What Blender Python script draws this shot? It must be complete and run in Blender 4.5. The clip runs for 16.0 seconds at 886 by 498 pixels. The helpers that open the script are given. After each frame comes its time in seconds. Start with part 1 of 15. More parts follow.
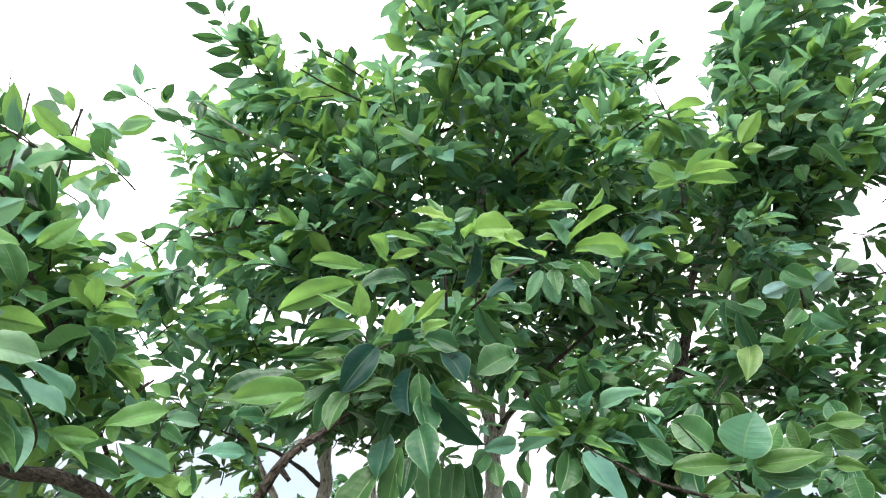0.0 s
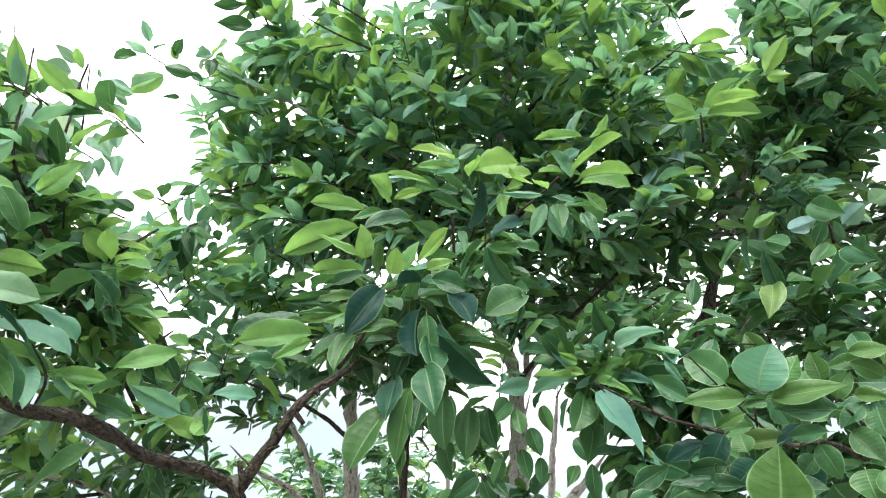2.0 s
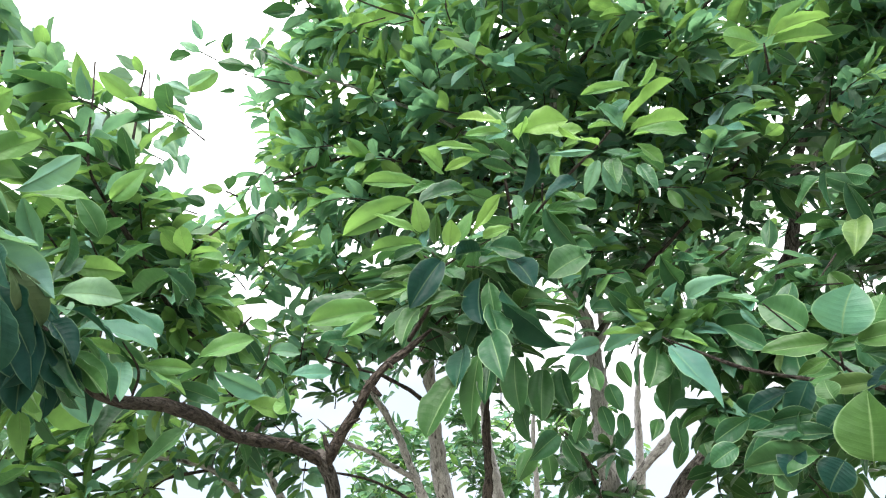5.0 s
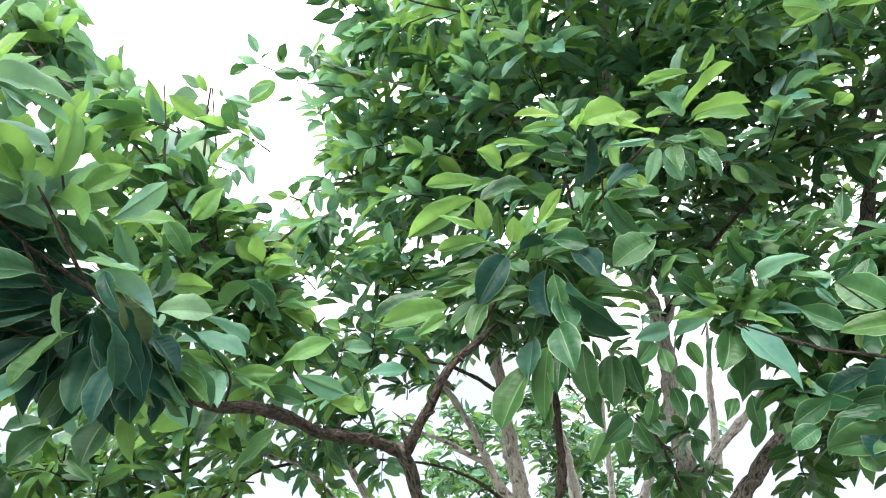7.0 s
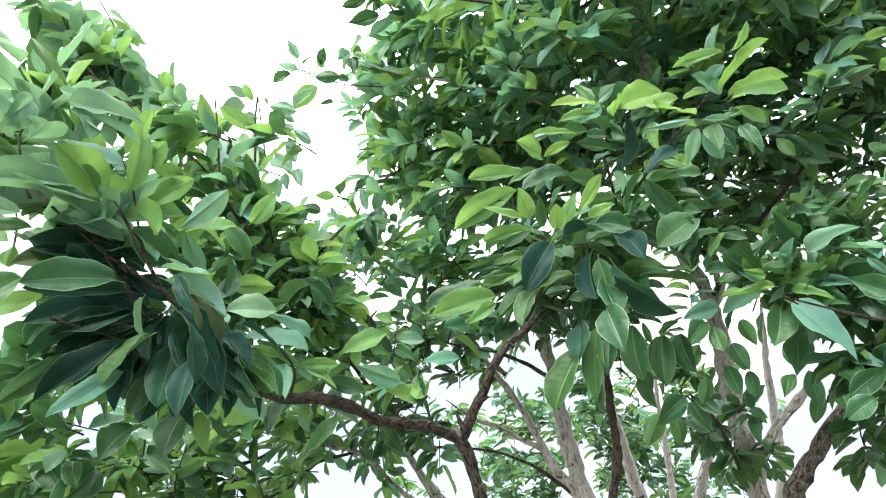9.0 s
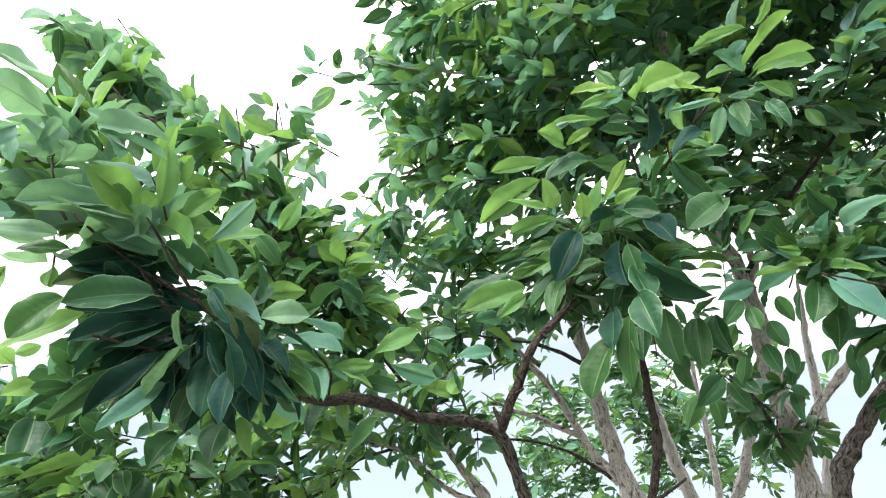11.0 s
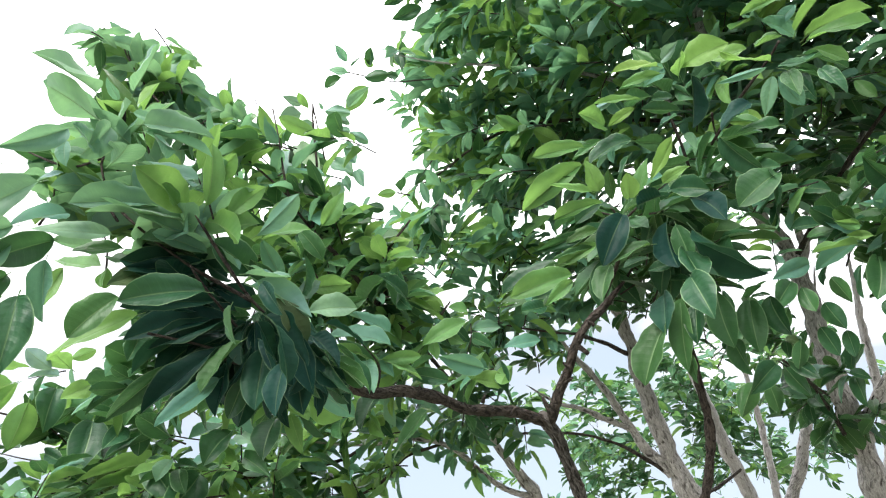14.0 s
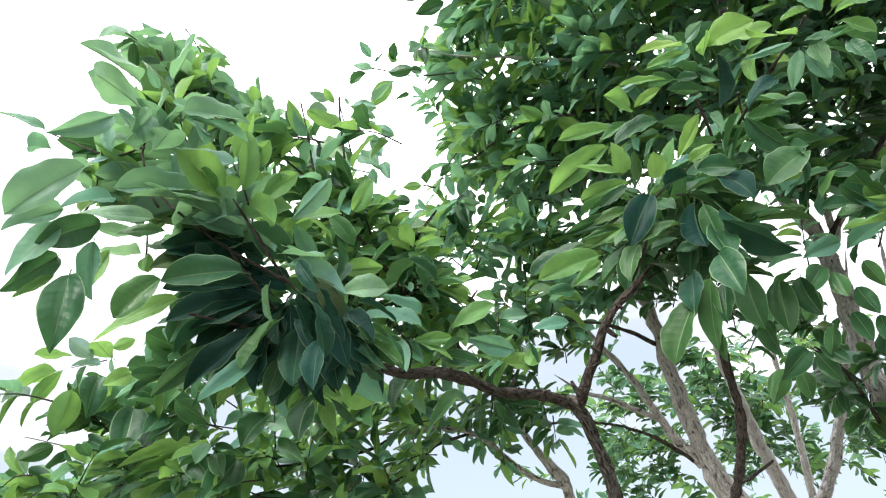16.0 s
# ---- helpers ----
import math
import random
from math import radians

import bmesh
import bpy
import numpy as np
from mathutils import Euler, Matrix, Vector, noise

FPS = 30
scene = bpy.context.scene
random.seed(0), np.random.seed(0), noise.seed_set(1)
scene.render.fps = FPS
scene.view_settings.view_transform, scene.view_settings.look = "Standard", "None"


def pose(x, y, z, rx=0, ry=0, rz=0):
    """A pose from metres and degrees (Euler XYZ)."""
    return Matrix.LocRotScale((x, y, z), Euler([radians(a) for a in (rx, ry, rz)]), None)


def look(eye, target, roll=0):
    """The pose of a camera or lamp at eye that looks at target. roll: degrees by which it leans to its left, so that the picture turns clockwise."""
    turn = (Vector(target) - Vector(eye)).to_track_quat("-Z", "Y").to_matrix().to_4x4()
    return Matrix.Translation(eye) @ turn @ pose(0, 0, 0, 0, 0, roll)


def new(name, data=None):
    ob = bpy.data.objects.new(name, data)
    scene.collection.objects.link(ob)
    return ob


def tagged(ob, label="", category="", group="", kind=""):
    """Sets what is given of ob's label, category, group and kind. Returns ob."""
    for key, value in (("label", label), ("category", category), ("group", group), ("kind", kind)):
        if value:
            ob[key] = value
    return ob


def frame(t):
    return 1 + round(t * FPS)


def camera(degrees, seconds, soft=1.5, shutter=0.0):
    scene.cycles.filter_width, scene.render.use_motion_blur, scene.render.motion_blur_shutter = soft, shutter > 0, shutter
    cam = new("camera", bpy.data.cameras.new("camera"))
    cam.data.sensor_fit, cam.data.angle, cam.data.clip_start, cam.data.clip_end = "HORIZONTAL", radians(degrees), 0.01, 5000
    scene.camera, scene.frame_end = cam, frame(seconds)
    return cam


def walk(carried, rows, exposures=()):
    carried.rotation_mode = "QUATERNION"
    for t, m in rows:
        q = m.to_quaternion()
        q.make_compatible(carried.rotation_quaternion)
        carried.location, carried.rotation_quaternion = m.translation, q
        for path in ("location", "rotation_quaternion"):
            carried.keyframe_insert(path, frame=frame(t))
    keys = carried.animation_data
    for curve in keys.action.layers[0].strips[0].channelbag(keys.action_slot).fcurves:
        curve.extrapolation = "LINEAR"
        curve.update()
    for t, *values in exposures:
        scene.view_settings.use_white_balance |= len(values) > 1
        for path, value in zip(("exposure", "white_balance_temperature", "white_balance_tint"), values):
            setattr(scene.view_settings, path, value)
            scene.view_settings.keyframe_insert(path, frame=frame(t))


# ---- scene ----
cam = camera(70.9, 16.0, soft=1.15)
PATH = [
    (0, (0.007, 0.000, 1.542), (-0.163, 1.584, 2.752), -0.71),
    (0.5, (0.029, 0.019, 1.529), (-0.177, 1.607, 2.727), -0.72),
    (1, (0.051, 0.032, 1.515), (-0.186, 1.635, 2.687), -0.52),
    (1.5, (0.063, 0.051, 1.516), (-0.210, 1.671, 2.657), -0.40),
    (2, (0.050, 0.049, 1.522), (-0.235, 1.686, 2.635), -0.15),
    (2.5, (0.031, 0.053, 1.524), (-0.266, 1.699, 2.621), 0.14),
    (3, (0.020, 0.050, 1.530), (-0.293, 1.708, 2.602), -0.30),
    (3.5, (0.026, 0.052, 1.529), (-0.323, 1.721, 2.574), -1.02),
    (6, (0.093, 0.040, 1.529), (-0.534, 1.653, 2.531), -1.41),
    (6.5, (0.078, 0.030, 1.530), (-0.586, 1.636, 2.519), -1.73),
    (7, (0.073, 0.012, 1.536), (-0.625, 1.610, 2.515), -1.86),
    (7.5, (0.070, -0.004, 1.533), (-0.658, 1.581, 2.513), -2.03),
    (8, (0.070, -0.018, 1.522), (-0.689, 1.550, 2.505), -1.86),
    (8.5, (0.082, -0.020, 1.517), (-0.717, 1.536, 2.488), -2.08),
    (11, (0.084, -0.025, 1.524), (-0.825, 1.488, 2.464), -4.67),
    (11.5, (0.076, -0.033, 1.520), (-0.865, 1.464, 2.455), -4.59),
    (12, (0.090, -0.034, 1.512), (-0.888, 1.437, 2.451), -4.45),
    (12.5, (0.102, -0.033, 1.506), (-0.893, 1.415, 2.461), -4.37),
    (13, (0.093, -0.028, 1.506), (-0.900, 1.416, 2.469), -4.82),
    (13.5, (0.079, -0.026, 1.514), (-0.923, 1.421, 2.465), -4.84),
    (14, (0.060, -0.021, 1.513), (-0.938, 1.429, 2.462), -5.30),
    (14.5, (0.036, -0.020, 1.506), (-0.951, 1.433, 2.462), -5.65),
    (15, (0.028, -0.022, 1.501), (-0.970, 1.424, 2.456), -5.53),
    (15.5, (0.025, -0.019, 1.491), (-0.990, 1.410, 2.454), -5.37),
    (16, (0.050, -0.030, 1.477), (-1.004, 1.374, 2.436), -5.04),
]
walk(cam, [(t, look(eye, target, roll)) for t, eye, target, roll in PATH], [(0.0, 0.8, 6480, 14), (8.0, 1.0, 6480, 14), (12.5, 0.62, 6450, 14), (16.0, 0.6, 6450, 14)])

# ---- sky and sun: a bright overcast day with thin cloud ----
SUN_ELEVATION, SUN_TURN = radians(36), radians(176)
world = bpy.data.worlds.new("world")
scene.world = world
world.use_nodes = True
wn, wl = world.node_tree.nodes, world.node_tree.links
wn.clear()
w_out, w_bg = wn.new("ShaderNodeOutputWorld"), wn.new("ShaderNodeBackground")
sky_tex = wn.new("ShaderNodeTexSky")
sky_tex.sky_type, sky_tex.sun_disc = "NISHITA", False
sky_tex.sun_elevation, sky_tex.sun_rotation = SUN_ELEVATION, SUN_TURN
sky_gain = wn.new("ShaderNodeVectorMath")
sky_gain.operation = "SCALE"
sky_gain.inputs["Scale"].default_value = 0.15
w_co, w_map, cloud = wn.new("ShaderNodeTexCoord"), wn.new("ShaderNodeMapping"), wn.new("ShaderNodeTexNoise")
w_map.inputs["Scale"].default_value = (1.0, 1.0, 2.6)
cloud.inputs["Scale"].default_value, cloud.inputs["Detail"].default_value = 2.2, 6
w_sep, w_high = wn.new("ShaderNodeSeparateXYZ"), wn.new("ShaderNodeMapRange")
w_high.inputs["From Min"].default_value, w_high.inputs["From Max"].default_value = 0.0, 0.75
w_add, w_ramp = wn.new("ShaderNodeMath"), wn.new("ShaderNodeValToRGB")
w_add.operation = "ADD"
w_ramp.color_ramp.elements[0].position, w_ramp.color_ramp.elements[0].color = 0.76, (0.74, 0.88, 1.0, 1)
w_ramp.color_ramp.elements[1].position, w_ramp.color_ramp.elements[1].color = 1.2, (1.0, 1.0, 1.0, 1)
w_gain, w_mix = wn.new("ShaderNodeVectorMath"), wn.new("ShaderNodeMix")
w_power, w_lift = wn.new("ShaderNodeMapRange"), wn.new("ShaderNodeMath")
w_power.inputs["From Min"].default_value, w_power.inputs["From Max"].default_value = 0.84, 1.45
w_power.inputs["To Min"].default_value, w_power.inputs["To Max"].default_value = 0.62, 3.2
w_gain.operation = "SCALE"
w_mix.data_type = "RGBA"
w_mix.inputs["Factor"].default_value = 0.9
wl.new(w_co.outputs["Generated"], w_map.inputs["Vector"])
wl.new(w_map.outputs["Vector"], cloud.inputs["Vector"])
wl.new(w_co.outputs["Generated"], w_sep.inputs["Vector"])
wl.new(w_sep.outputs["Z"], w_high.inputs["Value"])
wl.new(cloud.outputs["Fac"], w_add.inputs[0])
wl.new(w_high.outputs["Result"], w_add.inputs[1])
wl.new(w_add.outputs["Value"], w_ramp.inputs["Fac"])
wl.new(w_add.outputs["Value"], w_power.inputs["Value"])
wl.new(w_ramp.outputs["Color"], w_gain.inputs[0])
wl.new(w_power.outputs["Result"], w_gain.inputs["Scale"])
wl.new(sky_tex.outputs["Color"], sky_gain.inputs[0])
wl.new(sky_gain.outputs["Vector"], w_mix.inputs["A"])
wl.new(w_gain.outputs["Vector"], w_mix.inputs["B"])
wl.new(w_mix.outputs["Result"], w_bg.inputs["Color"])
w_bg.inputs["Strength"].default_value = 1.05
wl.new(w_bg.outputs["Background"], w_out.inputs["Surface"])

sun = new("sun", bpy.data.lights.new("sun", "SUN"))
sun.data.energy, sun.data.angle, sun.data.color = 4.0, radians(30), (1.0, 0.97, 0.89)
toward = Vector((math.sin(SUN_TURN) * math.cos(SUN_ELEVATION), math.cos(SUN_TURN) * math.cos(SUN_ELEVATION), math.sin(SUN_ELEVATION)))
sun.matrix_world = look(toward * 20, (0, 0, 0))


# ---- materials ----
def material(name):
    m = bpy.data.materials.new(name)
    m.use_nodes = True
    m.node_tree.nodes.clear()
    return m, m.node_tree.nodes, m.node_tree.links


def math_node(nodes, links, operation, a, b=None, c=None, clamp=False):
    n = nodes.new("ShaderNodeMath")
    n.operation, n.use_clamp = operation, clamp
    for socket, value in zip(n.inputs, (a, b, c)):
        if value is None:
            continue
        if isinstance(value, (int, float)):
            socket.default_value = value
        else:
            links.new(value, socket)
    return n.outputs["Value"]


def mix_colour(nodes, links, factor, a, b, blend="MIX"):
    n = nodes.new("ShaderNodeMix")
    n.data_type, n.blend_type = "RGBA", blend
    for socket, value in ((n.inputs["Factor"], factor), (n.inputs["A"], a), (n.inputs["B"], b)):
        if isinstance(value, (int, float, tuple)):
            socket.default_value = value
        else:
            links.new(value, socket)
    return n.outputs["Result"]


def leaf_material(name, dark, light, through_light, joined, gloss, thinness):
    """A leaf: glossy waxy skin, paler veins, light passing through the blade."""
    m, nodes, links = material(name)
    out, skin, thin, both = (nodes.new("ShaderNode" + k) for k in ("OutputMaterial", "BsdfPrincipled", "BsdfTranslucent", "MixShader"))
    if joined:
        chance = nodes.new("ShaderNodeNewGeometry").outputs["Random Per Island"]
    else:
        chance = nodes.new("ShaderNodeObjectInfo").outputs["Random"]
    uv = nodes.new("ShaderNodeUVMap")
    uv.uv_map = "UVMap"
    sep = nodes.new("ShaderNodeSeparateXYZ")
    links.new(uv.outputs["UV"], sep.inputs["Vector"])
    u, v = sep.outputs["X"], sep.outputs["Y"]
    off = math_node(nodes, links, "ABSOLUTE", math_node(nodes, links, "SUBTRACT", v, 0.5))
    rib = math_node(nodes, links, "SUBTRACT", 1.0, math_node(nodes, links, "DIVIDE", off, 0.03), clamp=True)
    bent = math_node(nodes, links, "MULTIPLY_ADD", off, -0.3, u)
    step = math_node(nodes, links, "FRACT", math_node(nodes, links, "MULTIPLY", bent, 9.0))
    near = math_node(nodes, links, "ABSOLUTE", math_node(nodes, links, "SUBTRACT", step, 0.5))
    side = math_node(nodes, links, "SUBTRACT", 1.0, math_node(nodes, links, "DIVIDE", near, 0.06), clamp=True)
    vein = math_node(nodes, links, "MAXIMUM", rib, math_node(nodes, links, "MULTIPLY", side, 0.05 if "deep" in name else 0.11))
    place = nodes.new("ShaderNodeNewGeometry").outputs["Position"]
    blot, fine = nodes.new("ShaderNodeTexNoise"), nodes.new("ShaderNodeTexNoise")
    blot.inputs["Scale"].default_value, blot.inputs["Detail"].default_value = 26, 3
    fine.inputs["Scale"].default_value, fine.inputs["Detail"].default_value = 160, 4
    links.new(place, blot.inputs["Vector"])
    links.new(place, fine.inputs["Vector"])
    hue = nodes.new("ShaderNodeValToRGB")
    hue.color_ramp.elements[0].color, hue.color_ramp.elements[1].color = dark, light
    middle = hue.color_ramp.elements.new(0.5)
    middle.color = (0.5 * (dark[0] + light[0]) * 0.74, 0.5 * (dark[1] + light[1]) * 0.9, 0.5 * (dark[2] + light[2]) * 1.25, 1)
    links.new(chance, hue.inputs["Fac"])
    base = hue.outputs["Color"]
    # pale leaf margin, strengthened as a painted edge highlight
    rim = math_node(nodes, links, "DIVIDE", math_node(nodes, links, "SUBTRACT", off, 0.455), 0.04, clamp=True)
    tone = mix_colour(nodes, links, blot.outputs["Fac"], (0.57, 0.61, 0.74, 1), (1.36, 1.38, 1.18, 1))
    base = mix_colour(nodes, links, 1.0, base, tone, "MULTIPLY")
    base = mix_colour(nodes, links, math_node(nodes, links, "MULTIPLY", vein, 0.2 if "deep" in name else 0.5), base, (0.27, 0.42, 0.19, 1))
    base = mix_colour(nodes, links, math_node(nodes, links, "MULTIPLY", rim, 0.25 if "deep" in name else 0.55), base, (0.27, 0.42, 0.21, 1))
    # a few worn, yellowed margins
    worn = math_node(nodes, links, "MULTIPLY", math_node(nodes, links, "GREATER_THAN", chance, 0.975), blot.outputs["Fac"])
    base = mix_colour(nodes, links, math_node(nodes, links, "MULTIPLY", worn, 0.35), base, (0.2, 0.18, 0.05, 1))
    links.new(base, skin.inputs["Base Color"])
    skin.inputs["Roughness"].default_value = gloss
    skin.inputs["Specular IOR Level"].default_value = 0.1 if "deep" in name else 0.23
    quilt = math_node(nodes, links, "MULTIPLY", math_node(nodes, links, "POWER", math_node(nodes, links, "MULTIPLY", near, 2.0), 2.0), 0.16)
    height = math_node(nodes, links, "MULTIPLY_ADD", vein, -0.4, quilt)
    height = math_node(nodes, links, "ADD", height, math_node(nodes, links, "MULTIPLY", fine.outputs["Fac"], 0.35))
    bump = nodes.new("ShaderNodeBump")
    bump.inputs["Strength"].default_value, bump.inputs["Distance"].default_value = 0.6, 0.0022
    links.new(height, bump.inputs["Height"])
    links.new(bump.outputs["Normal"], skin.inputs["Normal"])
    lit = mix_colour(nodes, links, 1.0, tone, through_light, "MULTIPLY")
    lit = mix_colour(nodes, links, math_node(nodes, links, "MULTIPLY", vein, 0.35), lit, (0.14, 0.2, 0.05, 1))
    links.new(lit, thin.inputs["Color"])
    links.new(bump.outputs["Normal"], thin.inputs["Normal"])
    both.inputs["Fac"].default_value = thinness
    links.new(skin.outputs["BSDF"], both.inputs[1])
    links.new(thin.outputs["BSDF"], both.inputs[2])
    links.new(both.outputs["Shader"], out.inputs["Surface"])
    return m


def bark_material(name, pale, brown, dark, scale=1.0, furrow=0.35):
    """Bark: long fissures, flaking plates, blotches."""
    m, nodes, links = material(name)
    out, skin = nodes.new("ShaderNodeOutputMaterial"), nodes.new("ShaderNodeBsdfPrincipled")
    place = nodes.new("ShaderNodeNewGeometry").outputs["Position"]
    wrap = nodes.new("ShaderNodeUVMap")
    wrap.uv_map = "UVMap"
    warp = nodes.new("ShaderNodeMapping")
    warp.inputs["Scale"].default_value = (1, 0.36, 1)
    links.new(wrap.outputs["UV"], warp.inputs["Vector"])
    plate, grain, blot = (nodes.new("ShaderNodeTexNoise") for _ in range(3))
    plate.inputs["Scale"].default_value, plate.inputs["Detail"].default_value, plate.inputs["Distortion"].default_value = 130 * scale, 5, 0.8
    grain.inputs["Scale"].default_value, grain.inputs["Detail"].default_value, grain.inputs["Distortion"].default_value = 260 * scale, 6, 1.2
    blot.inputs["Scale"].default_value, blot.inputs["Detail"].default_value = 16, 5
    for n in (plate, grain):
        links.new(warp.outputs["Vector"], n.inputs["Vector"])
    links.new(place, blot.inputs["Vector"])
    crack = math_node(nodes, links, "DIVIDE", math_node(nodes, links, "SUBTRACT", plate.outputs["Fac"], furrow), 0.18, clamp=True)
    streak = math_node(nodes, links, "DIVIDE", math_node(nodes, links, "SUBTRACT", grain.outputs["Fac"], 0.3), 0.4, clamp=True)
    a = mix_colour(nodes, links, streak, dark, pale)
    b = mix_colour(nodes, links, math_node(nodes, links, "MULTIPLY", blot.outputs["Fac"], 0.9), a, brown)
    c = mix_colour(nodes, links, crack, dark, b)
    links.new(c, skin.inputs["Base Color"])
    skin.inputs["Roughness"].default_value = 0.88
    skin.inputs["Specular IOR Level"].default_value = 0.25
    height = math_node(nodes, links, "MULTIPLY_ADD", crack, 0.8, grain.outputs["Fac"])
    bump = nodes.new("ShaderNodeBump")
    bump.inputs["Strength"].default_value, bump.inputs["Distance"].default_value = 1.0, 0.01
    links.new(height, bump.inputs["Height"])
    links.new(bump.outputs["Normal"], skin.inputs["Normal"])
    links.new(skin.outputs["BSDF"], out.inputs["Surface"])
    return m


def ground_material():
    m, nodes, links = material("bounce_earth")
    out, skin = nodes.new("ShaderNodeOutputMaterial"), nodes.new("ShaderNodeBsdfPrincipled")
    place = nodes.new("ShaderNodeNewGeometry").outputs["Position"]
    big, small = nodes.new("ShaderNodeTexNoise"), nodes.new("ShaderNodeTexNoise")
    big.inputs["Scale"].default_value, small.inputs["Scale"].default_value = 0.6, 40
    big.inputs["Detail"].default_value = 6
    links.new(place, big.inputs["Vector"])
    links.new(place, small.inputs["Vector"])
    # unseen ground; this earth tone is made up to bounce light upwards
    a = mix_colour(nodes, links, small.outputs["Fac"], (0.12, 0.115, 0.095, 1), (0.2, 0.185, 0.155, 1))
    b = mix_colour(nodes, links, math_node(nodes, links, "POWER", big.outputs["Fac"], 2.0), a, (0.14, 0.16, 0.08, 1))
    links.new(b, skin.inputs["Base Color"])
    skin.inputs["Roughness"].default_value = 0.95
    bump = nodes.new("ShaderNodeBump")
    bump.inputs["Distance"].default_value = 0.03
    links.new(small.outputs["Fac"], bump.inputs["Height"])
    links.new(bump.outputs["Normal"], skin.inputs["Normal"])
    links.new(skin.outputs["BSDF"], out.inputs["Surface"])
    return m


LEAF_COLOURS = {  # darkest, lightest, light passing through, roughness, thinness
    # deep: shade from the leaves overhead is put into this colour
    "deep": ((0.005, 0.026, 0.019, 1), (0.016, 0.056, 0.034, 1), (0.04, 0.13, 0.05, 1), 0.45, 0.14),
    # veiling glare of the sky is painted into this pale grey-green
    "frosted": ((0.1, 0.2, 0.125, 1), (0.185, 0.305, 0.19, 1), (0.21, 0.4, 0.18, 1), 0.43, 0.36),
    "old": ((0.012, 0.05, 0.023, 1), (0.054, 0.135, 0.043, 1), (0.09, 0.23, 0.066, 1), 0.4, 0.2),
    "fresh": ((0.022, 0.066, 0.016, 1), (0.05, 0.112, 0.027, 1), (0.1, 0.22, 0.05, 1), 0.44, 0.28),
    "young": ((0.072, 0.175, 0.05, 1), (0.175, 0.3, 0.075, 1), (0.23, 0.42, 0.1, 1), 0.44, 0.38),
    "pale": ((0.13, 0.22, 0.17, 1), (0.22, 0.31, 0.23, 1), (0.2, 0.34, 0.18, 1), 0.38, 0.3),
    # a paler, greyer green
    "dusty": ((0.06, 0.165, 0.1, 1), (0.162, 0.3, 0.182, 1), (0.2, 0.41, 0.205, 1), 0.42, 0.38),
}
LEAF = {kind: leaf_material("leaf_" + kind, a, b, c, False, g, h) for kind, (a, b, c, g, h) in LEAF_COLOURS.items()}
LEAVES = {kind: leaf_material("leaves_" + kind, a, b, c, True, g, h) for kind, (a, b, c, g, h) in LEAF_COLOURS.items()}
BARK = {
    "brown": bark_material("bark_brown", (0.33, 0.31, 0.29, 1), (0.082, 0.069, 0.059, 1), (0.018, 0.016, 0.014, 1), 1.0),
    "grey": bark_material("bark_grey", (0.72, 0.7, 0.685, 1), (0.47, 0.455, 0.445, 1), (0.09, 0.08, 0.074, 1), 0.7, 0.29),
    "pale": bark_material("bark_pale", (0.72, 0.7, 0.69, 1), (0.52, 0.505, 0.5, 1), (0.18, 0.16, 0.15, 1), 0.6, 0.28),
    "dark": bark_material("bark_dark", (0.13, 0.11, 0.095, 1), (0.07, 0.055, 0.045, 1), (0.015, 0.012, 0.01, 1), 1.1),
}


# ---- plant parts ----
def linked(name, verts, faces, mats, parent=None, at=(0, 0, 0), uvs=None, slots=None, smooth=True):
    me = bpy.data.meshes.new(name)
    me.from_pydata(verts, [], faces)
    for m in mats:
        me.materials.append(m)
    if uvs is not None:
        layer = me.uv_layers.new(name="UVMap")
        layer.data.foreach_set("uv", np.asarray(uvs, dtype=np.float32).ravel())
    if slots is not None:
        me.polygons.foreach_set("material_index", np.asarray(slots, dtype=np.int32))
    if smooth:
        me.polygons.foreach_set("use_smooth", np.ones(len(me.polygons), dtype=bool))
    me.update()
    ob = new(name, me)
    ob.location = at
    if parent is not None:
        ob.parent = parent
    return ob


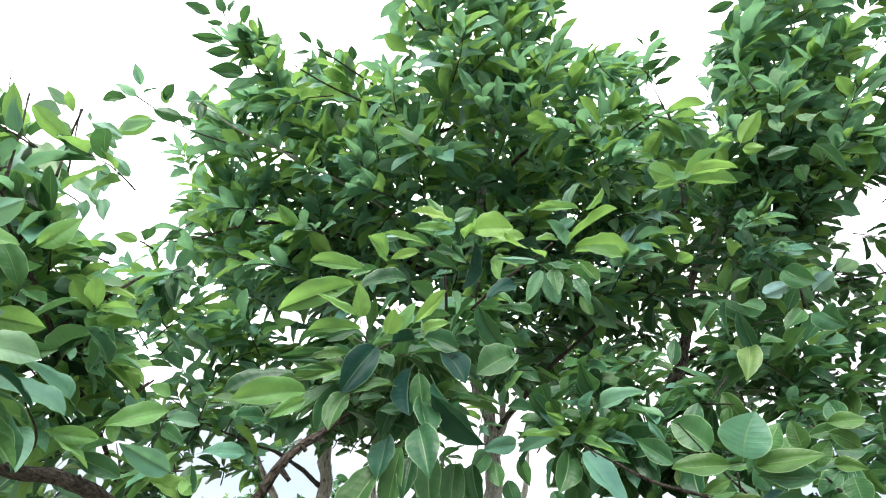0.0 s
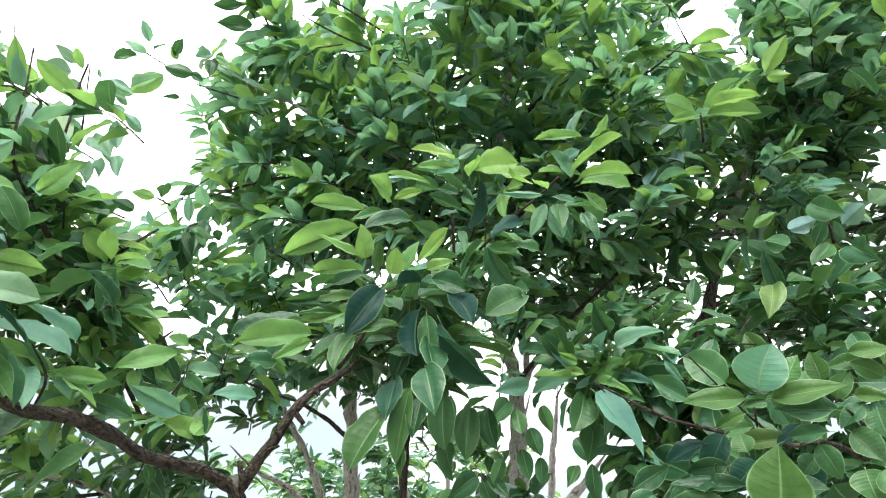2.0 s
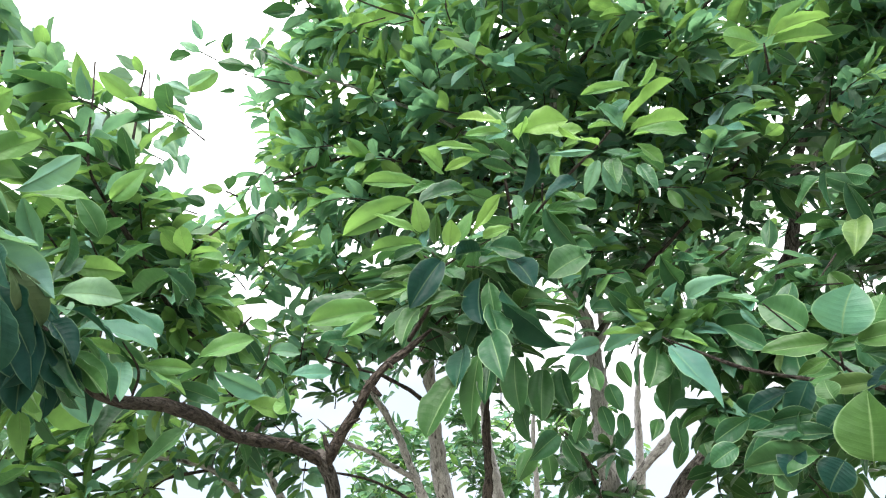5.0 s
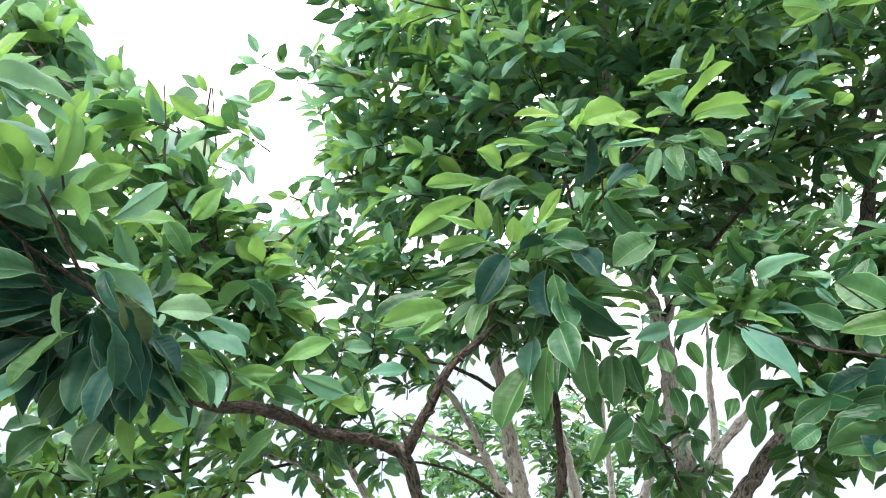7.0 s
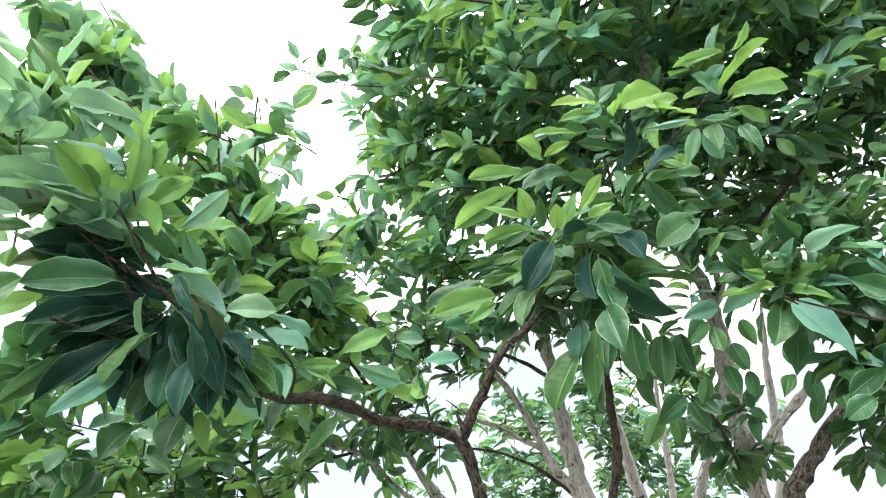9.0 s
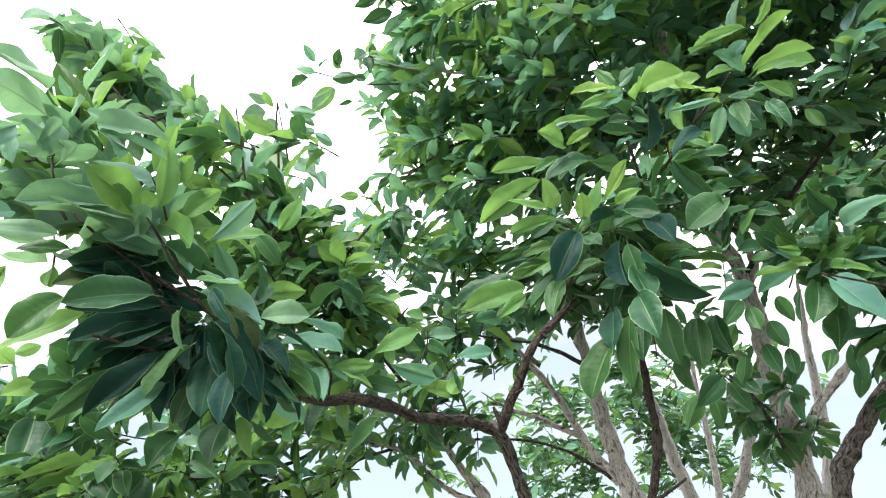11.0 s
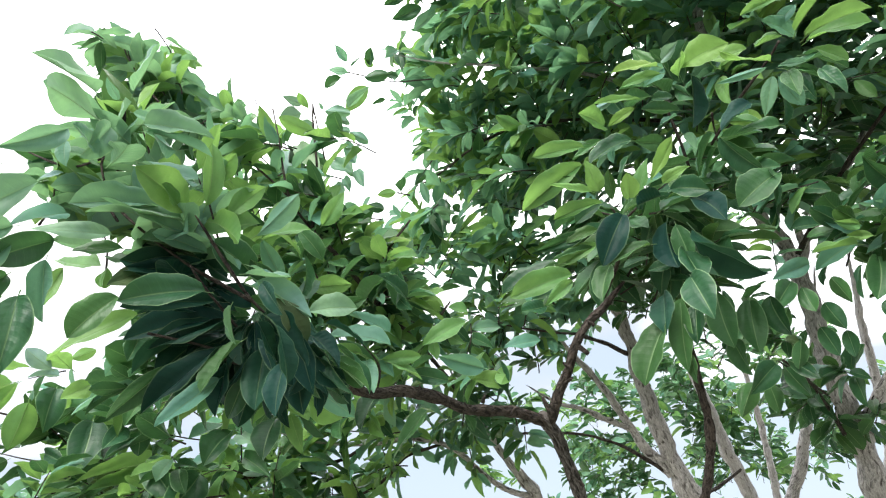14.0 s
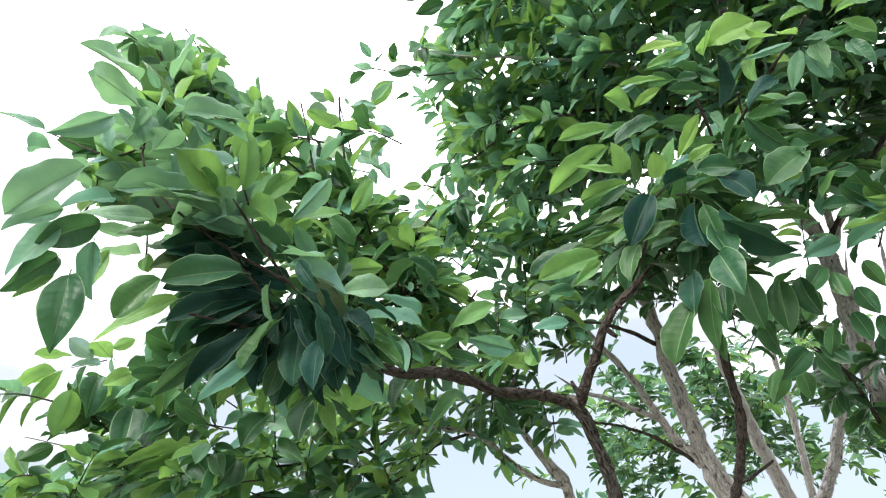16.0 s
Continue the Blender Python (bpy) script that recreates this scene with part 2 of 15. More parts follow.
def blade(rows, cols, shape, fold, droop, wave, twist, bend, rib):
    """One leaf, 1 long along y and 1 wide along x, with its stalk at the origin. Returns points, faces and a uv for each point."""
    pts, faces, uvs = [], [], []
    stalk = 0.1
    a, b = shape
    top = a / (a + b)
    peak = top ** a * (1 - top) ** b
    for i in range(rows + 1):
        s = i / rows
        s = s * s * (3 - 2 * s) * 0.35 + s * 0.65
        half = 0.5 * (max(s, 1e-4) ** a * max(1 - s, 1e-4) ** b) / peak
        turn = twist * (s - 0.3)
        for j in range(-cols, cols + 1):
            v = j / cols
            x = v * half
            z = fold * (1.35 if v * bend > 0 else 0.65) * (abs(x) - 1.3 * x * x) - droop * s * s + wave * math.sin(s * (17 + 60 * wave) + (2.1 if v > 0 else 0)) * abs(v) ** 1.5 * half
            pts.append((x * math.cos(turn) + bend * s * (1 - s), stalk + (1 - stalk) * s, z + x * math.sin(turn)))
            uvs.append((s, 0.5 + 0.5 * v))
    n = 2 * cols + 1
    for i in range(rows):
        for j in range(2 * cols):
            k = i * n + j
            faces.append((k, k + 1, k + n + 1, k + n))
    if rib:
        start = len(pts)
        steps = 6
        for i in range(steps + 1):
            q = i / steps
            y = q * 0.94
            s = max(0.0, (y - stalk) / (1 - stalk))
            r = 0.011 * (1 - 0.8 * q)
            z = -droop * s * s - 0.05 * max(0.0, 1 - y / stalk) ** 2
            for dx, dz in ((-r * 1.6, 0.0), (0, -r * 1.3), (r * 1.6, 0.0), (0, r * 0.7)):
                pts.append((dx + bend * s * (1 - s), y, z + dz))
                uvs.append((s, 0.5))
        for i in range(steps):
            for j in range(4):
                k, l = start + i * 4 + j, start + i * 4 + (j + 1) % 4
                faces.append((k, l, l + 4, k + 4))
    return pts, faces, uvs


SHAPES = [((0.66, 0.72), 0.7, 0.2, 0.04, 0.5, 0.1), ((0.9, 0.78), 0.75, 0.26, 0.05, -0.7, -0.14), ((0.7, 0.95), 0.65, 0.24, 0.035, 0.5, 0.12),
          ((0.8, 0.85), 0.9, 0.32, 0.06, 0.8, 0.16), ((0.9, 0.8), 0.6, -0.14, 0.045, -0.6, 0.12), ((0.78, 0.95), 0.8, 0.22, 0.06, 0.6, -0.12),
          ((0.68, 0.82), 0.6, 0.34, 0.04, -0.7, -0.14), ((0.72, 0.9), 0.85, 0.08, 0.05, -0.8, 0.12), ((0.85, 1.05), 1.0, 0.18, 0.04, 0.9, -0.18),
          ((0.95, 0.7), 0.65, 0.38, 0.055, -0.4, 0.2)]
FINE = [blade(14, 3, *s, True) for s in SHAPES]
COARSE = [blade(8, 2, *s, False) for s in SHAPES]


def leaf_mesh(kind, index):
    pts, faces, uvs = FINE[index]
    me = bpy.data.meshes.new("leaf_" + kind)
    me.from_pydata(pts, [], faces)
    me.materials.append(LEAF[kind])
    layer = me.uv_layers.new(name="UVMap")
    layer.data.foreach_set("uv", np.asarray([uvs[k] for f in faces for k in f], dtype=np.float32).ravel())
    me.polygons.foreach_set("use_smooth", np.ones(len(me.polygons), dtype=bool))
    return me


LEAF_MESH = {kind: [leaf_mesh(kind, i) for i in range(len(SHAPES))] for kind in LEAF}
rng = random.Random(11)
FOLIAGE = {}
COUNT = {}
HOME = {}


def tree(place, label, bark="brown"):
    ob = new("tree")
    ob.location = place
    tagged(ob, label, "tree", "trees of the grove")
    FOLIAGE[ob] = {sort: [] for sort in (*LEAF, "twig")}
    COUNT[ob] = 0
    HOME[ob] = bark
    return ob


def glide(points, step):
    """A smooth line through (x, y, z, r)."""
    p = [np.array(q, float) for q in points]
    p = [2 * p[0] - p[1]] + p + [2 * p[-1] - p[-2]]
    line = []
    for a, b, c, d in zip(p, p[1:], p[2:], p[3:]):
        n = max(2, int(np.linalg.norm((c - b)[:3]) / step))
        for i in range(n):
            t = i / n
            line.append(0.5 * (2 * b + (c - a) * t + (2 * a - 5 * b + 4 * c - d) * t * t + (3 * b - a - 3 * c + d) * t ** 3))
    line.append(p[-2])
    return line


def tube(line, sides, rough):
    pts, faces, uvs = [], [], []
    side = None
    run, mean = 0.0, float(np.mean([q[3] for q in line]))
    runs = []
    seed = rng.random() * 50
    for i, q in enumerate(line):
        a, b = line[max(0, i - 1)], line[min(len(line) - 1, i + 1)]
        if i:
            run += float(np.linalg.norm((q - line[i - 1])[:3]))
        runs.append(run)
        way = (b - a)[:3] / (np.linalg.norm((b - a)[:3]) + 1e-9)
        if side is None:
            side = np.cross(way, (0.3, 0.9, 0.2) if abs(way[2]) > 0.7 else (0, 0, 1))
        side = side - way * (side @ way)
        side /= np.linalg.norm(side)
        up = np.cross(way, side)
        for j in range(sides):
            h = 2 * math.pi * j / sides
            out = side * math.cos(h) + up * math.sin(h)
            c = q[:3] + out * q[3]
            swell = noise.noise(Vector((c * 9 + seed).tolist())) * 0.8 + noise.noise(Vector((c * 42 + seed).tolist())) * 0.9
            r = max(q[3], 0.0006) * (1 + rough * swell)
            pts.append((q[:3] + out * r).tolist())
    for i in range(len(line) - 1):
        for j in range(sides):
            k, l = i * sides + j, i * sides + (j + 1) % sides
            faces.append((k, l, l + sides, k + sides))
            e, f = (6.283 * mean * (j + h) / sides for h in (0, 1))
            uvs += [(e, runs[i]), (f, runs[i]), (f, runs[i + 1]), (e, runs[i + 1])]
    faces.append(tuple(range(sides))[::-1])
    faces.append(tuple(range(len(pts) - sides, len(pts))))
    uvs += [(0.0, 0.0)] * (2 * sides)
    return pts, faces, uvs


def limb(home, name, points, bark=None):
    """A trunk, branch or twig of a tree as a tapering, knotty tube."""
    thick = max(q[3] for q in points)
    line = glide(points, 0.012 if thick < 0.03 else 0.02)
    # knots and bends
    wander = rng.random() * 90
    for i, q in enumerate(line):
        k = q[3] * 0.4 * min(1, i / 4, (len(line) - 1 - i) / 4)
        q[0] += k * noise.noise(Vector((q[0] * 16 + wander, q[1] * 16, q[2] * 16)))
        q[2] += k * noise.noise(Vector((q[0] * 16, q[1] * 16 + wander, q[2] * 16)))
        q[3] *= 1 + 0.2 * noise.noise(Vector((q[0] * 22, q[1] * 22, q[2] * 22 + wander)))
    pts, faces, uvs = tube(line, 14 if thick > 0.015 else 8 if thick > 0.004 else 6, 0.22 if thick > 0.006 else 0.08)
    m = BARK[bark or (HOME[home] if thick > 0.009 else "dark")]
    return linked(name, pts, faces, [m], home, -home.location, uvs)


def leaf_pose(base, tip, width, normal):
    b, t, n = Vector(base), Vector(tip), Vector(normal)
    y = t - b
    length = y.length
    y.normalize()
    x = y.cross(n).normalized()
    z = x.cross(y)
    m = Matrix((x * width, y * length, z * (0.5 * width + 0.5 * length))).transposed().to_4x4()
    m.translation = b
    return m


def leaf(home, base, tip, width, normal, kind="old"):
    long = (Vector(tip) - Vector(base)).length
    index = rng.choice((0, 2, 6)) if width > 0.56 * long else rng.randrange(len(SHAPES))
    ob = new("leaf", LEAF_MESH[kind][index])
    ob.parent = home
    ob.matrix_basis = leaf_pose(base, tip, width, normal)
    COUNT[home.parent] += 1
    if kind in LEAF_LABELS:
        tagged(ob, LEAF_LABELS[kind])
    return ob


LEAF_LABELS = {"deep": "blue-green leaf with shade put into its dark colour", "frosted": "leaf with sky glare put into its grey-green colour", "young": "tender yellow-green young leaf", "fresh": "mid-green leaf with a yellow tinge", "pale": "whitish leaf showing its pale underside"}
MIXES = {  # what a shoot bears: kinds of leaf and their shares
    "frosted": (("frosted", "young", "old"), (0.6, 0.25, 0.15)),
    # default mix; on the tall tree's low right shoots it paints in shade
    "old": (("old", "fresh", "dusty", "pale"), (0.72, 0.2, 0.07, 0.01)),
    "young": (("young", "old", "dusty", "pale"), (0.44, 0.34, 0.2, 0.02)),
    "crown": (("young", "dusty", "old", "pale"), (0.36, 0.52, 0.08, 0.04)),
    "mixed": (("old", "dusty", "young", "pale"), (0.18, 0.53, 0.25, 0.04)),
}


def spray(home, base, tip, count, size, kind="old"):
    """A leafy shoot: a twig with leaves set round it, larger below and small at the end."""
    b, t = Vector(base), Vector(tip)
    way = (t - b).normalized()
    bend = (b + t) / 2 + Vector((rng.gauss(0, 0.008), rng.gauss(0, 0.008), rng.gauss(0.006, 0.006)))
    stem = [(*b, 0.0022), (*bend, 0.0017), (*t, 0.0009)]
    line = glide(stem, 0.04)
    side = way.cross(Vector((0, 0, 1)))
    side = side.normalized() if side.length > 0.1 else Vector((1, 0, 0))
    over = side.cross(way).normalized()
    single = COUNT[home] + count <= 300
    if not single:
        count = int(count * 1.5)
    pts, faces, uvs = tube(line, 5, 0.0)
    if single:
        twig = linked("twig", pts, faces, [BARK["dark"]], home, -home.location, uvs)
    else:
        FOLIAGE[home]["twig"].append((pts, faces, uvs))
    turn = rng.random() * 6.28
    for i in range(count):
        q = (i + 0.6) / count
        q = 0.15 + 0.85 * q
        at = b.lerp(bend, q * 2) if q < 0.5 else bend.lerp(t, q * 2 - 1)
        turn += 2.4 + rng.gauss(0, 0.35)
        away = side * math.cos(turn) + over * math.sin(turn)
        lean = 0.35 + 0.55 * q + rng.gauss(0, 0.12)
        d = way * lean + away * (1 - 0.45 * q)
        d.z = d.z * 0.5 + rng.gauss(-0.12, 0.2)
        d.normalize()
        length = size * (1.12 - 0.5 * max(0, q - 0.6)) * rng.uniform(0.7, 1.2)
        n = Vector((rng.gauss(-0.35, 0.45), rng.gauss(-0.65, 0.45), 0.85)) + way * 0.3
        n = (n - d * n.dot(d)).normalized()
        m = leaf_pose(at, at + d * length, length * rng.uniform(0.29, 0.43), n)
        sort = rng.choices(*MIXES[kind])[0]
        index = rng.randrange(len(SHAPES))
        if single:
            ob = new("leaf", LEAF_MESH[sort][index])
            ob.parent, ob.matrix_basis = twig, m
            COUNT[home] += 1
        else:
            cp, cf, cu = COARSE[index]
            a = np.array(m)
            FOLIAGE[home][sort].append((np.array(cp) @ a[:3, :3].T + a[:3, 3], cf, cu))


def join_foliage():
    """The leaves and shoots too many to count, one mesh a tree."""
    for home, sorts in FOLIAGE.items():
        verts, faces, uvs, slots = [], [], [], []
        slot = 0
        mats = []
        for sort in LEAF:
            if not sorts[sort]:
                continue
            mats.append(LEAVES[sort])
            for p, f, u in sorts[sort]:
                k = len(verts)
                verts.extend(map(tuple, p))
                faces.extend(tuple(q + k for q in face) for face in f)
                uvs.extend(u[q] for face in f for q in face)
                slots.extend([slot] * len(f))
            slot += 1
        if verts:
            tagged(linked("foliage", verts, faces, mats, home, -home.location, uvs, slots), kind="stuff")
        verts, faces, uvs = [], [], []
        for p, f, u in sorts["twig"]:
            k = len(verts)
            verts.extend(p)
            uvs.extend(u)
            faces.extend(tuple(q + k for q in face) for face in f)
        if verts:
            tagged(linked("shoot_growth", verts, faces, [BARK["dark"]], home, -home.location, uvs), kind="stuff")


def rosette(sprig, node, aim, count, size, spread, kind):
    """Leaves round the end of a shoot, fanned out about the way that it points."""
    node, aim = Vector(node), Vector(aim).normalized()
    for _ in range(count):
        d = (aim + spread * Vector((rng.gauss(0, 1), rng.gauss(0, 1), rng.gauss(0, 0.7)))).normalized()
        base = node + 0.25 * size * rng.random() * d + 0.14 * size * Vector((rng.gauss(0, 1), rng.gauss(0, 1), rng.gauss(0, 1)))
        long = size * rng.uniform(0.7, 1.15)
        n = Vector((rng.gauss(0, 0.5), rng.gauss(-0.5, 0.5), 0.7))
        leaf(sprig, base, base + d * long, long * rng.uniform(0.36, 0.5), (n - d * n.dot(d)).normalized(), kind)


# ---- ground ----
bm = bmesh.new()
bmesh.ops.create_grid(bm, x_segments=60, y_segments=60, size=1500)
for vert in bm.verts:
    far = vert.co.length
    vert.co.z = 0.0 if far < 60 else noise.noise(vert.co * 0.004) * 1.2
ground_mesh = bpy.data.meshes.new("ground")
bm.to_mesh(ground_mesh)
bm.free()
ground_mesh.materials.append(ground_material())
tagged(new("ground", ground_mesh), "unseen level ground, its pale earth made up to bounce light", "ground", kind="structure")

# ---- trees, their limbs, sprigs and leaves ----

young_tree = tree((-0.64, 1.64, 0.00), 'slender young tree with a forked brown trunk and broad green leaves')
limb(young_tree, 'trunk', [(-0.638, 1.636, -0.030, 0.023), (-0.634, 1.618, 0.535, 0.020), (-0.628, 1.576, 1.072, 0.018), (-0.607, 1.481, 1.489, 0.017), (-0.581, 1.352, 1.664, 0.016), (-0.568, 1.295, 1.741, 0.015), (-0.565, 1.229, 1.799, 0.015), (-0.566, 1.202, 1.818, 0.013)])
limb(young_tree, 'branch', [(-0.566, 1.216, 1.807, 0.013), (-0.582, 1.122, 1.817, 0.011), (-0.606, 0.989, 1.808, 0.011), (-0.615, 0.906, 1.817, 0.011), (-0.621, 0.818, 1.819, 0.010), (-0.638, 0.720, 1.802, 0.009), (-0.630, 0.662, 1.814, 0.007), (-0.609, 0.506, 1.878, 0.001)], 'dark')
limb(young_tree, 'branch', [(-0.558, 1.222, 1.807, 0.011), (-0.491, 1.187, 1.877, 0.010), (-0.416, 1.165, 1.965, 0.009), (-0.364, 1.186, 2.009, 0.008), (-0.306, 1.202, 2.067, 0.003), (-0.194, 1.232, 2.207, 0.001)], 'dark')
limb(young_tree, 'branch', [(-0.650, 0.690, 1.810, 0.004), (-0.631, 0.573, 1.857, 0.003), (-0.630, 0.492, 1.892, 0.002), (-0.627, 0.436, 1.937, 0.003), (-0.624, 0.398, 1.972, 0.002), (-0.620, 0.378, 1.986, 0.001)])
limb(young_tree, 'twig', [(-0.658, 0.621, 1.841, 0.004), (-0.706, 0.522, 1.829, 0.003), (-0.708, 0.482, 1.843, 0.002), (-0.745, 0.402, 1.857, 0.002)])
limb(young_tree, 'twig', [(-0.640, 0.495, 1.899, 0.003), (-0.692, 0.402, 1.956, 0.002), (-0.748, 0.335, 2.032, 0.002), (-0.759, 0.306, 2.084, 0.002), (-0.755, 0.300, 2.117, 0.002), (-0.721, 0.301, 2.154, 0.002), (-0.703, 0.291, 2.187, 0.002)])
limb(young_tree, 'twig', [(-0.757, 0.302, 2.112, 0.002), (-0.803, 0.274, 2.105, 0.002), (-0.866, 0.227, 2.145, 0.001), (-0.899, 0.215, 2.169, 0.001)])
limb(young_tree, 'stub', [(-0.430, 1.153, 1.925, 0.006), (-0.423, 1.158, 1.916, 0.005), (-0.416, 1.164, 1.908, 0.004)])
limb(young_tree, 'stub', [(-0.466, 1.172, 1.890, 0.004), (-0.471, 1.168, 1.898, 0.004), (-0.476, 1.163, 1.906, 0.002)])
limb(young_tree, 'stub', [(-0.388, 1.155, 1.960, 0.004), (-0.392, 1.151, 1.966, 0.004), (-0.397, 1.147, 1.973, 0.002)])
limb(young_tree, 'stub', [(-0.529, 1.179, 1.811, 0.005), (-0.534, 1.172, 1.828, 0.005), (-0.538, 1.166, 1.846, 0.003)])
limb(young_tree, 'stub', [(-0.598, 1.023, 1.824, 0.004), (-0.594, 1.023, 1.832, 0.004), (-0.589, 1.023, 1.839, 0.002)])
limb(young_tree, 'stub', [(-0.620, 0.835, 1.816, 0.004), (-0.614, 0.838, 1.822, 0.004), (-0.608, 0.840, 1.828, 0.002)])
limb(young_tree, 'stub', [(-0.541, 1.300, 1.675, 0.004), (-0.545, 1.298, 1.682, 0.004), (-0.549, 1.295, 1.690, 0.002)])
limb(young_tree, 'stub', [(-0.562, 1.092, 1.818, 0.004), (-0.569, 1.090, 1.812, 0.004), (-0.576, 1.089, 1.805, 0.002)])
limb(young_tree, 'stub', [(-0.489, 1.181, 1.867, 0.004), (-0.479, 1.184, 1.872, 0.004), (-0.470, 1.187, 1.876, 0.002)])
limb(young_tree, 'stub', [(-0.611, 0.943, 1.817, 0.004), (-0.609, 0.947, 1.809, 0.004), (-0.608, 0.950, 1.802, 0.002)])
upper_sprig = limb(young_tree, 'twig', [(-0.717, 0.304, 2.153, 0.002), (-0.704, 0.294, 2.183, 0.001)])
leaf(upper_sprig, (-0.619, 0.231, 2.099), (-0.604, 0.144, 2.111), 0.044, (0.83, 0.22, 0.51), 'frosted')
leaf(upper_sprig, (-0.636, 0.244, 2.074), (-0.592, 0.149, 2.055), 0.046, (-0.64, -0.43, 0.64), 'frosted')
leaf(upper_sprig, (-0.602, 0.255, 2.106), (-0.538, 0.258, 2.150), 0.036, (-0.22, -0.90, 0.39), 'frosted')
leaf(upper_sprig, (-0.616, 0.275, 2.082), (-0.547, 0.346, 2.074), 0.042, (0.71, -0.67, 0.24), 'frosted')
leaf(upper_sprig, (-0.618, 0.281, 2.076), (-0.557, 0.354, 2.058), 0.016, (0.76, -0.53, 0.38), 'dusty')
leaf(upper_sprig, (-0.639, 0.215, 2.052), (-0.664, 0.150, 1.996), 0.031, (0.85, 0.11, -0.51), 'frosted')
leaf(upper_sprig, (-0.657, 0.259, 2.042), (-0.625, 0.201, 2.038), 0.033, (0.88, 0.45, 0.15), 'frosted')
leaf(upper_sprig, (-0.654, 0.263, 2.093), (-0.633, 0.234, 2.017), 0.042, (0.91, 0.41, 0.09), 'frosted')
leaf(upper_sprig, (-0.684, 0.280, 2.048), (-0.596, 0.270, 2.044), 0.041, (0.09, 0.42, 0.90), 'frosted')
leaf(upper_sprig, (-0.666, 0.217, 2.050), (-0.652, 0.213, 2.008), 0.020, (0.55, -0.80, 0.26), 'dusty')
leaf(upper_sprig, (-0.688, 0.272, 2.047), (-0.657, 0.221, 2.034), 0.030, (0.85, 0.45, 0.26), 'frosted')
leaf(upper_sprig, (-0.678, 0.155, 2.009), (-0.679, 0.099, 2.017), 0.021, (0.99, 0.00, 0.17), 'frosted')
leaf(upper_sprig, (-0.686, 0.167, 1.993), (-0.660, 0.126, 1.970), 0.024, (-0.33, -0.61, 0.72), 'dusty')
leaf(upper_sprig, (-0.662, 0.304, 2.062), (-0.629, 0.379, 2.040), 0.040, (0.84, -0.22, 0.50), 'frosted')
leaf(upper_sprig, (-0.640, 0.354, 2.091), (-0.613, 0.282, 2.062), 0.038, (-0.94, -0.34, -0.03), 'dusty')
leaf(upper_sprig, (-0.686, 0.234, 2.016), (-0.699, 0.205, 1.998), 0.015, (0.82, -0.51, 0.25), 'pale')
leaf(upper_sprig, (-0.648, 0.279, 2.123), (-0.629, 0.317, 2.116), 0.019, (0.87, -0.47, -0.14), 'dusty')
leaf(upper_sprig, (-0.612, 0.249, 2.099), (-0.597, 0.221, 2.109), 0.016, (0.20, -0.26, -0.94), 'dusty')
drooping_sprig = limb(young_tree, 'twig', [(-0.866, 0.227, 2.145, 0.001), (-0.899, 0.215, 2.169, 0.001)])
leaf(drooping_sprig, (-0.674, 0.211, 1.990), (-0.713, 0.136, 1.909), 0.048, (0.79, -0.58, 0.16), 'frosted')
leaf(drooping_sprig, (-0.710, 0.207, 1.938), (-0.732, 0.147, 1.890), 0.035, (0.88, -0.44, 0.15), 'frosted')
leaf(drooping_sprig, (-0.718, 0.212, 1.922), (-0.754, 0.161, 1.852), 0.046, (0.79, -0.61, 0.03), 'dusty')
leaf(drooping_sprig, (-0.707, 0.258, 1.974), (-0.684, 0.194, 1.936), 0.038, (0.86, 0.00, 0.51), 'dusty')
leaf(drooping_sprig, (-0.692, 0.317, 1.958), (-0.731, 0.221, 1.954), 0.030, (0.92, -0.37, -0.10), 'frosted')
leaf(drooping_sprig, (-0.693, 0.332, 1.945), (-0.730, 0.273, 1.939), 0.027, (0.85, -0.53, -0.00))
leaf(drooping_sprig, (-0.734, 0.261, 1.948), (-0.709, 0.195, 1.885), 0.042, (0.92, 0.39, -0.03))
leaf(drooping_sprig, (-0.761, 0.228, 1.899), (-0.749, 0.176, 1.829), 0.038, (0.98, 0.22, 0.01))
leaf(drooping_sprig, (-0.746, 0.224, 1.863), (-0.762, 0.187, 1.820), 0.014, (0.90, -0.44, 0.04), 'young')
leaf(drooping_sprig, (-0.721, 0.228, 1.863), (-0.707, 0.219, 1.753), 0.049, (0.88, -0.45, 0.15))
leaf(drooping_sprig, (-0.722, 0.246, 1.916), (-0.715, 0.248, 1.829), 0.042, (0.57, -0.82, 0.03), 'dusty')
leaf(drooping_sprig, (-0.751, 0.281, 1.927), (-0.768, 0.270, 1.856), 0.024, (0.77, -0.63, -0.09), 'young')
leaf(drooping_sprig, (-0.837, 0.372, 1.988), (-0.821, 0.363, 1.935), 0.024, (-0.86, 0.39, -0.33), 'young')
leaf(drooping_sprig, (-0.758, 0.367, 1.912), (-0.793, 0.313, 1.849), 0.044, (0.69, -0.69, 0.22))
leaf(drooping_sprig, (-0.873, 0.465, 1.951), (-0.946, 0.347, 1.876), 0.044, (0.80, -0.59, 0.15), 'young')
leaf(drooping_sprig, (-0.887, 0.463, 1.926), (-0.844, 0.440, 1.860), 0.038, (0.84, 0.25, 0.48))
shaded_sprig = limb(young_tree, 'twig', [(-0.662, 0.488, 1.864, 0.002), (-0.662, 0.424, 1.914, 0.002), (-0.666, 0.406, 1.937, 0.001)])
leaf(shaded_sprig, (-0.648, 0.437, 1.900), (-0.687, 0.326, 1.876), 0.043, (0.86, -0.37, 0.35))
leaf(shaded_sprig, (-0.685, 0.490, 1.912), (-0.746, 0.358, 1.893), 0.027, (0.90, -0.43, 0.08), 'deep')
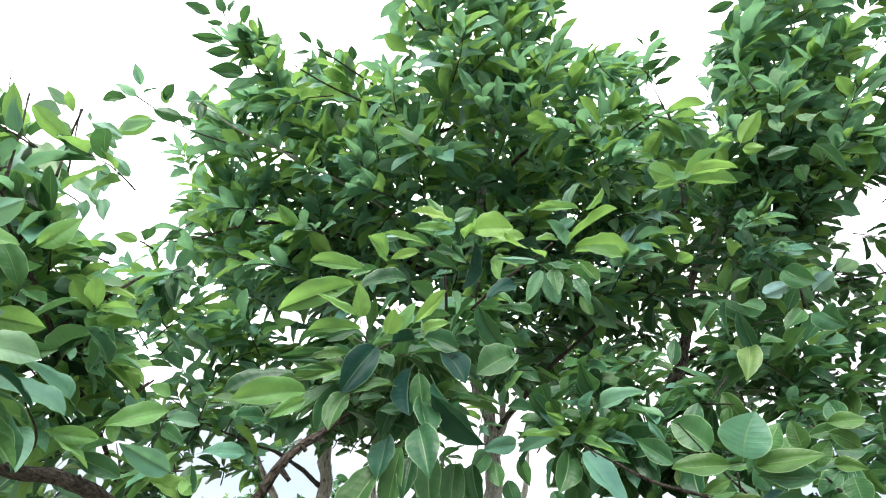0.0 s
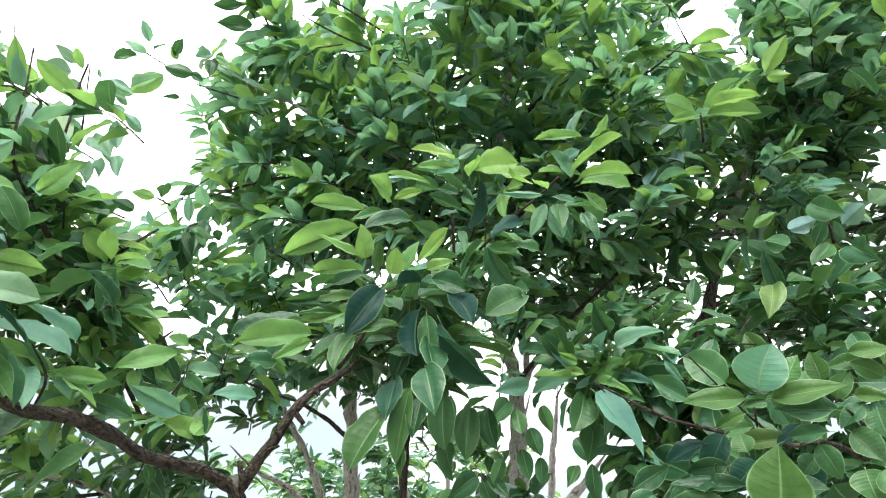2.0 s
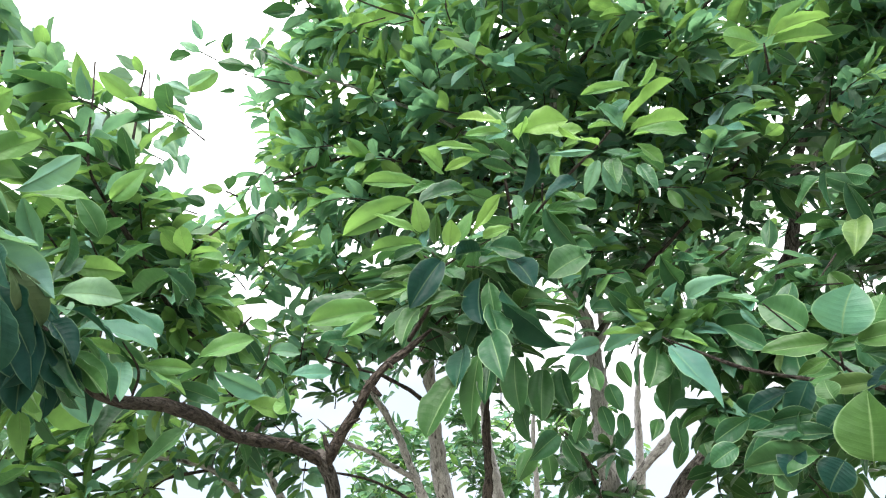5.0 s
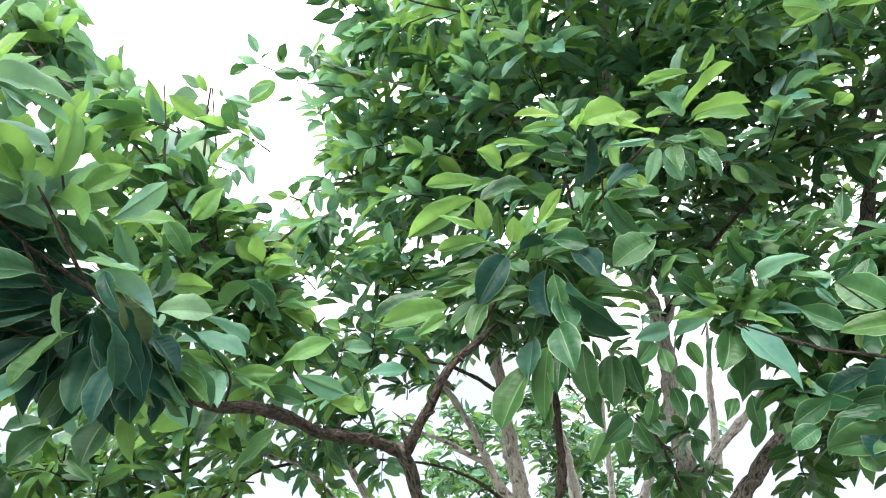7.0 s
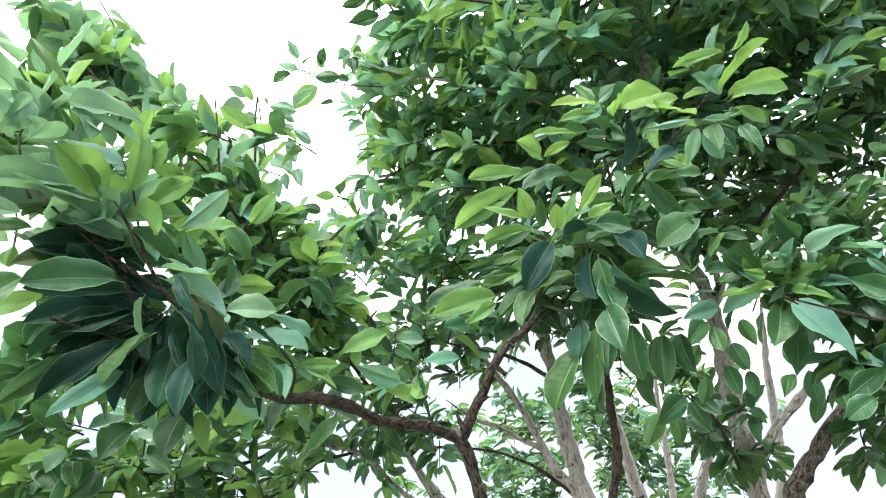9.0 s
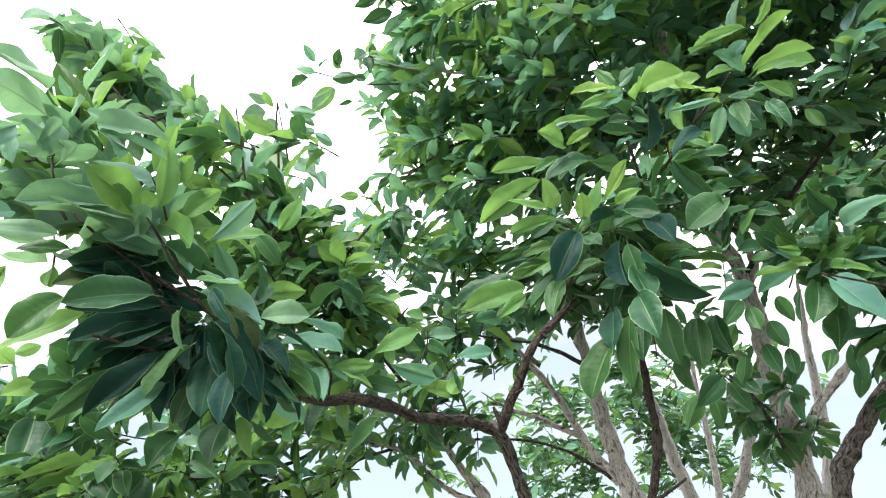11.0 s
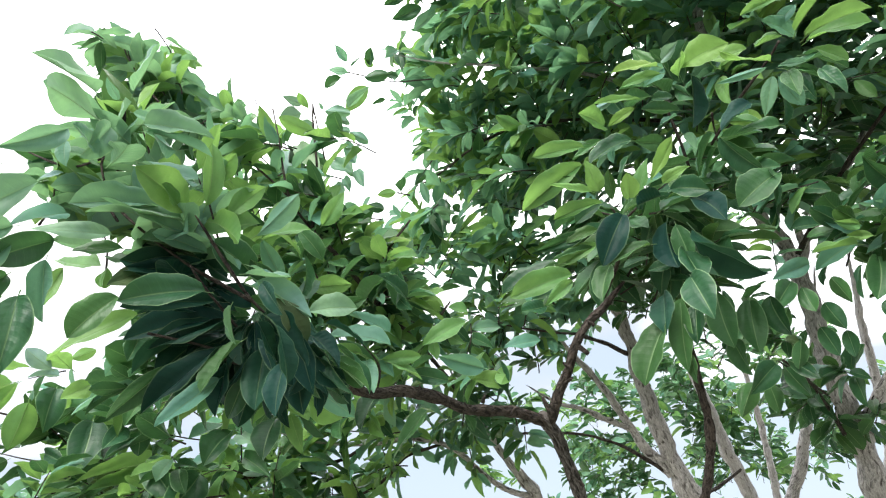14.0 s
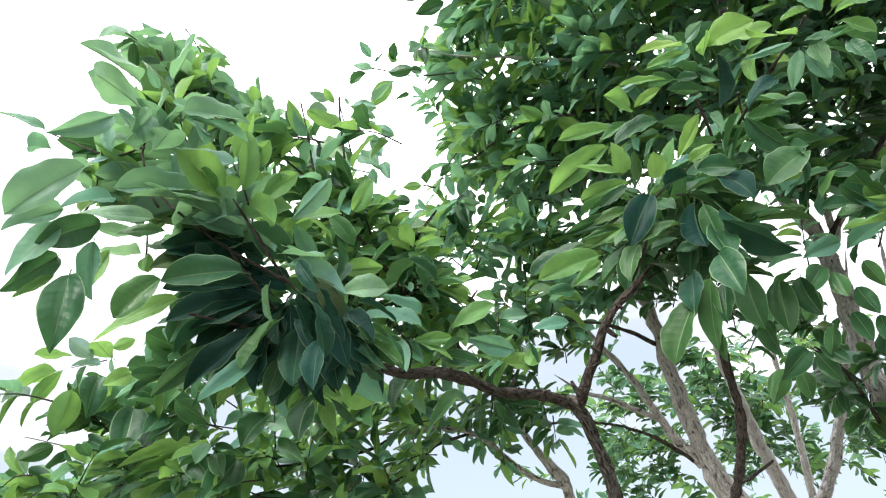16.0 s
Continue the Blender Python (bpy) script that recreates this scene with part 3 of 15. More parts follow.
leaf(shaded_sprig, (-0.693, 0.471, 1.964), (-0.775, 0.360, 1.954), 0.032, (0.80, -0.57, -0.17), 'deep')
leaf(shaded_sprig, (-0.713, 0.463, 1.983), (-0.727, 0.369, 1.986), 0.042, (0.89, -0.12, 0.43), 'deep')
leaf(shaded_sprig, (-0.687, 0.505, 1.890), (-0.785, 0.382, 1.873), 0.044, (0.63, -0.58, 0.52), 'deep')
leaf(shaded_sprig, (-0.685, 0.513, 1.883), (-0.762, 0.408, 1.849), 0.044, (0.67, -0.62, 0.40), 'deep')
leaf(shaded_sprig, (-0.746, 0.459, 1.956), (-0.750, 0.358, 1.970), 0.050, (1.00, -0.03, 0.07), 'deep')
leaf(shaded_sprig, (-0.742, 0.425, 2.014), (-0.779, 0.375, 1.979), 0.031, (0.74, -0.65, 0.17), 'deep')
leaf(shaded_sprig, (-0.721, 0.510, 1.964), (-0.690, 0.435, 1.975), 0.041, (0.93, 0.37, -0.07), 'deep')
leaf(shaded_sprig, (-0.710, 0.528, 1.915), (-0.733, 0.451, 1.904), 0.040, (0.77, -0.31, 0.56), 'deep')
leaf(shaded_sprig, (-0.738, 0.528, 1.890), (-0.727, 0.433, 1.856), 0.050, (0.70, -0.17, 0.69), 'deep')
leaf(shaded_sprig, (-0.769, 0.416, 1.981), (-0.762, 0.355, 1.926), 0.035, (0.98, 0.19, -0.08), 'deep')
bright_sprig = limb(young_tree, 'twig', [(-0.624, 0.398, 1.972, 0.002), (-0.627, 0.386, 1.987, 0.001)])
leaf(bright_sprig, (-0.660, 0.398, 2.000), (-0.686, 0.269, 1.995), 0.028, (0.91, -0.20, 0.37), 'frosted')
leaf(bright_sprig, (-0.670, 0.367, 2.011), (-0.709, 0.252, 2.009), 0.032, (0.88, -0.30, 0.36), 'frosted')
leaf(bright_sprig, (-0.659, 0.387, 2.010), (-0.608, 0.294, 2.017), 0.052, (0.86, 0.45, -0.26), 'young')
leaf(bright_sprig, (-0.645, 0.369, 2.005), (-0.620, 0.319, 2.008), 0.028, (0.89, 0.44, -0.08), 'young')
leaf(bright_sprig, (-0.645, 0.406, 2.013), (-0.589, 0.383, 2.093), 0.034, (0.81, -0.03, -0.58), 'young')
leaf(bright_sprig, (-0.665, 0.411, 1.982), (-0.700, 0.284, 1.996), 0.034, (0.87, -0.19, 0.45), 'frosted')
leaf(bright_sprig, (-0.662, 0.437, 1.962), (-0.687, 0.358, 1.983), 0.024, (0.95, -0.31, -0.06), 'dusty')
leaf(bright_sprig, (-0.699, 0.453, 1.974), (-0.702, 0.353, 1.992), 0.029, (0.28, 0.16, 0.95))
leaf(bright_sprig, (-0.646, 0.415, 2.005), (-0.572, 0.431, 1.955), 0.048, (0.35, 0.62, 0.71), 'young')
leaf(bright_sprig, (-0.666, 0.458, 2.034), (-0.611, 0.477, 2.084), 0.032, (0.54, -0.79, -0.29), 'young')
leaf(bright_sprig, (-0.635, 0.482, 1.995), (-0.566, 0.520, 2.052), 0.036, (-0.57, 0.81, 0.15), 'frosted')
leaf(bright_sprig, (-0.660, 0.510, 2.011), (-0.591, 0.547, 2.041), 0.034, (0.29, -0.87, 0.40), 'young')
leaf(bright_sprig, (-0.693, 0.320, 2.082), (-0.695, 0.337, 2.033), 0.022, (0.73, -0.63, -0.25), 'frosted')
leaf(bright_sprig, (-0.679, 0.416, 2.087), (-0.615, 0.432, 2.111), 0.034, (0.34, 0.02, -0.94), 'young')
leaf(bright_sprig, (-0.653, 0.451, 2.092), (-0.629, 0.401, 2.107), 0.027, (-0.84, -0.23, 0.50), 'frosted')
inner_sprig = limb(young_tree, 'twig', [(-0.620, 0.585, 1.871, 0.003), (-0.635, 0.553, 1.882, 0.002)])
leaf(inner_sprig, (-0.681, 0.527, 1.963), (-0.641, 0.438, 1.971), 0.054, (0.79, 0.31, -0.53))
leaf(inner_sprig, (-0.655, 0.569, 1.953), (-0.657, 0.515, 2.020), 0.030, (0.63, -0.62, -0.47), 'dusty')
leaf(inner_sprig, (-0.659, 0.585, 1.925), (-0.648, 0.496, 1.978), 0.036, (0.20, -0.48, -0.85))
leaf(inner_sprig, (-0.646, 0.591, 1.937), (-0.573, 0.559, 1.967), 0.042, (0.47, 0.85, -0.25))
leaf(inner_sprig, (-0.653, 0.592, 1.925), (-0.609, 0.589, 1.955), 0.026, (-0.01, -1.00, -0.07), 'pale')
leaf(inner_sprig, (-0.623, 0.578, 1.898), (-0.548, 0.611, 1.903), 0.036, (0.37, -0.88, 0.29), 'frosted')
leaf(inner_sprig, (-0.649, 0.606, 1.957), (-0.579, 0.632, 1.952), 0.033, (0.32, -0.91, -0.27), 'young')
leaf(inner_sprig, (-0.671, 0.579, 1.915), (-0.703, 0.530, 1.936), 0.027, (0.79, -0.59, -0.15))
leaf(inner_sprig, (-0.673, 0.668, 2.036), (-0.663, 0.605, 2.077), 0.035, (0.86, -0.18, -0.48))
leaf(inner_sprig, (-0.656, 0.640, 2.090), (-0.591, 0.633, 2.129), 0.033, (0.39, -0.56, -0.73), 'young')
leaf(inner_sprig, (-0.662, 0.700, 2.008), (-0.593, 0.674, 2.029), 0.038, (-0.42, -0.84, 0.34))
leaf(inner_sprig, (-0.677, 0.618, 2.030), (-0.677, 0.578, 2.072), 0.028, (0.65, 0.55, 0.52), 'young')
leaf(inner_sprig, (-0.661, 0.669, 1.941), (-0.589, 0.679, 1.940), 0.031, (0.09, -0.78, -0.62))
branch_sprig = limb(young_tree, 'twig', [(-0.656, 0.779, 1.819, 0.002), (-0.626, 0.751, 1.852, 0.002), (-0.623, 0.705, 1.881, 0.001)])
leaf(branch_sprig, (-0.572, 0.736, 1.865), (-0.612, 0.636, 1.896), 0.055, (0.79, -0.14, 0.60), 'dusty')
leaf(branch_sprig, (-0.579, 0.743, 1.892), (-0.637, 0.678, 1.936), 0.031, (0.80, -0.44, 0.40), 'dusty')
leaf(branch_sprig, (-0.604, 0.833, 1.893), (-0.516, 0.846, 1.934), 0.040, (0.12, -0.99, 0.06), 'young')
leaf(branch_sprig, (-0.504, 0.908, 1.845), (-0.565, 0.840, 1.868), 0.041, (0.51, -0.65, -0.56), 'dusty')
leaf(branch_sprig, (-0.586, 0.838, 1.788), (-0.646, 0.789, 1.716), 0.039, (0.30, -0.88, 0.36))
leaf(branch_sprig, (-0.608, 0.699, 1.849), (-0.574, 0.675, 1.788), 0.032, (0.40, -0.75, 0.52), 'dusty')
leaf(branch_sprig, (-0.655, 0.747, 1.972), (-0.575, 0.705, 2.001), 0.047, (-0.44, -0.25, 0.86))
leaf(branch_sprig, (-0.614, 0.787, 1.963), (-0.566, 0.750, 2.021), 0.041, (-0.11, -0.87, -0.47))
leaf(branch_sprig, (-0.619, 0.712, 1.860), (-0.645, 0.658, 1.876), 0.024, (-0.59, 0.49, 0.64), 'young')
leaf(branch_sprig, (-0.613, 0.734, 1.855), (-0.549, 0.766, 1.854), 0.024, (0.43, -0.88, -0.19), 'young')
leaf(branch_sprig, (-0.605, 0.742, 1.852), (-0.551, 0.775, 1.824), 0.031, (0.62, -0.62, 0.47), 'young')
leaf(branch_sprig, (-0.630, 0.812, 1.835), (-0.578, 0.828, 1.882), 0.033, (-0.19, -0.84, 0.51))
leaf(branch_sprig, (-0.568, 0.885, 1.833), (-0.626, 0.826, 1.856), 0.030, (0.70, -0.71, -0.05))
leaf(branch_sprig, (-0.516, 0.970, 1.887), (-0.510, 0.968, 1.816), 0.034, (0.02, -1.00, 0.03))
leaf(branch_sprig, (-0.565, 0.934, 1.842), (-0.525, 0.920, 1.887), 0.030, (-0.06, -0.97, -0.24), 'young')
leaf(branch_sprig, (-0.495, 0.988, 1.871), (-0.517, 0.946, 1.824), 0.029, (-0.89, 0.46, 0.02), 'young')
leaf(branch_sprig, (-0.672, 0.796, 1.822), (-0.666, 0.742, 1.751), 0.044, (0.11, -0.78, 0.61))
leaf(branch_sprig, (-0.502, 0.951, 1.892), (-0.432, 0.981, 1.910), 0.032, (0.32, -0.91, 0.25), 'dusty')
leaf(branch_sprig, (-0.567, 0.931, 1.847), (-0.505, 0.970, 1.837), 0.030, (0.56, -0.79, 0.27), 'young')
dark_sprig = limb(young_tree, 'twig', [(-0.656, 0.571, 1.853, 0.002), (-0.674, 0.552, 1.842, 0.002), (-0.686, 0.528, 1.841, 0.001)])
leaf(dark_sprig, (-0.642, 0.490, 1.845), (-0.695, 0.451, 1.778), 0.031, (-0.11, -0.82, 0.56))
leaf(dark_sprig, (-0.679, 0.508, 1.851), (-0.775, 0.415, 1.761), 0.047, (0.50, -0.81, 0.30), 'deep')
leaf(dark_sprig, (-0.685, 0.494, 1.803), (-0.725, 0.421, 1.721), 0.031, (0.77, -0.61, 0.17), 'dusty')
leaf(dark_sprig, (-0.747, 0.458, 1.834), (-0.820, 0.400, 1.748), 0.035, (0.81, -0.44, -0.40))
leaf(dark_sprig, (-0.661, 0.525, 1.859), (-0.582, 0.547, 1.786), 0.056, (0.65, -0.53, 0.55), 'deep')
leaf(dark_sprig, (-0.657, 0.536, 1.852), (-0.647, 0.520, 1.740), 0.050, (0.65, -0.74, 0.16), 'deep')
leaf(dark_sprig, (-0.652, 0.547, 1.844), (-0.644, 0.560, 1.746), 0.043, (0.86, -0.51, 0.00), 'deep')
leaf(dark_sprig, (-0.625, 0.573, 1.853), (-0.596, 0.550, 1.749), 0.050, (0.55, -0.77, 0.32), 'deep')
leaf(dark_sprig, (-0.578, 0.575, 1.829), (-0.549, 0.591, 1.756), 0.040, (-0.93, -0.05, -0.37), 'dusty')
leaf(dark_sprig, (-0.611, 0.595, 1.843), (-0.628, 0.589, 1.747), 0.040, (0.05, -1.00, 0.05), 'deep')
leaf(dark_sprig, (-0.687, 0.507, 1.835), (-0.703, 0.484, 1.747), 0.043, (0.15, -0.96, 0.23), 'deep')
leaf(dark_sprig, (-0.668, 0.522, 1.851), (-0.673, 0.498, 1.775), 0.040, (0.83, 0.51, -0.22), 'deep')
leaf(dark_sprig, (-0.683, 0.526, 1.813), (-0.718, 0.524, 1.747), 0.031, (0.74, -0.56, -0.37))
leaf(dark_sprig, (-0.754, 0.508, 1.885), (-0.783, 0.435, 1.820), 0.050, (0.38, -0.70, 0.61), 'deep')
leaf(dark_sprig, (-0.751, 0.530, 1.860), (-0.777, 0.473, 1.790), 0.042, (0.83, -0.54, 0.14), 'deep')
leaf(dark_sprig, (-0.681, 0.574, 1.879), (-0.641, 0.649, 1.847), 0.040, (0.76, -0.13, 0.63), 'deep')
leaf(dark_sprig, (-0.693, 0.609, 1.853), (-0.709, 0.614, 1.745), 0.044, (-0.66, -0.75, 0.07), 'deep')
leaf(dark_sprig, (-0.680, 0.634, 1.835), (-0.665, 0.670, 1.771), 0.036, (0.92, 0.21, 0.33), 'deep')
central_sprig = limb(young_tree, 'twig', [(-0.360, 1.170, 2.021, 0.005), (-0.289, 1.098, 2.056, 0.004), (-0.250, 1.038, 2.099, 0.003), (-0.252, 1.009, 2.123, 0.002)])
leaf(central_sprig, (-0.239, 0.911, 2.175), (-0.369, 0.865, 2.112), 0.042, (0.40, -0.90, -0.17), 'young')
leaf(central_sprig, (-0.218, 0.862, 2.166), (-0.295, 0.796, 2.156), 0.025, (0.64, -0.76, 0.06), 'young')
leaf(central_sprig, (-0.224, 0.898, 2.200), (-0.296, 0.842, 2.189), 0.011, (0.49, -0.73, 0.48), 'pale')
leaf(central_sprig, (-0.223, 0.861, 2.072), (-0.289, 0.821, 2.092), 0.019, (0.55, -0.82, 0.15), 'young')
leaf(central_sprig, (-0.231, 0.905, 2.094), (-0.224, 0.851, 2.127), 0.034, (0.45, -0.42, -0.79), 'young')
leaf(central_sprig, (-0.251, 0.948, 2.113), (-0.284, 0.887, 2.151), 0.016, (0.87, -0.19, 0.46), 'fresh')
leaf(central_sprig, (-0.213, 0.874, 2.055), (-0.304, 0.844, 2.056), 0.018, (0.31, -0.95, 0.08), 'young')
leaf(central_sprig, (-0.254, 0.980, 2.118), (-0.306, 0.950, 2.092), 0.032, (0.27, -0.84, 0.47))
leaf(central_sprig, (-0.183, 0.887, 2.049), (-0.160, 0.842, 2.066), 0.030, (0.32, -0.19, -0.93), 'young')
leaf(central_sprig, (-0.168, 0.889, 2.053), (-0.133, 0.860, 2.096), 0.028, (-0.22, -0.88, -0.42), 'young')
leaf(central_sprig, (-0.147, 0.889, 2.062), (-0.075, 0.844, 2.100), 0.024, (-0.39, -0.87, -0.30), 'young')
leaf(central_sprig, (-0.130, 0.895, 2.058), (-0.078, 0.892, 2.073), 0.022, (-0.06, -1.00, -0.00), 'young')
leaf(central_sprig, (-0.231, 0.962, 2.100), (-0.219, 0.935, 2.158), 0.022, (-0.45, 0.77, 0.45), 'fresh')
leaf(central_sprig, (-0.152, 0.929, 2.186), (-0.218, 0.861, 2.158), 0.049, (0.51, -0.70, 0.51))
leaf(central_sprig, (-0.193, 0.899, 2.212), (-0.193, 0.813, 2.205), 0.045, (1.00, -0.01, 0.06), 'young')
leaf(central_sprig, (-0.155, 0.880, 2.250), (-0.219, 0.857, 2.230), 0.016, (-0.41, 0.83, 0.37), 'pale')
leaf(central_sprig, (-0.104, 0.862, 2.206), (-0.185, 0.832, 2.231), 0.016, (0.34, -0.94, -0.03), 'young')
leaf(central_sprig, (-0.121, 0.863, 2.200), (-0.176, 0.854, 2.187), 0.017, (0.19, -0.97, -0.12), 'young')
leaf(central_sprig, (-0.063, 0.934, 2.202), (-0.126, 0.909, 2.230), 0.028, (0.24, 0.39, 0.89))
leaf(central_sprig, (-0.110, 0.952, 2.166), (-0.141, 0.888, 2.152), 0.031, (0.82, -0.30, -0.49))
leaf(central_sprig, (-0.094, 1.009, 2.154), (-0.129, 0.948, 2.109), 0.047, (0.50, 0.32, -0.80))
leaf(central_sprig, (-0.279, 0.965, 2.066), (-0.388, 0.935, 2.050), 0.029, (0.30, -0.82, -0.49))
leaf(central_sprig, (-0.266, 0.971, 2.064), (-0.321, 0.933, 2.053), 0.027, (0.52, -0.82, 0.25), 'fresh')
leaf(central_sprig, (-0.272, 0.981, 2.041), (-0.359, 0.939, 2.015), 0.027, (0.38, -0.90, 0.20), 'young')
leaf(central_sprig, (-0.283, 0.979, 2.037), (-0.352, 0.924, 2.026), 0.013, (0.56, -0.77, 0.31))
leaf(central_sprig, (-0.334, 0.937, 2.011), (-0.455, 0.898, 1.989), 0.033, (0.07, -0.64, 0.76))
leaf(central_sprig, (-0.317, 0.945, 1.985), (-0.413, 0.861, 1.951), 0.041, (0.61, -0.77, 0.18), 'young')
leaf(central_sprig, (-0.307, 0.904, 1.956), (-0.363, 0.888, 1.919), 0.024, (0.36, -0.92, -0.14), 'young')
leaf(central_sprig, (-0.357, 0.958, 1.971), (-0.394, 0.935, 1.947), 0.022, (-0.20, -0.55, 0.81), 'fresh')
leaf(central_sprig, (-0.450, 1.090, 2.006), (-0.484, 1.017, 1.976), 0.040, (0.79, -0.51, 0.33))
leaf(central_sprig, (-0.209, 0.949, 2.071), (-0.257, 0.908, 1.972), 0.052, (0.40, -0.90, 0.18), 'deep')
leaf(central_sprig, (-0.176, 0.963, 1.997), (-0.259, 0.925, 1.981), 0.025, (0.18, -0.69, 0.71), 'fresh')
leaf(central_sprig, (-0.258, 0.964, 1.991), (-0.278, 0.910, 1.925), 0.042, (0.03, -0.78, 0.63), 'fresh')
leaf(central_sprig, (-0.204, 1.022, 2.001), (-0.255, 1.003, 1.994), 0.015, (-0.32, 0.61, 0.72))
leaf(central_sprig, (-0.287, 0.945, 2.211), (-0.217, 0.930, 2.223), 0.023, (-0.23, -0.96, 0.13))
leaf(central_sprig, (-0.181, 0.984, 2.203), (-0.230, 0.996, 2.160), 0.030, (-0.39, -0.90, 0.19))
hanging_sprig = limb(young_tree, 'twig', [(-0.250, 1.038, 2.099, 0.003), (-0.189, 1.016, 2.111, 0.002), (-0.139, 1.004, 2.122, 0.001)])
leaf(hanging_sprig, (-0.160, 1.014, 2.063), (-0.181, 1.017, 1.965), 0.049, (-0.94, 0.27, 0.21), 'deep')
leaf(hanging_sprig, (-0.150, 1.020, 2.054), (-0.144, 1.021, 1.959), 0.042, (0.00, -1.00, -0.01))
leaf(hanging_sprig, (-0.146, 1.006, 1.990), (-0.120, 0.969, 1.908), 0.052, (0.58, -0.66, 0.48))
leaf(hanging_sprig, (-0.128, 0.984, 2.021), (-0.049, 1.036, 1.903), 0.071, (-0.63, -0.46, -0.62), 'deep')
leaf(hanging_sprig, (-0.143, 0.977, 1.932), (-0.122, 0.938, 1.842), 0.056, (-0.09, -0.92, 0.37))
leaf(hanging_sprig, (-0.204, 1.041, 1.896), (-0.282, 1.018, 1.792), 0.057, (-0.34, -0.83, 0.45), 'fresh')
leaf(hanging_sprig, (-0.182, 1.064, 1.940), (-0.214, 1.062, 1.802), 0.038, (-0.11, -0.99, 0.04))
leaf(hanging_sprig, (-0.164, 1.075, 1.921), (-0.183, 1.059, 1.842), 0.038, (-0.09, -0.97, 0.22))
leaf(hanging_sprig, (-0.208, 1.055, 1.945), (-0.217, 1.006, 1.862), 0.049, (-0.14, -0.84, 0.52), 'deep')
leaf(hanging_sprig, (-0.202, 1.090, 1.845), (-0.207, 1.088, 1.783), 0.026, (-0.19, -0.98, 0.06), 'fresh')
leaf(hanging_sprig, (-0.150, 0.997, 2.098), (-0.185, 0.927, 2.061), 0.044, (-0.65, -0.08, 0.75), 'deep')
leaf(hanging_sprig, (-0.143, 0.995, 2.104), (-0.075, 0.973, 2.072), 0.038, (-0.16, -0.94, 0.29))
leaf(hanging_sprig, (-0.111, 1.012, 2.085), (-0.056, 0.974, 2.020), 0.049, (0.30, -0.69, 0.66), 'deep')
leaf(hanging_sprig, (0.035, 1.093, 2.110), (-0.041, 1.036, 2.057), 0.061, (0.33, -0.84, 0.43))
leaf(hanging_sprig, (0.009, 1.113, 2.134), (0.023, 1.079, 2.047), 0.053, (0.95, -0.20, 0.23))
leaf(hanging_sprig, (-0.163, 1.290, 2.015), (-0.165, 1.256, 1.889), 0.060, (-0.06, -0.96, 0.26))
leaf(hanging_sprig, (-0.116, 1.356, 1.999), (-0.128, 1.318, 1.876), 0.056, (0.06, -0.95, 0.29))
leaf(hanging_sprig, (-0.079, 1.362, 1.996), (-0.077, 1.318, 1.901), 0.051, (-0.49, -0.79, 0.36))
leaf(hanging_sprig, (-0.176, 1.371, 1.923), (-0.165, 1.320, 1.843), 0.052, (-0.41, -0.79, 0.45))
leaf(hanging_sprig, (-0.197, 1.103, 1.911), (-0.239, 1.123, 1.837), 0.039, (-0.79, -0.53, 0.31))
leaf(hanging_sprig, (-0.227, 1.034, 1.983), (-0.176, 1.031, 1.988), 0.024, (-0.08, -1.00, 0.04))
top_sprig = limb(young_tree, 'twig', [(-0.099, 1.030, 2.149, 0.003), (-0.094, 0.981, 2.202, 0.003), (-0.091, 0.929, 2.261, 0.002)])
leaf(top_sprig, (-0.049, 0.886, 2.251), (0.032, 0.841, 2.234), 0.046, (-0.45, -0.88, 0.15), 'young')
leaf(top_sprig, (-0.051, 0.895, 2.240), (-0.031, 0.830, 2.241), 0.030, (-0.17, -0.04, 0.98), 'young')
leaf(top_sprig, (-0.024, 0.890, 2.250), (0.058, 0.907, 2.237), 0.031, (0.23, -0.95, 0.22), 'young')
leaf(top_sprig, (0.021, 0.851, 2.224), (0.054, 0.872, 2.188), 0.022, (-0.62, -0.25, -0.74), 'young')
leaf(top_sprig, (-0.060, 0.835, 2.232), (-0.126, 0.784, 2.236), 0.027, (0.61, -0.76, 0.25), 'young')
leaf(top_sprig, (-0.077, 0.866, 2.270), (-0.134, 0.839, 2.286), 0.011, (0.47, -0.85, 0.23), 'pale')
leaf(top_sprig, (-0.060, 0.843, 2.223), (-0.131, 0.827, 2.235), 0.020, (0.18, -0.96, -0.19), 'young')
leaf(top_sprig, (-0.061, 0.875, 2.263), (-0.099, 0.847, 2.221), 0.027, (0.67, -0.73, -0.12), 'dusty')
leaf(top_sprig, (-0.066, 0.868, 2.270), (-0.028, 0.831, 2.261), 0.024, (-0.69, -0.60, -0.42), 'pale')
leaf(top_sprig, (-0.086, 0.888, 2.242), (-0.141, 0.851, 2.246), 0.020, (0.53, -0.76, 0.36))
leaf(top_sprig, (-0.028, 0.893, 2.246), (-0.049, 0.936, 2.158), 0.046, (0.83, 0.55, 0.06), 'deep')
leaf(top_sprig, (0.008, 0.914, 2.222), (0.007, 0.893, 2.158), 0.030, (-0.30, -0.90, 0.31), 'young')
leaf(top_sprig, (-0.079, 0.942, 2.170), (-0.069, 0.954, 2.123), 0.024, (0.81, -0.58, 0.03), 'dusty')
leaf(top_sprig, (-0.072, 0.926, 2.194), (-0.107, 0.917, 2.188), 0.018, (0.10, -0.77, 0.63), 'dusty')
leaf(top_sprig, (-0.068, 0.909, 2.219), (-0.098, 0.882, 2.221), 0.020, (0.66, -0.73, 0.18))
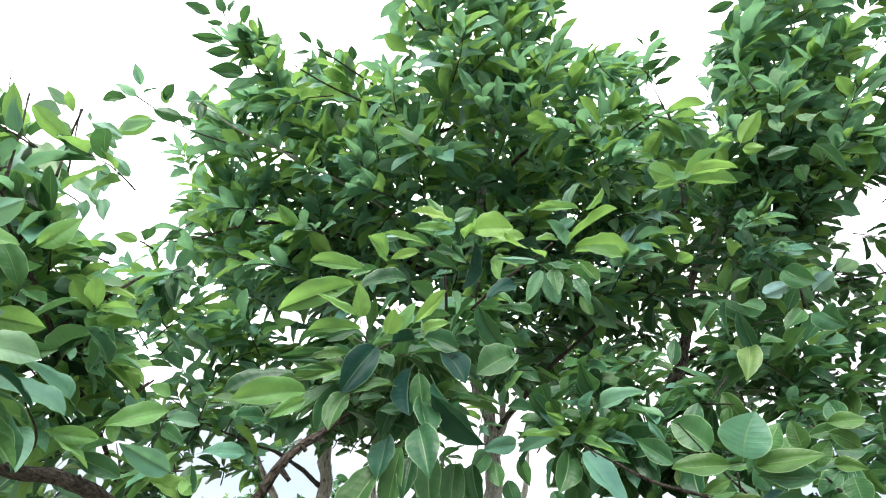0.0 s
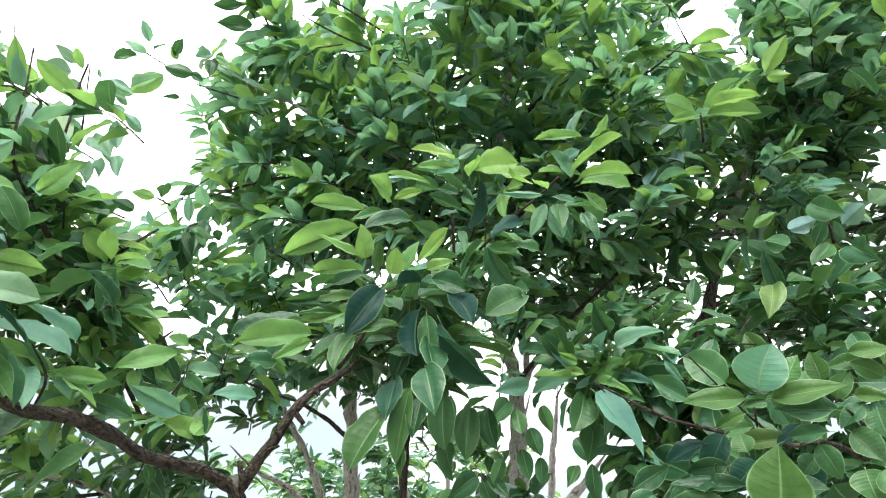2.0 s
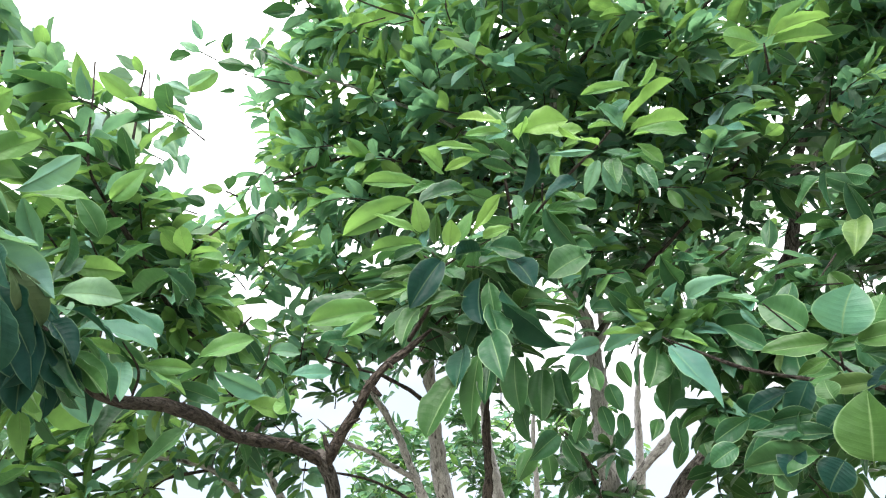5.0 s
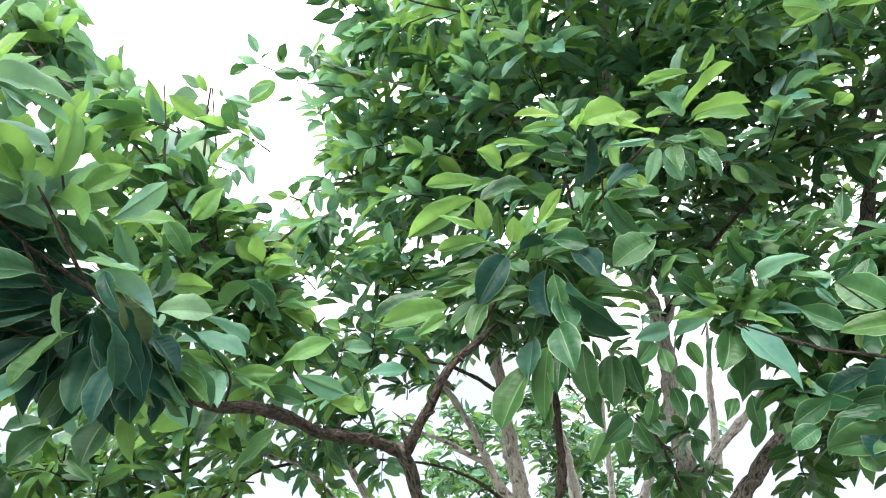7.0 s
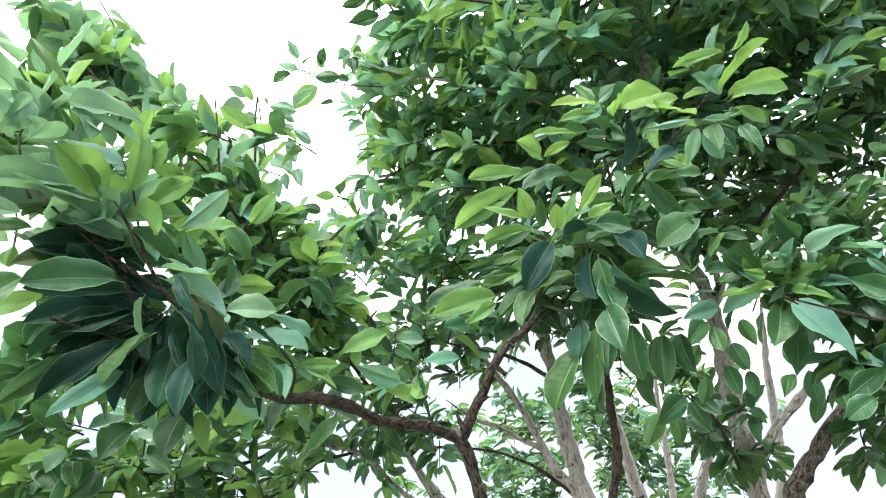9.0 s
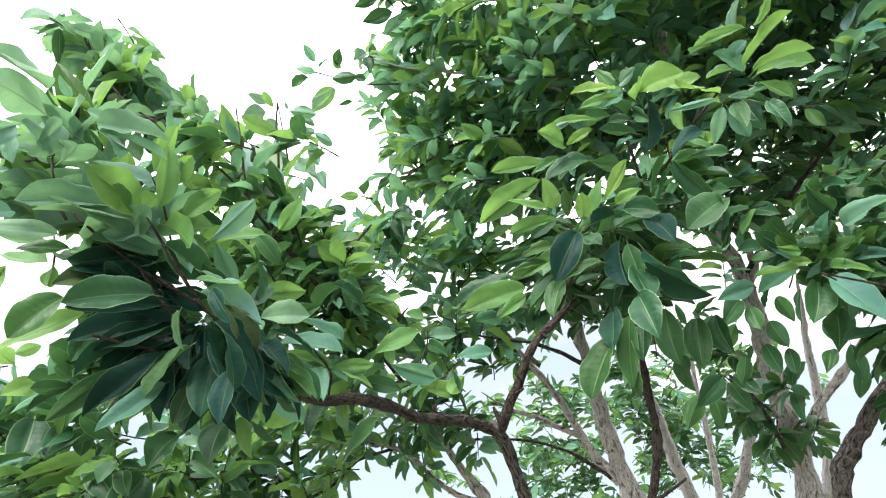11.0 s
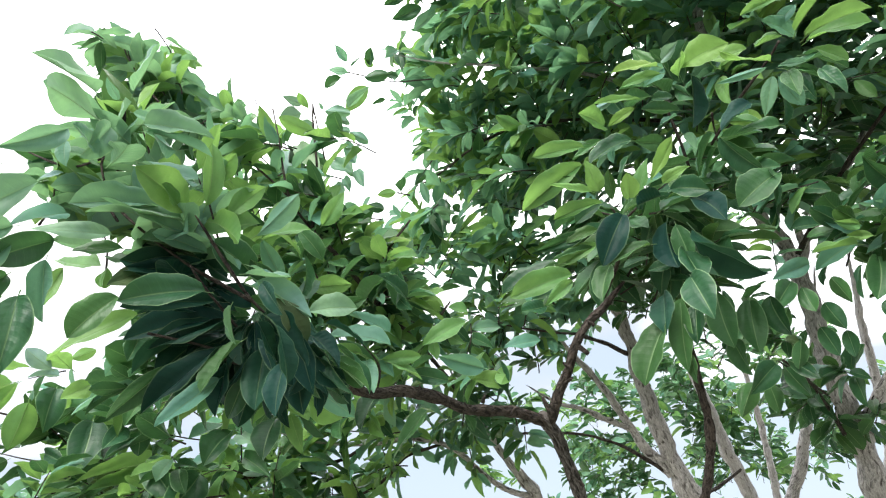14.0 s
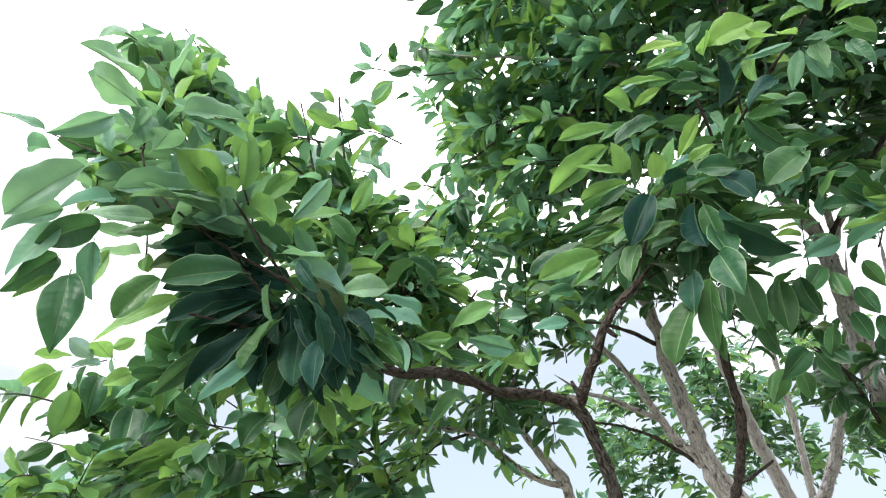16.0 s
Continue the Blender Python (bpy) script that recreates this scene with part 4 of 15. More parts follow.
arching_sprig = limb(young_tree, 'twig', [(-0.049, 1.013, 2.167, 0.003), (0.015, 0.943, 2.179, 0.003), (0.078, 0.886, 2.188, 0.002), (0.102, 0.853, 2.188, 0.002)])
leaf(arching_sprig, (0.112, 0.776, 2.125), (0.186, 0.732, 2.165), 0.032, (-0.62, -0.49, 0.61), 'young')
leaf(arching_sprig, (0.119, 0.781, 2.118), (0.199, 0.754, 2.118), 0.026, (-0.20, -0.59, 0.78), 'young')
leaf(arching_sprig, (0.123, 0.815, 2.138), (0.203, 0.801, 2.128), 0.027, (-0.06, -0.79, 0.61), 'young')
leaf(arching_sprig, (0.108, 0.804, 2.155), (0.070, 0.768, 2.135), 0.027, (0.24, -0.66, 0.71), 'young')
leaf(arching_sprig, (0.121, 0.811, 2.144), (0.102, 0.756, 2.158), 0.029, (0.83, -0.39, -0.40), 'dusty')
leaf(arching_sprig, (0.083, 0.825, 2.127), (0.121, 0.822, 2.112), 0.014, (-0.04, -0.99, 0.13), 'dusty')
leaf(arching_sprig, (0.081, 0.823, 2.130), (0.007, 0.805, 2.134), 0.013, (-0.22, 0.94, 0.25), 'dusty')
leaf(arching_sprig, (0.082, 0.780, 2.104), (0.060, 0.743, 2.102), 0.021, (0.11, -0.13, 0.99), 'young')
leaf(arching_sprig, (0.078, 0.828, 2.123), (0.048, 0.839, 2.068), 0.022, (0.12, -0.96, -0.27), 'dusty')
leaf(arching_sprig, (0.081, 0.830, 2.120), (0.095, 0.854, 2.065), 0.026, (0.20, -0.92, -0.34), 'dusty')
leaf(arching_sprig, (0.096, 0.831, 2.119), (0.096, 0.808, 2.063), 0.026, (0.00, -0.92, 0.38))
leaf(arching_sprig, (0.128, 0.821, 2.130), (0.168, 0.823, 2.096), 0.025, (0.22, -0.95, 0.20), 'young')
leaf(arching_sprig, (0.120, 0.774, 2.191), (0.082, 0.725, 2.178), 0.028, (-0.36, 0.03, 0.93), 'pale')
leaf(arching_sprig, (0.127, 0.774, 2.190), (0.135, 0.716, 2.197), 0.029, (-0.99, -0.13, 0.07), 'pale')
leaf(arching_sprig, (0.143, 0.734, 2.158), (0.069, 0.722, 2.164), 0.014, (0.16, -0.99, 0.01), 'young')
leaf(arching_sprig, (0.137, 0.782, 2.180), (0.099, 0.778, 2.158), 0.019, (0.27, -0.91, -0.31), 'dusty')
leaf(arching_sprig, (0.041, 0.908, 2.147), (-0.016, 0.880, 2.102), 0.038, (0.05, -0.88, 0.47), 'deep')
leaf(arching_sprig, (0.067, 0.938, 2.101), (0.001, 0.908, 2.104), 0.027, (0.40, -0.84, 0.36))
leaf(arching_sprig, (0.136, 0.903, 2.151), (0.154, 0.890, 2.091), 0.029, (0.05, -0.97, 0.24))
leaf(arching_sprig, (0.142, 0.737, 2.155), (0.178, 0.717, 2.178), 0.020, (0.51, -0.07, -0.86), 'young')

tall_tree = tree((-0.15, 2.86, 0.00), 'tall tree with a furrowed grey-brown trunk and dense leafy crown', 'grey')
limb(tall_tree, 'trunk', [(-0.153, 2.856, -0.030, 0.060), (-0.150, 2.843, 0.534, 0.051), (-0.144, 2.810, 1.066, 0.047), (-0.128, 2.737, 1.482, 0.044), (-0.107, 2.635, 1.677, 0.041), (-0.087, 2.537, 1.866, 0.037), (-0.084, 2.454, 2.017, 0.034), (-0.074, 2.379, 2.181, 0.031), (-0.066, 2.312, 2.372, 0.030)])
limb(tall_tree, 'branch', [(-0.065, 2.319, 2.363, 0.029), (-0.080, 2.251, 2.491, 0.026), (-0.112, 2.186, 2.597, 0.025), (-0.112, 2.125, 2.709, 0.023), (-0.094, 2.028, 2.873, 0.020), (-0.078, 1.948, 3.041, 0.001)])
limb(tall_tree, 'branch', [(-0.056, 2.093, 2.520, 0.021), (-0.096, 1.897, 2.812, 0.019), (-0.028, 1.704, 3.093, 0.015), (0.027, 1.550, 3.296, 0.013), (0.064, 1.314, 3.612, 0.008), (0.089, 1.154, 3.844, 0.005), (0.101, 1.063, 4.008, 0.001)])
limb(tall_tree, 'branch', [(-0.058, 2.312, 2.381, 0.017), (0.021, 2.292, 2.491, 0.015), (0.112, 2.288, 2.592, 0.014), (0.272, 2.287, 2.759, 0.012), (0.424, 2.256, 2.962, 0.009), (0.537, 2.208, 3.151, 0.006), (0.618, 2.174, 3.315, 0.001)])
limb(tall_tree, 'branch', [(-0.022, 2.309, 2.423, 0.014), (-0.010, 2.243, 2.576, 0.013), (0.019, 2.202, 2.688, 0.010), (0.109, 2.171, 2.826, 0.007), (0.195, 2.142, 2.988, 0.001)])
limb(tall_tree, 'branch', [(-0.074, 2.534, 1.863, 0.018), (0.035, 2.482, 1.973, 0.016), (0.134, 2.455, 2.054, 0.014), (0.255, 2.421, 2.182, 0.001)])
limb(tall_tree, 'twig', [(-0.119, 2.498, 1.829, 0.008), (-0.136, 2.356, 1.944, 0.006), (-0.153, 2.220, 2.006, 0.005), (-0.181, 2.111, 2.036, 0.004)])
limb(tall_tree, 'branch', [(-0.087, 1.892, 2.763, 0.010), (-0.330, 1.622, 2.936, 0.007), (-0.562, 1.423, 3.001, 0.005), (-0.754, 1.259, 3.024, 0.003), (-0.876, 1.156, 3.069, 0.001)])
limb(tall_tree, 'branch', [(-0.012, 1.660, 3.079, 0.009), (0.154, 1.531, 3.122, 0.007), (0.379, 1.405, 3.152, 0.004), (0.520, 1.328, 3.200, 0.001)])
limb(tall_tree, 'branch', [(-0.058, 1.778, 2.917, 0.008), (0.239, 1.634, 3.081, 0.006), (0.475, 1.502, 3.122, 0.004), (0.616, 1.424, 3.175, 0.001)])
limb(tall_tree, 'branch', [(0.019, 1.495, 3.266, 0.008), (-0.221, 1.457, 3.168, 0.006), (-0.397, 1.306, 3.177, 0.004), (-0.526, 1.215, 3.197, 0.003), (-0.655, 1.123, 3.247, 0.001)])
limb(tall_tree, 'branch', [(0.032, 1.393, 3.403, 0.007), (-0.165, 1.256, 3.440, 0.005), (-0.261, 1.122, 3.521, 0.003), (-0.346, 1.004, 3.621, 0.001)])
limb(tall_tree, 'branch', [(-0.086, 1.886, 2.771, 0.008), (-0.464, 1.700, 2.898, 0.006), (-0.741, 1.549, 2.893, 0.005), (-0.956, 1.441, 2.758, 0.003), (-1.081, 1.378, 2.710, 0.001)])
limb(tall_tree, 'branch', [(0.736, 2.037, 2.750, 0.010), (0.841, 1.726, 3.042, 0.008), (0.960, 1.562, 3.107, 0.006), (1.113, 1.345, 3.243, 0.004), (1.195, 1.227, 3.348, 0.001)])
limb(tall_tree, 'branch', [(0.851, 1.727, 3.041, 0.007), (1.018, 1.638, 3.014, 0.005), (1.178, 1.530, 3.009, 0.003), (1.310, 1.439, 3.038, 0.001)])
limb(tall_tree, 'branch', [(0.654, 2.126, 2.572, 0.008), (0.885, 2.017, 2.664, 0.007), (1.062, 1.888, 2.691, 0.005), (1.233, 1.791, 2.674, 0.003), (1.372, 1.712, 2.692, 0.001)])
limb(tall_tree, 'branch', [(-0.671, 1.688, 2.638, 0.004), (-0.669, 1.598, 2.757, 0.004), (-0.511, 1.558, 2.913, 0.003), (-0.400, 1.529, 3.055, 0.001)])
limb(tall_tree, 'branch', [(0.637, 2.149, 2.540, 0.008), (0.791, 2.087, 2.477, 0.006), (0.972, 1.981, 2.557, 0.005), (1.214, 1.922, 2.501, 0.003), (1.366, 1.883, 2.498, 0.001)])
limb(tall_tree, 'branch', [(-0.038, 2.148, 2.366, 0.009), (0.135, 2.053, 2.516, 0.008), (0.299, 1.936, 2.609, 0.006), (0.475, 1.807, 2.719, 0.004), (0.591, 1.723, 2.821, 0.001)])
limb(tall_tree, 'branch', [(0.585, 1.704, 2.870, 0.006), (0.711, 1.614, 3.005, 0.005), (0.600, 1.441, 3.134, 0.003), (0.530, 1.328, 3.249, 0.001)])
limb(tall_tree, 'twig', [(-0.643, 1.268, 3.111, 0.004), (-0.679, 1.189, 3.160, 0.004), (-0.733, 1.090, 3.250, 0.003), (-0.787, 1.030, 3.322, 0.002), (-0.810, 0.968, 3.400, 0.002)])
limb(tall_tree, 'twig', [(-0.355, 1.277, 3.221, 0.003), (-0.449, 1.190, 3.240, 0.003), (-0.518, 1.154, 3.278, 0.002)])
limb(tall_tree, 'twig', [(-0.815, 1.276, 3.004, 0.003), (-0.926, 1.211, 3.018, 0.002), (-0.988, 1.159, 3.042, 0.002), (-1.059, 1.119, 3.082, 0.002)])
outer_sprig = limb(tall_tree, 'twig', [(-1.048, 1.124, 3.077, 0.002), (-1.064, 1.117, 3.084, 0.001)])
leaf(outer_sprig, (-0.999, 1.069, 3.043), (-0.992, 1.006, 3.073), 0.031, (0.67, -0.25, -0.70), 'dusty')
leaf(outer_sprig, (-1.010, 1.090, 3.021), (-1.050, 1.030, 3.027), 0.039, (0.79, -0.55, -0.29), 'dusty')
leaf(outer_sprig, (-1.032, 1.082, 3.012), (-1.085, 1.043, 2.988), 0.034, (0.55, -0.83, 0.10))
leaf(outer_sprig, (-1.000, 1.083, 3.033), (-0.959, 1.075, 3.052), 0.019, (-0.08, -0.97, -0.22))
leaf(outer_sprig, (-0.953, 1.123, 3.034), (-0.907, 1.079, 3.062), 0.038, (-0.21, -0.66, -0.72))
leaf(outer_sprig, (-0.905, 1.180, 3.021), (-0.981, 1.125, 3.015), 0.046, (-0.55, 0.71, 0.44))
leaf(outer_sprig, (-0.979, 1.149, 2.997), (-1.069, 1.126, 2.918), 0.055, (0.59, -0.66, -0.48), 'young')
leaf(outer_sprig, (-0.894, 1.203, 3.008), (-0.925, 1.173, 3.026), 0.026, (0.54, -0.75, -0.38))
leaf(outer_sprig, (-0.958, 1.211, 2.961), (-1.012, 1.190, 2.953), 0.019, (0.37, -0.90, -0.24))
leaf(outer_sprig, (-0.940, 1.132, 3.036), (-0.951, 1.091, 3.052), 0.025, (0.14, -0.39, -0.91), 'young')
high_sprig = limb(tall_tree, 'twig', [(-0.787, 1.030, 3.322, 0.002), (-0.802, 1.001, 3.357, 0.002)])
leaf(high_sprig, (-0.796, 0.997, 3.269), (-0.859, 0.939, 3.245), 0.037, (0.69, -0.57, -0.44))
leaf(high_sprig, (-0.772, 1.024, 3.264), (-0.811, 0.998, 3.237), 0.019, (0.67, -0.26, -0.69))
leaf(high_sprig, (-0.774, 1.065, 3.239), (-0.869, 1.020, 3.214), 0.032, (0.41, -0.42, -0.81))
leaf(high_sprig, (-0.745, 1.110, 3.222), (-0.843, 1.073, 3.204), 0.037, (0.38, -0.69, -0.61))
leaf(high_sprig, (-0.736, 1.159, 3.194), (-0.828, 1.100, 3.151), 0.052, (0.61, -0.53, -0.59))
leaf(high_sprig, (-0.720, 1.049, 3.272), (-0.691, 0.981, 3.293), 0.034, (-0.54, 0.02, 0.84))
leaf(high_sprig, (-0.714, 1.094, 3.247), (-0.730, 1.032, 3.244), 0.034, (0.44, -0.08, -0.89))
leaf(high_sprig, (-0.762, 1.004, 3.280), (-0.777, 0.955, 3.299), 0.030, (0.32, -0.41, -0.85))
leaf(high_sprig, (-0.755, 1.007, 3.282), (-0.728, 0.971, 3.321), 0.030, (-0.30, -0.79, -0.53))
leaf(high_sprig, (-0.738, 1.158, 3.193), (-0.733, 1.120, 3.208), 0.019, (0.97, 0.17, 0.16))
leaf(high_sprig, (-0.679, 1.153, 3.222), (-0.641, 1.104, 3.261), 0.040, (-0.20, -0.70, -0.68))
leaf(high_sprig, (-0.644, 1.210, 3.196), (-0.623, 1.171, 3.238), 0.034, (0.93, 0.17, -0.32))
leaf(high_sprig, (-0.690, 1.201, 3.184), (-0.793, 1.156, 3.134), 0.047, (0.30, -0.93, 0.23), 'dusty')
leaf(high_sprig, (-0.669, 1.184, 3.205), (-0.681, 1.140, 3.217), 0.026, (0.42, -0.36, -0.83))
small_sprig = limb(tall_tree, 'twig', [(-0.510, 1.161, 3.269, 0.002), (-0.527, 1.148, 3.284, 0.001)])
leaf(small_sprig, (-0.530, 1.144, 3.281), (-0.560, 1.097, 3.291), 0.019, (0.70, -0.54, -0.47))
leaf(small_sprig, (-0.536, 1.162, 3.268), (-0.600, 1.145, 3.255), 0.021, (0.30, -0.90, -0.30))
leaf(small_sprig, (-0.520, 1.183, 3.258), (-0.564, 1.172, 3.215), 0.026, (0.70, -0.39, -0.60))
leaf(small_sprig, (-0.504, 1.168, 3.273), (-0.512, 1.132, 3.299), 0.021, (0.59, -0.55, -0.59))
leaf(small_sprig, (-0.473, 1.194, 3.265), (-0.493, 1.159, 3.265), 0.022, (0.79, -0.47, -0.39))
leaf(small_sprig, (-0.431, 1.188, 3.280), (-0.469, 1.173, 3.281), 0.022, (0.31, -0.82, -0.49), 'young')
leaf(small_sprig, (-0.412, 1.216, 3.265), (-0.410, 1.170, 3.297), 0.031, (0.08, -0.58, -0.81))
thin_sprig = limb(tall_tree, 'twig', [(0.527, 1.395, 3.162, 0.002), (0.542, 1.318, 3.220, 0.002), (0.546, 1.251, 3.270, 0.001)])
leaf(thin_sprig, (0.546, 1.259, 3.264), (0.569, 1.218, 3.277), 0.022, (-0.49, -0.51, -0.71))
leaf(thin_sprig, (0.546, 1.273, 3.253), (0.592, 1.249, 3.240), 0.020, (-0.51, -0.78, -0.35))
leaf(thin_sprig, (0.549, 1.284, 3.244), (0.603, 1.261, 3.223), 0.020, (-0.46, -0.86, -0.23))
leaf(thin_sprig, (0.512, 1.320, 3.228), (0.574, 1.293, 3.213), 0.026, (-0.21, 0.03, -0.98))
leaf(thin_sprig, (0.545, 1.338, 3.203), (0.584, 1.294, 3.187), 0.020, (-0.76, -0.65, -0.06))
leaf(thin_sprig, (0.558, 1.358, 3.183), (0.601, 1.321, 3.163), 0.022, (-0.59, -0.27, -0.76))
leaf(thin_sprig, (0.529, 1.263, 3.266), (0.498, 1.238, 3.266), 0.022, (0.61, -0.77, -0.16))
leaf(thin_sprig, (0.785, 1.135, 3.259), (0.704, 1.170, 3.270), 0.031, (-0.34, -0.56, -0.75))
leaf(thin_sprig, (0.781, 1.149, 3.251), (0.757, 1.210, 3.219), 0.031, (-0.86, -0.46, -0.23))
leaf(thin_sprig, (0.782, 1.233, 3.191), (0.706, 1.257, 3.179), 0.031, (-0.29, -0.96, -0.02))

stout_tree = tree((0.02, 2.42, 0.00), 'leaning tree with a stout dark brown trunk', 'brown')
limb(stout_tree, 'trunk', [(0.020, 2.420, -0.030, 0.042), (0.000, 2.400, 0.600, 0.036), (-0.020, 2.340, 1.200, 0.032), (-0.010, 2.290, 1.550, 0.029), (0.036, 2.268, 1.743, 0.027), (0.117, 2.258, 1.835, 0.026), (0.204, 2.241, 1.923, 0.025), (0.446, 2.211, 2.202, 0.023), (0.528, 2.161, 2.355, 0.022), (0.638, 2.066, 2.574, 0.020), (0.723, 1.993, 2.852, 0.014), (0.868, 1.911, 3.058, 0.008), (0.949, 1.886, 3.204, 0.002)])

leaning_tree = tree((1.22, 2.30, 0.00), 'leaning tree with low sprays of broad glossy leaves')
limb(leaning_tree, 'trunk', [(1.219, 2.298, -0.030, 0.027), (1.204, 2.274, 0.576, 0.023), (1.163, 2.221, 1.151, 0.022), (1.085, 2.094, 1.597, 0.020), (0.981, 1.918, 1.714, 0.019), (0.857, 1.711, 1.803, 0.016), (0.763, 1.532, 1.858, 0.012), (0.671, 1.382, 1.875, 0.008), (0.589, 1.246, 1.922, 0.001)])
limb(leaning_tree, 'branch', [(0.783, 1.570, 1.845, 0.008), (0.540, 1.258, 1.846, 0.005), (0.435, 1.169, 1.825, 0.004), (0.363, 1.082, 1.846, 0.002), (0.263, 0.960, 1.905, 0.001)])
limb(leaning_tree, 'branch', [(0.435, 1.171, 1.823, 0.003), (0.249, 1.086, 1.849, 0.003), (0.167, 1.012, 1.866, 0.002), (0.120, 0.971, 1.879, 0.001)])
limb(leaning_tree, 'branch', [(0.671, 1.382, 1.875, 0.005), (0.544, 1.136, 1.843, 0.003), (0.490, 1.046, 1.837, 0.002)])
low_sprig = limb(leaning_tree, 'twig', [(0.136, 0.982, 1.866, 0.001), (0.120, 0.960, 1.876, 0.001)])
leaf(low_sprig, (0.130, 1.171, 1.949), (0.210, 1.153, 1.827), 0.069, (0.30, -0.90, 0.33), 'dusty')
leaf(low_sprig, (0.137, 1.186, 1.965), (0.205, 1.174, 1.934), 0.024, (0.08, -0.86, 0.51), 'young')
leaf(low_sprig, (0.152, 1.225, 1.998), (0.251, 1.207, 1.962), 0.029, (-0.13, -0.98, 0.15), 'dusty')
leaf(low_sprig, (0.134, 1.225, 2.004), (0.207, 1.184, 1.996), 0.036, (-0.48, -0.76, -0.43), 'young')
leaf(low_sprig, (0.124, 1.224, 2.008), (0.055, 1.187, 2.052), 0.029, (-0.47, 0.88, 0.01), 'dusty')
leaf(low_sprig, (0.117, 1.229, 1.998), (0.020, 1.214, 1.970), 0.034, (0.01, -0.91, 0.42), 'dusty')
leaf(low_sprig, (0.105, 1.186, 1.971), (0.028, 1.158, 1.979), 0.020, (0.26, -0.47, 0.84), 'young')
leaf(low_sprig, (0.181, 1.207, 2.034), (0.271, 1.153, 2.048), 0.044, (-0.52, -0.79, 0.33), 'dusty')
leaf(low_sprig, (0.232, 1.200, 2.032), (0.308, 1.198, 2.011), 0.022, (0.22, -0.53, 0.82), 'dusty')
leaf(low_sprig, (0.187, 1.249, 2.009), (0.253, 1.193, 2.015), 0.040, (0.36, 0.51, 0.78))
leaf(low_sprig, (0.227, 1.280, 1.970), (0.284, 1.190, 1.978), 0.060, (-0.82, -0.54, -0.19))
leaf(low_sprig, (0.120, 1.268, 1.978), (0.109, 1.224, 1.892), 0.055, (0.72, -0.65, 0.24))
leaf(low_sprig, (0.093, 1.244, 1.962), (0.063, 1.243, 1.900), 0.034, (-0.76, -0.53, 0.37), 'dusty')
leaf(low_sprig, (0.161, 1.269, 1.965), (0.155, 1.222, 1.887), 0.051, (0.37, -0.81, 0.46))
leaf(low_sprig, (0.023, 1.218, 1.978), (-0.046, 1.179, 1.953), 0.036, (0.53, -0.84, -0.13), 'dusty')
leaf(low_sprig, (0.043, 1.241, 1.975), (0.019, 1.255, 1.943), 0.020, (-0.71, -0.67, 0.23))
leaf(low_sprig, (0.136, 1.336, 1.930), (0.114, 1.289, 1.846), 0.055, (0.18, -0.88, 0.45))
leaf(low_sprig, (0.272, 1.203, 2.006), (0.303, 1.201, 1.961), 0.019, (-0.64, -0.64, -0.42), 'dusty')
leaf(low_sprig, (0.189, 1.240, 2.081), (0.157, 1.154, 2.104), 0.044, (0.09, -0.29, -0.95))
leaf(low_sprig, (0.146, 1.213, 2.030), (0.169, 1.162, 2.052), 0.027, (-0.68, -0.52, -0.51), 'dusty')
leaf(low_sprig, (0.114, 1.174, 1.999), (0.079, 1.141, 2.006), 0.021, (0.43, -0.60, -0.68), 'young')
leaf(low_sprig, (0.126, 1.183, 1.976), (0.087, 1.176, 1.991), 0.018, (0.11, -0.98, -0.15), 'young')
leaf(low_sprig, (0.183, 1.261, 1.981), (0.219, 1.200, 1.927), 0.039, (-0.72, -0.65, 0.24))
broad_sprig = limb(leaning_tree, 'twig', [(0.371, 1.092, 1.835, 0.002), (0.366, 1.064, 1.856, 0.002)])
leaf(broad_sprig, (0.355, 0.998, 1.852), (0.372, 0.952, 1.910), 0.075, (-0.57, -0.71, -0.40), 'dusty')
leaf(broad_sprig, (0.327, 1.025, 1.878), (0.272, 1.005, 1.928), 0.057, (0.28, -0.96, -0.09))
leaf(broad_sprig, (0.353, 1.011, 1.854), (0.252, 1.019, 1.849), 0.039, (-0.08, -0.98, 0.17), 'fresh')
leaf(broad_sprig, (0.364, 1.004, 1.847), (0.455, 0.946, 1.845), 0.037, (-0.53, -0.84, -0.05), 'fresh')
leaf(broad_sprig, (0.462, 0.989, 1.820), (0.375, 1.002, 1.838), 0.049, (-0.11, -0.98, 0.19))
leaf(broad_sprig, (0.437, 0.987, 1.791), (0.384, 1.016, 1.797), 0.027, (-0.47, -0.88, 0.08))
leaf(broad_sprig, (0.397, 1.017, 1.869), (0.421, 0.990, 1.909), 0.042, (-0.60, -0.78, -0.17))
leaf(broad_sprig, (0.453, 0.990, 1.834), (0.467, 0.959, 1.864), 0.029, (-0.75, -0.61, -0.27), 'fresh')
leaf(broad_sprig, (0.447, 0.996, 1.861), (0.436, 0.976, 1.905), 0.032, (-0.33, -0.83, -0.45), 'fresh')
leaf(broad_sprig, (0.470, 0.956, 1.891), (0.531, 0.943, 1.893), 0.029, (-0.21, -0.97, -0.12), 'fresh')
leaf(broad_sprig, (0.468, 0.953, 1.878), (0.518, 0.959, 1.854), 0.027, (-0.01, -0.96, -0.28), 'fresh')
leaf(broad_sprig, (0.470, 0.976, 1.838), (0.505, 0.949, 1.820), 0.023, (-0.58, -0.81, 0.10), 'fresh')
leaf(broad_sprig, (0.511, 1.046, 1.880), (0.554, 1.027, 1.871), 0.032, (-0.43, -0.89, -0.11))
leaf(broad_sprig, (0.524, 1.067, 1.854), (0.482, 1.065, 1.824), 0.032, (-0.17, -0.93, 0.32))
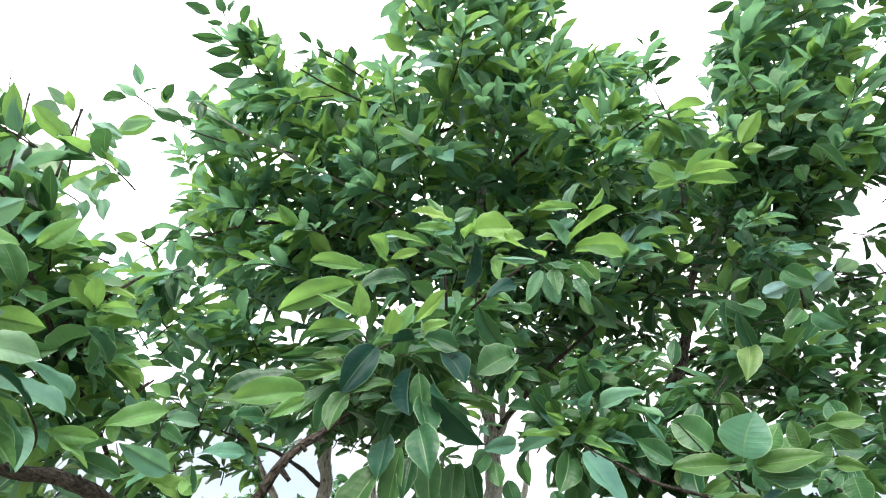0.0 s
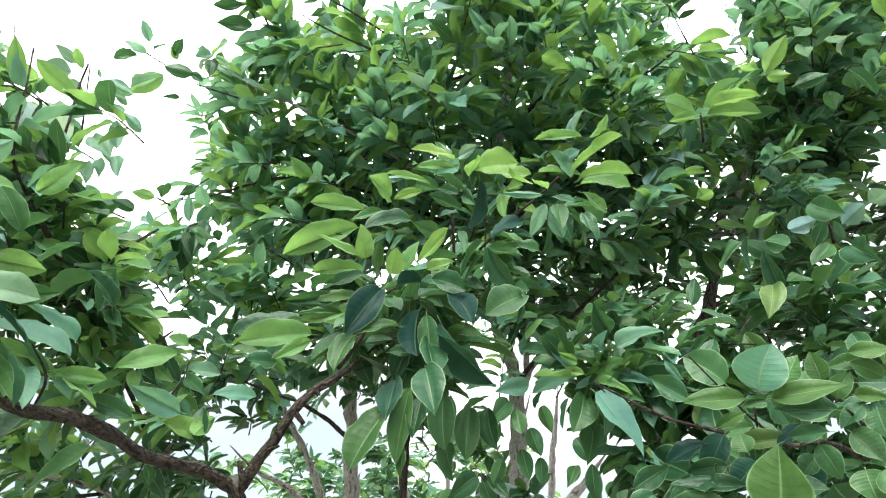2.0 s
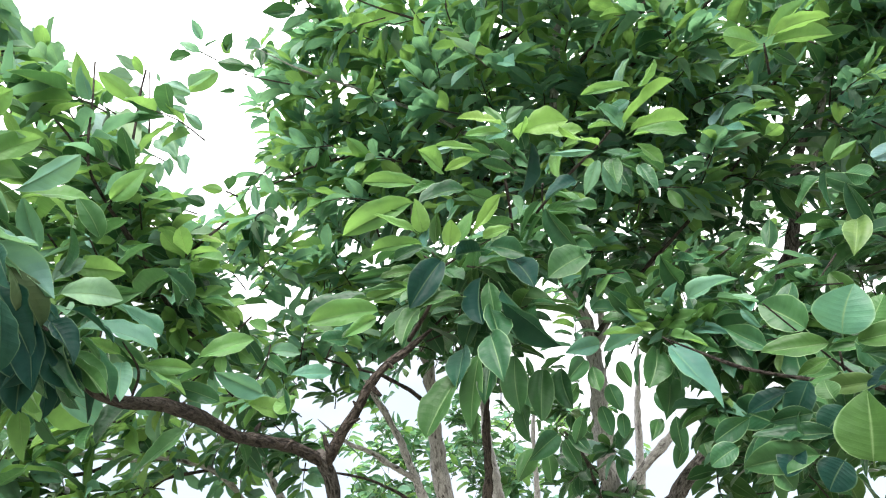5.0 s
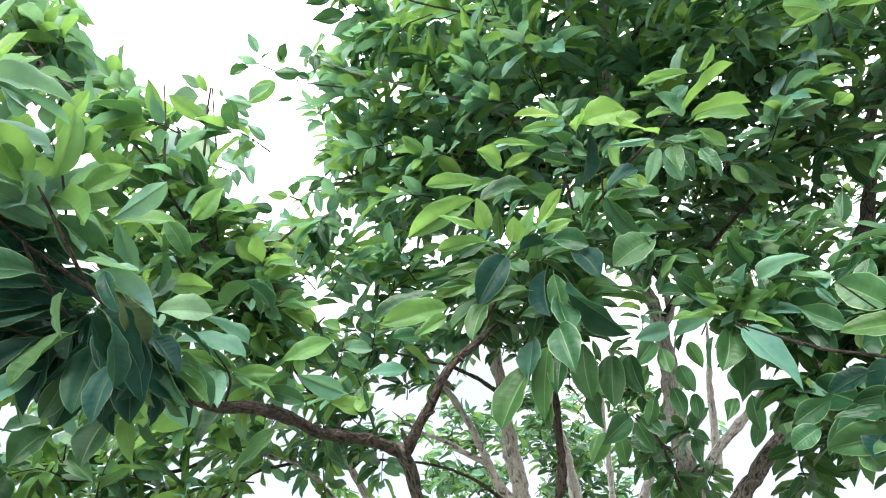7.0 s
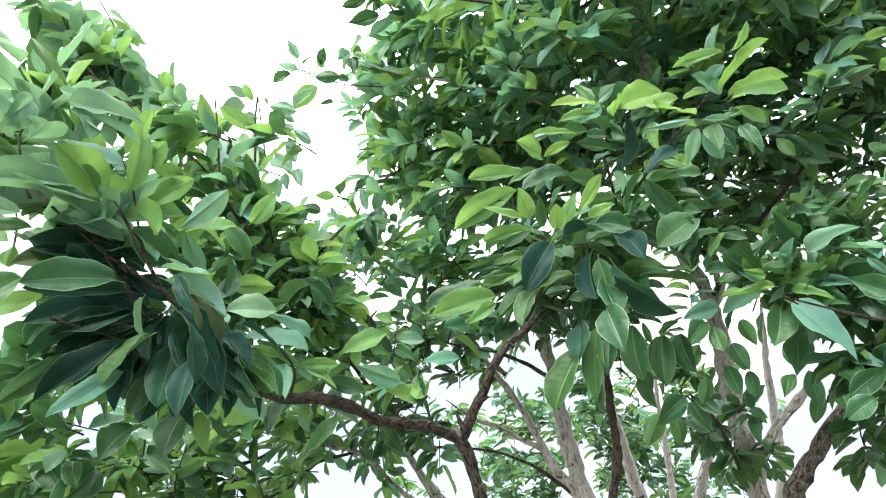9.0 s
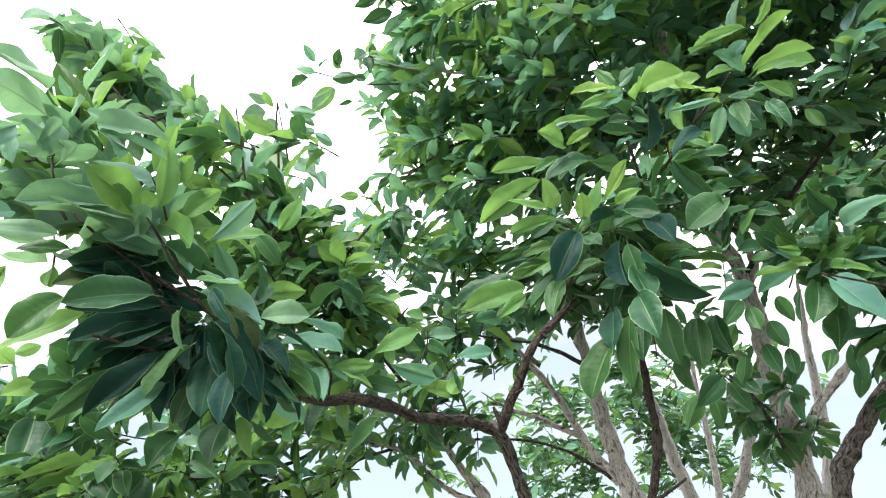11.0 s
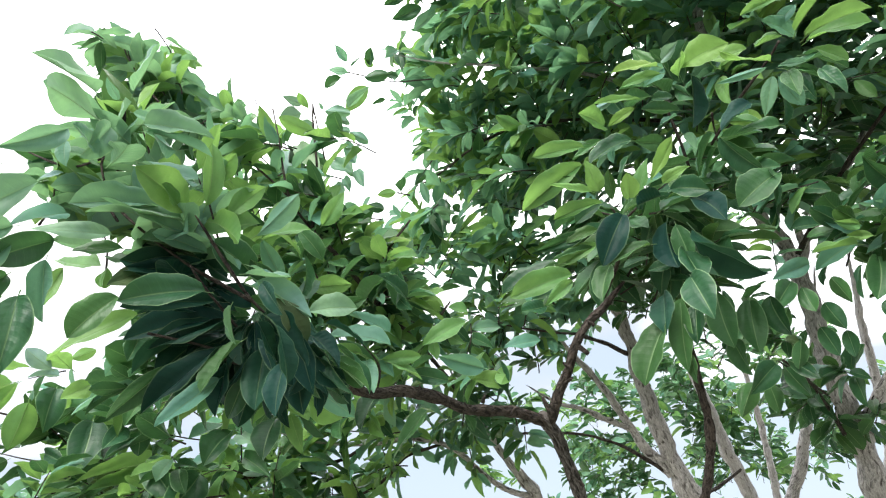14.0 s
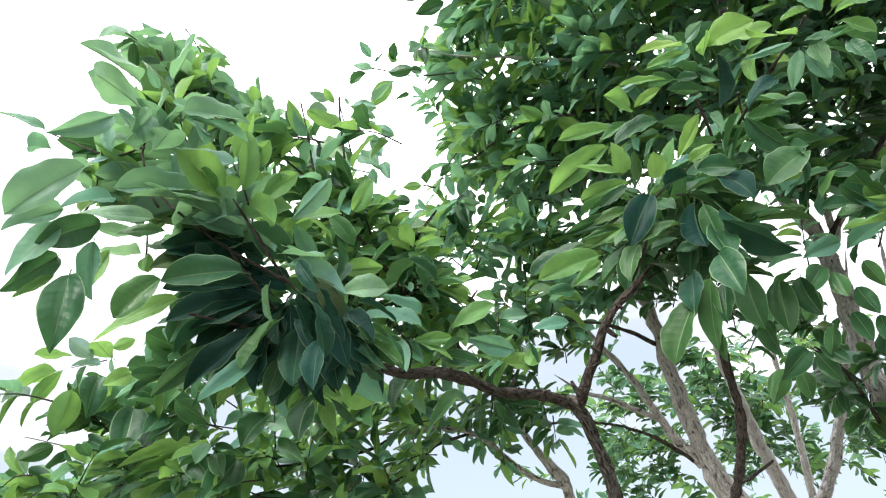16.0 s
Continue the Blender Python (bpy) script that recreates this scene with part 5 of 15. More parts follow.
leaf(broad_sprig, (0.496, 1.083, 1.821), (0.528, 1.072, 1.773), 0.059, (-0.01, -0.98, 0.21))
leaf(broad_sprig, (0.418, 1.008, 1.785), (0.432, 1.008, 1.732), 0.035, (-0.47, -0.88, -0.11))
leaf(broad_sprig, (0.374, 1.105, 1.839), (0.316, 1.131, 1.841), 0.027, (-0.41, -0.91, 0.04))
leaf(broad_sprig, (0.418, 1.086, 1.812), (0.340, 1.113, 1.819), 0.029, (-0.32, -0.94, 0.09))
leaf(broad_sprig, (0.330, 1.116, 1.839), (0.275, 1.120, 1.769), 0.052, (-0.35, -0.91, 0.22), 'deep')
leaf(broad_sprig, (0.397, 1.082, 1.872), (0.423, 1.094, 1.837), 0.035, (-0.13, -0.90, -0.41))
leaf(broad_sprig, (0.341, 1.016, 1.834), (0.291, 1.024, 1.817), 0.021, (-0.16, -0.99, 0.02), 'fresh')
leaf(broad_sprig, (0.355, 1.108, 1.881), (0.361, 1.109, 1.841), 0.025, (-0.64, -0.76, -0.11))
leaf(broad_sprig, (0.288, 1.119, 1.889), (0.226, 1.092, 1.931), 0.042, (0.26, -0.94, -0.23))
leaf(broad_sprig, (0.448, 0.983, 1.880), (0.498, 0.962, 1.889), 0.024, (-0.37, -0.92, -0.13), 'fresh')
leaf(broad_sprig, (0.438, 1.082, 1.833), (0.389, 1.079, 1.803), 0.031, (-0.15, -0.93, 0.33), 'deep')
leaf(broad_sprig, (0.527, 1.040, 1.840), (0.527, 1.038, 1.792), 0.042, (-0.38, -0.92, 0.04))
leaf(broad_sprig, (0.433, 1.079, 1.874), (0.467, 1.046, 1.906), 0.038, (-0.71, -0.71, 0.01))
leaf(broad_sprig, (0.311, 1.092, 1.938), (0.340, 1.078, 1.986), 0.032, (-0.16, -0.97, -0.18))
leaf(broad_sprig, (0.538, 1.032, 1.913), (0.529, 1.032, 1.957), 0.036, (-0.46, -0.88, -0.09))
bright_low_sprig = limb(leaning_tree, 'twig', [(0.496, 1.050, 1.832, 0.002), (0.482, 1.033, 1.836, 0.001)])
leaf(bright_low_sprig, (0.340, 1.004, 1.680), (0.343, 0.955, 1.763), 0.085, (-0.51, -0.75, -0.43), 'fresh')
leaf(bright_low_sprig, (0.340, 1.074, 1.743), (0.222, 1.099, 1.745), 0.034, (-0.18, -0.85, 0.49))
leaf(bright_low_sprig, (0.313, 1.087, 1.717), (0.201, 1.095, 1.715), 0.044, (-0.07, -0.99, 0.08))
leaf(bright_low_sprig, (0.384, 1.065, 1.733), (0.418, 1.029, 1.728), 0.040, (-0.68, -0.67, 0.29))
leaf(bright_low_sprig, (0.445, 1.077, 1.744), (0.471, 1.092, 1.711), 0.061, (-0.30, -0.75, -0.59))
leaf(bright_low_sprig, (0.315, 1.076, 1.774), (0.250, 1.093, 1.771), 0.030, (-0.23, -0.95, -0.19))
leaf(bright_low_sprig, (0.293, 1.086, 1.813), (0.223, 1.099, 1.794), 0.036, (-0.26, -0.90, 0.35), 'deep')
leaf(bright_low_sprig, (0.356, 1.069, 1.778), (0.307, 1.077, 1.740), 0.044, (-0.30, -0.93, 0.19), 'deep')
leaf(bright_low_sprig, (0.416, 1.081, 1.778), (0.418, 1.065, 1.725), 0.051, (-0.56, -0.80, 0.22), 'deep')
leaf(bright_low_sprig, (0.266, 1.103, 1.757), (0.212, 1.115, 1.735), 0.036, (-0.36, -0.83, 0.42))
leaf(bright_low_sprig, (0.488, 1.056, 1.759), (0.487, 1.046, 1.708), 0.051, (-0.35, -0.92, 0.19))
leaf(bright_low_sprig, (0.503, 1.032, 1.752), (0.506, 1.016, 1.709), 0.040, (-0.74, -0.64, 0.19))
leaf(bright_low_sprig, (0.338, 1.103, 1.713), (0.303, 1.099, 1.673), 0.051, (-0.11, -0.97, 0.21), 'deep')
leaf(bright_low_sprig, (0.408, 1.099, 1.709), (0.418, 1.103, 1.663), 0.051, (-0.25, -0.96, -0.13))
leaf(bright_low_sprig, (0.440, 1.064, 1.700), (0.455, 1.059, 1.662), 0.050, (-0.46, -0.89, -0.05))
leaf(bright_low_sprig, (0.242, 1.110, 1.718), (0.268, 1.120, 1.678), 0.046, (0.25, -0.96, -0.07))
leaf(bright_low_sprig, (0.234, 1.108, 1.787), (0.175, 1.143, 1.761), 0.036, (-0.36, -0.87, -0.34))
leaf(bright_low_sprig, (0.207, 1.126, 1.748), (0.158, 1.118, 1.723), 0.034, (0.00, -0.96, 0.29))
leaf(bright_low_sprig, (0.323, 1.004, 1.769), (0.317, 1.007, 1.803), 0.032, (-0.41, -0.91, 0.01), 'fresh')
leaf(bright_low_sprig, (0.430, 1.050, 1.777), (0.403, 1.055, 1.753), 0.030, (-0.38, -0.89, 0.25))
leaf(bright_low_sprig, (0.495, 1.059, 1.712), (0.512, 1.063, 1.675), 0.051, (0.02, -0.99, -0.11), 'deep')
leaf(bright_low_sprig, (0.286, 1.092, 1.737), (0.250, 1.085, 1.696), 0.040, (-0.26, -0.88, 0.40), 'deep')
pale_sprig = limb(leaning_tree, 'twig', [(0.718, 1.338, 2.310, 0.004), (0.700, 1.293, 2.336, 0.002)])
leaf(pale_sprig, (0.680, 1.273, 2.339), (0.598, 1.230, 2.290), 0.039, (-0.55, 0.81, 0.19), 'pale')
leaf(pale_sprig, (0.705, 1.266, 2.305), (0.742, 1.208, 2.321), 0.043, (0.58, 0.55, 0.60), 'pale')
leaf(pale_sprig, (0.774, 1.265, 2.355), (0.796, 1.199, 2.350), 0.043, (0.77, 0.22, 0.61), 'pale')
leaf(pale_sprig, (0.542, 1.281, 2.192), (0.498, 1.234, 2.101), 0.050, (0.00, -0.89, 0.46))
leaf(pale_sprig, (0.397, 1.300, 2.240), (0.377, 1.319, 2.168), 0.033, (0.17, 0.96, 0.22))
leaf(pale_sprig, (0.400, 1.269, 2.239), (0.330, 1.211, 2.210), 0.038, (-0.68, 0.59, 0.45))
leaf(pale_sprig, (0.640, 1.270, 2.261), (0.661, 1.226, 2.299), 0.031, (0.43, 0.70, 0.57))
leaf(pale_sprig, (0.684, 1.284, 2.277), (0.624, 1.245, 2.216), 0.037, (0.36, -0.91, 0.22))
leaf(pale_sprig, (0.705, 1.264, 2.258), (0.701, 1.183, 2.173), 0.063, (-0.88, -0.31, 0.37))
leaf(pale_sprig, (0.636, 1.211, 2.339), (0.635, 1.141, 2.266), 0.053, (-0.93, -0.25, 0.26))
leaf(pale_sprig, (0.529, 1.232, 2.268), (0.561, 1.193, 2.221), 0.042, (0.83, 0.55, 0.11))
leaf(pale_sprig, (0.519, 1.242, 2.308), (0.572, 1.222, 2.330), 0.025, (0.14, 0.88, 0.46), 'young')
leaf(pale_sprig, (0.410, 1.203, 2.373), (0.442, 1.159, 2.364), 0.032, (0.71, 0.38, 0.59), 'young')
leaf(pale_sprig, (0.517, 1.238, 2.305), (0.444, 1.213, 2.302), 0.025, (-0.08, 0.05, 1.00))
leaf(pale_sprig, (0.500, 1.217, 2.278), (0.488, 1.269, 2.213), 0.031, (-0.47, 0.65, 0.60))
leaf(pale_sprig, (0.498, 1.237, 2.277), (0.425, 1.235, 2.213), 0.031, (-0.62, 0.33, 0.71))
yellow_sprig = limb(leaning_tree, 'twig', [(0.451, 1.165, 2.499, 0.003), (0.445, 1.112, 2.539, 0.002)])
leaf(yellow_sprig, (0.434, 1.095, 2.521), (0.349, 1.045, 2.529), 0.045, (-0.22, 0.50, 0.84), 'young')
leaf(yellow_sprig, (0.443, 1.102, 2.533), (0.521, 1.056, 2.581), 0.042, (-0.38, 0.29, 0.88), 'young')
leaf(yellow_sprig, (0.439, 1.069, 2.510), (0.538, 1.033, 2.517), 0.044, (-0.08, 0.02, 1.00), 'young')
leaf(yellow_sprig, (0.447, 1.114, 2.533), (0.564, 1.100, 2.530), 0.048, (-0.01, -0.22, 0.98), 'young')
leaf(yellow_sprig, (0.399, 1.119, 2.523), (0.345, 1.120, 2.492), 0.030, (-0.25, 0.84, 0.49))
leaf(yellow_sprig, (0.596, 1.101, 2.618), (0.643, 1.045, 2.672), 0.043, (0.26, 0.77, 0.58), 'young')
leaf(yellow_sprig, (0.576, 1.062, 2.573), (0.627, 1.057, 2.568), 0.028, (0.12, 0.69, 0.72), 'young')
leaf(yellow_sprig, (0.588, 1.086, 2.621), (0.534, 1.043, 2.608), 0.029, (-0.41, 0.26, 0.88), 'young')
leaf(yellow_sprig, (0.649, 1.031, 2.648), (0.654, 0.972, 2.621), 0.038, (0.71, -0.24, 0.67), 'pale')
leaf(yellow_sprig, (0.692, 1.084, 2.631), (0.656, 1.022, 2.624), 0.033, (0.00, -0.08, 1.00), 'pale')
leaf(yellow_sprig, (0.738, 1.152, 2.530), (0.700, 1.090, 2.542), 0.032, (0.09, 0.12, 0.99))
leaf(yellow_sprig, (0.738, 1.065, 2.576), (0.797, 1.082, 2.515), 0.032, (0.70, 0.02, 0.71))
leaf(yellow_sprig, (0.765, 1.037, 2.643), (0.669, 1.002, 2.559), 0.047, (-0.50, 0.84, 0.22))
leaf(yellow_sprig, (0.429, 1.070, 2.496), (0.356, 1.061, 2.483), 0.026, (-0.20, 0.45, 0.87), 'young')
leaf(yellow_sprig, (0.654, 1.124, 2.595), (0.724, 1.105, 2.601), 0.033, (0.14, 0.75, 0.65))
leaf(yellow_sprig, (0.461, 1.136, 2.540), (0.505, 1.159, 2.502), 0.026, (0.24, 0.68, 0.69))

grey_tree = tree((-0.61, 2.76, 0.00), 'grey-barked tree with several thin limbs', 'grey')
limb(grey_tree, 'trunk', [(-0.603, 2.758, -0.030, 0.061), (-0.606, 2.739, 0.563, 0.052), (-0.615, 2.697, 1.124, 0.048), (-0.631, 2.601, 1.562, 0.044), (-0.653, 2.469, 1.737, 0.042), (-0.667, 2.398, 1.830, 0.036), (-0.666, 2.282, 2.006, 0.029), (-0.663, 2.219, 2.104, 0.026), (-0.643, 2.120, 2.272, 0.022), (-0.642, 2.052, 2.375, 0.019), (-0.633, 1.977, 2.497, 0.016), (-0.582, 1.784, 2.632, 0.008), (-0.548, 1.656, 2.751, 0.001)])
limb(grey_tree, 'branch', [(-0.691, 2.399, 1.804, 0.020), (-0.740, 2.300, 1.903, 0.017), (-0.760, 2.216, 2.008, 0.014), (-0.783, 2.136, 2.104, 0.012), (-0.819, 2.053, 2.192, 0.010), (-0.851, 1.966, 2.289, 0.006), (-0.889, 1.863, 2.435, 0.001)])
limb(grey_tree, 'branch', [(-0.752, 2.253, 1.960, 0.012), (-0.789, 2.144, 1.983, 0.010), (-0.827, 2.028, 2.013, 0.009), (-0.845, 1.875, 2.016, 0.007), (-0.864, 1.716, 2.050, 0.001)])
limb(grey_tree, 'branch', [(-0.704, 2.383, 1.814, 0.009), (-0.748, 2.248, 1.869, 0.007), (-0.779, 2.136, 1.901, 0.006), (-0.842, 2.005, 1.928, 0.005), (-0.940, 1.865, 1.933, 0.004), (-1.021, 1.744, 1.927, 0.003), (-1.111, 1.612, 1.949, 0.001)])
limb(grey_tree, 'branch', [(-0.668, 2.152, 2.198, 0.009), (-0.680, 2.002, 2.204, 0.007), (-0.709, 1.841, 2.206, 0.006), (-0.726, 1.706, 2.185, 0.004), (-0.798, 1.582, 2.192, 0.003), (-0.879, 1.445, 2.228, 0.001)])
limb(grey_tree, 'twig', [(-0.636, 2.113, 2.290, 0.007), (-0.645, 2.092, 2.354, 0.007), (-0.647, 2.075, 2.418, 0.005)])

dark_stemmed_tree = tree((-0.76, 2.41, 0.00), 'thin tree with a dark slender stem', 'dark')
limb(dark_stemmed_tree, 'trunk', [(-0.762, 2.409, -0.030, 0.023), (-0.749, 2.401, 0.549, 0.020), (-0.721, 2.381, 1.097, 0.018), (-0.650, 2.337, 1.524, 0.017), (-0.555, 2.277, 1.713, 0.016), (-0.502, 2.243, 1.819, 0.016), (-0.467, 2.200, 1.919, 0.015), (-0.445, 2.125, 2.055, 0.013), (-0.425, 2.071, 2.157, 0.011), (-0.402, 2.019, 2.258, 0.008), (-0.366, 1.954, 2.393, 0.005), (-0.329, 1.886, 2.563, 0.001)])
limb(dark_stemmed_tree, 'twig', [(-0.636, 2.616, 1.743, 0.007), (-0.590, 2.695, 1.775, 0.007), (-0.532, 2.773, 1.822, 0.005)])

pale_stemmed_tree = tree((-0.57, 3.33, 0.00), 'thin tree with a smooth pale brown stem', 'pale')
limb(pale_stemmed_tree, 'trunk', [(-0.569, 3.326, -0.030, 0.044), (-0.571, 3.309, 0.570, 0.038), (-0.574, 3.269, 1.136, 0.035), (-0.580, 3.177, 1.580, 0.032), (-0.589, 3.050, 1.761, 0.030), (-0.598, 2.942, 1.915, 0.027), (-0.600, 2.838, 2.071, 0.024), (-0.604, 2.754, 2.193, 0.020), (-0.593, 2.689, 2.303, 0.015), (-0.578, 2.607, 2.470, 0.001)])

thin_tree = tree((-0.68, 3.93, 0.00), 'very thin young tree with a pale grey stem', 'pale')
limb(thin_tree, 'trunk', [(-0.685, 3.930, -0.030, 0.026), (-0.680, 3.916, 0.580, 0.023), (-0.666, 3.885, 1.154, 0.021), (-0.636, 3.813, 1.606, 0.019), (-0.596, 3.712, 1.799, 0.018), (-0.562, 3.626, 1.965, 0.017), (-0.537, 3.530, 2.135, 0.015), (-0.515, 3.415, 2.330, 0.012), (-0.481, 3.337, 2.485, 0.008), (-0.449, 3.265, 2.654, 0.001)])

straight_tree = tree((-0.69, 3.26, 0.00), 'straight slim tree with brown bark', 'grey')
limb(straight_tree, 'trunk', [(-0.687, 3.257, -0.030, 0.037), (-0.671, 3.252, 0.564, 0.032), (-0.634, 3.239, 1.125, 0.029), (-0.549, 3.208, 1.565, 0.027), (-0.431, 3.167, 1.747, 0.025), (-0.346, 3.136, 1.882, 0.024), (-0.247, 3.077, 2.074, 0.021), (-0.177, 3.027, 2.224, 0.017), (-0.085, 2.948, 2.437, 0.010), (-0.025, 2.896, 2.607, 0.001)])

far_stemmed_tree = tree((-0.30, 3.95, 0.00), 'slim tree with a pale peeling stem', 'pale')
limb(far_stemmed_tree, 'trunk', [(-0.303, 3.952, -0.030, 0.038), (-0.292, 3.942, 0.560, 0.033), (-0.266, 3.918, 1.115, 0.030), (-0.206, 3.866, 1.552, 0.028), (-0.126, 3.793, 1.744, 0.026), (-0.044, 3.717, 1.945, 0.023), (-0.003, 3.634, 2.115, 0.023), (0.018, 3.534, 2.285, 0.021), (0.047, 3.441, 2.455, 0.017), (0.084, 3.354, 2.624, 0.011), (0.115, 3.282, 2.793, 0.001)])

bushy_tree = tree((-0.99, 2.17, 0.00), 'bushy tree with yellow-green leaves and slender dark limbs', 'grey')
limb(bushy_tree, 'trunk', [(-0.991, 2.166, -0.030, 0.025), (-0.990, 2.150, 0.546, 0.022), (-0.990, 2.111, 1.092, 0.020), (-0.982, 2.024, 1.517, 0.019), (-0.975, 1.904, 1.701, 0.018), (-0.973, 1.873, 1.749, 0.021), (-1.004, 1.785, 1.843, 0.014), (-1.016, 1.735, 1.902, 0.011), (-1.010, 1.603, 1.998, 0.007), (-1.004, 1.474, 2.121, 0.001)])
limb(bushy_tree, 'branch', [(-0.974, 1.879, 1.737, 0.013), (-1.025, 1.774, 1.766, 0.010), (-1.067, 1.676, 1.834, 0.009), (-1.092, 1.584, 1.889, 0.008), (-1.160, 1.476, 1.913, 0.006), (-1.224, 1.359, 1.893, 0.005), (-1.287, 1.192, 1.898, 0.003), (-1.353, 1.050, 1.940, 0.001)])
limb(bushy_tree, 'branch', [(-1.106, 1.560, 1.894, 0.005), (-1.189, 1.492, 1.865, 0.005), (-1.240, 1.461, 1.811, 0.005), (-1.294, 1.421, 1.774, 0.004), (-1.414, 1.309, 1.733, 0.003), (-1.517, 1.186, 1.734, 0.001)])
limb(bushy_tree, 'branch', [(-1.224, 1.359, 1.893, 0.005), (-1.326, 1.314, 1.855, 0.005), (-1.491, 1.064, 1.817, 0.004), (-1.585, 0.859, 1.860, 0.003), (-1.666, 0.690, 1.860, 0.002), (-1.807, 0.576, 1.907, 0.001)])
limb(bushy_tree, 'branch', [(-1.010, 1.603, 1.998, 0.007), (-0.985, 1.330, 2.131, 0.006), (-0.933, 1.125, 2.156, 0.006), (-0.922, 1.034, 2.197, 0.006), (-0.917, 0.930, 2.250, 0.006), (-0.928, 0.862, 2.297, 0.004), (-0.922, 0.787, 2.350, 0.003), (-0.926, 0.750, 2.504, 0.002), (-0.943, 0.740, 2.603, 0.002)])
limb(bushy_tree, 'twig', [(-0.922, 1.034, 2.197, 0.004), (-0.854, 1.078, 2.312, 0.004), (-0.813, 1.106, 2.377, 0.003)])
limb(bushy_tree, 'twig', [(-0.929, 0.866, 2.290, 0.004), (-0.918, 0.870, 2.441, 0.003), (-0.909, 0.845, 2.591, 0.003), (-0.895, 0.829, 2.651, 0.002)])
limb(bushy_tree, 'twig', [(-0.922, 0.787, 2.350, 0.003), (-1.064, 0.696, 2.535, 0.003), (-1.225, 0.619, 2.682, 0.003), (-1.295, 0.531, 2.836, 0.002), (-1.330, 0.500, 2.949, 0.002)])
limb(bushy_tree, 'twig', [(-0.979, 0.774, 2.513, 0.002), (-0.978, 0.743, 2.559, 0.001), (-0.968, 0.700, 2.635, 0.001)])
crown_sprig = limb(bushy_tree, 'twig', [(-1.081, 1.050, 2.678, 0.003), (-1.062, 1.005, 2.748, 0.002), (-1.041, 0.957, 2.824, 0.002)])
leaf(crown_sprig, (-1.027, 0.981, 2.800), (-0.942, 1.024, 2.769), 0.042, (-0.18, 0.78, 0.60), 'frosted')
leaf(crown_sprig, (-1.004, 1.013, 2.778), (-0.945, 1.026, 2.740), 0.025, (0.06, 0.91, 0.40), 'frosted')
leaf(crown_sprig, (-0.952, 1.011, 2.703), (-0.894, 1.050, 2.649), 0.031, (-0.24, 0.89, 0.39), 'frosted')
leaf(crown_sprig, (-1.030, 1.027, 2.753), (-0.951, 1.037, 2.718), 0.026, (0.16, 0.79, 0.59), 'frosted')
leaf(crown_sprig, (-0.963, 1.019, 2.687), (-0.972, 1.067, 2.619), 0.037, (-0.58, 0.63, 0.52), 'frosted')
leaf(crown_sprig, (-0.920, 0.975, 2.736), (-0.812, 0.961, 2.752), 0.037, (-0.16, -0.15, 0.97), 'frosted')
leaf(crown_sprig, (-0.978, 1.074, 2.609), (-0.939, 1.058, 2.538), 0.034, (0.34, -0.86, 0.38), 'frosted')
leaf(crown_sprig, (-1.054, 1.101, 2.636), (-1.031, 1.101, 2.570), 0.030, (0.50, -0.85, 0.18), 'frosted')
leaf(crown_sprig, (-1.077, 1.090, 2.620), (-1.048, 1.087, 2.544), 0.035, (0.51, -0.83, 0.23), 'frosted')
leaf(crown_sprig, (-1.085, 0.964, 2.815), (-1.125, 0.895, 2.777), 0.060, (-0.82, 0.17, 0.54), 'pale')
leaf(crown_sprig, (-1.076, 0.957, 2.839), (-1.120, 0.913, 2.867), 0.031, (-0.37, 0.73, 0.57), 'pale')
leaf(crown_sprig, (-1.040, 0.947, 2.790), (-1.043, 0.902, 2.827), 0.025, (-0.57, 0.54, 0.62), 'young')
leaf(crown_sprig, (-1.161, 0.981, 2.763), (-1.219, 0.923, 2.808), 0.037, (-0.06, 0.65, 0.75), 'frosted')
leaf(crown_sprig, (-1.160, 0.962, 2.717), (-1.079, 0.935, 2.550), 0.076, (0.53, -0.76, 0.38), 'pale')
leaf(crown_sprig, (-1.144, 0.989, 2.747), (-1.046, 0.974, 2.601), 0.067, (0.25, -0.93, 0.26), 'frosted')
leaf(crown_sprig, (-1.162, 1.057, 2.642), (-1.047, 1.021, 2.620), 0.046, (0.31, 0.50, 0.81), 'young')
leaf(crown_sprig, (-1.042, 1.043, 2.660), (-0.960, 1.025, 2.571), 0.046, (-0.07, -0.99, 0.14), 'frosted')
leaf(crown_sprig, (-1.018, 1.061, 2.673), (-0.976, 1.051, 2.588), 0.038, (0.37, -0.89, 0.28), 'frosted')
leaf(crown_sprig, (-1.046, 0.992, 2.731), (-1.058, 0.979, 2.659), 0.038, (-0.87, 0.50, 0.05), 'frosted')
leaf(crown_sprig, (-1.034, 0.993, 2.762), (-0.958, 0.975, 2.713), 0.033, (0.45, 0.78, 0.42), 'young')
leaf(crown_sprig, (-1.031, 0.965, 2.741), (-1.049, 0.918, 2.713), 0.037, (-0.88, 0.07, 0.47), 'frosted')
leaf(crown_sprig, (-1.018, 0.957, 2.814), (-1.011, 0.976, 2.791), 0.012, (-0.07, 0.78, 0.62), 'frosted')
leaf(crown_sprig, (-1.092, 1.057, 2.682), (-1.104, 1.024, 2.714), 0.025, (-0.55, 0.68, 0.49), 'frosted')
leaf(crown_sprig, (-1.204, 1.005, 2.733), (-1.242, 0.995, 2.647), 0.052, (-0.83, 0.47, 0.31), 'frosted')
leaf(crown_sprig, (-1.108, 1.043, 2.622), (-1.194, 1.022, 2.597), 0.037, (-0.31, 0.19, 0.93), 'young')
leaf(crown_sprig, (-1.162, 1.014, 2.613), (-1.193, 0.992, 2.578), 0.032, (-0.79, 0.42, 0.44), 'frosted')
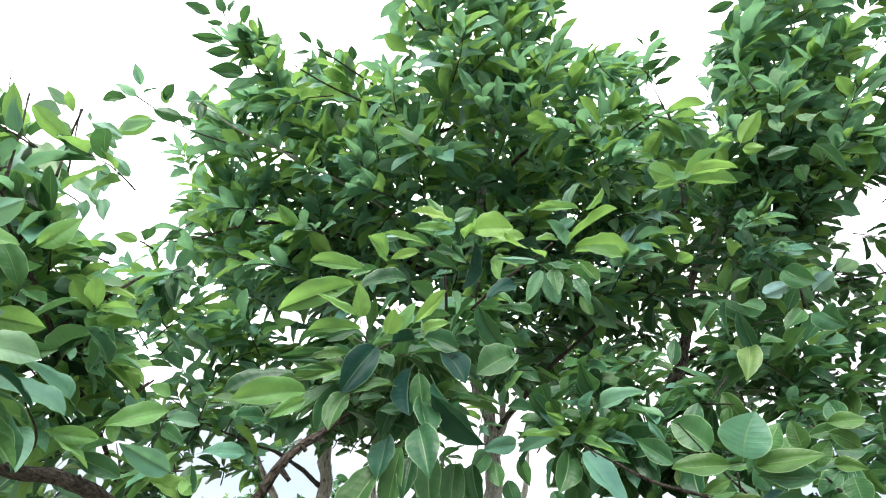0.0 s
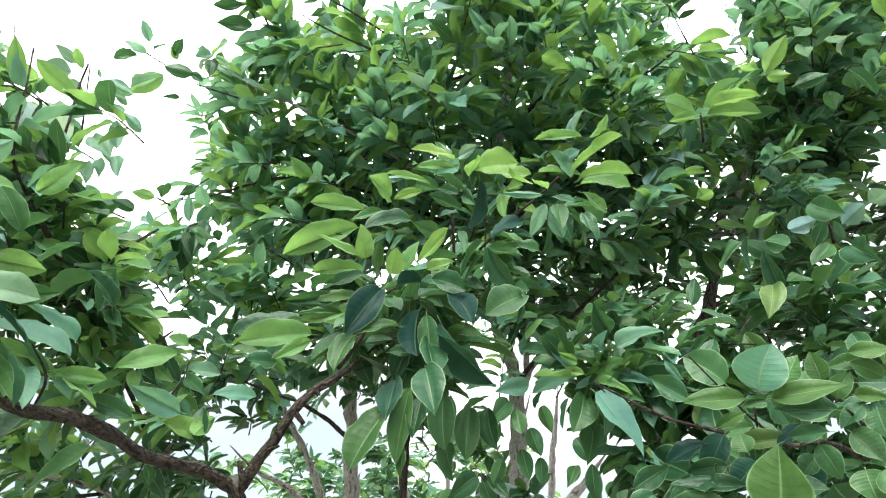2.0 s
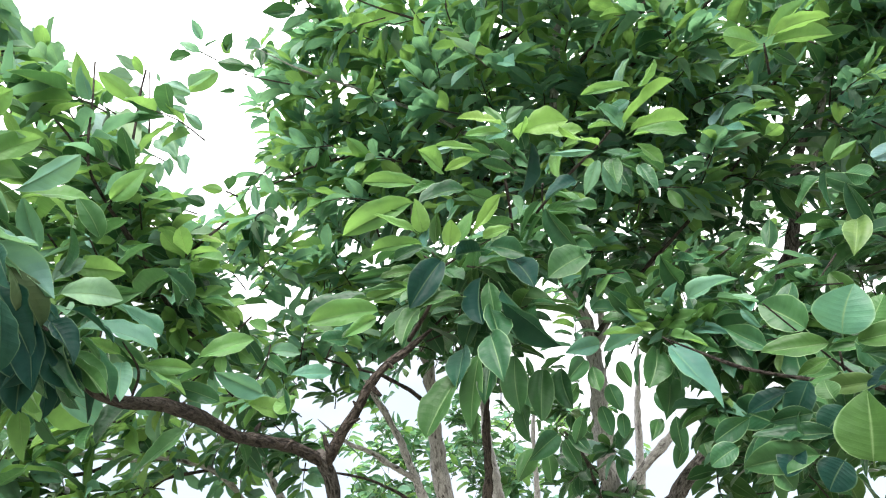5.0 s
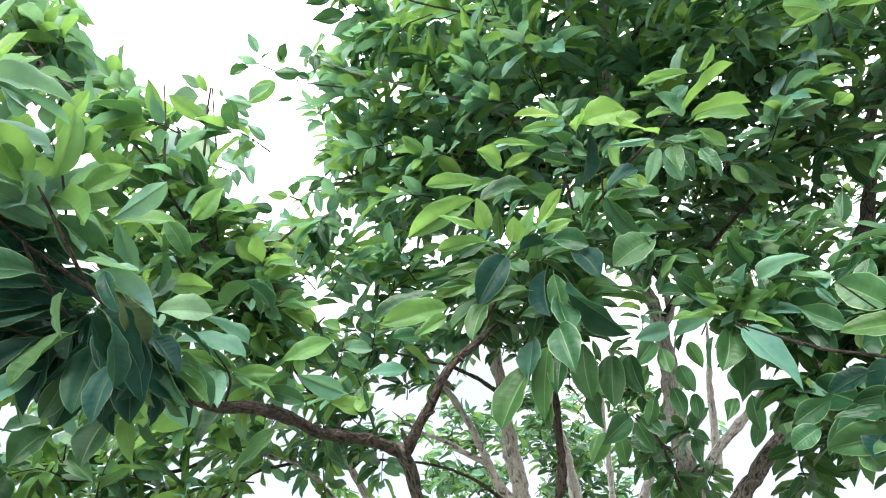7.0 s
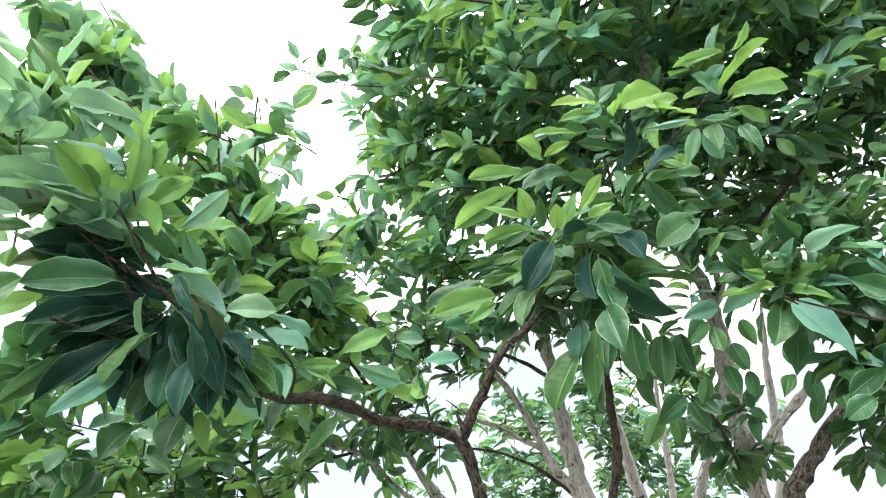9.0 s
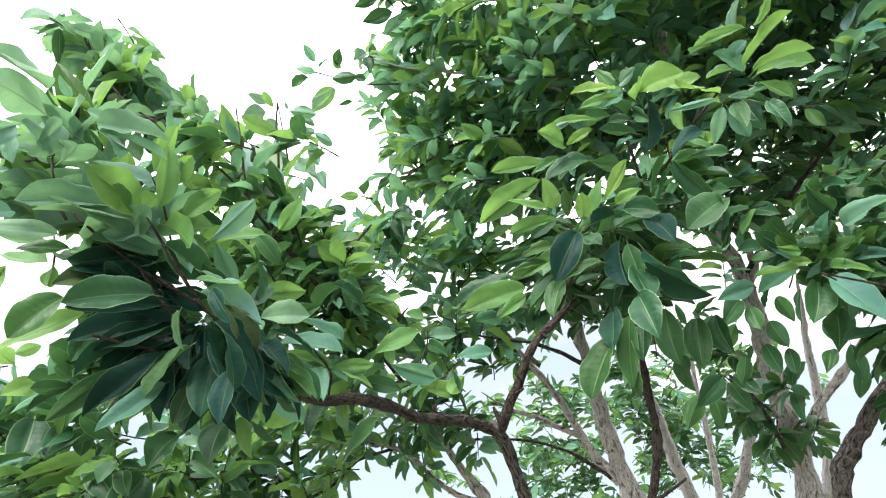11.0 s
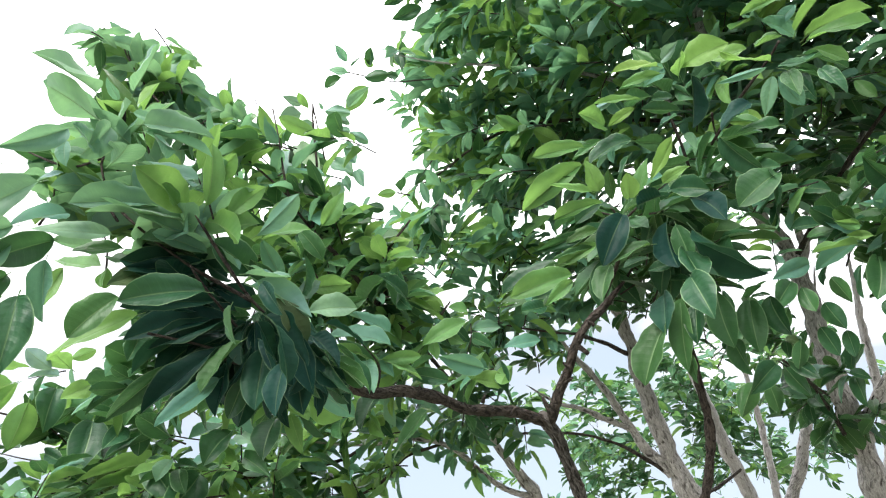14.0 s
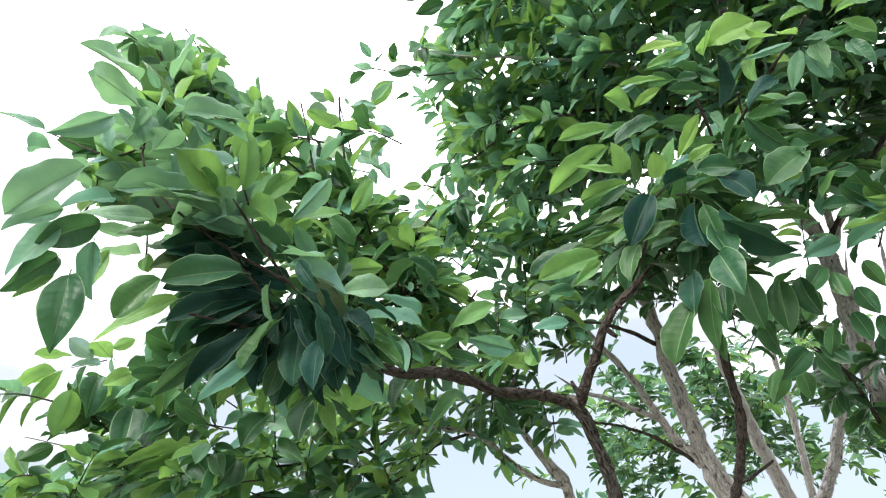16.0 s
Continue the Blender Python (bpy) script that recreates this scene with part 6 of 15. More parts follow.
side_sprig = limb(bushy_tree, 'twig', [(-0.945, 1.284, 2.602, 0.003), (-0.965, 1.244, 2.603, 0.002)])
leaf(side_sprig, (-0.982, 1.271, 2.624), (-1.038, 1.234, 2.624), 0.031, (-0.45, 0.68, 0.57), 'young')
leaf(side_sprig, (-0.956, 1.254, 2.600), (-0.909, 1.193, 2.612), 0.036, (-0.12, 0.10, 0.99))
leaf(side_sprig, (-1.002, 1.232, 2.551), (-1.056, 1.202, 2.574), 0.035, (-0.27, 0.85, 0.45))
leaf(side_sprig, (-0.899, 1.239, 2.590), (-0.824, 1.217, 2.600), 0.027, (0.06, 0.59, 0.81))
leaf(side_sprig, (-1.032, 1.227, 2.561), (-1.105, 1.198, 2.577), 0.031, (-0.14, 0.71, 0.69), 'pale')
leaf(side_sprig, (-0.892, 1.306, 2.542), (-0.866, 1.292, 2.403), 0.069, (0.52, -0.83, 0.18))
leaf(side_sprig, (-0.844, 1.283, 2.538), (-0.817, 1.258, 2.408), 0.065, (0.51, -0.82, 0.26))
leaf(side_sprig, (-0.829, 1.289, 2.531), (-0.749, 1.236, 2.473), 0.046, (0.64, 0.74, 0.21))
leaf(side_sprig, (-0.797, 1.339, 2.495), (-0.790, 1.287, 2.505), 0.027, (-0.49, 0.09, 0.87))
leaf(side_sprig, (-0.812, 1.348, 2.504), (-0.826, 1.330, 2.459), 0.027, (0.80, -0.60, 0.00))
leaf(side_sprig, (-0.799, 1.373, 2.461), (-0.857, 1.354, 2.442), 0.036, (-0.42, 0.74, 0.53))
leaf(side_sprig, (-0.998, 1.279, 2.498), (-0.928, 1.297, 2.446), 0.041, (-0.10, 0.97, 0.21), 'young')
leaf(side_sprig, (-1.004, 1.348, 2.488), (-0.954, 1.366, 2.441), 0.033, (-0.19, 0.97, 0.17), 'young')
leaf(side_sprig, (-1.024, 1.281, 2.466), (-1.030, 1.194, 2.407), 0.061, (-0.99, -0.01, 0.11))
leaf(side_sprig, (-1.077, 1.275, 2.487), (-1.162, 1.300, 2.438), 0.048, (-0.26, 0.59, 0.77))
leaf(side_sprig, (-1.118, 1.269, 2.469), (-1.006, 1.301, 2.422), 0.043, (0.03, 0.80, 0.60))
leaf(side_sprig, (-1.145, 1.300, 2.437), (-1.124, 1.228, 2.337), 0.067, (0.88, -0.27, 0.39))
leaf(side_sprig, (-1.077, 1.356, 2.428), (-1.094, 1.292, 2.304), 0.082, (0.86, -0.48, 0.14))
leaf(side_sprig, (-1.057, 1.388, 2.407), (-1.112, 1.417, 2.357), 0.042, (-0.35, 0.60, 0.73), 'pale')
leaf(side_sprig, (-1.077, 1.241, 2.558), (-1.107, 1.179, 2.525), 0.049, (-0.90, 0.24, 0.37), 'young')
leaf(side_sprig, (-1.218, 1.214, 2.576), (-1.277, 1.220, 2.492), 0.047, (-0.64, 0.58, 0.50))
leaf(side_sprig, (-1.266, 1.194, 2.648), (-1.267, 1.183, 2.540), 0.055, (0.79, -0.61, 0.05), 'pale')
leaf(side_sprig, (-1.315, 1.202, 2.621), (-1.376, 1.176, 2.608), 0.042, (-0.42, 0.68, 0.60))
leaf(side_sprig, (-1.197, 1.161, 2.671), (-1.281, 1.145, 2.650), 0.041, (-0.30, 0.65, 0.70), 'young')
leaf(side_sprig, (-1.253, 1.154, 2.695), (-1.141, 1.159, 2.661), 0.035, (0.20, 0.62, 0.76), 'young')
leaf(side_sprig, (-1.263, 1.138, 2.662), (-1.295, 1.105, 2.598), 0.049, (-0.88, 0.39, 0.25), 'pale')
leaf(side_sprig, (-1.036, 1.422, 2.264), (-1.074, 1.370, 2.179), 0.067, (-0.83, 0.56, 0.03))
dangling_sprig = limb(bushy_tree, 'twig', [(-1.466, 0.601, 2.026, 0.002), (-1.486, 0.534, 1.999, 0.001)])
leaf(dangling_sprig, (-1.491, 0.517, 1.995), (-1.596, 0.438, 1.945), 0.058, (-0.29, -0.20, 0.94), 'young')
leaf(dangling_sprig, (-1.478, 0.519, 1.992), (-1.555, 0.488, 1.936), 0.038, (-0.60, 0.08, 0.79), 'young')
leaf(dangling_sprig, (-1.441, 0.530, 1.945), (-1.489, 0.529, 1.846), 0.062, (-0.85, 0.34, 0.41), 'young')
leaf(dangling_sprig, (-1.450, 0.583, 1.985), (-1.407, 0.558, 1.883), 0.063, (0.86, -0.28, 0.43))
leaf(dangling_sprig, (-1.429, 0.519, 2.010), (-1.474, 0.447, 2.001), 0.037, (-0.29, 0.05, 0.96), 'young')
leaf(dangling_sprig, (-1.381, 0.543, 1.991), (-1.388, 0.480, 2.031), 0.040, (-0.89, 0.31, 0.34), 'pale')
leaf(dangling_sprig, (-1.429, 0.581, 2.001), (-1.483, 0.533, 2.009), 0.027, (-0.19, 0.35, 0.92), 'pale')
leaf(dangling_sprig, (-1.424, 0.623, 1.937), (-1.483, 0.608, 1.906), 0.028, (-0.48, 0.60, 0.63))
leaf(dangling_sprig, (-1.382, 0.645, 1.907), (-1.316, 0.603, 1.792), 0.077, (0.79, -0.28, 0.55))
leaf(dangling_sprig, (-1.294, 0.701, 1.908), (-1.315, 0.723, 1.821), 0.045, (-0.84, 0.45, 0.31))
leaf(dangling_sprig, (-1.313, 0.796, 1.818), (-1.488, 0.685, 1.811), 0.073, (-0.31, 0.43, 0.85), 'young')
leaf(dangling_sprig, (-1.347, 0.802, 1.771), (-1.451, 0.690, 1.778), 0.060, (-0.33, 0.35, 0.88), 'young')
leaf(dangling_sprig, (-1.645, 0.551, 1.784), (-1.587, 0.489, 1.819), 0.042, (-0.69, -0.27, 0.67), 'pale')
leaf(dangling_sprig, (-1.666, 0.558, 1.788), (-1.639, 0.484, 1.748), 0.060, (0.95, 0.27, 0.15))
leaf(dangling_sprig, (-1.599, 0.544, 1.765), (-1.435, 0.525, 1.719), 0.063, (0.01, -0.91, 0.42))
leaf(dangling_sprig, (-1.516, 0.548, 1.832), (-1.561, 0.495, 1.800), 0.040, (-0.81, 0.51, 0.30))
leaf(dangling_sprig, (-1.532, 0.600, 1.827), (-1.591, 0.553, 1.786), 0.037, (-0.63, 0.12, 0.77))
leaf(dangling_sprig, (-1.573, 0.526, 1.855), (-1.513, 0.560, 1.865), 0.025, (-0.26, 0.20, 0.95))
leaf(dangling_sprig, (-1.437, 0.574, 1.856), (-1.388, 0.576, 1.856), 0.018, (-0.03, 0.86, 0.50))
leaf(dangling_sprig, (-1.332, 0.604, 1.964), (-1.306, 0.549, 1.922), 0.044, (0.94, 0.28, 0.21), 'young')
leaf(dangling_sprig, (-1.299, 0.623, 1.985), (-1.285, 0.569, 1.957), 0.038, (-0.97, -0.26, 0.01))
leaf(dangling_sprig, (-1.343, 0.667, 1.938), (-1.311, 0.619, 1.884), 0.046, (0.89, 0.10, 0.45))
leaf(dangling_sprig, (-1.293, 0.675, 1.876), (-1.261, 0.627, 1.826), 0.044, (0.88, 0.10, 0.46))
leaf(dangling_sprig, (-1.314, 0.737, 1.812), (-1.190, 0.725, 1.731), 0.067, (0.27, -0.81, 0.52))
leaf(dangling_sprig, (-1.206, 0.814, 1.775), (-1.161, 0.724, 1.694), 0.077, (0.87, -0.01, 0.49))
leaf(dangling_sprig, (-1.386, 0.586, 2.001), (-1.348, 0.513, 2.027), 0.046, (-0.76, -0.18, 0.63), 'young')
leaf(dangling_sprig, (-1.349, 0.613, 2.051), (-1.413, 0.580, 2.035), 0.030, (-0.49, 0.69, 0.53), 'young')
leaf(dangling_sprig, (-1.232, 0.681, 1.978), (-1.281, 0.649, 1.920), 0.045, (-0.79, 0.49, 0.38))
leaf(dangling_sprig, (-1.375, 0.677, 1.818), (-1.415, 0.632, 1.821), 0.027, (-0.72, 0.66, 0.20), 'young')
leaf(dangling_sprig, (-1.488, 0.599, 1.844), (-1.412, 0.614, 1.807), 0.034, (0.31, -0.92, 0.26))
leaf(dangling_sprig, (-1.515, 0.615, 1.764), (-1.463, 0.577, 1.777), 0.027, (-0.45, -0.35, 0.82))
leaf(dangling_sprig, (-1.454, 0.665, 1.744), (-1.512, 0.620, 1.721), 0.033, (-0.65, 0.69, 0.31), 'young')
spray(tall_tree, (0.77, 1.61, 2.68), (0.87, 1.71, 2.70), 7, 0.091, 'mixed')
spray(tall_tree, (0.67, 1.63, 3.37), (0.75, 1.64, 3.30), 8, 0.093, 'crown')
spray(tall_tree, (-0.40, 1.91, 2.77), (-0.53, 1.84, 2.75), 10, 0.100, 'crown')
spray(tall_tree, (-0.16, 1.48, 2.97), (-0.12, 1.59, 3.02), 8, 0.111, 'crown')
spray(tall_tree, (0.80, 1.54, 3.18), (0.89, 1.54, 3.28), 7, 0.116, 'crown')
spray(tall_tree, (0.92, 1.47, 3.18), (1.02, 1.57, 3.18), 10, 0.098, 'crown')
spray(tall_tree, (-0.49, 1.53, 3.00), (-0.45, 1.43, 3.10), 8, 0.114, 'crown')
spray(tall_tree, (0.91, 1.62, 2.87), (0.93, 1.48, 2.82), 9, 0.089, 'mixed')
spray(tall_tree, (0.37, 1.27, 3.27), (0.46, 1.39, 3.24), 8, 0.096, 'crown')
spray(tall_tree, (-0.26, 1.73, 2.99), (-0.34, 1.67, 3.07), 10, 0.104, 'crown')
spray(tall_tree, (-0.14, 1.67, 2.80), (-0.18, 1.74, 2.67), 7, 0.111, 'crown')
spray(tall_tree, (0.76, 1.76, 3.01), (0.87, 1.75, 3.05), 10, 0.101, 'mixed')
spray(tall_tree, (-0.36, 1.44, 2.91), (-0.40, 1.34, 2.94), 8, 0.109, 'crown')
spray(tall_tree, (0.05, 1.35, 3.02), (-0.01, 1.21, 3.04), 8, 0.116, 'crown')
spray(tall_tree, (0.14, 1.35, 3.02), (0.14, 1.24, 3.08), 8, 0.089, 'crown')
spray(tall_tree, (-0.36, 1.49, 3.34), (-0.44, 1.42, 3.39), 10, 0.094, 'crown')
spray(tall_tree, (-0.07, 1.64, 2.73), (-0.00, 1.54, 2.83), 10, 0.105, 'crown')
spray(tall_tree, (0.09, 1.55, 2.97), (-0.03, 1.45, 3.04), 8, 0.096, 'crown')
spray(tall_tree, (-0.42, 1.67, 2.67), (-0.36, 1.54, 2.64), 8, 0.089, 'crown')
spray(tall_tree, (0.36, 1.60, 3.13), (0.51, 1.60, 3.16), 9, 0.101, 'crown')
spray(tall_tree, (0.11, 1.73, 3.02), (0.19, 1.60, 2.98), 9, 0.115, 'crown')
spray(tall_tree, (1.16, 1.37, 3.19), (1.09, 1.26, 3.18), 9, 0.101, 'crown')
spray(tall_tree, (-0.11, 1.56, 3.11), (-0.00, 1.58, 3.19), 7, 0.087, 'crown')
spray(tall_tree, (-0.26, 1.85, 2.87), (-0.16, 1.81, 2.80), 8, 0.087, 'crown')
spray(tall_tree, (0.02, 1.25, 3.56), (0.10, 1.19, 3.61), 9, 0.103, 'crown')
spray(tall_tree, (-0.21, 1.46, 3.23), (-0.16, 1.36, 3.30), 7, 0.090, 'crown')
spray(tall_tree, (-0.00, 1.88, 2.76), (0.10, 1.81, 2.65), 8, 0.100, 'crown')
spray(tall_tree, (0.82, 1.50, 3.15), (0.94, 1.43, 3.21), 7, 0.100, 'crown')
spray(tall_tree, (-0.09, 1.19, 3.36), (0.03, 1.07, 3.37), 9, 0.100, 'crown')
spray(tall_tree, (-0.12, 1.96, 2.89), (-0.11, 1.81, 2.96), 9, 0.108, 'crown')
spray(tall_tree, (0.88, 1.36, 3.35), (0.93, 1.27, 3.31), 7, 0.117, 'crown')
spray(tall_tree, (0.05, 1.27, 3.41), (0.11, 1.32, 3.51), 9, 0.119, 'crown')
spray(tall_tree, (0.44, 1.48, 2.89), (0.40, 1.41, 2.97), 9, 0.107, 'crown')
spray(tall_tree, (-0.34, 1.89, 2.88), (-0.33, 1.77, 2.93), 9, 0.107, 'crown')
spray(tall_tree, (-0.13, 1.70, 2.60), (0.01, 1.61, 2.64), 10, 0.114, 'crown')
spray(tall_tree, (-0.30, 1.45, 2.81), (-0.38, 1.54, 2.78), 9, 0.099, 'crown')
spray(tall_tree, (-0.36, 1.52, 2.82), (-0.49, 1.49, 2.85), 8, 0.094, 'crown')
spray(tall_tree, (0.34, 1.59, 2.92), (0.41, 1.46, 2.88), 10, 0.098, 'crown')
spray(tall_tree, (-0.77, 1.37, 3.01), (-0.90, 1.35, 3.06), 10, 0.109, 'crown')
spray(tall_tree, (-0.55, 1.71, 2.89), (-0.67, 1.80, 2.89), 9, 0.115, 'crown')
spray(tall_tree, (-0.30, 1.44, 2.86), (-0.39, 1.38, 2.86), 9, 0.114, 'crown')
spray(tall_tree, (0.50, 1.58, 3.04), (0.62, 1.49, 2.97), 9, 0.117, 'crown')
spray(tall_tree, (-0.09, 1.64, 3.06), (-0.13, 1.55, 3.12), 9, 0.109, 'crown')
spray(tall_tree, (-0.53, 1.36, 3.17), (-0.64, 1.31, 3.24), 8, 0.091, 'crown')
spray(tall_tree, (0.25, 1.24, 3.39), (0.22, 1.12, 3.47), 8, 0.118, 'crown')
spray(tall_tree, (-0.11, 1.37, 3.03), (0.01, 1.31, 3.09), 8, 0.108, 'crown')
spray(tall_tree, (-0.26, 1.24, 3.02), (-0.25, 1.17, 3.13), 7, 0.096, 'crown')
spray(tall_tree, (-0.04, 1.52, 3.35), (0.10, 1.45, 3.37), 10, 0.119, 'crown')
spray(tall_tree, (-0.10, 1.27, 3.16), (-0.08, 1.20, 3.24), 8, 0.103, 'crown')
spray(tall_tree, (0.97, 1.96, 2.75), (1.11, 1.93, 2.76), 9, 0.092, 'mixed')
spray(tall_tree, (0.53, 1.54, 3.18), (0.64, 1.57, 3.19), 8, 0.088, 'crown')
spray(tall_tree, (-0.72, 1.42, 2.84), (-0.84, 1.35, 2.80), 10, 0.104, 'crown')
spray(tall_tree, (0.35, 1.42, 3.03), (0.41, 1.34, 3.05), 9, 0.103, 'crown')
spray(tall_tree, (-0.72, 1.57, 2.80), (-0.86, 1.55, 2.76), 9, 0.107, 'crown')
spray(tall_tree, (-0.09, 1.25, 3.16), (-0.04, 1.08, 3.19), 7, 0.104, 'crown')
spray(tall_tree, (0.30, 1.45, 3.39), (0.25, 1.34, 3.46), 9, 0.113, 'crown')
spray(tall_tree, (-0.63, 1.37, 3.03), (-0.72, 1.31, 3.03), 7, 0.102, 'crown')
spray(tall_tree, (-0.06, 0.94, 3.47), (-0.08, 1.02, 3.62), 7, 0.087, 'crown')
spray(tall_tree, (-0.03, 1.22, 3.15), (0.02, 1.22, 3.24), 8, 0.093, 'crown')
spray(tall_tree, (-0.80, 1.43, 3.28), (-0.75, 1.33, 3.32), 9, 0.103, 'crown')
spray(tall_tree, (1.07, 1.19, 3.44), (1.07, 1.05, 3.42), 10, 0.100, 'crown')
spray(tall_tree, (-0.40, 1.52, 3.22), (-0.35, 1.42, 3.17), 7, 0.108, 'crown')
spray(tall_tree, (-0.06, 1.21, 3.65), (-0.04, 1.10, 3.70), 8, 0.116, 'crown')
spray(tall_tree, (0.34, 1.46, 2.92), (0.31, 1.33, 2.93), 10, 0.092, 'crown')
spray(tall_tree, (-0.64, 1.50, 3.28), (-0.65, 1.38, 3.36), 8, 0.114, 'crown')
spray(tall_tree, (-0.51, 1.48, 2.76), (-0.57, 1.39, 2.72), 8, 0.111, 'crown')
spray(tall_tree, (0.85, 1.88, 2.59), (0.95, 1.91, 2.66), 9, 0.114, 'mixed')
spray(tall_tree, (0.04, 1.42, 2.99), (0.11, 1.32, 3.05), 10, 0.110, 'crown')
spray(tall_tree, (0.59, 1.75, 2.70), (0.66, 1.64, 2.72), 8, 0.093, 'mixed')
spray(tall_tree, (-0.96, 1.48, 2.78), (-1.03, 1.59, 2.84), 7, 0.102, 'crown')
spray(tall_tree, (0.49, 1.32, 3.00), (0.62, 1.37, 2.98), 10, 0.098, 'crown')
spray(tall_tree, (-0.10, 1.41, 3.12), (-0.05, 1.47, 3.21), 9, 0.096, 'crown')
spray(tall_tree, (-0.28, 1.03, 3.44), (-0.18, 0.94, 3.51), 10, 0.091, 'crown')
spray(tall_tree, (0.48, 1.57, 2.79), (0.60, 1.54, 2.83), 8, 0.087, 'mixed')
spray(tall_tree, (-0.04, 1.33, 3.72), (-0.04, 1.22, 3.68), 9, 0.109, 'crown')
spray(tall_tree, (-0.59, 1.44, 2.97), (-0.55, 1.32, 2.90), 10, 0.090, 'crown')
spray(tall_tree, (0.84, 1.55, 2.94), (0.94, 1.50, 2.98), 9, 0.088, 'crown')
spray(tall_tree, (1.09, 1.68, 2.88), (1.03, 1.77, 2.87), 9, 0.085, 'mixed')
spray(tall_tree, (0.08, 1.89, 2.86), (0.12, 1.75, 2.91), 10, 0.112, 'crown')
spray(tall_tree, (-0.15, 1.39, 3.68), (-0.16, 1.23, 3.61), 9, 0.085, 'crown')
spray(tall_tree, (1.06, 1.48, 3.10), (1.12, 1.54, 3.16), 10, 0.096, 'crown')
spray(tall_tree, (0.95, 1.49, 2.96), (1.10, 1.46, 3.02), 8, 0.086, 'crown')
spray(tall_tree, (0.74, 1.58, 2.97), (0.80, 1.51, 2.92), 8, 0.109, 'mixed')
spray(tall_tree, (-0.24, 1.44, 3.02), (-0.37, 1.47, 3.05), 10, 0.087, 'crown')
spray(tall_tree, (0.92, 2.03, 2.89), (1.08, 2.00, 2.83), 9, 0.100, 'mixed')
spray(tall_tree, (-0.23, 1.20, 3.74), (-0.21, 1.11, 3.85), 8, 0.109, 'crown')
spray(tall_tree, (0.78, 1.20, 3.40), (0.86, 1.10, 3.47), 10, 0.111, 'crown')
spray(tall_tree, (1.04, 1.74, 2.75), (0.99, 1.66, 2.84), 8, 0.093, 'mixed')
spray(tall_tree, (1.02, 1.29, 3.61), (1.03, 1.17, 3.69), 10, 0.119, 'crown')
spray(tall_tree, (0.78, 1.61, 3.09), (0.69, 1.64, 3.17), 10, 0.112, 'crown')
spray(tall_tree, (-0.10, 1.25, 3.36), (-0.16, 1.22, 3.48), 9, 0.094, 'crown')
spray(tall_tree, (0.83, 1.85, 2.88), (0.84, 1.74, 2.92), 9, 0.116, 'mixed')
spray(tall_tree, (-0.65, 1.80, 2.94), (-0.71, 1.66, 2.95), 8, 0.098, 'crown')
spray(tall_tree, (0.25, 1.63, 3.14), (0.28, 1.47, 3.21), 10, 0.115, 'crown')
spray(tall_tree, (0.09, 1.35, 3.62), (0.17, 1.26, 3.62), 9, 0.085, 'crown')
spray(tall_tree, (0.35, 1.34, 2.96), (0.19, 1.31, 2.96), 9, 0.107, 'crown')
spray(tall_tree, (0.16, 1.78, 2.59), (0.22, 1.74, 2.70), 7, 0.094, 'crown')
spray(tall_tree, (0.16, 1.28, 3.29), (0.18, 1.31, 3.39), 7, 0.119, 'crown')
spray(tall_tree, (-0.46, 1.51, 2.66), (-0.56, 1.51, 2.71), 10, 0.086, 'crown')
spray(tall_tree, (-0.19, 1.91, 2.62), (-0.27, 1.84, 2.74), 8, 0.091, 'crown')
spray(tall_tree, (-0.48, 1.46, 3.06), (-0.56, 1.33, 3.09), 7, 0.107, 'crown')
spray(tall_tree, (-0.70, 1.55, 2.98), (-0.72, 1.44, 2.96), 8, 0.114, 'crown')
spray(tall_tree, (0.13, 1.95, 2.70), (0.15, 1.84, 2.74), 10, 0.093, 'crown')
spray(tall_tree, (0.89, 1.44, 2.83), (0.85, 1.43, 2.93), 10, 0.089, 'crown')
spray(tall_tree, (-0.49, 1.34, 3.23), (-0.57, 1.38, 3.28), 8, 0.093, 'crown')
spray(tall_tree, (0.88, 1.87, 2.90), (0.83, 1.96, 2.87), 9, 0.106, 'mixed')
spray(tall_tree, (-0.57, 1.87, 3.04), (-0.51, 1.72, 3.02), 10, 0.087, 'crown')
spray(tall_tree, (-0.24, 1.76, 2.69), (-0.32, 1.63, 2.69), 10, 0.090, 'crown')
spray(tall_tree, (1.28, 1.92, 3.04), (1.21, 1.81, 3.09), 10, 0.101, 'mixed')
spray(tall_tree, (0.26, 1.92, 2.79), (0.41, 1.93, 2.72), 7, 0.093, 'crown')
spray(tall_tree, (0.18, 1.48, 3.16), (0.08, 1.48, 3.23), 10, 0.104, 'crown')
spray(tall_tree, (0.58, 1.76, 2.91), (0.56, 1.66, 3.06), 10, 0.094, 'mixed')
spray(tall_tree, (-0.19, 1.56, 3.07), (-0.23, 1.47, 3.18), 9, 0.109, 'crown')
spray(tall_tree, (0.75, 1.57, 2.62), (0.83, 1.55, 2.72), 7, 0.090, 'mixed')
spray(tall_tree, (0.01, 1.10, 3.37), (-0.10, 1.02, 3.39), 9, 0.117, 'crown')
spray(tall_tree, (0.84, 1.96, 2.71), (1.00, 1.98, 2.69), 9, 0.102, 'mixed')
spray(tall_tree, (1.19, 1.39, 3.61), (1.30, 1.31, 3.67), 7, 0.098, 'crown')
spray(tall_tree, (1.02, 1.59, 3.06), (1.16, 1.67, 3.07), 8, 0.115, 'crown')
spray(tall_tree, (0.79, 1.31, 3.16), (0.86, 1.23, 3.23), 9, 0.116, 'crown')
spray(tall_tree, (0.99, 1.27, 3.25), (0.94, 1.17, 3.26), 8, 0.101, 'crown')
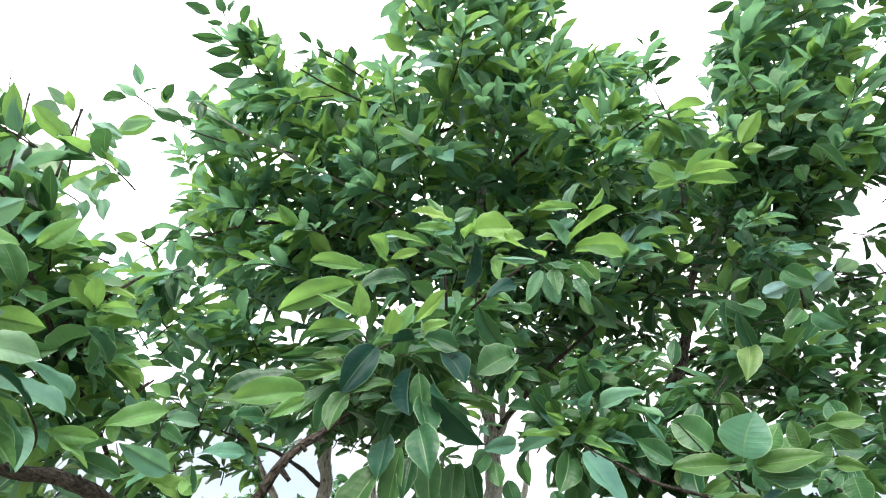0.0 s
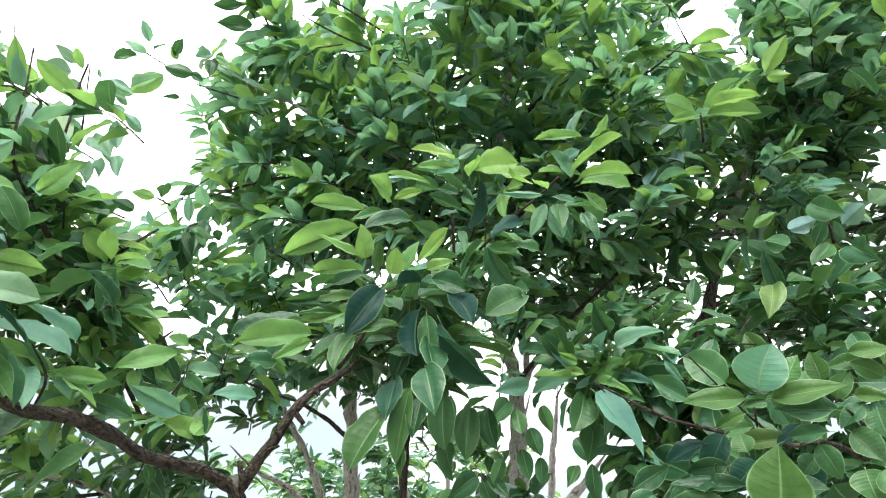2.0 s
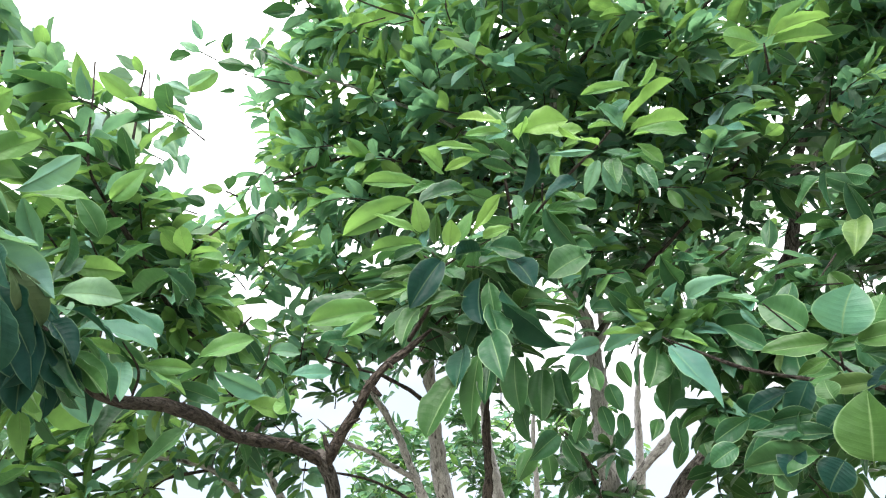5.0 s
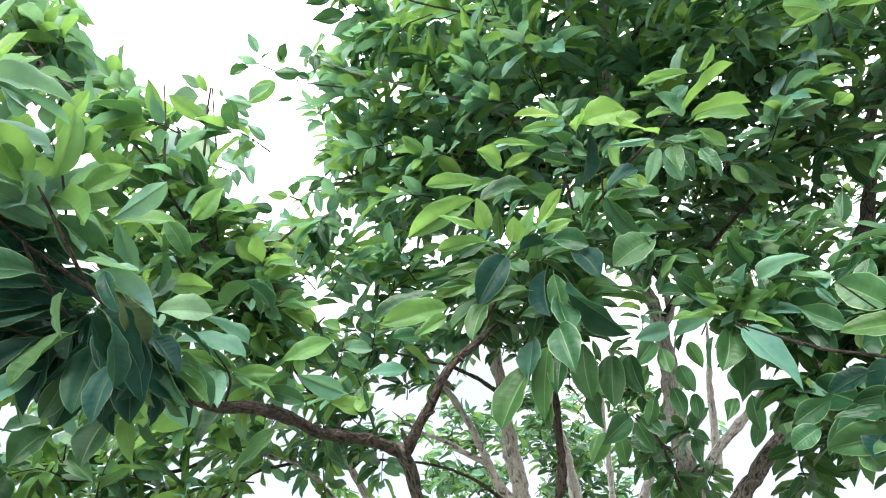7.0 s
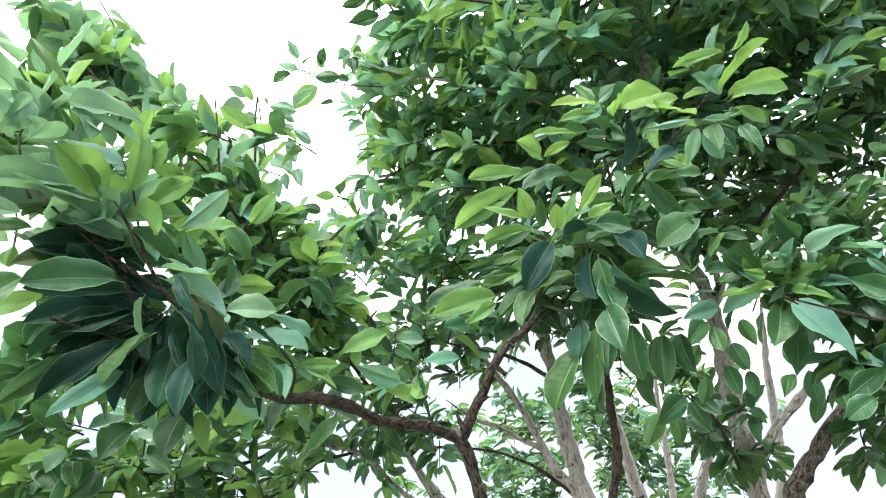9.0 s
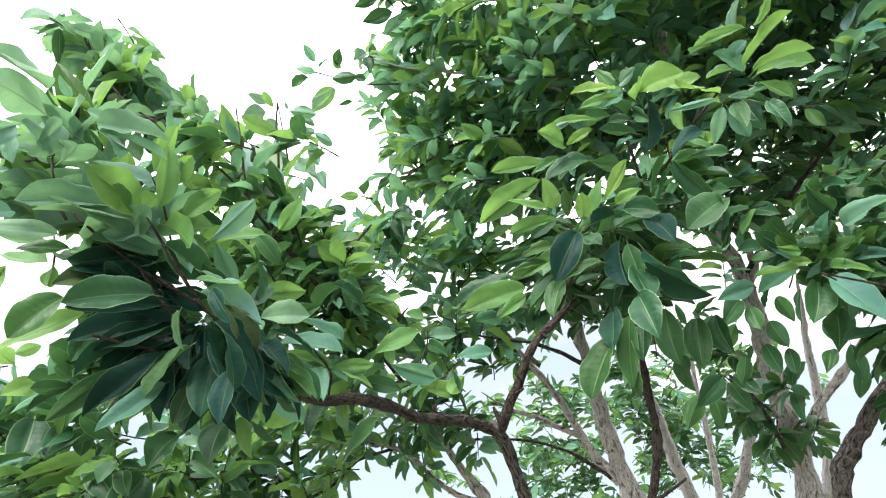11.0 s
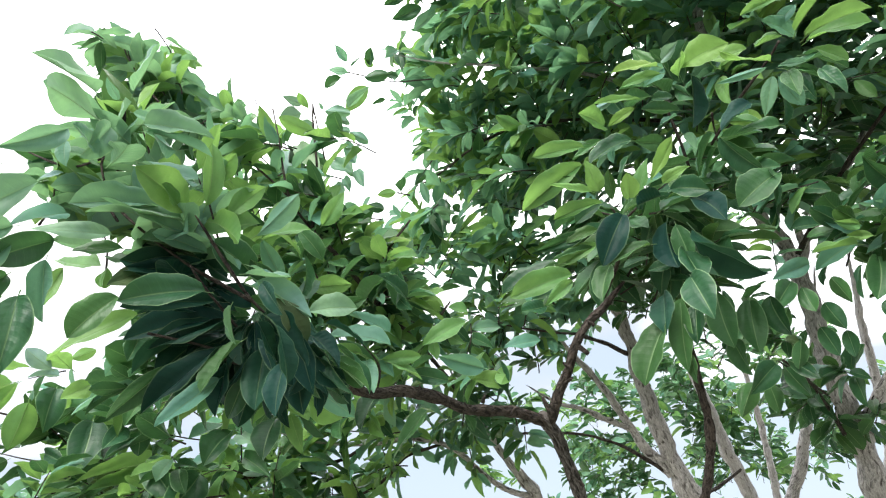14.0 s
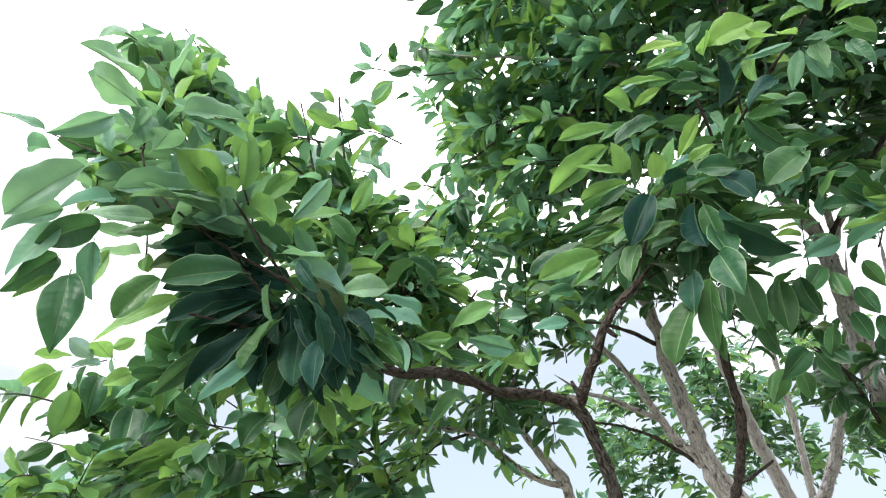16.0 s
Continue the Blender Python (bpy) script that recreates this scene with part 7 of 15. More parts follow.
spray(tall_tree, (-0.35, 1.42, 2.96), (-0.37, 1.30, 3.07), 8, 0.094, 'crown')
spray(tall_tree, (0.71, 1.44, 2.97), (0.78, 1.30, 3.02), 9, 0.104, 'crown')
spray(tall_tree, (0.38, 1.65, 2.87), (0.51, 1.57, 2.81), 9, 0.113, 'crown')
spray(tall_tree, (0.01, 1.15, 3.42), (0.05, 1.12, 3.52), 7, 0.114, 'crown')
spray(tall_tree, (-0.44, 1.74, 2.66), (-0.48, 1.65, 2.61), 9, 0.106, 'crown')
spray(tall_tree, (0.03, 1.87, 2.91), (0.08, 1.74, 2.99), 8, 0.115, 'crown')
spray(tall_tree, (1.04, 1.18, 3.30), (1.15, 1.15, 3.35), 7, 0.117, 'crown')
spray(tall_tree, (-0.75, 1.32, 3.27), (-0.86, 1.37, 3.29), 10, 0.093, 'crown')
spray(tall_tree, (-0.32, 1.53, 3.24), (-0.36, 1.48, 3.35), 9, 0.090, 'crown')
spray(tall_tree, (0.64, 1.36, 2.73), (0.64, 1.46, 2.85), 10, 0.093, 'mixed')
spray(tall_tree, (-0.02, 1.53, 3.35), (-0.01, 1.43, 3.44), 9, 0.106, 'crown')
spray(tall_tree, (0.21, 1.58, 2.91), (0.17, 1.46, 2.93), 7, 0.114, 'crown')
spray(tall_tree, (-0.02, 1.15, 3.48), (-0.08, 1.12, 3.57), 9, 0.103, 'crown')
spray(tall_tree, (-0.06, 1.41, 3.28), (-0.04, 1.32, 3.36), 7, 0.091, 'crown')
spray(tall_tree, (-0.82, 1.62, 3.03), (-0.84, 1.51, 3.06), 10, 0.108, 'crown')
spray(tall_tree, (0.67, 1.67, 2.71), (0.81, 1.75, 2.66), 9, 0.109, 'mixed')
spray(tall_tree, (0.11, 1.67, 2.82), (0.11, 1.50, 2.80), 9, 0.111, 'crown')
spray(tall_tree, (-0.10, 1.46, 3.27), (-0.12, 1.42, 3.39), 10, 0.097, 'crown')
spray(tall_tree, (1.05, 1.48, 3.25), (1.11, 1.51, 3.32), 7, 0.115, 'crown')
spray(tall_tree, (-0.35, 1.69, 2.74), (-0.41, 1.77, 2.82), 8, 0.090, 'crown')
spray(tall_tree, (-0.12, 1.31, 3.10), (-0.11, 1.31, 3.22), 10, 0.116, 'crown')
spray(tall_tree, (0.96, 1.07, 3.36), (1.07, 1.14, 3.44), 7, 0.113, 'crown')
spray(tall_tree, (-0.29, 1.62, 2.91), (-0.33, 1.47, 2.94), 10, 0.089, 'crown')
spray(tall_tree, (-0.24, 1.33, 3.39), (-0.25, 1.23, 3.52), 10, 0.104, 'crown')
spray(tall_tree, (-1.00, 1.59, 3.02), (-0.92, 1.58, 3.16), 9, 0.098, 'crown')
spray(tall_tree, (0.51, 1.97, 2.73), (0.60, 1.94, 2.81), 8, 0.099, 'mixed')
spray(tall_tree, (0.37, 1.54, 2.67), (0.49, 1.54, 2.70), 10, 0.092, 'crown')
spray(tall_tree, (0.16, 1.56, 3.02), (0.24, 1.46, 2.99), 8, 0.098, 'crown')
spray(tall_tree, (-0.22, 1.35, 2.93), (-0.08, 1.34, 2.92), 8, 0.105, 'crown')
spray(tall_tree, (-0.85, 1.56, 3.19), (-0.92, 1.41, 3.24), 9, 0.110, 'crown')
spray(tall_tree, (-0.05, 1.52, 2.89), (-0.07, 1.43, 2.96), 8, 0.094, 'crown')
spray(tall_tree, (-0.59, 1.62, 2.80), (-0.67, 1.49, 2.81), 8, 0.110, 'crown')
spray(tall_tree, (0.79, 1.79, 2.82), (0.88, 1.84, 2.78), 9, 0.106, 'mixed')
spray(tall_tree, (0.26, 1.14, 3.55), (0.18, 1.13, 3.62), 10, 0.093, 'crown')
spray(tall_tree, (0.22, 1.99, 2.72), (0.34, 1.91, 2.65), 9, 0.120, 'crown')
spray(tall_tree, (0.96, 1.51, 3.44), (1.03, 1.41, 3.41), 8, 0.119, 'crown')
spray(tall_tree, (0.02, 1.63, 2.91), (0.06, 1.52, 2.99), 10, 0.111, 'crown')
spray(tall_tree, (1.19, 1.44, 3.16), (1.18, 1.36, 3.24), 7, 0.103, 'crown')
spray(tall_tree, (-0.55, 1.72, 2.73), (-0.67, 1.72, 2.71), 8, 0.117, 'crown')
spray(tall_tree, (0.18, 1.29, 3.11), (0.22, 1.22, 3.18), 9, 0.105, 'crown')
spray(tall_tree, (-0.28, 1.85, 2.73), (-0.36, 1.73, 2.76), 7, 0.097, 'crown')
spray(tall_tree, (0.88, 1.32, 3.45), (1.01, 1.31, 3.48), 10, 0.089, 'crown')
spray(tall_tree, (-0.54, 1.56, 2.62), (-0.67, 1.53, 2.65), 7, 0.103, 'crown')
spray(tall_tree, (0.11, 1.31, 3.05), (0.13, 1.20, 3.18), 8, 0.086, 'crown')
spray(tall_tree, (-0.40, 1.51, 2.98), (-0.42, 1.37, 3.03), 8, 0.110, 'crown')
spray(tall_tree, (-0.95, 1.75, 2.93), (-1.04, 1.70, 2.91), 9, 0.092, 'crown')
spray(tall_tree, (-0.39, 1.70, 2.81), (-0.49, 1.70, 2.75), 9, 0.097, 'crown')
spray(tall_tree, (-0.56, 1.22, 3.10), (-0.66, 1.27, 3.13), 10, 0.097, 'crown')
spray(tall_tree, (0.17, 1.69, 2.90), (0.18, 1.55, 2.88), 10, 0.108, 'crown')
spray(tall_tree, (-0.19, 1.67, 2.82), (-0.26, 1.67, 2.94), 7, 0.120, 'crown')
spray(tall_tree, (0.74, 1.86, 2.90), (0.90, 1.83, 2.95), 10, 0.095, 'mixed')
spray(tall_tree, (1.00, 1.90, 2.97), (1.04, 1.77, 3.09), 8, 0.090, 'mixed')
spray(tall_tree, (0.83, 1.34, 3.05), (0.95, 1.34, 2.99), 9, 0.090, 'crown')
spray(tall_tree, (-0.07, 1.70, 2.77), (-0.06, 1.70, 2.89), 9, 0.120, 'crown')
spray(tall_tree, (0.32, 1.47, 2.89), (0.39, 1.37, 2.88), 9, 0.116, 'crown')
spray(tall_tree, (-0.22, 1.52, 2.92), (-0.22, 1.37, 2.94), 7, 0.118, 'crown')
spray(tall_tree, (-0.84, 1.72, 2.85), (-0.95, 1.70, 2.86), 8, 0.098, 'crown')
spray(tall_tree, (0.35, 1.68, 2.60), (0.39, 1.55, 2.63), 7, 0.115, 'crown')
spray(tall_tree, (-0.42, 1.61, 2.99), (-0.56, 1.58, 2.96), 7, 0.102, 'crown')
spray(tall_tree, (0.52, 1.69, 3.32), (0.52, 1.56, 3.29), 10, 0.106, 'crown')
spray(tall_tree, (0.01, 1.78, 3.07), (0.07, 1.69, 3.12), 8, 0.091, 'crown')
spray(tall_tree, (-0.27, 1.64, 2.78), (-0.24, 1.54, 2.84), 9, 0.106, 'crown')
spray(tall_tree, (0.12, 1.95, 2.82), (0.05, 1.86, 2.88), 10, 0.111, 'crown')
spray(tall_tree, (-0.79, 1.79, 2.70), (-0.86, 1.67, 2.71), 10, 0.088, 'crown')
spray(tall_tree, (-0.27, 1.53, 2.97), (-0.28, 1.38, 3.01), 7, 0.092, 'crown')
spray(tall_tree, (-0.66, 1.38, 3.37), (-0.74, 1.35, 3.22), 10, 0.098, 'crown')
spray(tall_tree, (-0.40, 1.34, 3.22), (-0.45, 1.24, 3.26), 9, 0.111, 'crown')
spray(tall_tree, (-0.37, 1.49, 3.23), (-0.49, 1.44, 3.29), 7, 0.105, 'crown')
spray(tall_tree, (-0.23, 1.66, 3.03), (-0.30, 1.55, 3.14), 7, 0.088, 'crown')
spray(tall_tree, (-0.21, 1.82, 2.89), (-0.33, 1.71, 2.85), 8, 0.103, 'crown')
spray(tall_tree, (0.22, 1.70, 2.63), (0.37, 1.71, 2.59), 10, 0.101, 'crown')
spray(tall_tree, (0.92, 1.51, 3.13), (1.05, 1.45, 3.17), 9, 0.108, 'crown')
spray(tall_tree, (0.90, 1.30, 3.12), (0.94, 1.21, 3.16), 8, 0.086, 'crown')
spray(tall_tree, (0.80, 1.71, 2.74), (0.96, 1.67, 2.72), 8, 0.100, 'mixed')
spray(tall_tree, (-0.15, 1.71, 2.67), (-0.12, 1.62, 2.71), 8, 0.087, 'crown')
spray(tall_tree, (0.14, 1.25, 3.30), (0.13, 1.16, 3.37), 8, 0.086, 'crown')
spray(tall_tree, (0.94, 1.52, 2.89), (1.05, 1.49, 2.90), 10, 0.088, 'crown')
spray(tall_tree, (0.58, 1.39, 3.21), (0.50, 1.30, 3.22), 7, 0.109, 'crown')
spray(tall_tree, (-0.56, 1.63, 3.03), (-0.66, 1.61, 3.04), 9, 0.109, 'crown')
spray(tall_tree, (-0.46, 1.21, 3.10), (-0.63, 1.18, 3.07), 7, 0.101, 'crown')
spray(tall_tree, (0.97, 1.64, 2.80), (1.00, 1.52, 2.83), 10, 0.120, 'mixed')
spray(tall_tree, (0.86, 1.93, 2.82), (0.96, 1.93, 2.83), 9, 0.114, 'mixed')
spray(tall_tree, (0.18, 1.71, 3.08), (0.16, 1.58, 3.14), 7, 0.095, 'crown')
spray(tall_tree, (-0.17, 1.11, 3.35), (-0.24, 1.10, 3.51), 7, 0.097, 'crown')
spray(tall_tree, (-0.59, 1.47, 2.62), (-0.75, 1.43, 2.63), 9, 0.098, 'crown')
spray(tall_tree, (1.02, 1.40, 3.56), (1.04, 1.33, 3.63), 9, 0.098, 'crown')
spray(tall_tree, (-0.03, 1.14, 3.44), (0.06, 1.04, 3.54), 10, 0.102, 'crown')
spray(tall_tree, (-0.91, 1.62, 2.81), (-0.92, 1.48, 2.83), 9, 0.093, 'crown')
spray(tall_tree, (0.98, 1.30, 3.74), (1.07, 1.22, 3.75), 7, 0.115, 'crown')
spray(tall_tree, (0.88, 1.36, 3.23), (0.99, 1.36, 3.23), 7, 0.116, 'crown')
spray(tall_tree, (0.22, 1.68, 3.07), (0.35, 1.60, 3.09), 8, 0.119, 'crown')
spray(tall_tree, (-0.16, 1.41, 3.02), (-0.24, 1.34, 3.08), 10, 0.093, 'crown')
spray(tall_tree, (0.99, 1.30, 3.49), (1.12, 1.20, 3.52), 10, 0.112, 'crown')
spray(tall_tree, (-0.80, 1.55, 2.90), (-0.91, 1.48, 2.96), 10, 0.113, 'crown')
spray(tall_tree, (0.97, 1.29, 3.57), (1.03, 1.24, 3.64), 10, 0.089, 'crown')
spray(tall_tree, (0.28, 1.42, 3.24), (0.35, 1.39, 3.34), 10, 0.114, 'crown')
spray(tall_tree, (0.95, 1.83, 2.92), (1.01, 1.74, 2.99), 8, 0.116, 'mixed')
spray(tall_tree, (1.12, 1.57, 3.37), (1.26, 1.55, 3.41), 7, 0.097, 'crown')
spray(tall_tree, (-0.15, 1.91, 2.77), (-0.05, 1.77, 2.77), 7, 0.089, 'crown')
spray(tall_tree, (0.01, 1.62, 2.71), (-0.03, 1.52, 2.72), 10, 0.097, 'crown')
spray(tall_tree, (0.25, 1.11, 3.68), (0.19, 1.16, 3.81), 10, 0.101, 'crown')
spray(tall_tree, (-0.56, 1.55, 2.80), (-0.56, 1.45, 2.91), 8, 0.110, 'crown')
spray(tall_tree, (-0.17, 1.25, 2.83), (-0.24, 1.27, 2.96), 9, 0.089, 'crown')
spray(tall_tree, (-0.63, 1.56, 2.77), (-0.76, 1.50, 2.76), 7, 0.092, 'crown')
spray(tall_tree, (0.61, 1.92, 3.60), (0.70, 1.91, 3.69), 9, 0.091, 'mixed')
spray(tall_tree, (1.05, 2.18, 3.42), (1.13, 2.06, 3.41), 10, 0.088)
spray(tall_tree, (-0.72, 1.97, 3.05), (-0.69, 1.89, 2.94), 7, 0.099, 'mixed')
spray(tall_tree, (0.55, 1.86, 3.39), (0.49, 1.90, 3.51), 8, 0.113, 'mixed')
spray(tall_tree, (1.30, 1.85, 3.39), (1.32, 1.95, 3.49), 7, 0.085, 'mixed')
spray(tall_tree, (1.03, 1.81, 3.56), (1.15, 1.81, 3.63), 10, 0.082, 'mixed')
spray(tall_tree, (1.04, 2.42, 3.01), (1.12, 2.38, 3.08), 9, 0.111, 'mixed')
spray(tall_tree, (-0.02, 1.75, 3.08), (-0.06, 1.87, 3.18), 10, 0.096, 'mixed')
spray(tall_tree, (-0.16, 2.17, 3.10), (-0.23, 2.13, 3.19), 10, 0.094, 'mixed')
spray(tall_tree, (-0.78, 1.73, 3.61), (-0.77, 1.66, 3.70), 7, 0.100, 'mixed')
spray(tall_tree, (0.31, 1.96, 2.96), (0.36, 2.06, 3.06), 10, 0.087, 'mixed')
spray(tall_tree, (0.35, 1.89, 3.35), (0.45, 1.79, 3.44), 10, 0.104, 'mixed')
spray(tall_tree, (0.47, 1.79, 3.80), (0.62, 1.77, 3.84), 10, 0.108, 'mixed')
spray(tall_tree, (0.50, 1.85, 3.61), (0.60, 1.84, 3.72), 9, 0.093, 'mixed')
spray(tall_tree, (0.35, 1.74, 3.70), (0.49, 1.71, 3.76), 7, 0.105, 'mixed')
spray(tall_tree, (-0.70, 1.93, 2.91), (-0.83, 2.00, 3.01), 9, 0.104, 'mixed')
spray(tall_tree, (-0.14, 1.80, 3.72), (-0.09, 1.71, 3.80), 8, 0.082, 'mixed')
spray(tall_tree, (1.22, 1.92, 3.51), (1.18, 1.76, 3.54), 7, 0.098, 'mixed')
spray(tall_tree, (-0.86, 1.64, 3.33), (-1.00, 1.59, 3.35), 8, 0.099, 'mixed')
spray(tall_tree, (-0.36, 1.85, 3.07), (-0.48, 1.88, 3.19), 7, 0.089, 'mixed')
spray(tall_tree, (0.11, 1.31, 3.85), (0.26, 1.27, 3.88), 10, 0.097, 'mixed')
spray(tall_tree, (-0.22, 1.56, 3.32), (-0.29, 1.52, 3.40), 9, 0.109, 'mixed')
spray(tall_tree, (1.16, 1.43, 3.86), (1.28, 1.47, 3.97), 8, 0.114, 'mixed')
spray(tall_tree, (0.34, 1.72, 3.27), (0.22, 1.69, 3.30), 8, 0.107, 'mixed')
spray(tall_tree, (0.22, 1.69, 3.24), (0.37, 1.72, 3.29), 8, 0.092, 'mixed')
spray(tall_tree, (0.18, 1.91, 3.12), (0.17, 1.82, 3.24), 10, 0.100, 'mixed')
spray(tall_tree, (0.04, 2.07, 3.04), (0.06, 1.99, 3.15), 7, 0.105, 'mixed')
spray(tall_tree, (-0.50, 1.43, 3.39), (-0.60, 1.38, 3.47), 10, 0.097, 'mixed')
spray(tall_tree, (-0.33, 2.19, 3.03), (-0.38, 2.06, 3.13), 9, 0.111, 'mixed')
spray(tall_tree, (0.13, 2.16, 2.76), (0.26, 2.12, 2.77), 10, 0.103)
spray(tall_tree, (0.67, 1.96, 2.96), (0.80, 2.04, 3.01), 7, 0.106)
spray(tall_tree, (0.01, 1.90, 3.04), (0.13, 1.85, 3.10), 9, 0.101, 'mixed')
spray(tall_tree, (-0.15, 2.08, 3.04), (-0.24, 2.16, 3.08), 9, 0.107, 'mixed')
spray(tall_tree, (-0.71, 1.85, 2.80), (-0.78, 1.84, 2.92), 8, 0.090, 'mixed')
spray(tall_tree, (-0.38, 1.76, 3.14), (-0.50, 1.72, 3.24), 8, 0.107, 'mixed')
spray(tall_tree, (-0.34, 1.47, 3.41), (-0.37, 1.49, 3.57), 10, 0.101, 'mixed')
spray(tall_tree, (-1.25, 1.81, 3.39), (-1.26, 1.69, 3.45), 10, 0.087, 'mixed')
spray(tall_tree, (0.91, 1.84, 3.25), (1.01, 1.71, 3.26), 8, 0.111, 'mixed')
spray(tall_tree, (0.03, 1.43, 3.91), (-0.00, 1.27, 3.99), 7, 0.112, 'mixed')
spray(tall_tree, (1.38, 1.98, 3.42), (1.43, 1.87, 3.45), 7, 0.089, 'mixed')
spray(tall_tree, (-0.37, 1.76, 3.46), (-0.49, 1.74, 3.53), 10, 0.092, 'mixed')
spray(tall_tree, (0.53, 1.78, 3.41), (0.66, 1.80, 3.52), 9, 0.088, 'mixed')
spray(tall_tree, (0.88, 2.04, 3.30), (0.91, 2.14, 3.34), 7, 0.095, 'mixed')
spray(tall_tree, (1.26, 1.98, 3.60), (1.33, 1.94, 3.67), 7, 0.106, 'mixed')
spray(tall_tree, (0.31, 1.38, 3.75), (0.23, 1.42, 3.83), 8, 0.086, 'mixed')
spray(tall_tree, (-0.98, 1.78, 3.01), (-1.03, 1.81, 3.15), 7, 0.090, 'mixed')
spray(tall_tree, (-1.00, 1.95, 3.19), (-1.08, 1.89, 3.23), 8, 0.087, 'mixed')
spray(tall_tree, (-0.65, 1.65, 3.62), (-0.65, 1.59, 3.74), 8, 0.085, 'mixed')
spray(tall_tree, (1.07, 2.08, 3.45), (1.22, 2.05, 3.49), 10, 0.113, 'mixed')
spray(tall_tree, (-0.42, 1.86, 2.91), (-0.37, 1.98, 2.90), 9, 0.087, 'mixed')
spray(tall_tree, (-1.21, 1.56, 3.49), (-1.13, 1.61, 3.59), 9, 0.095, 'mixed')
spray(tall_tree, (-0.12, 1.28, 3.71), (-0.04, 1.23, 3.82), 10, 0.082, 'mixed')
spray(tall_tree, (0.10, 1.56, 3.31), (0.09, 1.59, 3.42), 7, 0.106, 'mixed')
spray(tall_tree, (1.31, 1.64, 3.62), (1.37, 1.59, 3.69), 9, 0.105, 'mixed')
spray(tall_tree, (1.32, 1.97, 3.26), (1.31, 2.04, 3.41), 9, 0.102)
spray(tall_tree, (-0.36, 1.91, 3.42), (-0.46, 1.96, 3.40), 7, 0.112, 'mixed')
spray(tall_tree, (1.00, 1.58, 3.75), (1.11, 1.48, 3.71), 10, 0.096, 'mixed')
spray(tall_tree, (-0.47, 1.80, 3.16), (-0.59, 1.78, 3.22), 7, 0.112, 'mixed')
spray(tall_tree, (-0.96, 1.87, 3.08), (-1.07, 1.95, 3.09), 10, 0.084, 'mixed')
spray(tall_tree, (0.07, 2.06, 2.87), (0.19, 2.13, 2.91), 8, 0.106, 'mixed')
spray(tall_tree, (0.19, 2.17, 3.11), (0.31, 2.08, 3.17), 10, 0.111, 'mixed')
spray(tall_tree, (0.89, 2.08, 3.31), (0.96, 2.05, 3.39), 10, 0.100)
spray(tall_tree, (-0.24, 1.72, 3.49), (-0.32, 1.81, 3.60), 10, 0.101, 'mixed')
spray(tall_tree, (1.16, 2.22, 3.16), (1.28, 2.18, 3.18), 10, 0.082)
spray(tall_tree, (-0.15, 2.04, 2.87), (-0.27, 1.98, 2.94), 7, 0.094, 'mixed')
spray(tall_tree, (-0.59, 1.72, 2.95), (-0.63, 1.77, 3.05), 7, 0.089, 'mixed')
spray(tall_tree, (1.06, 1.55, 4.14), (1.20, 1.54, 4.18), 9, 0.104, 'mixed')
spray(tall_tree, (-0.61, 1.97, 2.86), (-0.74, 1.97, 2.97), 7, 0.103, 'mixed')
spray(tall_tree, (0.00, 2.11, 2.92), (-0.06, 2.21, 2.95), 7, 0.103, 'mixed')
spray(tall_tree, (-0.97, 2.01, 2.94), (-1.04, 2.07, 3.06), 7, 0.104, 'mixed')
spray(tall_tree, (0.03, 1.69, 3.16), (0.15, 1.71, 3.14), 9, 0.110, 'mixed')
spray(tall_tree, (-0.34, 1.46, 3.65), (-0.24, 1.39, 3.69), 9, 0.109, 'mixed')
spray(tall_tree, (-0.87, 1.94, 3.18), (-0.97, 2.03, 3.20), 9, 0.096, 'mixed')
spray(tall_tree, (1.33, 1.76, 3.26), (1.36, 1.75, 3.40), 9, 0.093, 'mixed')
spray(tall_tree, (-0.42, 1.84, 3.02), (-0.50, 1.82, 3.09), 8, 0.089, 'mixed')
spray(tall_tree, (-1.06, 1.94, 3.38), (-0.93, 2.00, 3.34), 8, 0.109, 'mixed')
spray(tall_tree, (1.05, 1.66, 3.55), (1.11, 1.71, 3.67), 8, 0.110, 'mixed')
spray(tall_tree, (0.12, 1.73, 3.79), (0.17, 1.66, 3.91), 10, 0.090, 'mixed')
spray(tall_tree, (0.19, 1.69, 3.62), (0.26, 1.74, 3.71), 7, 0.105, 'mixed')
spray(tall_tree, (-1.09, 1.94, 3.05), (-1.22, 1.92, 3.12), 10, 0.082, 'mixed')
spray(tall_tree, (0.19, 1.55, 3.48), (0.31, 1.54, 3.55), 9, 0.090, 'mixed')
spray(tall_tree, (0.13, 1.97, 3.25), (0.27, 2.01, 3.32), 7, 0.082, 'mixed')
spray(tall_tree, (-0.18, 1.70, 3.17), (-0.07, 1.67, 3.21), 7, 0.086, 'mixed')
spray(tall_tree, (0.12, 2.18, 3.02), (0.11, 2.20, 3.15), 7, 0.110, 'mixed')
spray(tall_tree, (-0.06, 2.00, 2.95), (0.01, 1.92, 2.94), 9, 0.087, 'mixed')
spray(tall_tree, (0.60, 1.83, 3.32), (0.70, 1.85, 3.41), 7, 0.099, 'mixed')
spray(tall_tree, (0.21, 1.96, 2.98), (0.25, 2.00, 3.09), 9, 0.095, 'mixed')
spray(tall_tree, (0.05, 1.95, 3.32), (0.10, 2.07, 3.30), 10, 0.095, 'mixed')
spray(tall_tree, (0.42, 1.99, 3.46), (0.30, 1.99, 3.54), 8, 0.081, 'mixed')
spray(tall_tree, (-0.82, 1.95, 2.91), (-0.93, 1.98, 2.91), 10, 0.106, 'mixed')
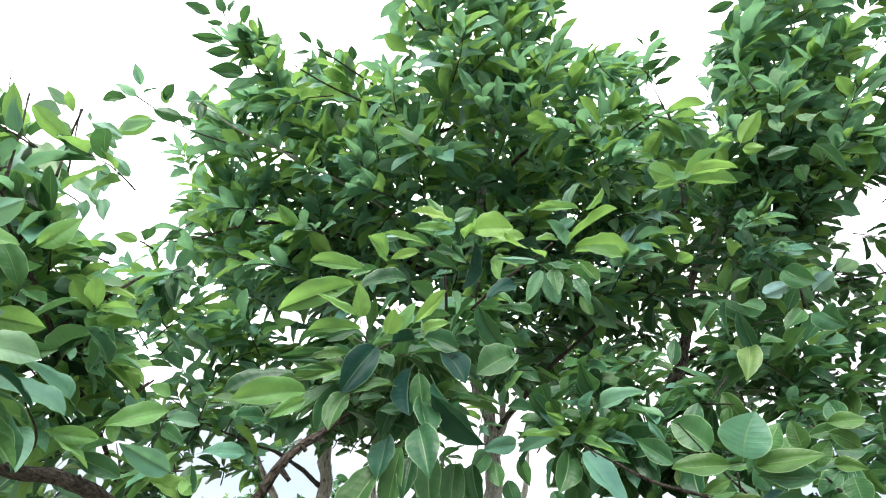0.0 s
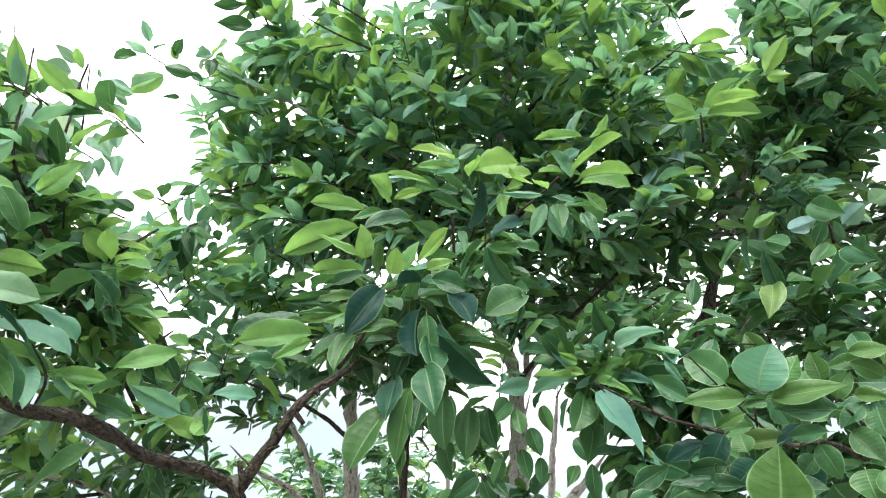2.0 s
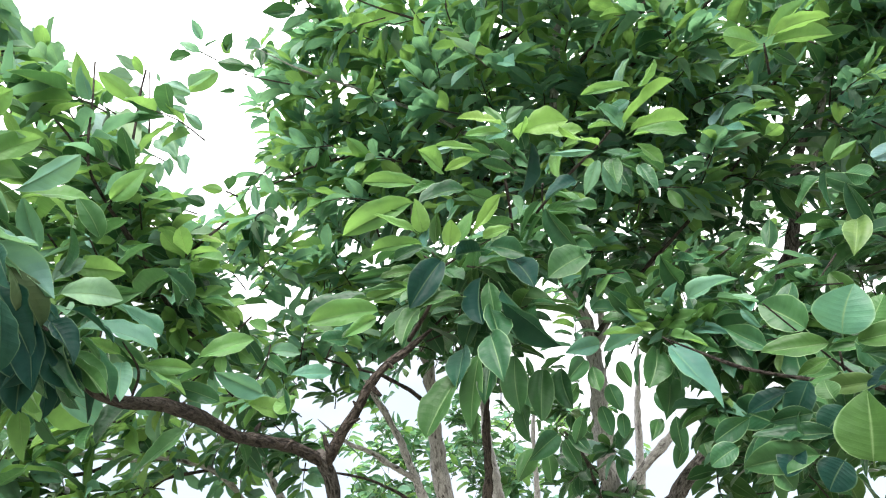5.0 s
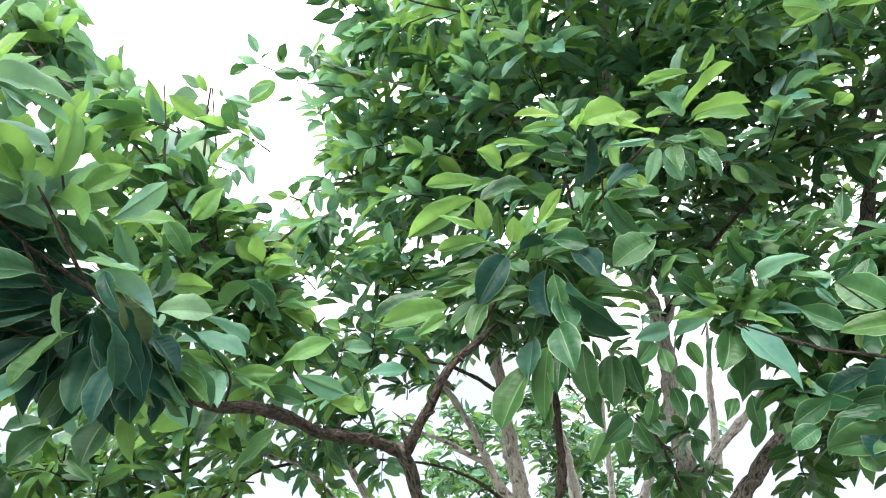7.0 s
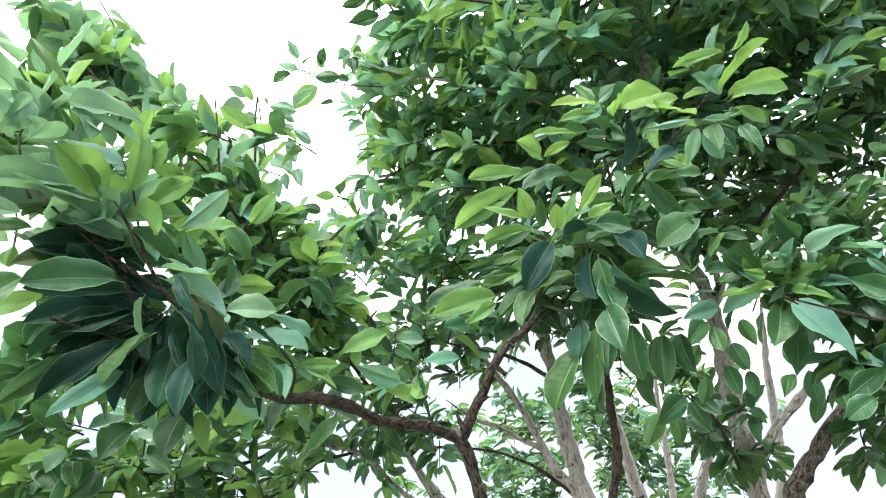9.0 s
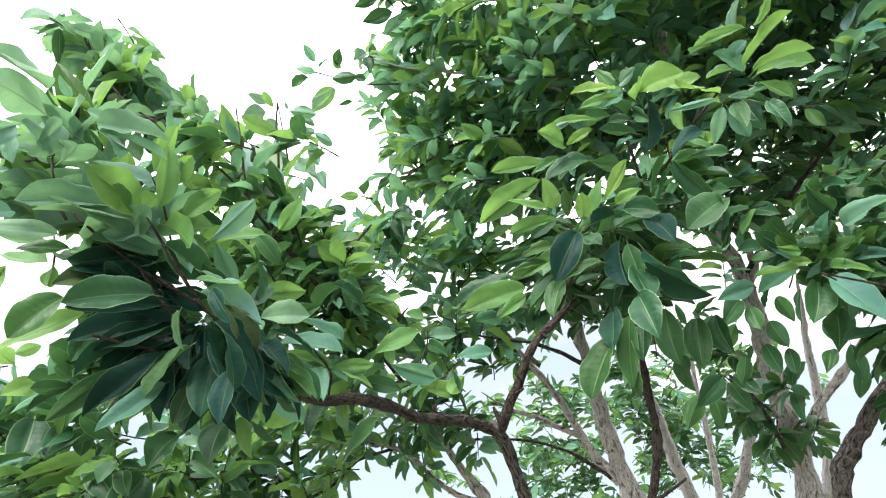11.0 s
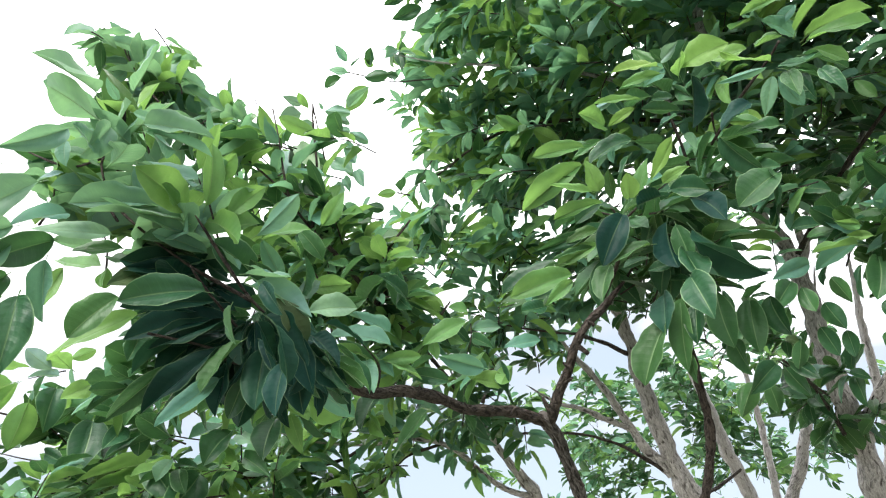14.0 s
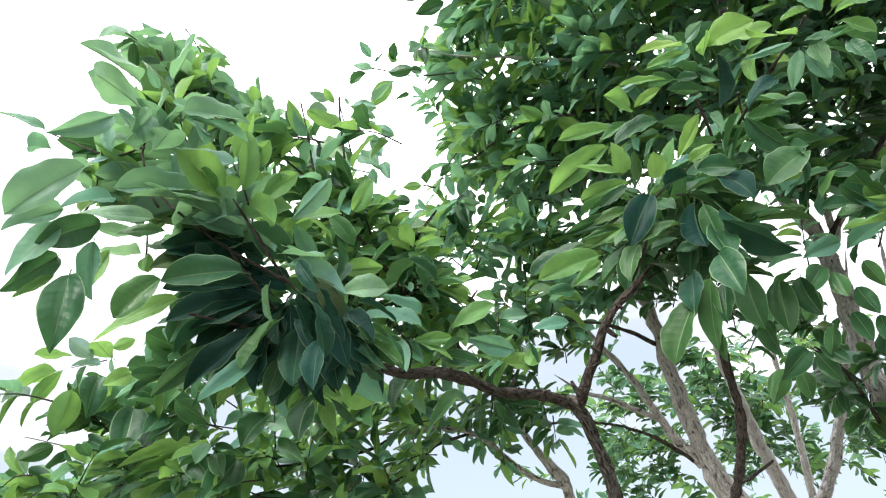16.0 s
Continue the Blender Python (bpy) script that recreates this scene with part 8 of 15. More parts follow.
spray(tall_tree, (-0.03, 2.26, 2.97), (0.04, 2.24, 3.07), 8, 0.099, 'mixed')
spray(tall_tree, (0.22, 1.56, 3.91), (0.24, 1.47, 3.97), 9, 0.083, 'mixed')
spray(tall_tree, (-0.56, 1.98, 3.13), (-0.62, 2.09, 3.19), 10, 0.092, 'mixed')
spray(tall_tree, (0.57, 1.92, 3.52), (0.60, 1.92, 3.63), 9, 0.097, 'mixed')
spray(tall_tree, (-0.39, 1.82, 3.60), (-0.37, 1.72, 3.69), 10, 0.096, 'mixed')
spray(tall_tree, (-0.05, 1.34, 3.61), (-0.01, 1.35, 3.73), 10, 0.083, 'mixed')
spray(tall_tree, (0.71, 1.98, 3.30), (0.79, 1.92, 3.43), 10, 0.113, 'mixed')
spray(tall_tree, (-0.80, 1.91, 2.83), (-0.94, 1.91, 2.83), 9, 0.108, 'mixed')
spray(tall_tree, (0.45, 2.04, 3.04), (0.56, 2.02, 3.14), 8, 0.087, 'mixed')
spray(tall_tree, (0.73, 2.09, 2.86), (0.84, 2.08, 2.86), 10, 0.082, 'mixed')
spray(tall_tree, (1.21, 2.27, 3.25), (1.29, 2.21, 3.35), 8, 0.082)
spray(tall_tree, (-0.80, 1.72, 3.08), (-0.86, 1.61, 3.16), 7, 0.113, 'mixed')
spray(tall_tree, (-0.28, 1.79, 3.04), (-0.36, 1.77, 3.17), 8, 0.086, 'mixed')
spray(tall_tree, (0.53, 1.99, 3.22), (0.61, 2.05, 3.27), 8, 0.112, 'mixed')
spray(tall_tree, (-0.02, 1.49, 3.51), (-0.01, 1.48, 3.62), 9, 0.090, 'mixed')
spray(tall_tree, (0.77, 1.92, 3.01), (0.89, 1.83, 3.09), 9, 0.114)
spray(tall_tree, (-0.21, 1.70, 3.28), (-0.19, 1.59, 3.32), 7, 0.105, 'mixed')
spray(tall_tree, (0.97, 2.11, 2.99), (1.07, 2.17, 3.03), 10, 0.094)
spray(tall_tree, (-1.02, 1.70, 3.12), (-1.15, 1.72, 3.13), 7, 0.082, 'mixed')
spray(tall_tree, (1.18, 1.58, 3.39), (1.29, 1.59, 3.47), 8, 0.103, 'mixed')
spray(tall_tree, (1.26, 1.58, 3.94), (1.37, 1.55, 3.99), 10, 0.096, 'mixed')
spray(tall_tree, (0.24, 1.48, 3.70), (0.12, 1.46, 3.72), 10, 0.114, 'mixed')
spray(tall_tree, (-0.54, 1.81, 3.54), (-0.66, 1.80, 3.62), 10, 0.112, 'mixed')
spray(tall_tree, (1.40, 2.14, 3.37), (1.51, 2.08, 3.42), 9, 0.088)
spray(tall_tree, (-0.22, 1.63, 3.43), (-0.25, 1.53, 3.53), 10, 0.089, 'mixed')
spray(tall_tree, (-0.02, 1.63, 3.36), (0.01, 1.54, 3.46), 9, 0.083, 'mixed')
spray(tall_tree, (-1.11, 1.78, 3.20), (-1.21, 1.81, 3.23), 9, 0.110, 'mixed')
spray(tall_tree, (0.76, 2.02, 3.23), (0.92, 2.08, 3.22), 10, 0.096)
spray(tall_tree, (1.09, 2.24, 2.99), (1.18, 2.25, 2.93), 8, 0.103, 'mixed')
spray(tall_tree, (0.26, 1.87, 3.18), (0.36, 1.82, 3.28), 7, 0.091, 'mixed')
spray(tall_tree, (-0.69, 1.88, 3.03), (-0.63, 1.93, 3.18), 9, 0.092, 'mixed')
spray(tall_tree, (1.36, 1.77, 3.54), (1.31, 1.73, 3.66), 8, 0.111, 'mixed')
spray(tall_tree, (-0.74, 1.59, 3.33), (-0.74, 1.61, 3.45), 7, 0.098, 'mixed')
spray(tall_tree, (0.58, 2.35, 3.17), (0.69, 2.24, 3.21), 8, 0.108, 'mixed')
spray(tall_tree, (0.07, 1.83, 3.24), (-0.02, 1.74, 3.30), 10, 0.088, 'mixed')
spray(tall_tree, (1.33, 1.50, 3.84), (1.34, 1.39, 3.93), 10, 0.093, 'mixed')
spray(tall_tree, (1.14, 1.77, 3.75), (1.22, 1.76, 3.82), 8, 0.093, 'mixed')
spray(tall_tree, (1.25, 1.98, 3.31), (1.40, 1.95, 3.24), 10, 0.092)
spray(tall_tree, (-0.25, 1.87, 3.42), (-0.13, 1.84, 3.49), 9, 0.096, 'mixed')
spray(tall_tree, (-0.14, 1.69, 3.76), (-0.17, 1.62, 3.86), 7, 0.096, 'mixed')
spray(tall_tree, (0.45, 1.81, 3.15), (0.57, 1.75, 3.21), 7, 0.109, 'mixed')
spray(tall_tree, (-0.37, 1.56, 3.43), (-0.46, 1.60, 3.50), 9, 0.100, 'mixed')
spray(tall_tree, (0.63, 1.67, 3.32), (0.77, 1.70, 3.38), 8, 0.095, 'mixed')
spray(tall_tree, (0.25, 2.03, 2.91), (0.30, 1.92, 2.93), 10, 0.093, 'mixed')
spray(tall_tree, (1.15, 1.45, 3.73), (1.18, 1.43, 3.84), 8, 0.113, 'mixed')
spray(tall_tree, (0.13, 1.73, 3.52), (0.21, 1.81, 3.62), 10, 0.100, 'mixed')
spray(tall_tree, (0.53, 1.82, 3.08), (0.65, 1.82, 3.12), 8, 0.097, 'mixed')
spray(tall_tree, (-0.28, 2.02, 3.13), (-0.40, 1.97, 3.18), 8, 0.083, 'mixed')
spray(tall_tree, (-0.66, 1.93, 3.26), (-0.77, 1.93, 3.30), 8, 0.100, 'mixed')
spray(tall_tree, (-0.30, 1.35, 4.06), (-0.26, 1.26, 4.15), 10, 0.088, 'mixed')
spray(tall_tree, (0.14, 1.42, 3.33), (0.12, 1.43, 3.50), 8, 0.092, 'mixed')
spray(tall_tree, (-0.54, 1.96, 2.77), (-0.60, 1.95, 2.91), 8, 0.107, 'mixed')
spray(tall_tree, (-0.88, 1.72, 3.60), (-0.98, 1.72, 3.65), 9, 0.081, 'mixed')
spray(tall_tree, (-0.69, 1.52, 3.26), (-0.80, 1.54, 3.37), 7, 0.089, 'mixed')
spray(tall_tree, (-0.68, 2.05, 3.12), (-0.78, 2.00, 3.13), 8, 0.095, 'mixed')
spray(tall_tree, (0.29, 2.23, 2.97), (0.42, 2.22, 2.96), 9, 0.094, 'mixed')
spray(tall_tree, (-0.09, 1.41, 3.99), (-0.21, 1.35, 4.01), 8, 0.083, 'mixed')
spray(tall_tree, (0.34, 1.83, 3.32), (0.31, 1.92, 3.43), 8, 0.081, 'mixed')
spray(tall_tree, (1.03, 1.89, 3.21), (1.12, 1.99, 3.21), 10, 0.083, 'mixed')
spray(tall_tree, (0.51, 2.04, 3.12), (0.42, 2.02, 3.21), 10, 0.105, 'mixed')
spray(tall_tree, (0.24, 1.71, 3.56), (0.27, 1.59, 3.65), 7, 0.088, 'mixed')
spray(tall_tree, (-0.63, 1.89, 3.11), (-0.78, 1.91, 3.17), 10, 0.093, 'mixed')
spray(tall_tree, (-0.55, 1.55, 3.09), (-0.62, 1.57, 3.23), 7, 0.110, 'mixed')
spray(tall_tree, (-0.10, 1.56, 3.71), (-0.01, 1.51, 3.81), 7, 0.105, 'mixed')
spray(tall_tree, (-0.70, 1.65, 3.41), (-0.83, 1.61, 3.52), 9, 0.114, 'mixed')
spray(tall_tree, (1.41, 1.63, 4.05), (1.52, 1.57, 4.10), 9, 0.088, 'mixed')
spray(tall_tree, (0.02, 1.94, 2.90), (0.12, 1.90, 2.93), 7, 0.095, 'mixed')
spray(tall_tree, (-0.66, 1.57, 3.41), (-0.68, 1.52, 3.50), 7, 0.081, 'mixed')
spray(tall_tree, (-0.86, 1.75, 3.09), (-0.98, 1.79, 3.07), 8, 0.101, 'mixed')
spray(tall_tree, (0.38, 2.02, 3.04), (0.46, 2.10, 3.16), 8, 0.096, 'mixed')
spray(tall_tree, (1.17, 1.91, 3.16), (1.28, 1.89, 3.16), 8, 0.097)
spray(tall_tree, (1.10, 1.21, 3.38), (1.07, 1.11, 3.38), 10, 0.087, 'mixed')
spray(tall_tree, (0.73, 1.92, 2.73), (0.88, 1.87, 2.73), 9, 0.084)
spray(tall_tree, (1.40, 1.59, 3.39), (1.51, 1.54, 3.40), 7, 0.096, 'mixed')
spray(tall_tree, (1.32, 1.41, 3.08), (1.42, 1.29, 3.11), 9, 0.108, 'mixed')
spray(tall_tree, (1.25, 1.55, 3.23), (1.37, 1.54, 3.27), 9, 0.109, 'mixed')
spray(tall_tree, (1.01, 1.64, 2.97), (1.03, 1.53, 2.90), 7, 0.087, 'mixed')
spray(tall_tree, (1.38, 1.25, 3.10), (1.38, 1.12, 3.20), 10, 0.104, 'mixed')
spray(tall_tree, (1.17, 1.54, 2.84), (1.27, 1.45, 2.76), 7, 0.082)
spray(tall_tree, (1.24, 1.76, 2.58), (1.35, 1.89, 2.59), 10, 0.092)
spray(tall_tree, (1.32, 1.17, 3.40), (1.40, 1.24, 3.42), 8, 0.109, 'mixed')
spray(tall_tree, (0.99, 1.84, 2.82), (1.04, 1.91, 2.77), 9, 0.088, 'mixed')
spray(tall_tree, (1.52, 1.22, 3.61), (1.60, 1.34, 3.61), 10, 0.078, 'mixed')
spray(tall_tree, (1.53, 1.70, 3.17), (1.70, 1.69, 3.22), 9, 0.081, 'mixed')
spray(tall_tree, (0.99, 1.22, 3.48), (0.91, 1.15, 3.49), 9, 0.103, 'mixed')
spray(tall_tree, (0.89, 1.94, 2.71), (0.96, 2.03, 2.74), 10, 0.102)
spray(tall_tree, (0.72, 1.57, 2.63), (0.78, 1.44, 2.55), 10, 0.088, 'mixed')
spray(tall_tree, (0.93, 1.52, 2.95), (0.93, 1.37, 2.97), 7, 0.108, 'mixed')
spray(tall_tree, (1.18, 1.50, 3.41), (1.28, 1.50, 3.50), 9, 0.088, 'mixed')
spray(tall_tree, (0.83, 1.31, 2.84), (0.80, 1.17, 2.90), 9, 0.098, 'mixed')
spray(tall_tree, (1.43, 1.47, 3.03), (1.52, 1.45, 3.14), 7, 0.100, 'mixed')
spray(tall_tree, (0.97, 1.32, 2.82), (1.02, 1.18, 2.91), 8, 0.093, 'mixed')
spray(tall_tree, (1.71, 1.86, 3.05), (1.64, 1.74, 3.11), 7, 0.084, 'mixed')
spray(tall_tree, (0.96, 1.19, 3.22), (1.10, 1.13, 3.26), 9, 0.094, 'mixed')
spray(tall_tree, (1.04, 1.67, 2.48), (1.10, 1.57, 2.44), 10, 0.083, 'mixed')
spray(tall_tree, (1.21, 2.19, 2.70), (1.30, 2.10, 2.70), 7, 0.108)
spray(tall_tree, (1.14, 1.55, 3.28), (1.24, 1.56, 3.33), 10, 0.095, 'mixed')
spray(tall_tree, (1.15, 1.42, 3.09), (1.05, 1.35, 3.16), 8, 0.091, 'mixed')
spray(tall_tree, (0.87, 1.60, 2.94), (0.94, 1.51, 3.04), 8, 0.097, 'mixed')
spray(tall_tree, (1.04, 1.39, 2.82), (1.13, 1.36, 2.86), 10, 0.093, 'mixed')
spray(tall_tree, (1.19, 1.85, 2.76), (1.14, 1.81, 2.62), 7, 0.086)
spray(tall_tree, (0.94, 2.02, 2.85), (1.04, 2.00, 2.71), 9, 0.084)
spray(tall_tree, (1.01, 1.89, 2.60), (1.18, 1.90, 2.56), 10, 0.090, 'mixed')
spray(tall_tree, (0.76, 1.21, 2.93), (0.75, 1.21, 3.05), 8, 0.085, 'mixed')
spray(tall_tree, (1.08, 1.81, 2.72), (1.20, 1.86, 2.66), 7, 0.089)
spray(tall_tree, (0.99, 1.61, 3.01), (1.03, 1.48, 3.08), 7, 0.101, 'mixed')
spray(tall_tree, (0.80, 1.81, 3.06), (0.87, 1.70, 3.12), 8, 0.092)
spray(tall_tree, (1.02, 1.40, 2.97), (0.93, 1.27, 3.01), 9, 0.085, 'mixed')
spray(tall_tree, (1.26, 1.89, 3.09), (1.29, 1.78, 3.18), 10, 0.104)
spray(tall_tree, (1.43, 1.42, 3.19), (1.53, 1.42, 3.23), 9, 0.088, 'mixed')
spray(tall_tree, (1.65, 1.30, 3.45), (1.64, 1.40, 3.35), 10, 0.089, 'mixed')
spray(tall_tree, (0.87, 1.68, 2.96), (1.00, 1.60, 3.01), 10, 0.089)
spray(tall_tree, (1.26, 1.45, 3.14), (1.32, 1.31, 3.15), 8, 0.082, 'mixed')
spray(tall_tree, (0.81, 1.86, 2.66), (0.82, 1.76, 2.53), 7, 0.085)
spray(tall_tree, (0.81, 1.51, 3.22), (0.92, 1.49, 3.29), 10, 0.097, 'mixed')
spray(tall_tree, (0.96, 1.52, 2.87), (1.02, 1.41, 2.86), 7, 0.106, 'mixed')
spray(tall_tree, (1.41, 1.24, 3.31), (1.47, 1.12, 3.38), 8, 0.101, 'mixed')
spray(tall_tree, (0.82, 1.79, 2.67), (0.90, 1.68, 2.70), 9, 0.089)
spray(tall_tree, (1.55, 1.38, 3.60), (1.47, 1.29, 3.70), 8, 0.104, 'mixed')
spray(tall_tree, (0.99, 1.26, 3.04), (1.03, 1.13, 3.07), 9, 0.086, 'mixed')
spray(tall_tree, (0.83, 1.69, 2.37), (0.84, 1.59, 2.32), 9, 0.091, 'mixed')
spray(tall_tree, (1.29, 2.07, 2.48), (1.34, 1.97, 2.46), 7, 0.088, 'mixed')
spray(tall_tree, (1.19, 1.60, 3.05), (1.16, 1.47, 3.05), 8, 0.080, 'mixed')
spray(tall_tree, (0.80, 1.90, 2.72), (0.91, 1.90, 2.60), 9, 0.101)
spray(tall_tree, (1.06, 1.73, 3.17), (1.05, 1.69, 3.27), 8, 0.102, 'mixed')
spray(tall_tree, (1.01, 1.31, 2.81), (1.08, 1.29, 2.71), 9, 0.109, 'mixed')
spray(tall_tree, (1.15, 1.52, 2.75), (1.24, 1.36, 2.76), 7, 0.087, 'mixed')
spray(tall_tree, (1.22, 1.49, 3.39), (1.17, 1.37, 3.46), 10, 0.105, 'mixed')
spray(tall_tree, (0.69, 1.36, 3.20), (0.82, 1.26, 3.21), 9, 0.081, 'mixed')
spray(tall_tree, (1.24, 1.70, 2.57), (1.31, 1.76, 2.51), 9, 0.083, 'mixed')
spray(tall_tree, (1.41, 1.69, 3.04), (1.36, 1.55, 2.99), 8, 0.106, 'mixed')
spray(tall_tree, (1.13, 1.43, 2.88), (1.25, 1.40, 2.87), 9, 0.086, 'mixed')
spray(tall_tree, (0.97, 1.37, 3.35), (0.93, 1.49, 3.47), 10, 0.092, 'mixed')
spray(tall_tree, (0.81, 1.68, 2.61), (0.81, 1.52, 2.60), 9, 0.098)
spray(tall_tree, (1.34, 1.43, 3.49), (1.42, 1.38, 3.55), 8, 0.100, 'mixed')
spray(tall_tree, (1.43, 1.34, 3.52), (1.49, 1.36, 3.64), 8, 0.079, 'mixed')
spray(tall_tree, (1.00, 1.39, 3.26), (1.13, 1.37, 3.36), 10, 0.098, 'mixed')
spray(tall_tree, (0.79, 1.56, 2.73), (0.82, 1.45, 2.76), 10, 0.089)
spray(tall_tree, (0.98, 1.65, 2.40), (1.09, 1.65, 2.38), 9, 0.110, 'mixed')
spray(tall_tree, (0.75, 1.23, 2.79), (0.63, 1.18, 2.76), 8, 0.093, 'mixed')
spray(tall_tree, (1.15, 1.72, 3.00), (1.15, 1.60, 3.02), 9, 0.097, 'mixed')
spray(tall_tree, (1.07, 1.25, 3.49), (1.18, 1.16, 3.49), 7, 0.080, 'mixed')
spray(tall_tree, (1.14, 1.70, 2.43), (1.22, 1.68, 2.33), 7, 0.102, 'mixed')
spray(tall_tree, (0.75, 1.35, 3.00), (0.84, 1.23, 2.96), 7, 0.102, 'mixed')
spray(tall_tree, (1.46, 1.42, 3.37), (1.54, 1.32, 3.36), 10, 0.099, 'mixed')
spray(tall_tree, (0.95, 1.31, 3.01), (0.96, 1.17, 3.03), 10, 0.086, 'mixed')
spray(tall_tree, (1.31, 0.93, 3.04), (1.22, 0.97, 3.15), 8, 0.105, 'mixed')
spray(tall_tree, (0.89, 1.81, 2.60), (0.87, 1.65, 2.62), 7, 0.105)
spray(tall_tree, (1.46, 1.32, 3.51), (1.60, 1.26, 3.57), 8, 0.097, 'mixed')
spray(tall_tree, (0.68, 1.58, 2.66), (0.73, 1.56, 2.50), 10, 0.109, 'mixed')
spray(tall_tree, (1.24, 1.35, 3.70), (1.19, 1.28, 3.78), 8, 0.084, 'mixed')
spray(tall_tree, (1.04, 1.39, 2.83), (1.09, 1.30, 2.80), 8, 0.078, 'mixed')
spray(tall_tree, (1.53, 1.37, 3.81), (1.68, 1.34, 3.82), 9, 0.092, 'mixed')
spray(tall_tree, (1.35, 1.61, 3.18), (1.44, 1.65, 3.24), 7, 0.109, 'mixed')
spray(tall_tree, (0.78, 1.54, 3.28), (0.87, 1.42, 3.37), 10, 0.095, 'mixed')
spray(tall_tree, (1.31, 1.23, 3.06), (1.32, 1.13, 3.11), 9, 0.088, 'mixed')
spray(tall_tree, (1.39, 1.61, 3.15), (1.48, 1.54, 3.24), 7, 0.100, 'mixed')
spray(tall_tree, (1.30, 1.42, 3.32), (1.41, 1.31, 3.35), 7, 0.080, 'mixed')
spray(tall_tree, (1.36, 1.98, 2.84), (1.48, 2.04, 2.73), 10, 0.098, 'mixed')
spray(tall_tree, (1.51, 1.80, 3.16), (1.62, 1.74, 3.23), 10, 0.099, 'mixed')
spray(tall_tree, (1.21, 1.77, 3.20), (1.18, 1.60, 3.24), 9, 0.089, 'mixed')
spray(tall_tree, (0.83, 1.52, 2.96), (0.80, 1.36, 2.93), 9, 0.089, 'mixed')
spray(tall_tree, (0.93, 1.48, 2.87), (0.76, 1.47, 2.87), 10, 0.080)
spray(tall_tree, (1.24, 1.21, 3.13), (1.32, 1.08, 3.18), 9, 0.090, 'mixed')
spray(tall_tree, (1.63, 1.89, 3.04), (1.65, 1.79, 3.02), 10, 0.109)
spray(tall_tree, (1.23, 1.96, 2.46), (1.26, 1.84, 2.45), 10, 0.089)
spray(tall_tree, (0.93, 1.40, 2.77), (1.00, 1.26, 2.79), 9, 0.097, 'mixed')
spray(tall_tree, (0.83, 1.44, 3.09), (0.94, 1.36, 3.18), 10, 0.079, 'mixed')
spray(tall_tree, (0.98, 1.49, 3.33), (0.94, 1.34, 3.37), 9, 0.099, 'mixed')
spray(tall_tree, (0.73, 1.66, 2.76), (0.73, 1.49, 2.79), 10, 0.098)
spray(tall_tree, (1.45, 1.30, 3.29), (1.34, 1.18, 3.27), 8, 0.108, 'mixed')
spray(tall_tree, (0.67, 1.47, 2.63), (0.71, 1.34, 2.59), 10, 0.081, 'mixed')
spray(tall_tree, (1.62, 1.79, 3.30), (1.72, 1.69, 3.35), 9, 0.110, 'mixed')
spray(tall_tree, (0.91, 2.01, 2.70), (1.02, 2.12, 2.63), 8, 0.090, 'mixed')
spray(tall_tree, (1.30, 1.26, 3.66), (1.39, 1.24, 3.74), 9, 0.105, 'mixed')
spray(tall_tree, (0.79, 1.36, 3.09), (0.87, 1.43, 3.21), 8, 0.109, 'mixed')
spray(tall_tree, (1.15, 1.80, 2.58), (1.18, 1.68, 2.57), 9, 0.080, 'mixed')
spray(tall_tree, (0.89, 1.49, 3.39), (0.89, 1.38, 3.44), 10, 0.090, 'mixed')
spray(tall_tree, (1.48, 1.67, 3.33), (1.60, 1.67, 3.34), 8, 0.088, 'mixed')
spray(tall_tree, (0.87, 1.13, 3.29), (0.99, 1.07, 3.37), 9, 0.104, 'mixed')
spray(tall_tree, (0.92, 1.26, 3.65), (1.09, 1.23, 3.67), 9, 0.092, 'mixed')
spray(tall_tree, (1.27, 1.17, 2.93), (1.15, 1.16, 3.06), 8, 0.090, 'mixed')
spray(tall_tree, (0.92, 1.60, 2.84), (0.92, 1.47, 2.95), 7, 0.109, 'mixed')
spray(tall_tree, (-0.74, 1.20, 3.29), (-0.69, 1.09, 3.26), 8, 0.105, 'mixed')
spray(tall_tree, (-0.60, 1.33, 3.17), (-0.65, 1.18, 3.14), 7, 0.094, 'mixed')
spray(tall_tree, (-0.64, 1.27, 3.17), (-0.65, 1.10, 3.18), 8, 0.094, 'mixed')
spray(tall_tree, (-0.69, 1.19, 3.24), (-0.78, 1.11, 3.28), 10, 0.092, 'mixed')
spray(tall_tree, (-0.99, 1.29, 3.20), (-0.89, 1.21, 3.13), 7, 0.104, 'mixed')
spray(tall_tree, (-0.01, 1.91, 2.52), (-0.03, 1.86, 2.64), 8, 0.082, 'mixed')
spray(tall_tree, (0.55, 2.80, 2.56), (0.69, 2.83, 2.49), 8, 0.101)
spray(tall_tree, (-0.02, 2.25, 2.83), (-0.04, 2.33, 2.95), 9, 0.093)
spray(tall_tree, (0.51, 2.15, 2.72), (0.61, 2.26, 2.73), 10, 0.084)
spray(tall_tree, (0.22, 2.24, 2.44), (0.19, 2.25, 2.60), 8, 0.088, 'mixed')
spray(tall_tree, (0.21, 2.00, 2.72), (0.10, 1.87, 2.74), 10, 0.079, 'mixed')
spray(tall_tree, (0.29, 2.18, 2.74), (0.40, 2.22, 2.78), 9, 0.095)
spray(tall_tree, (-0.04, 2.26, 2.79), (-0.05, 2.22, 2.92), 7, 0.088)
spray(tall_tree, (0.44, 2.30, 2.64), (0.44, 2.15, 2.70), 10, 0.101)
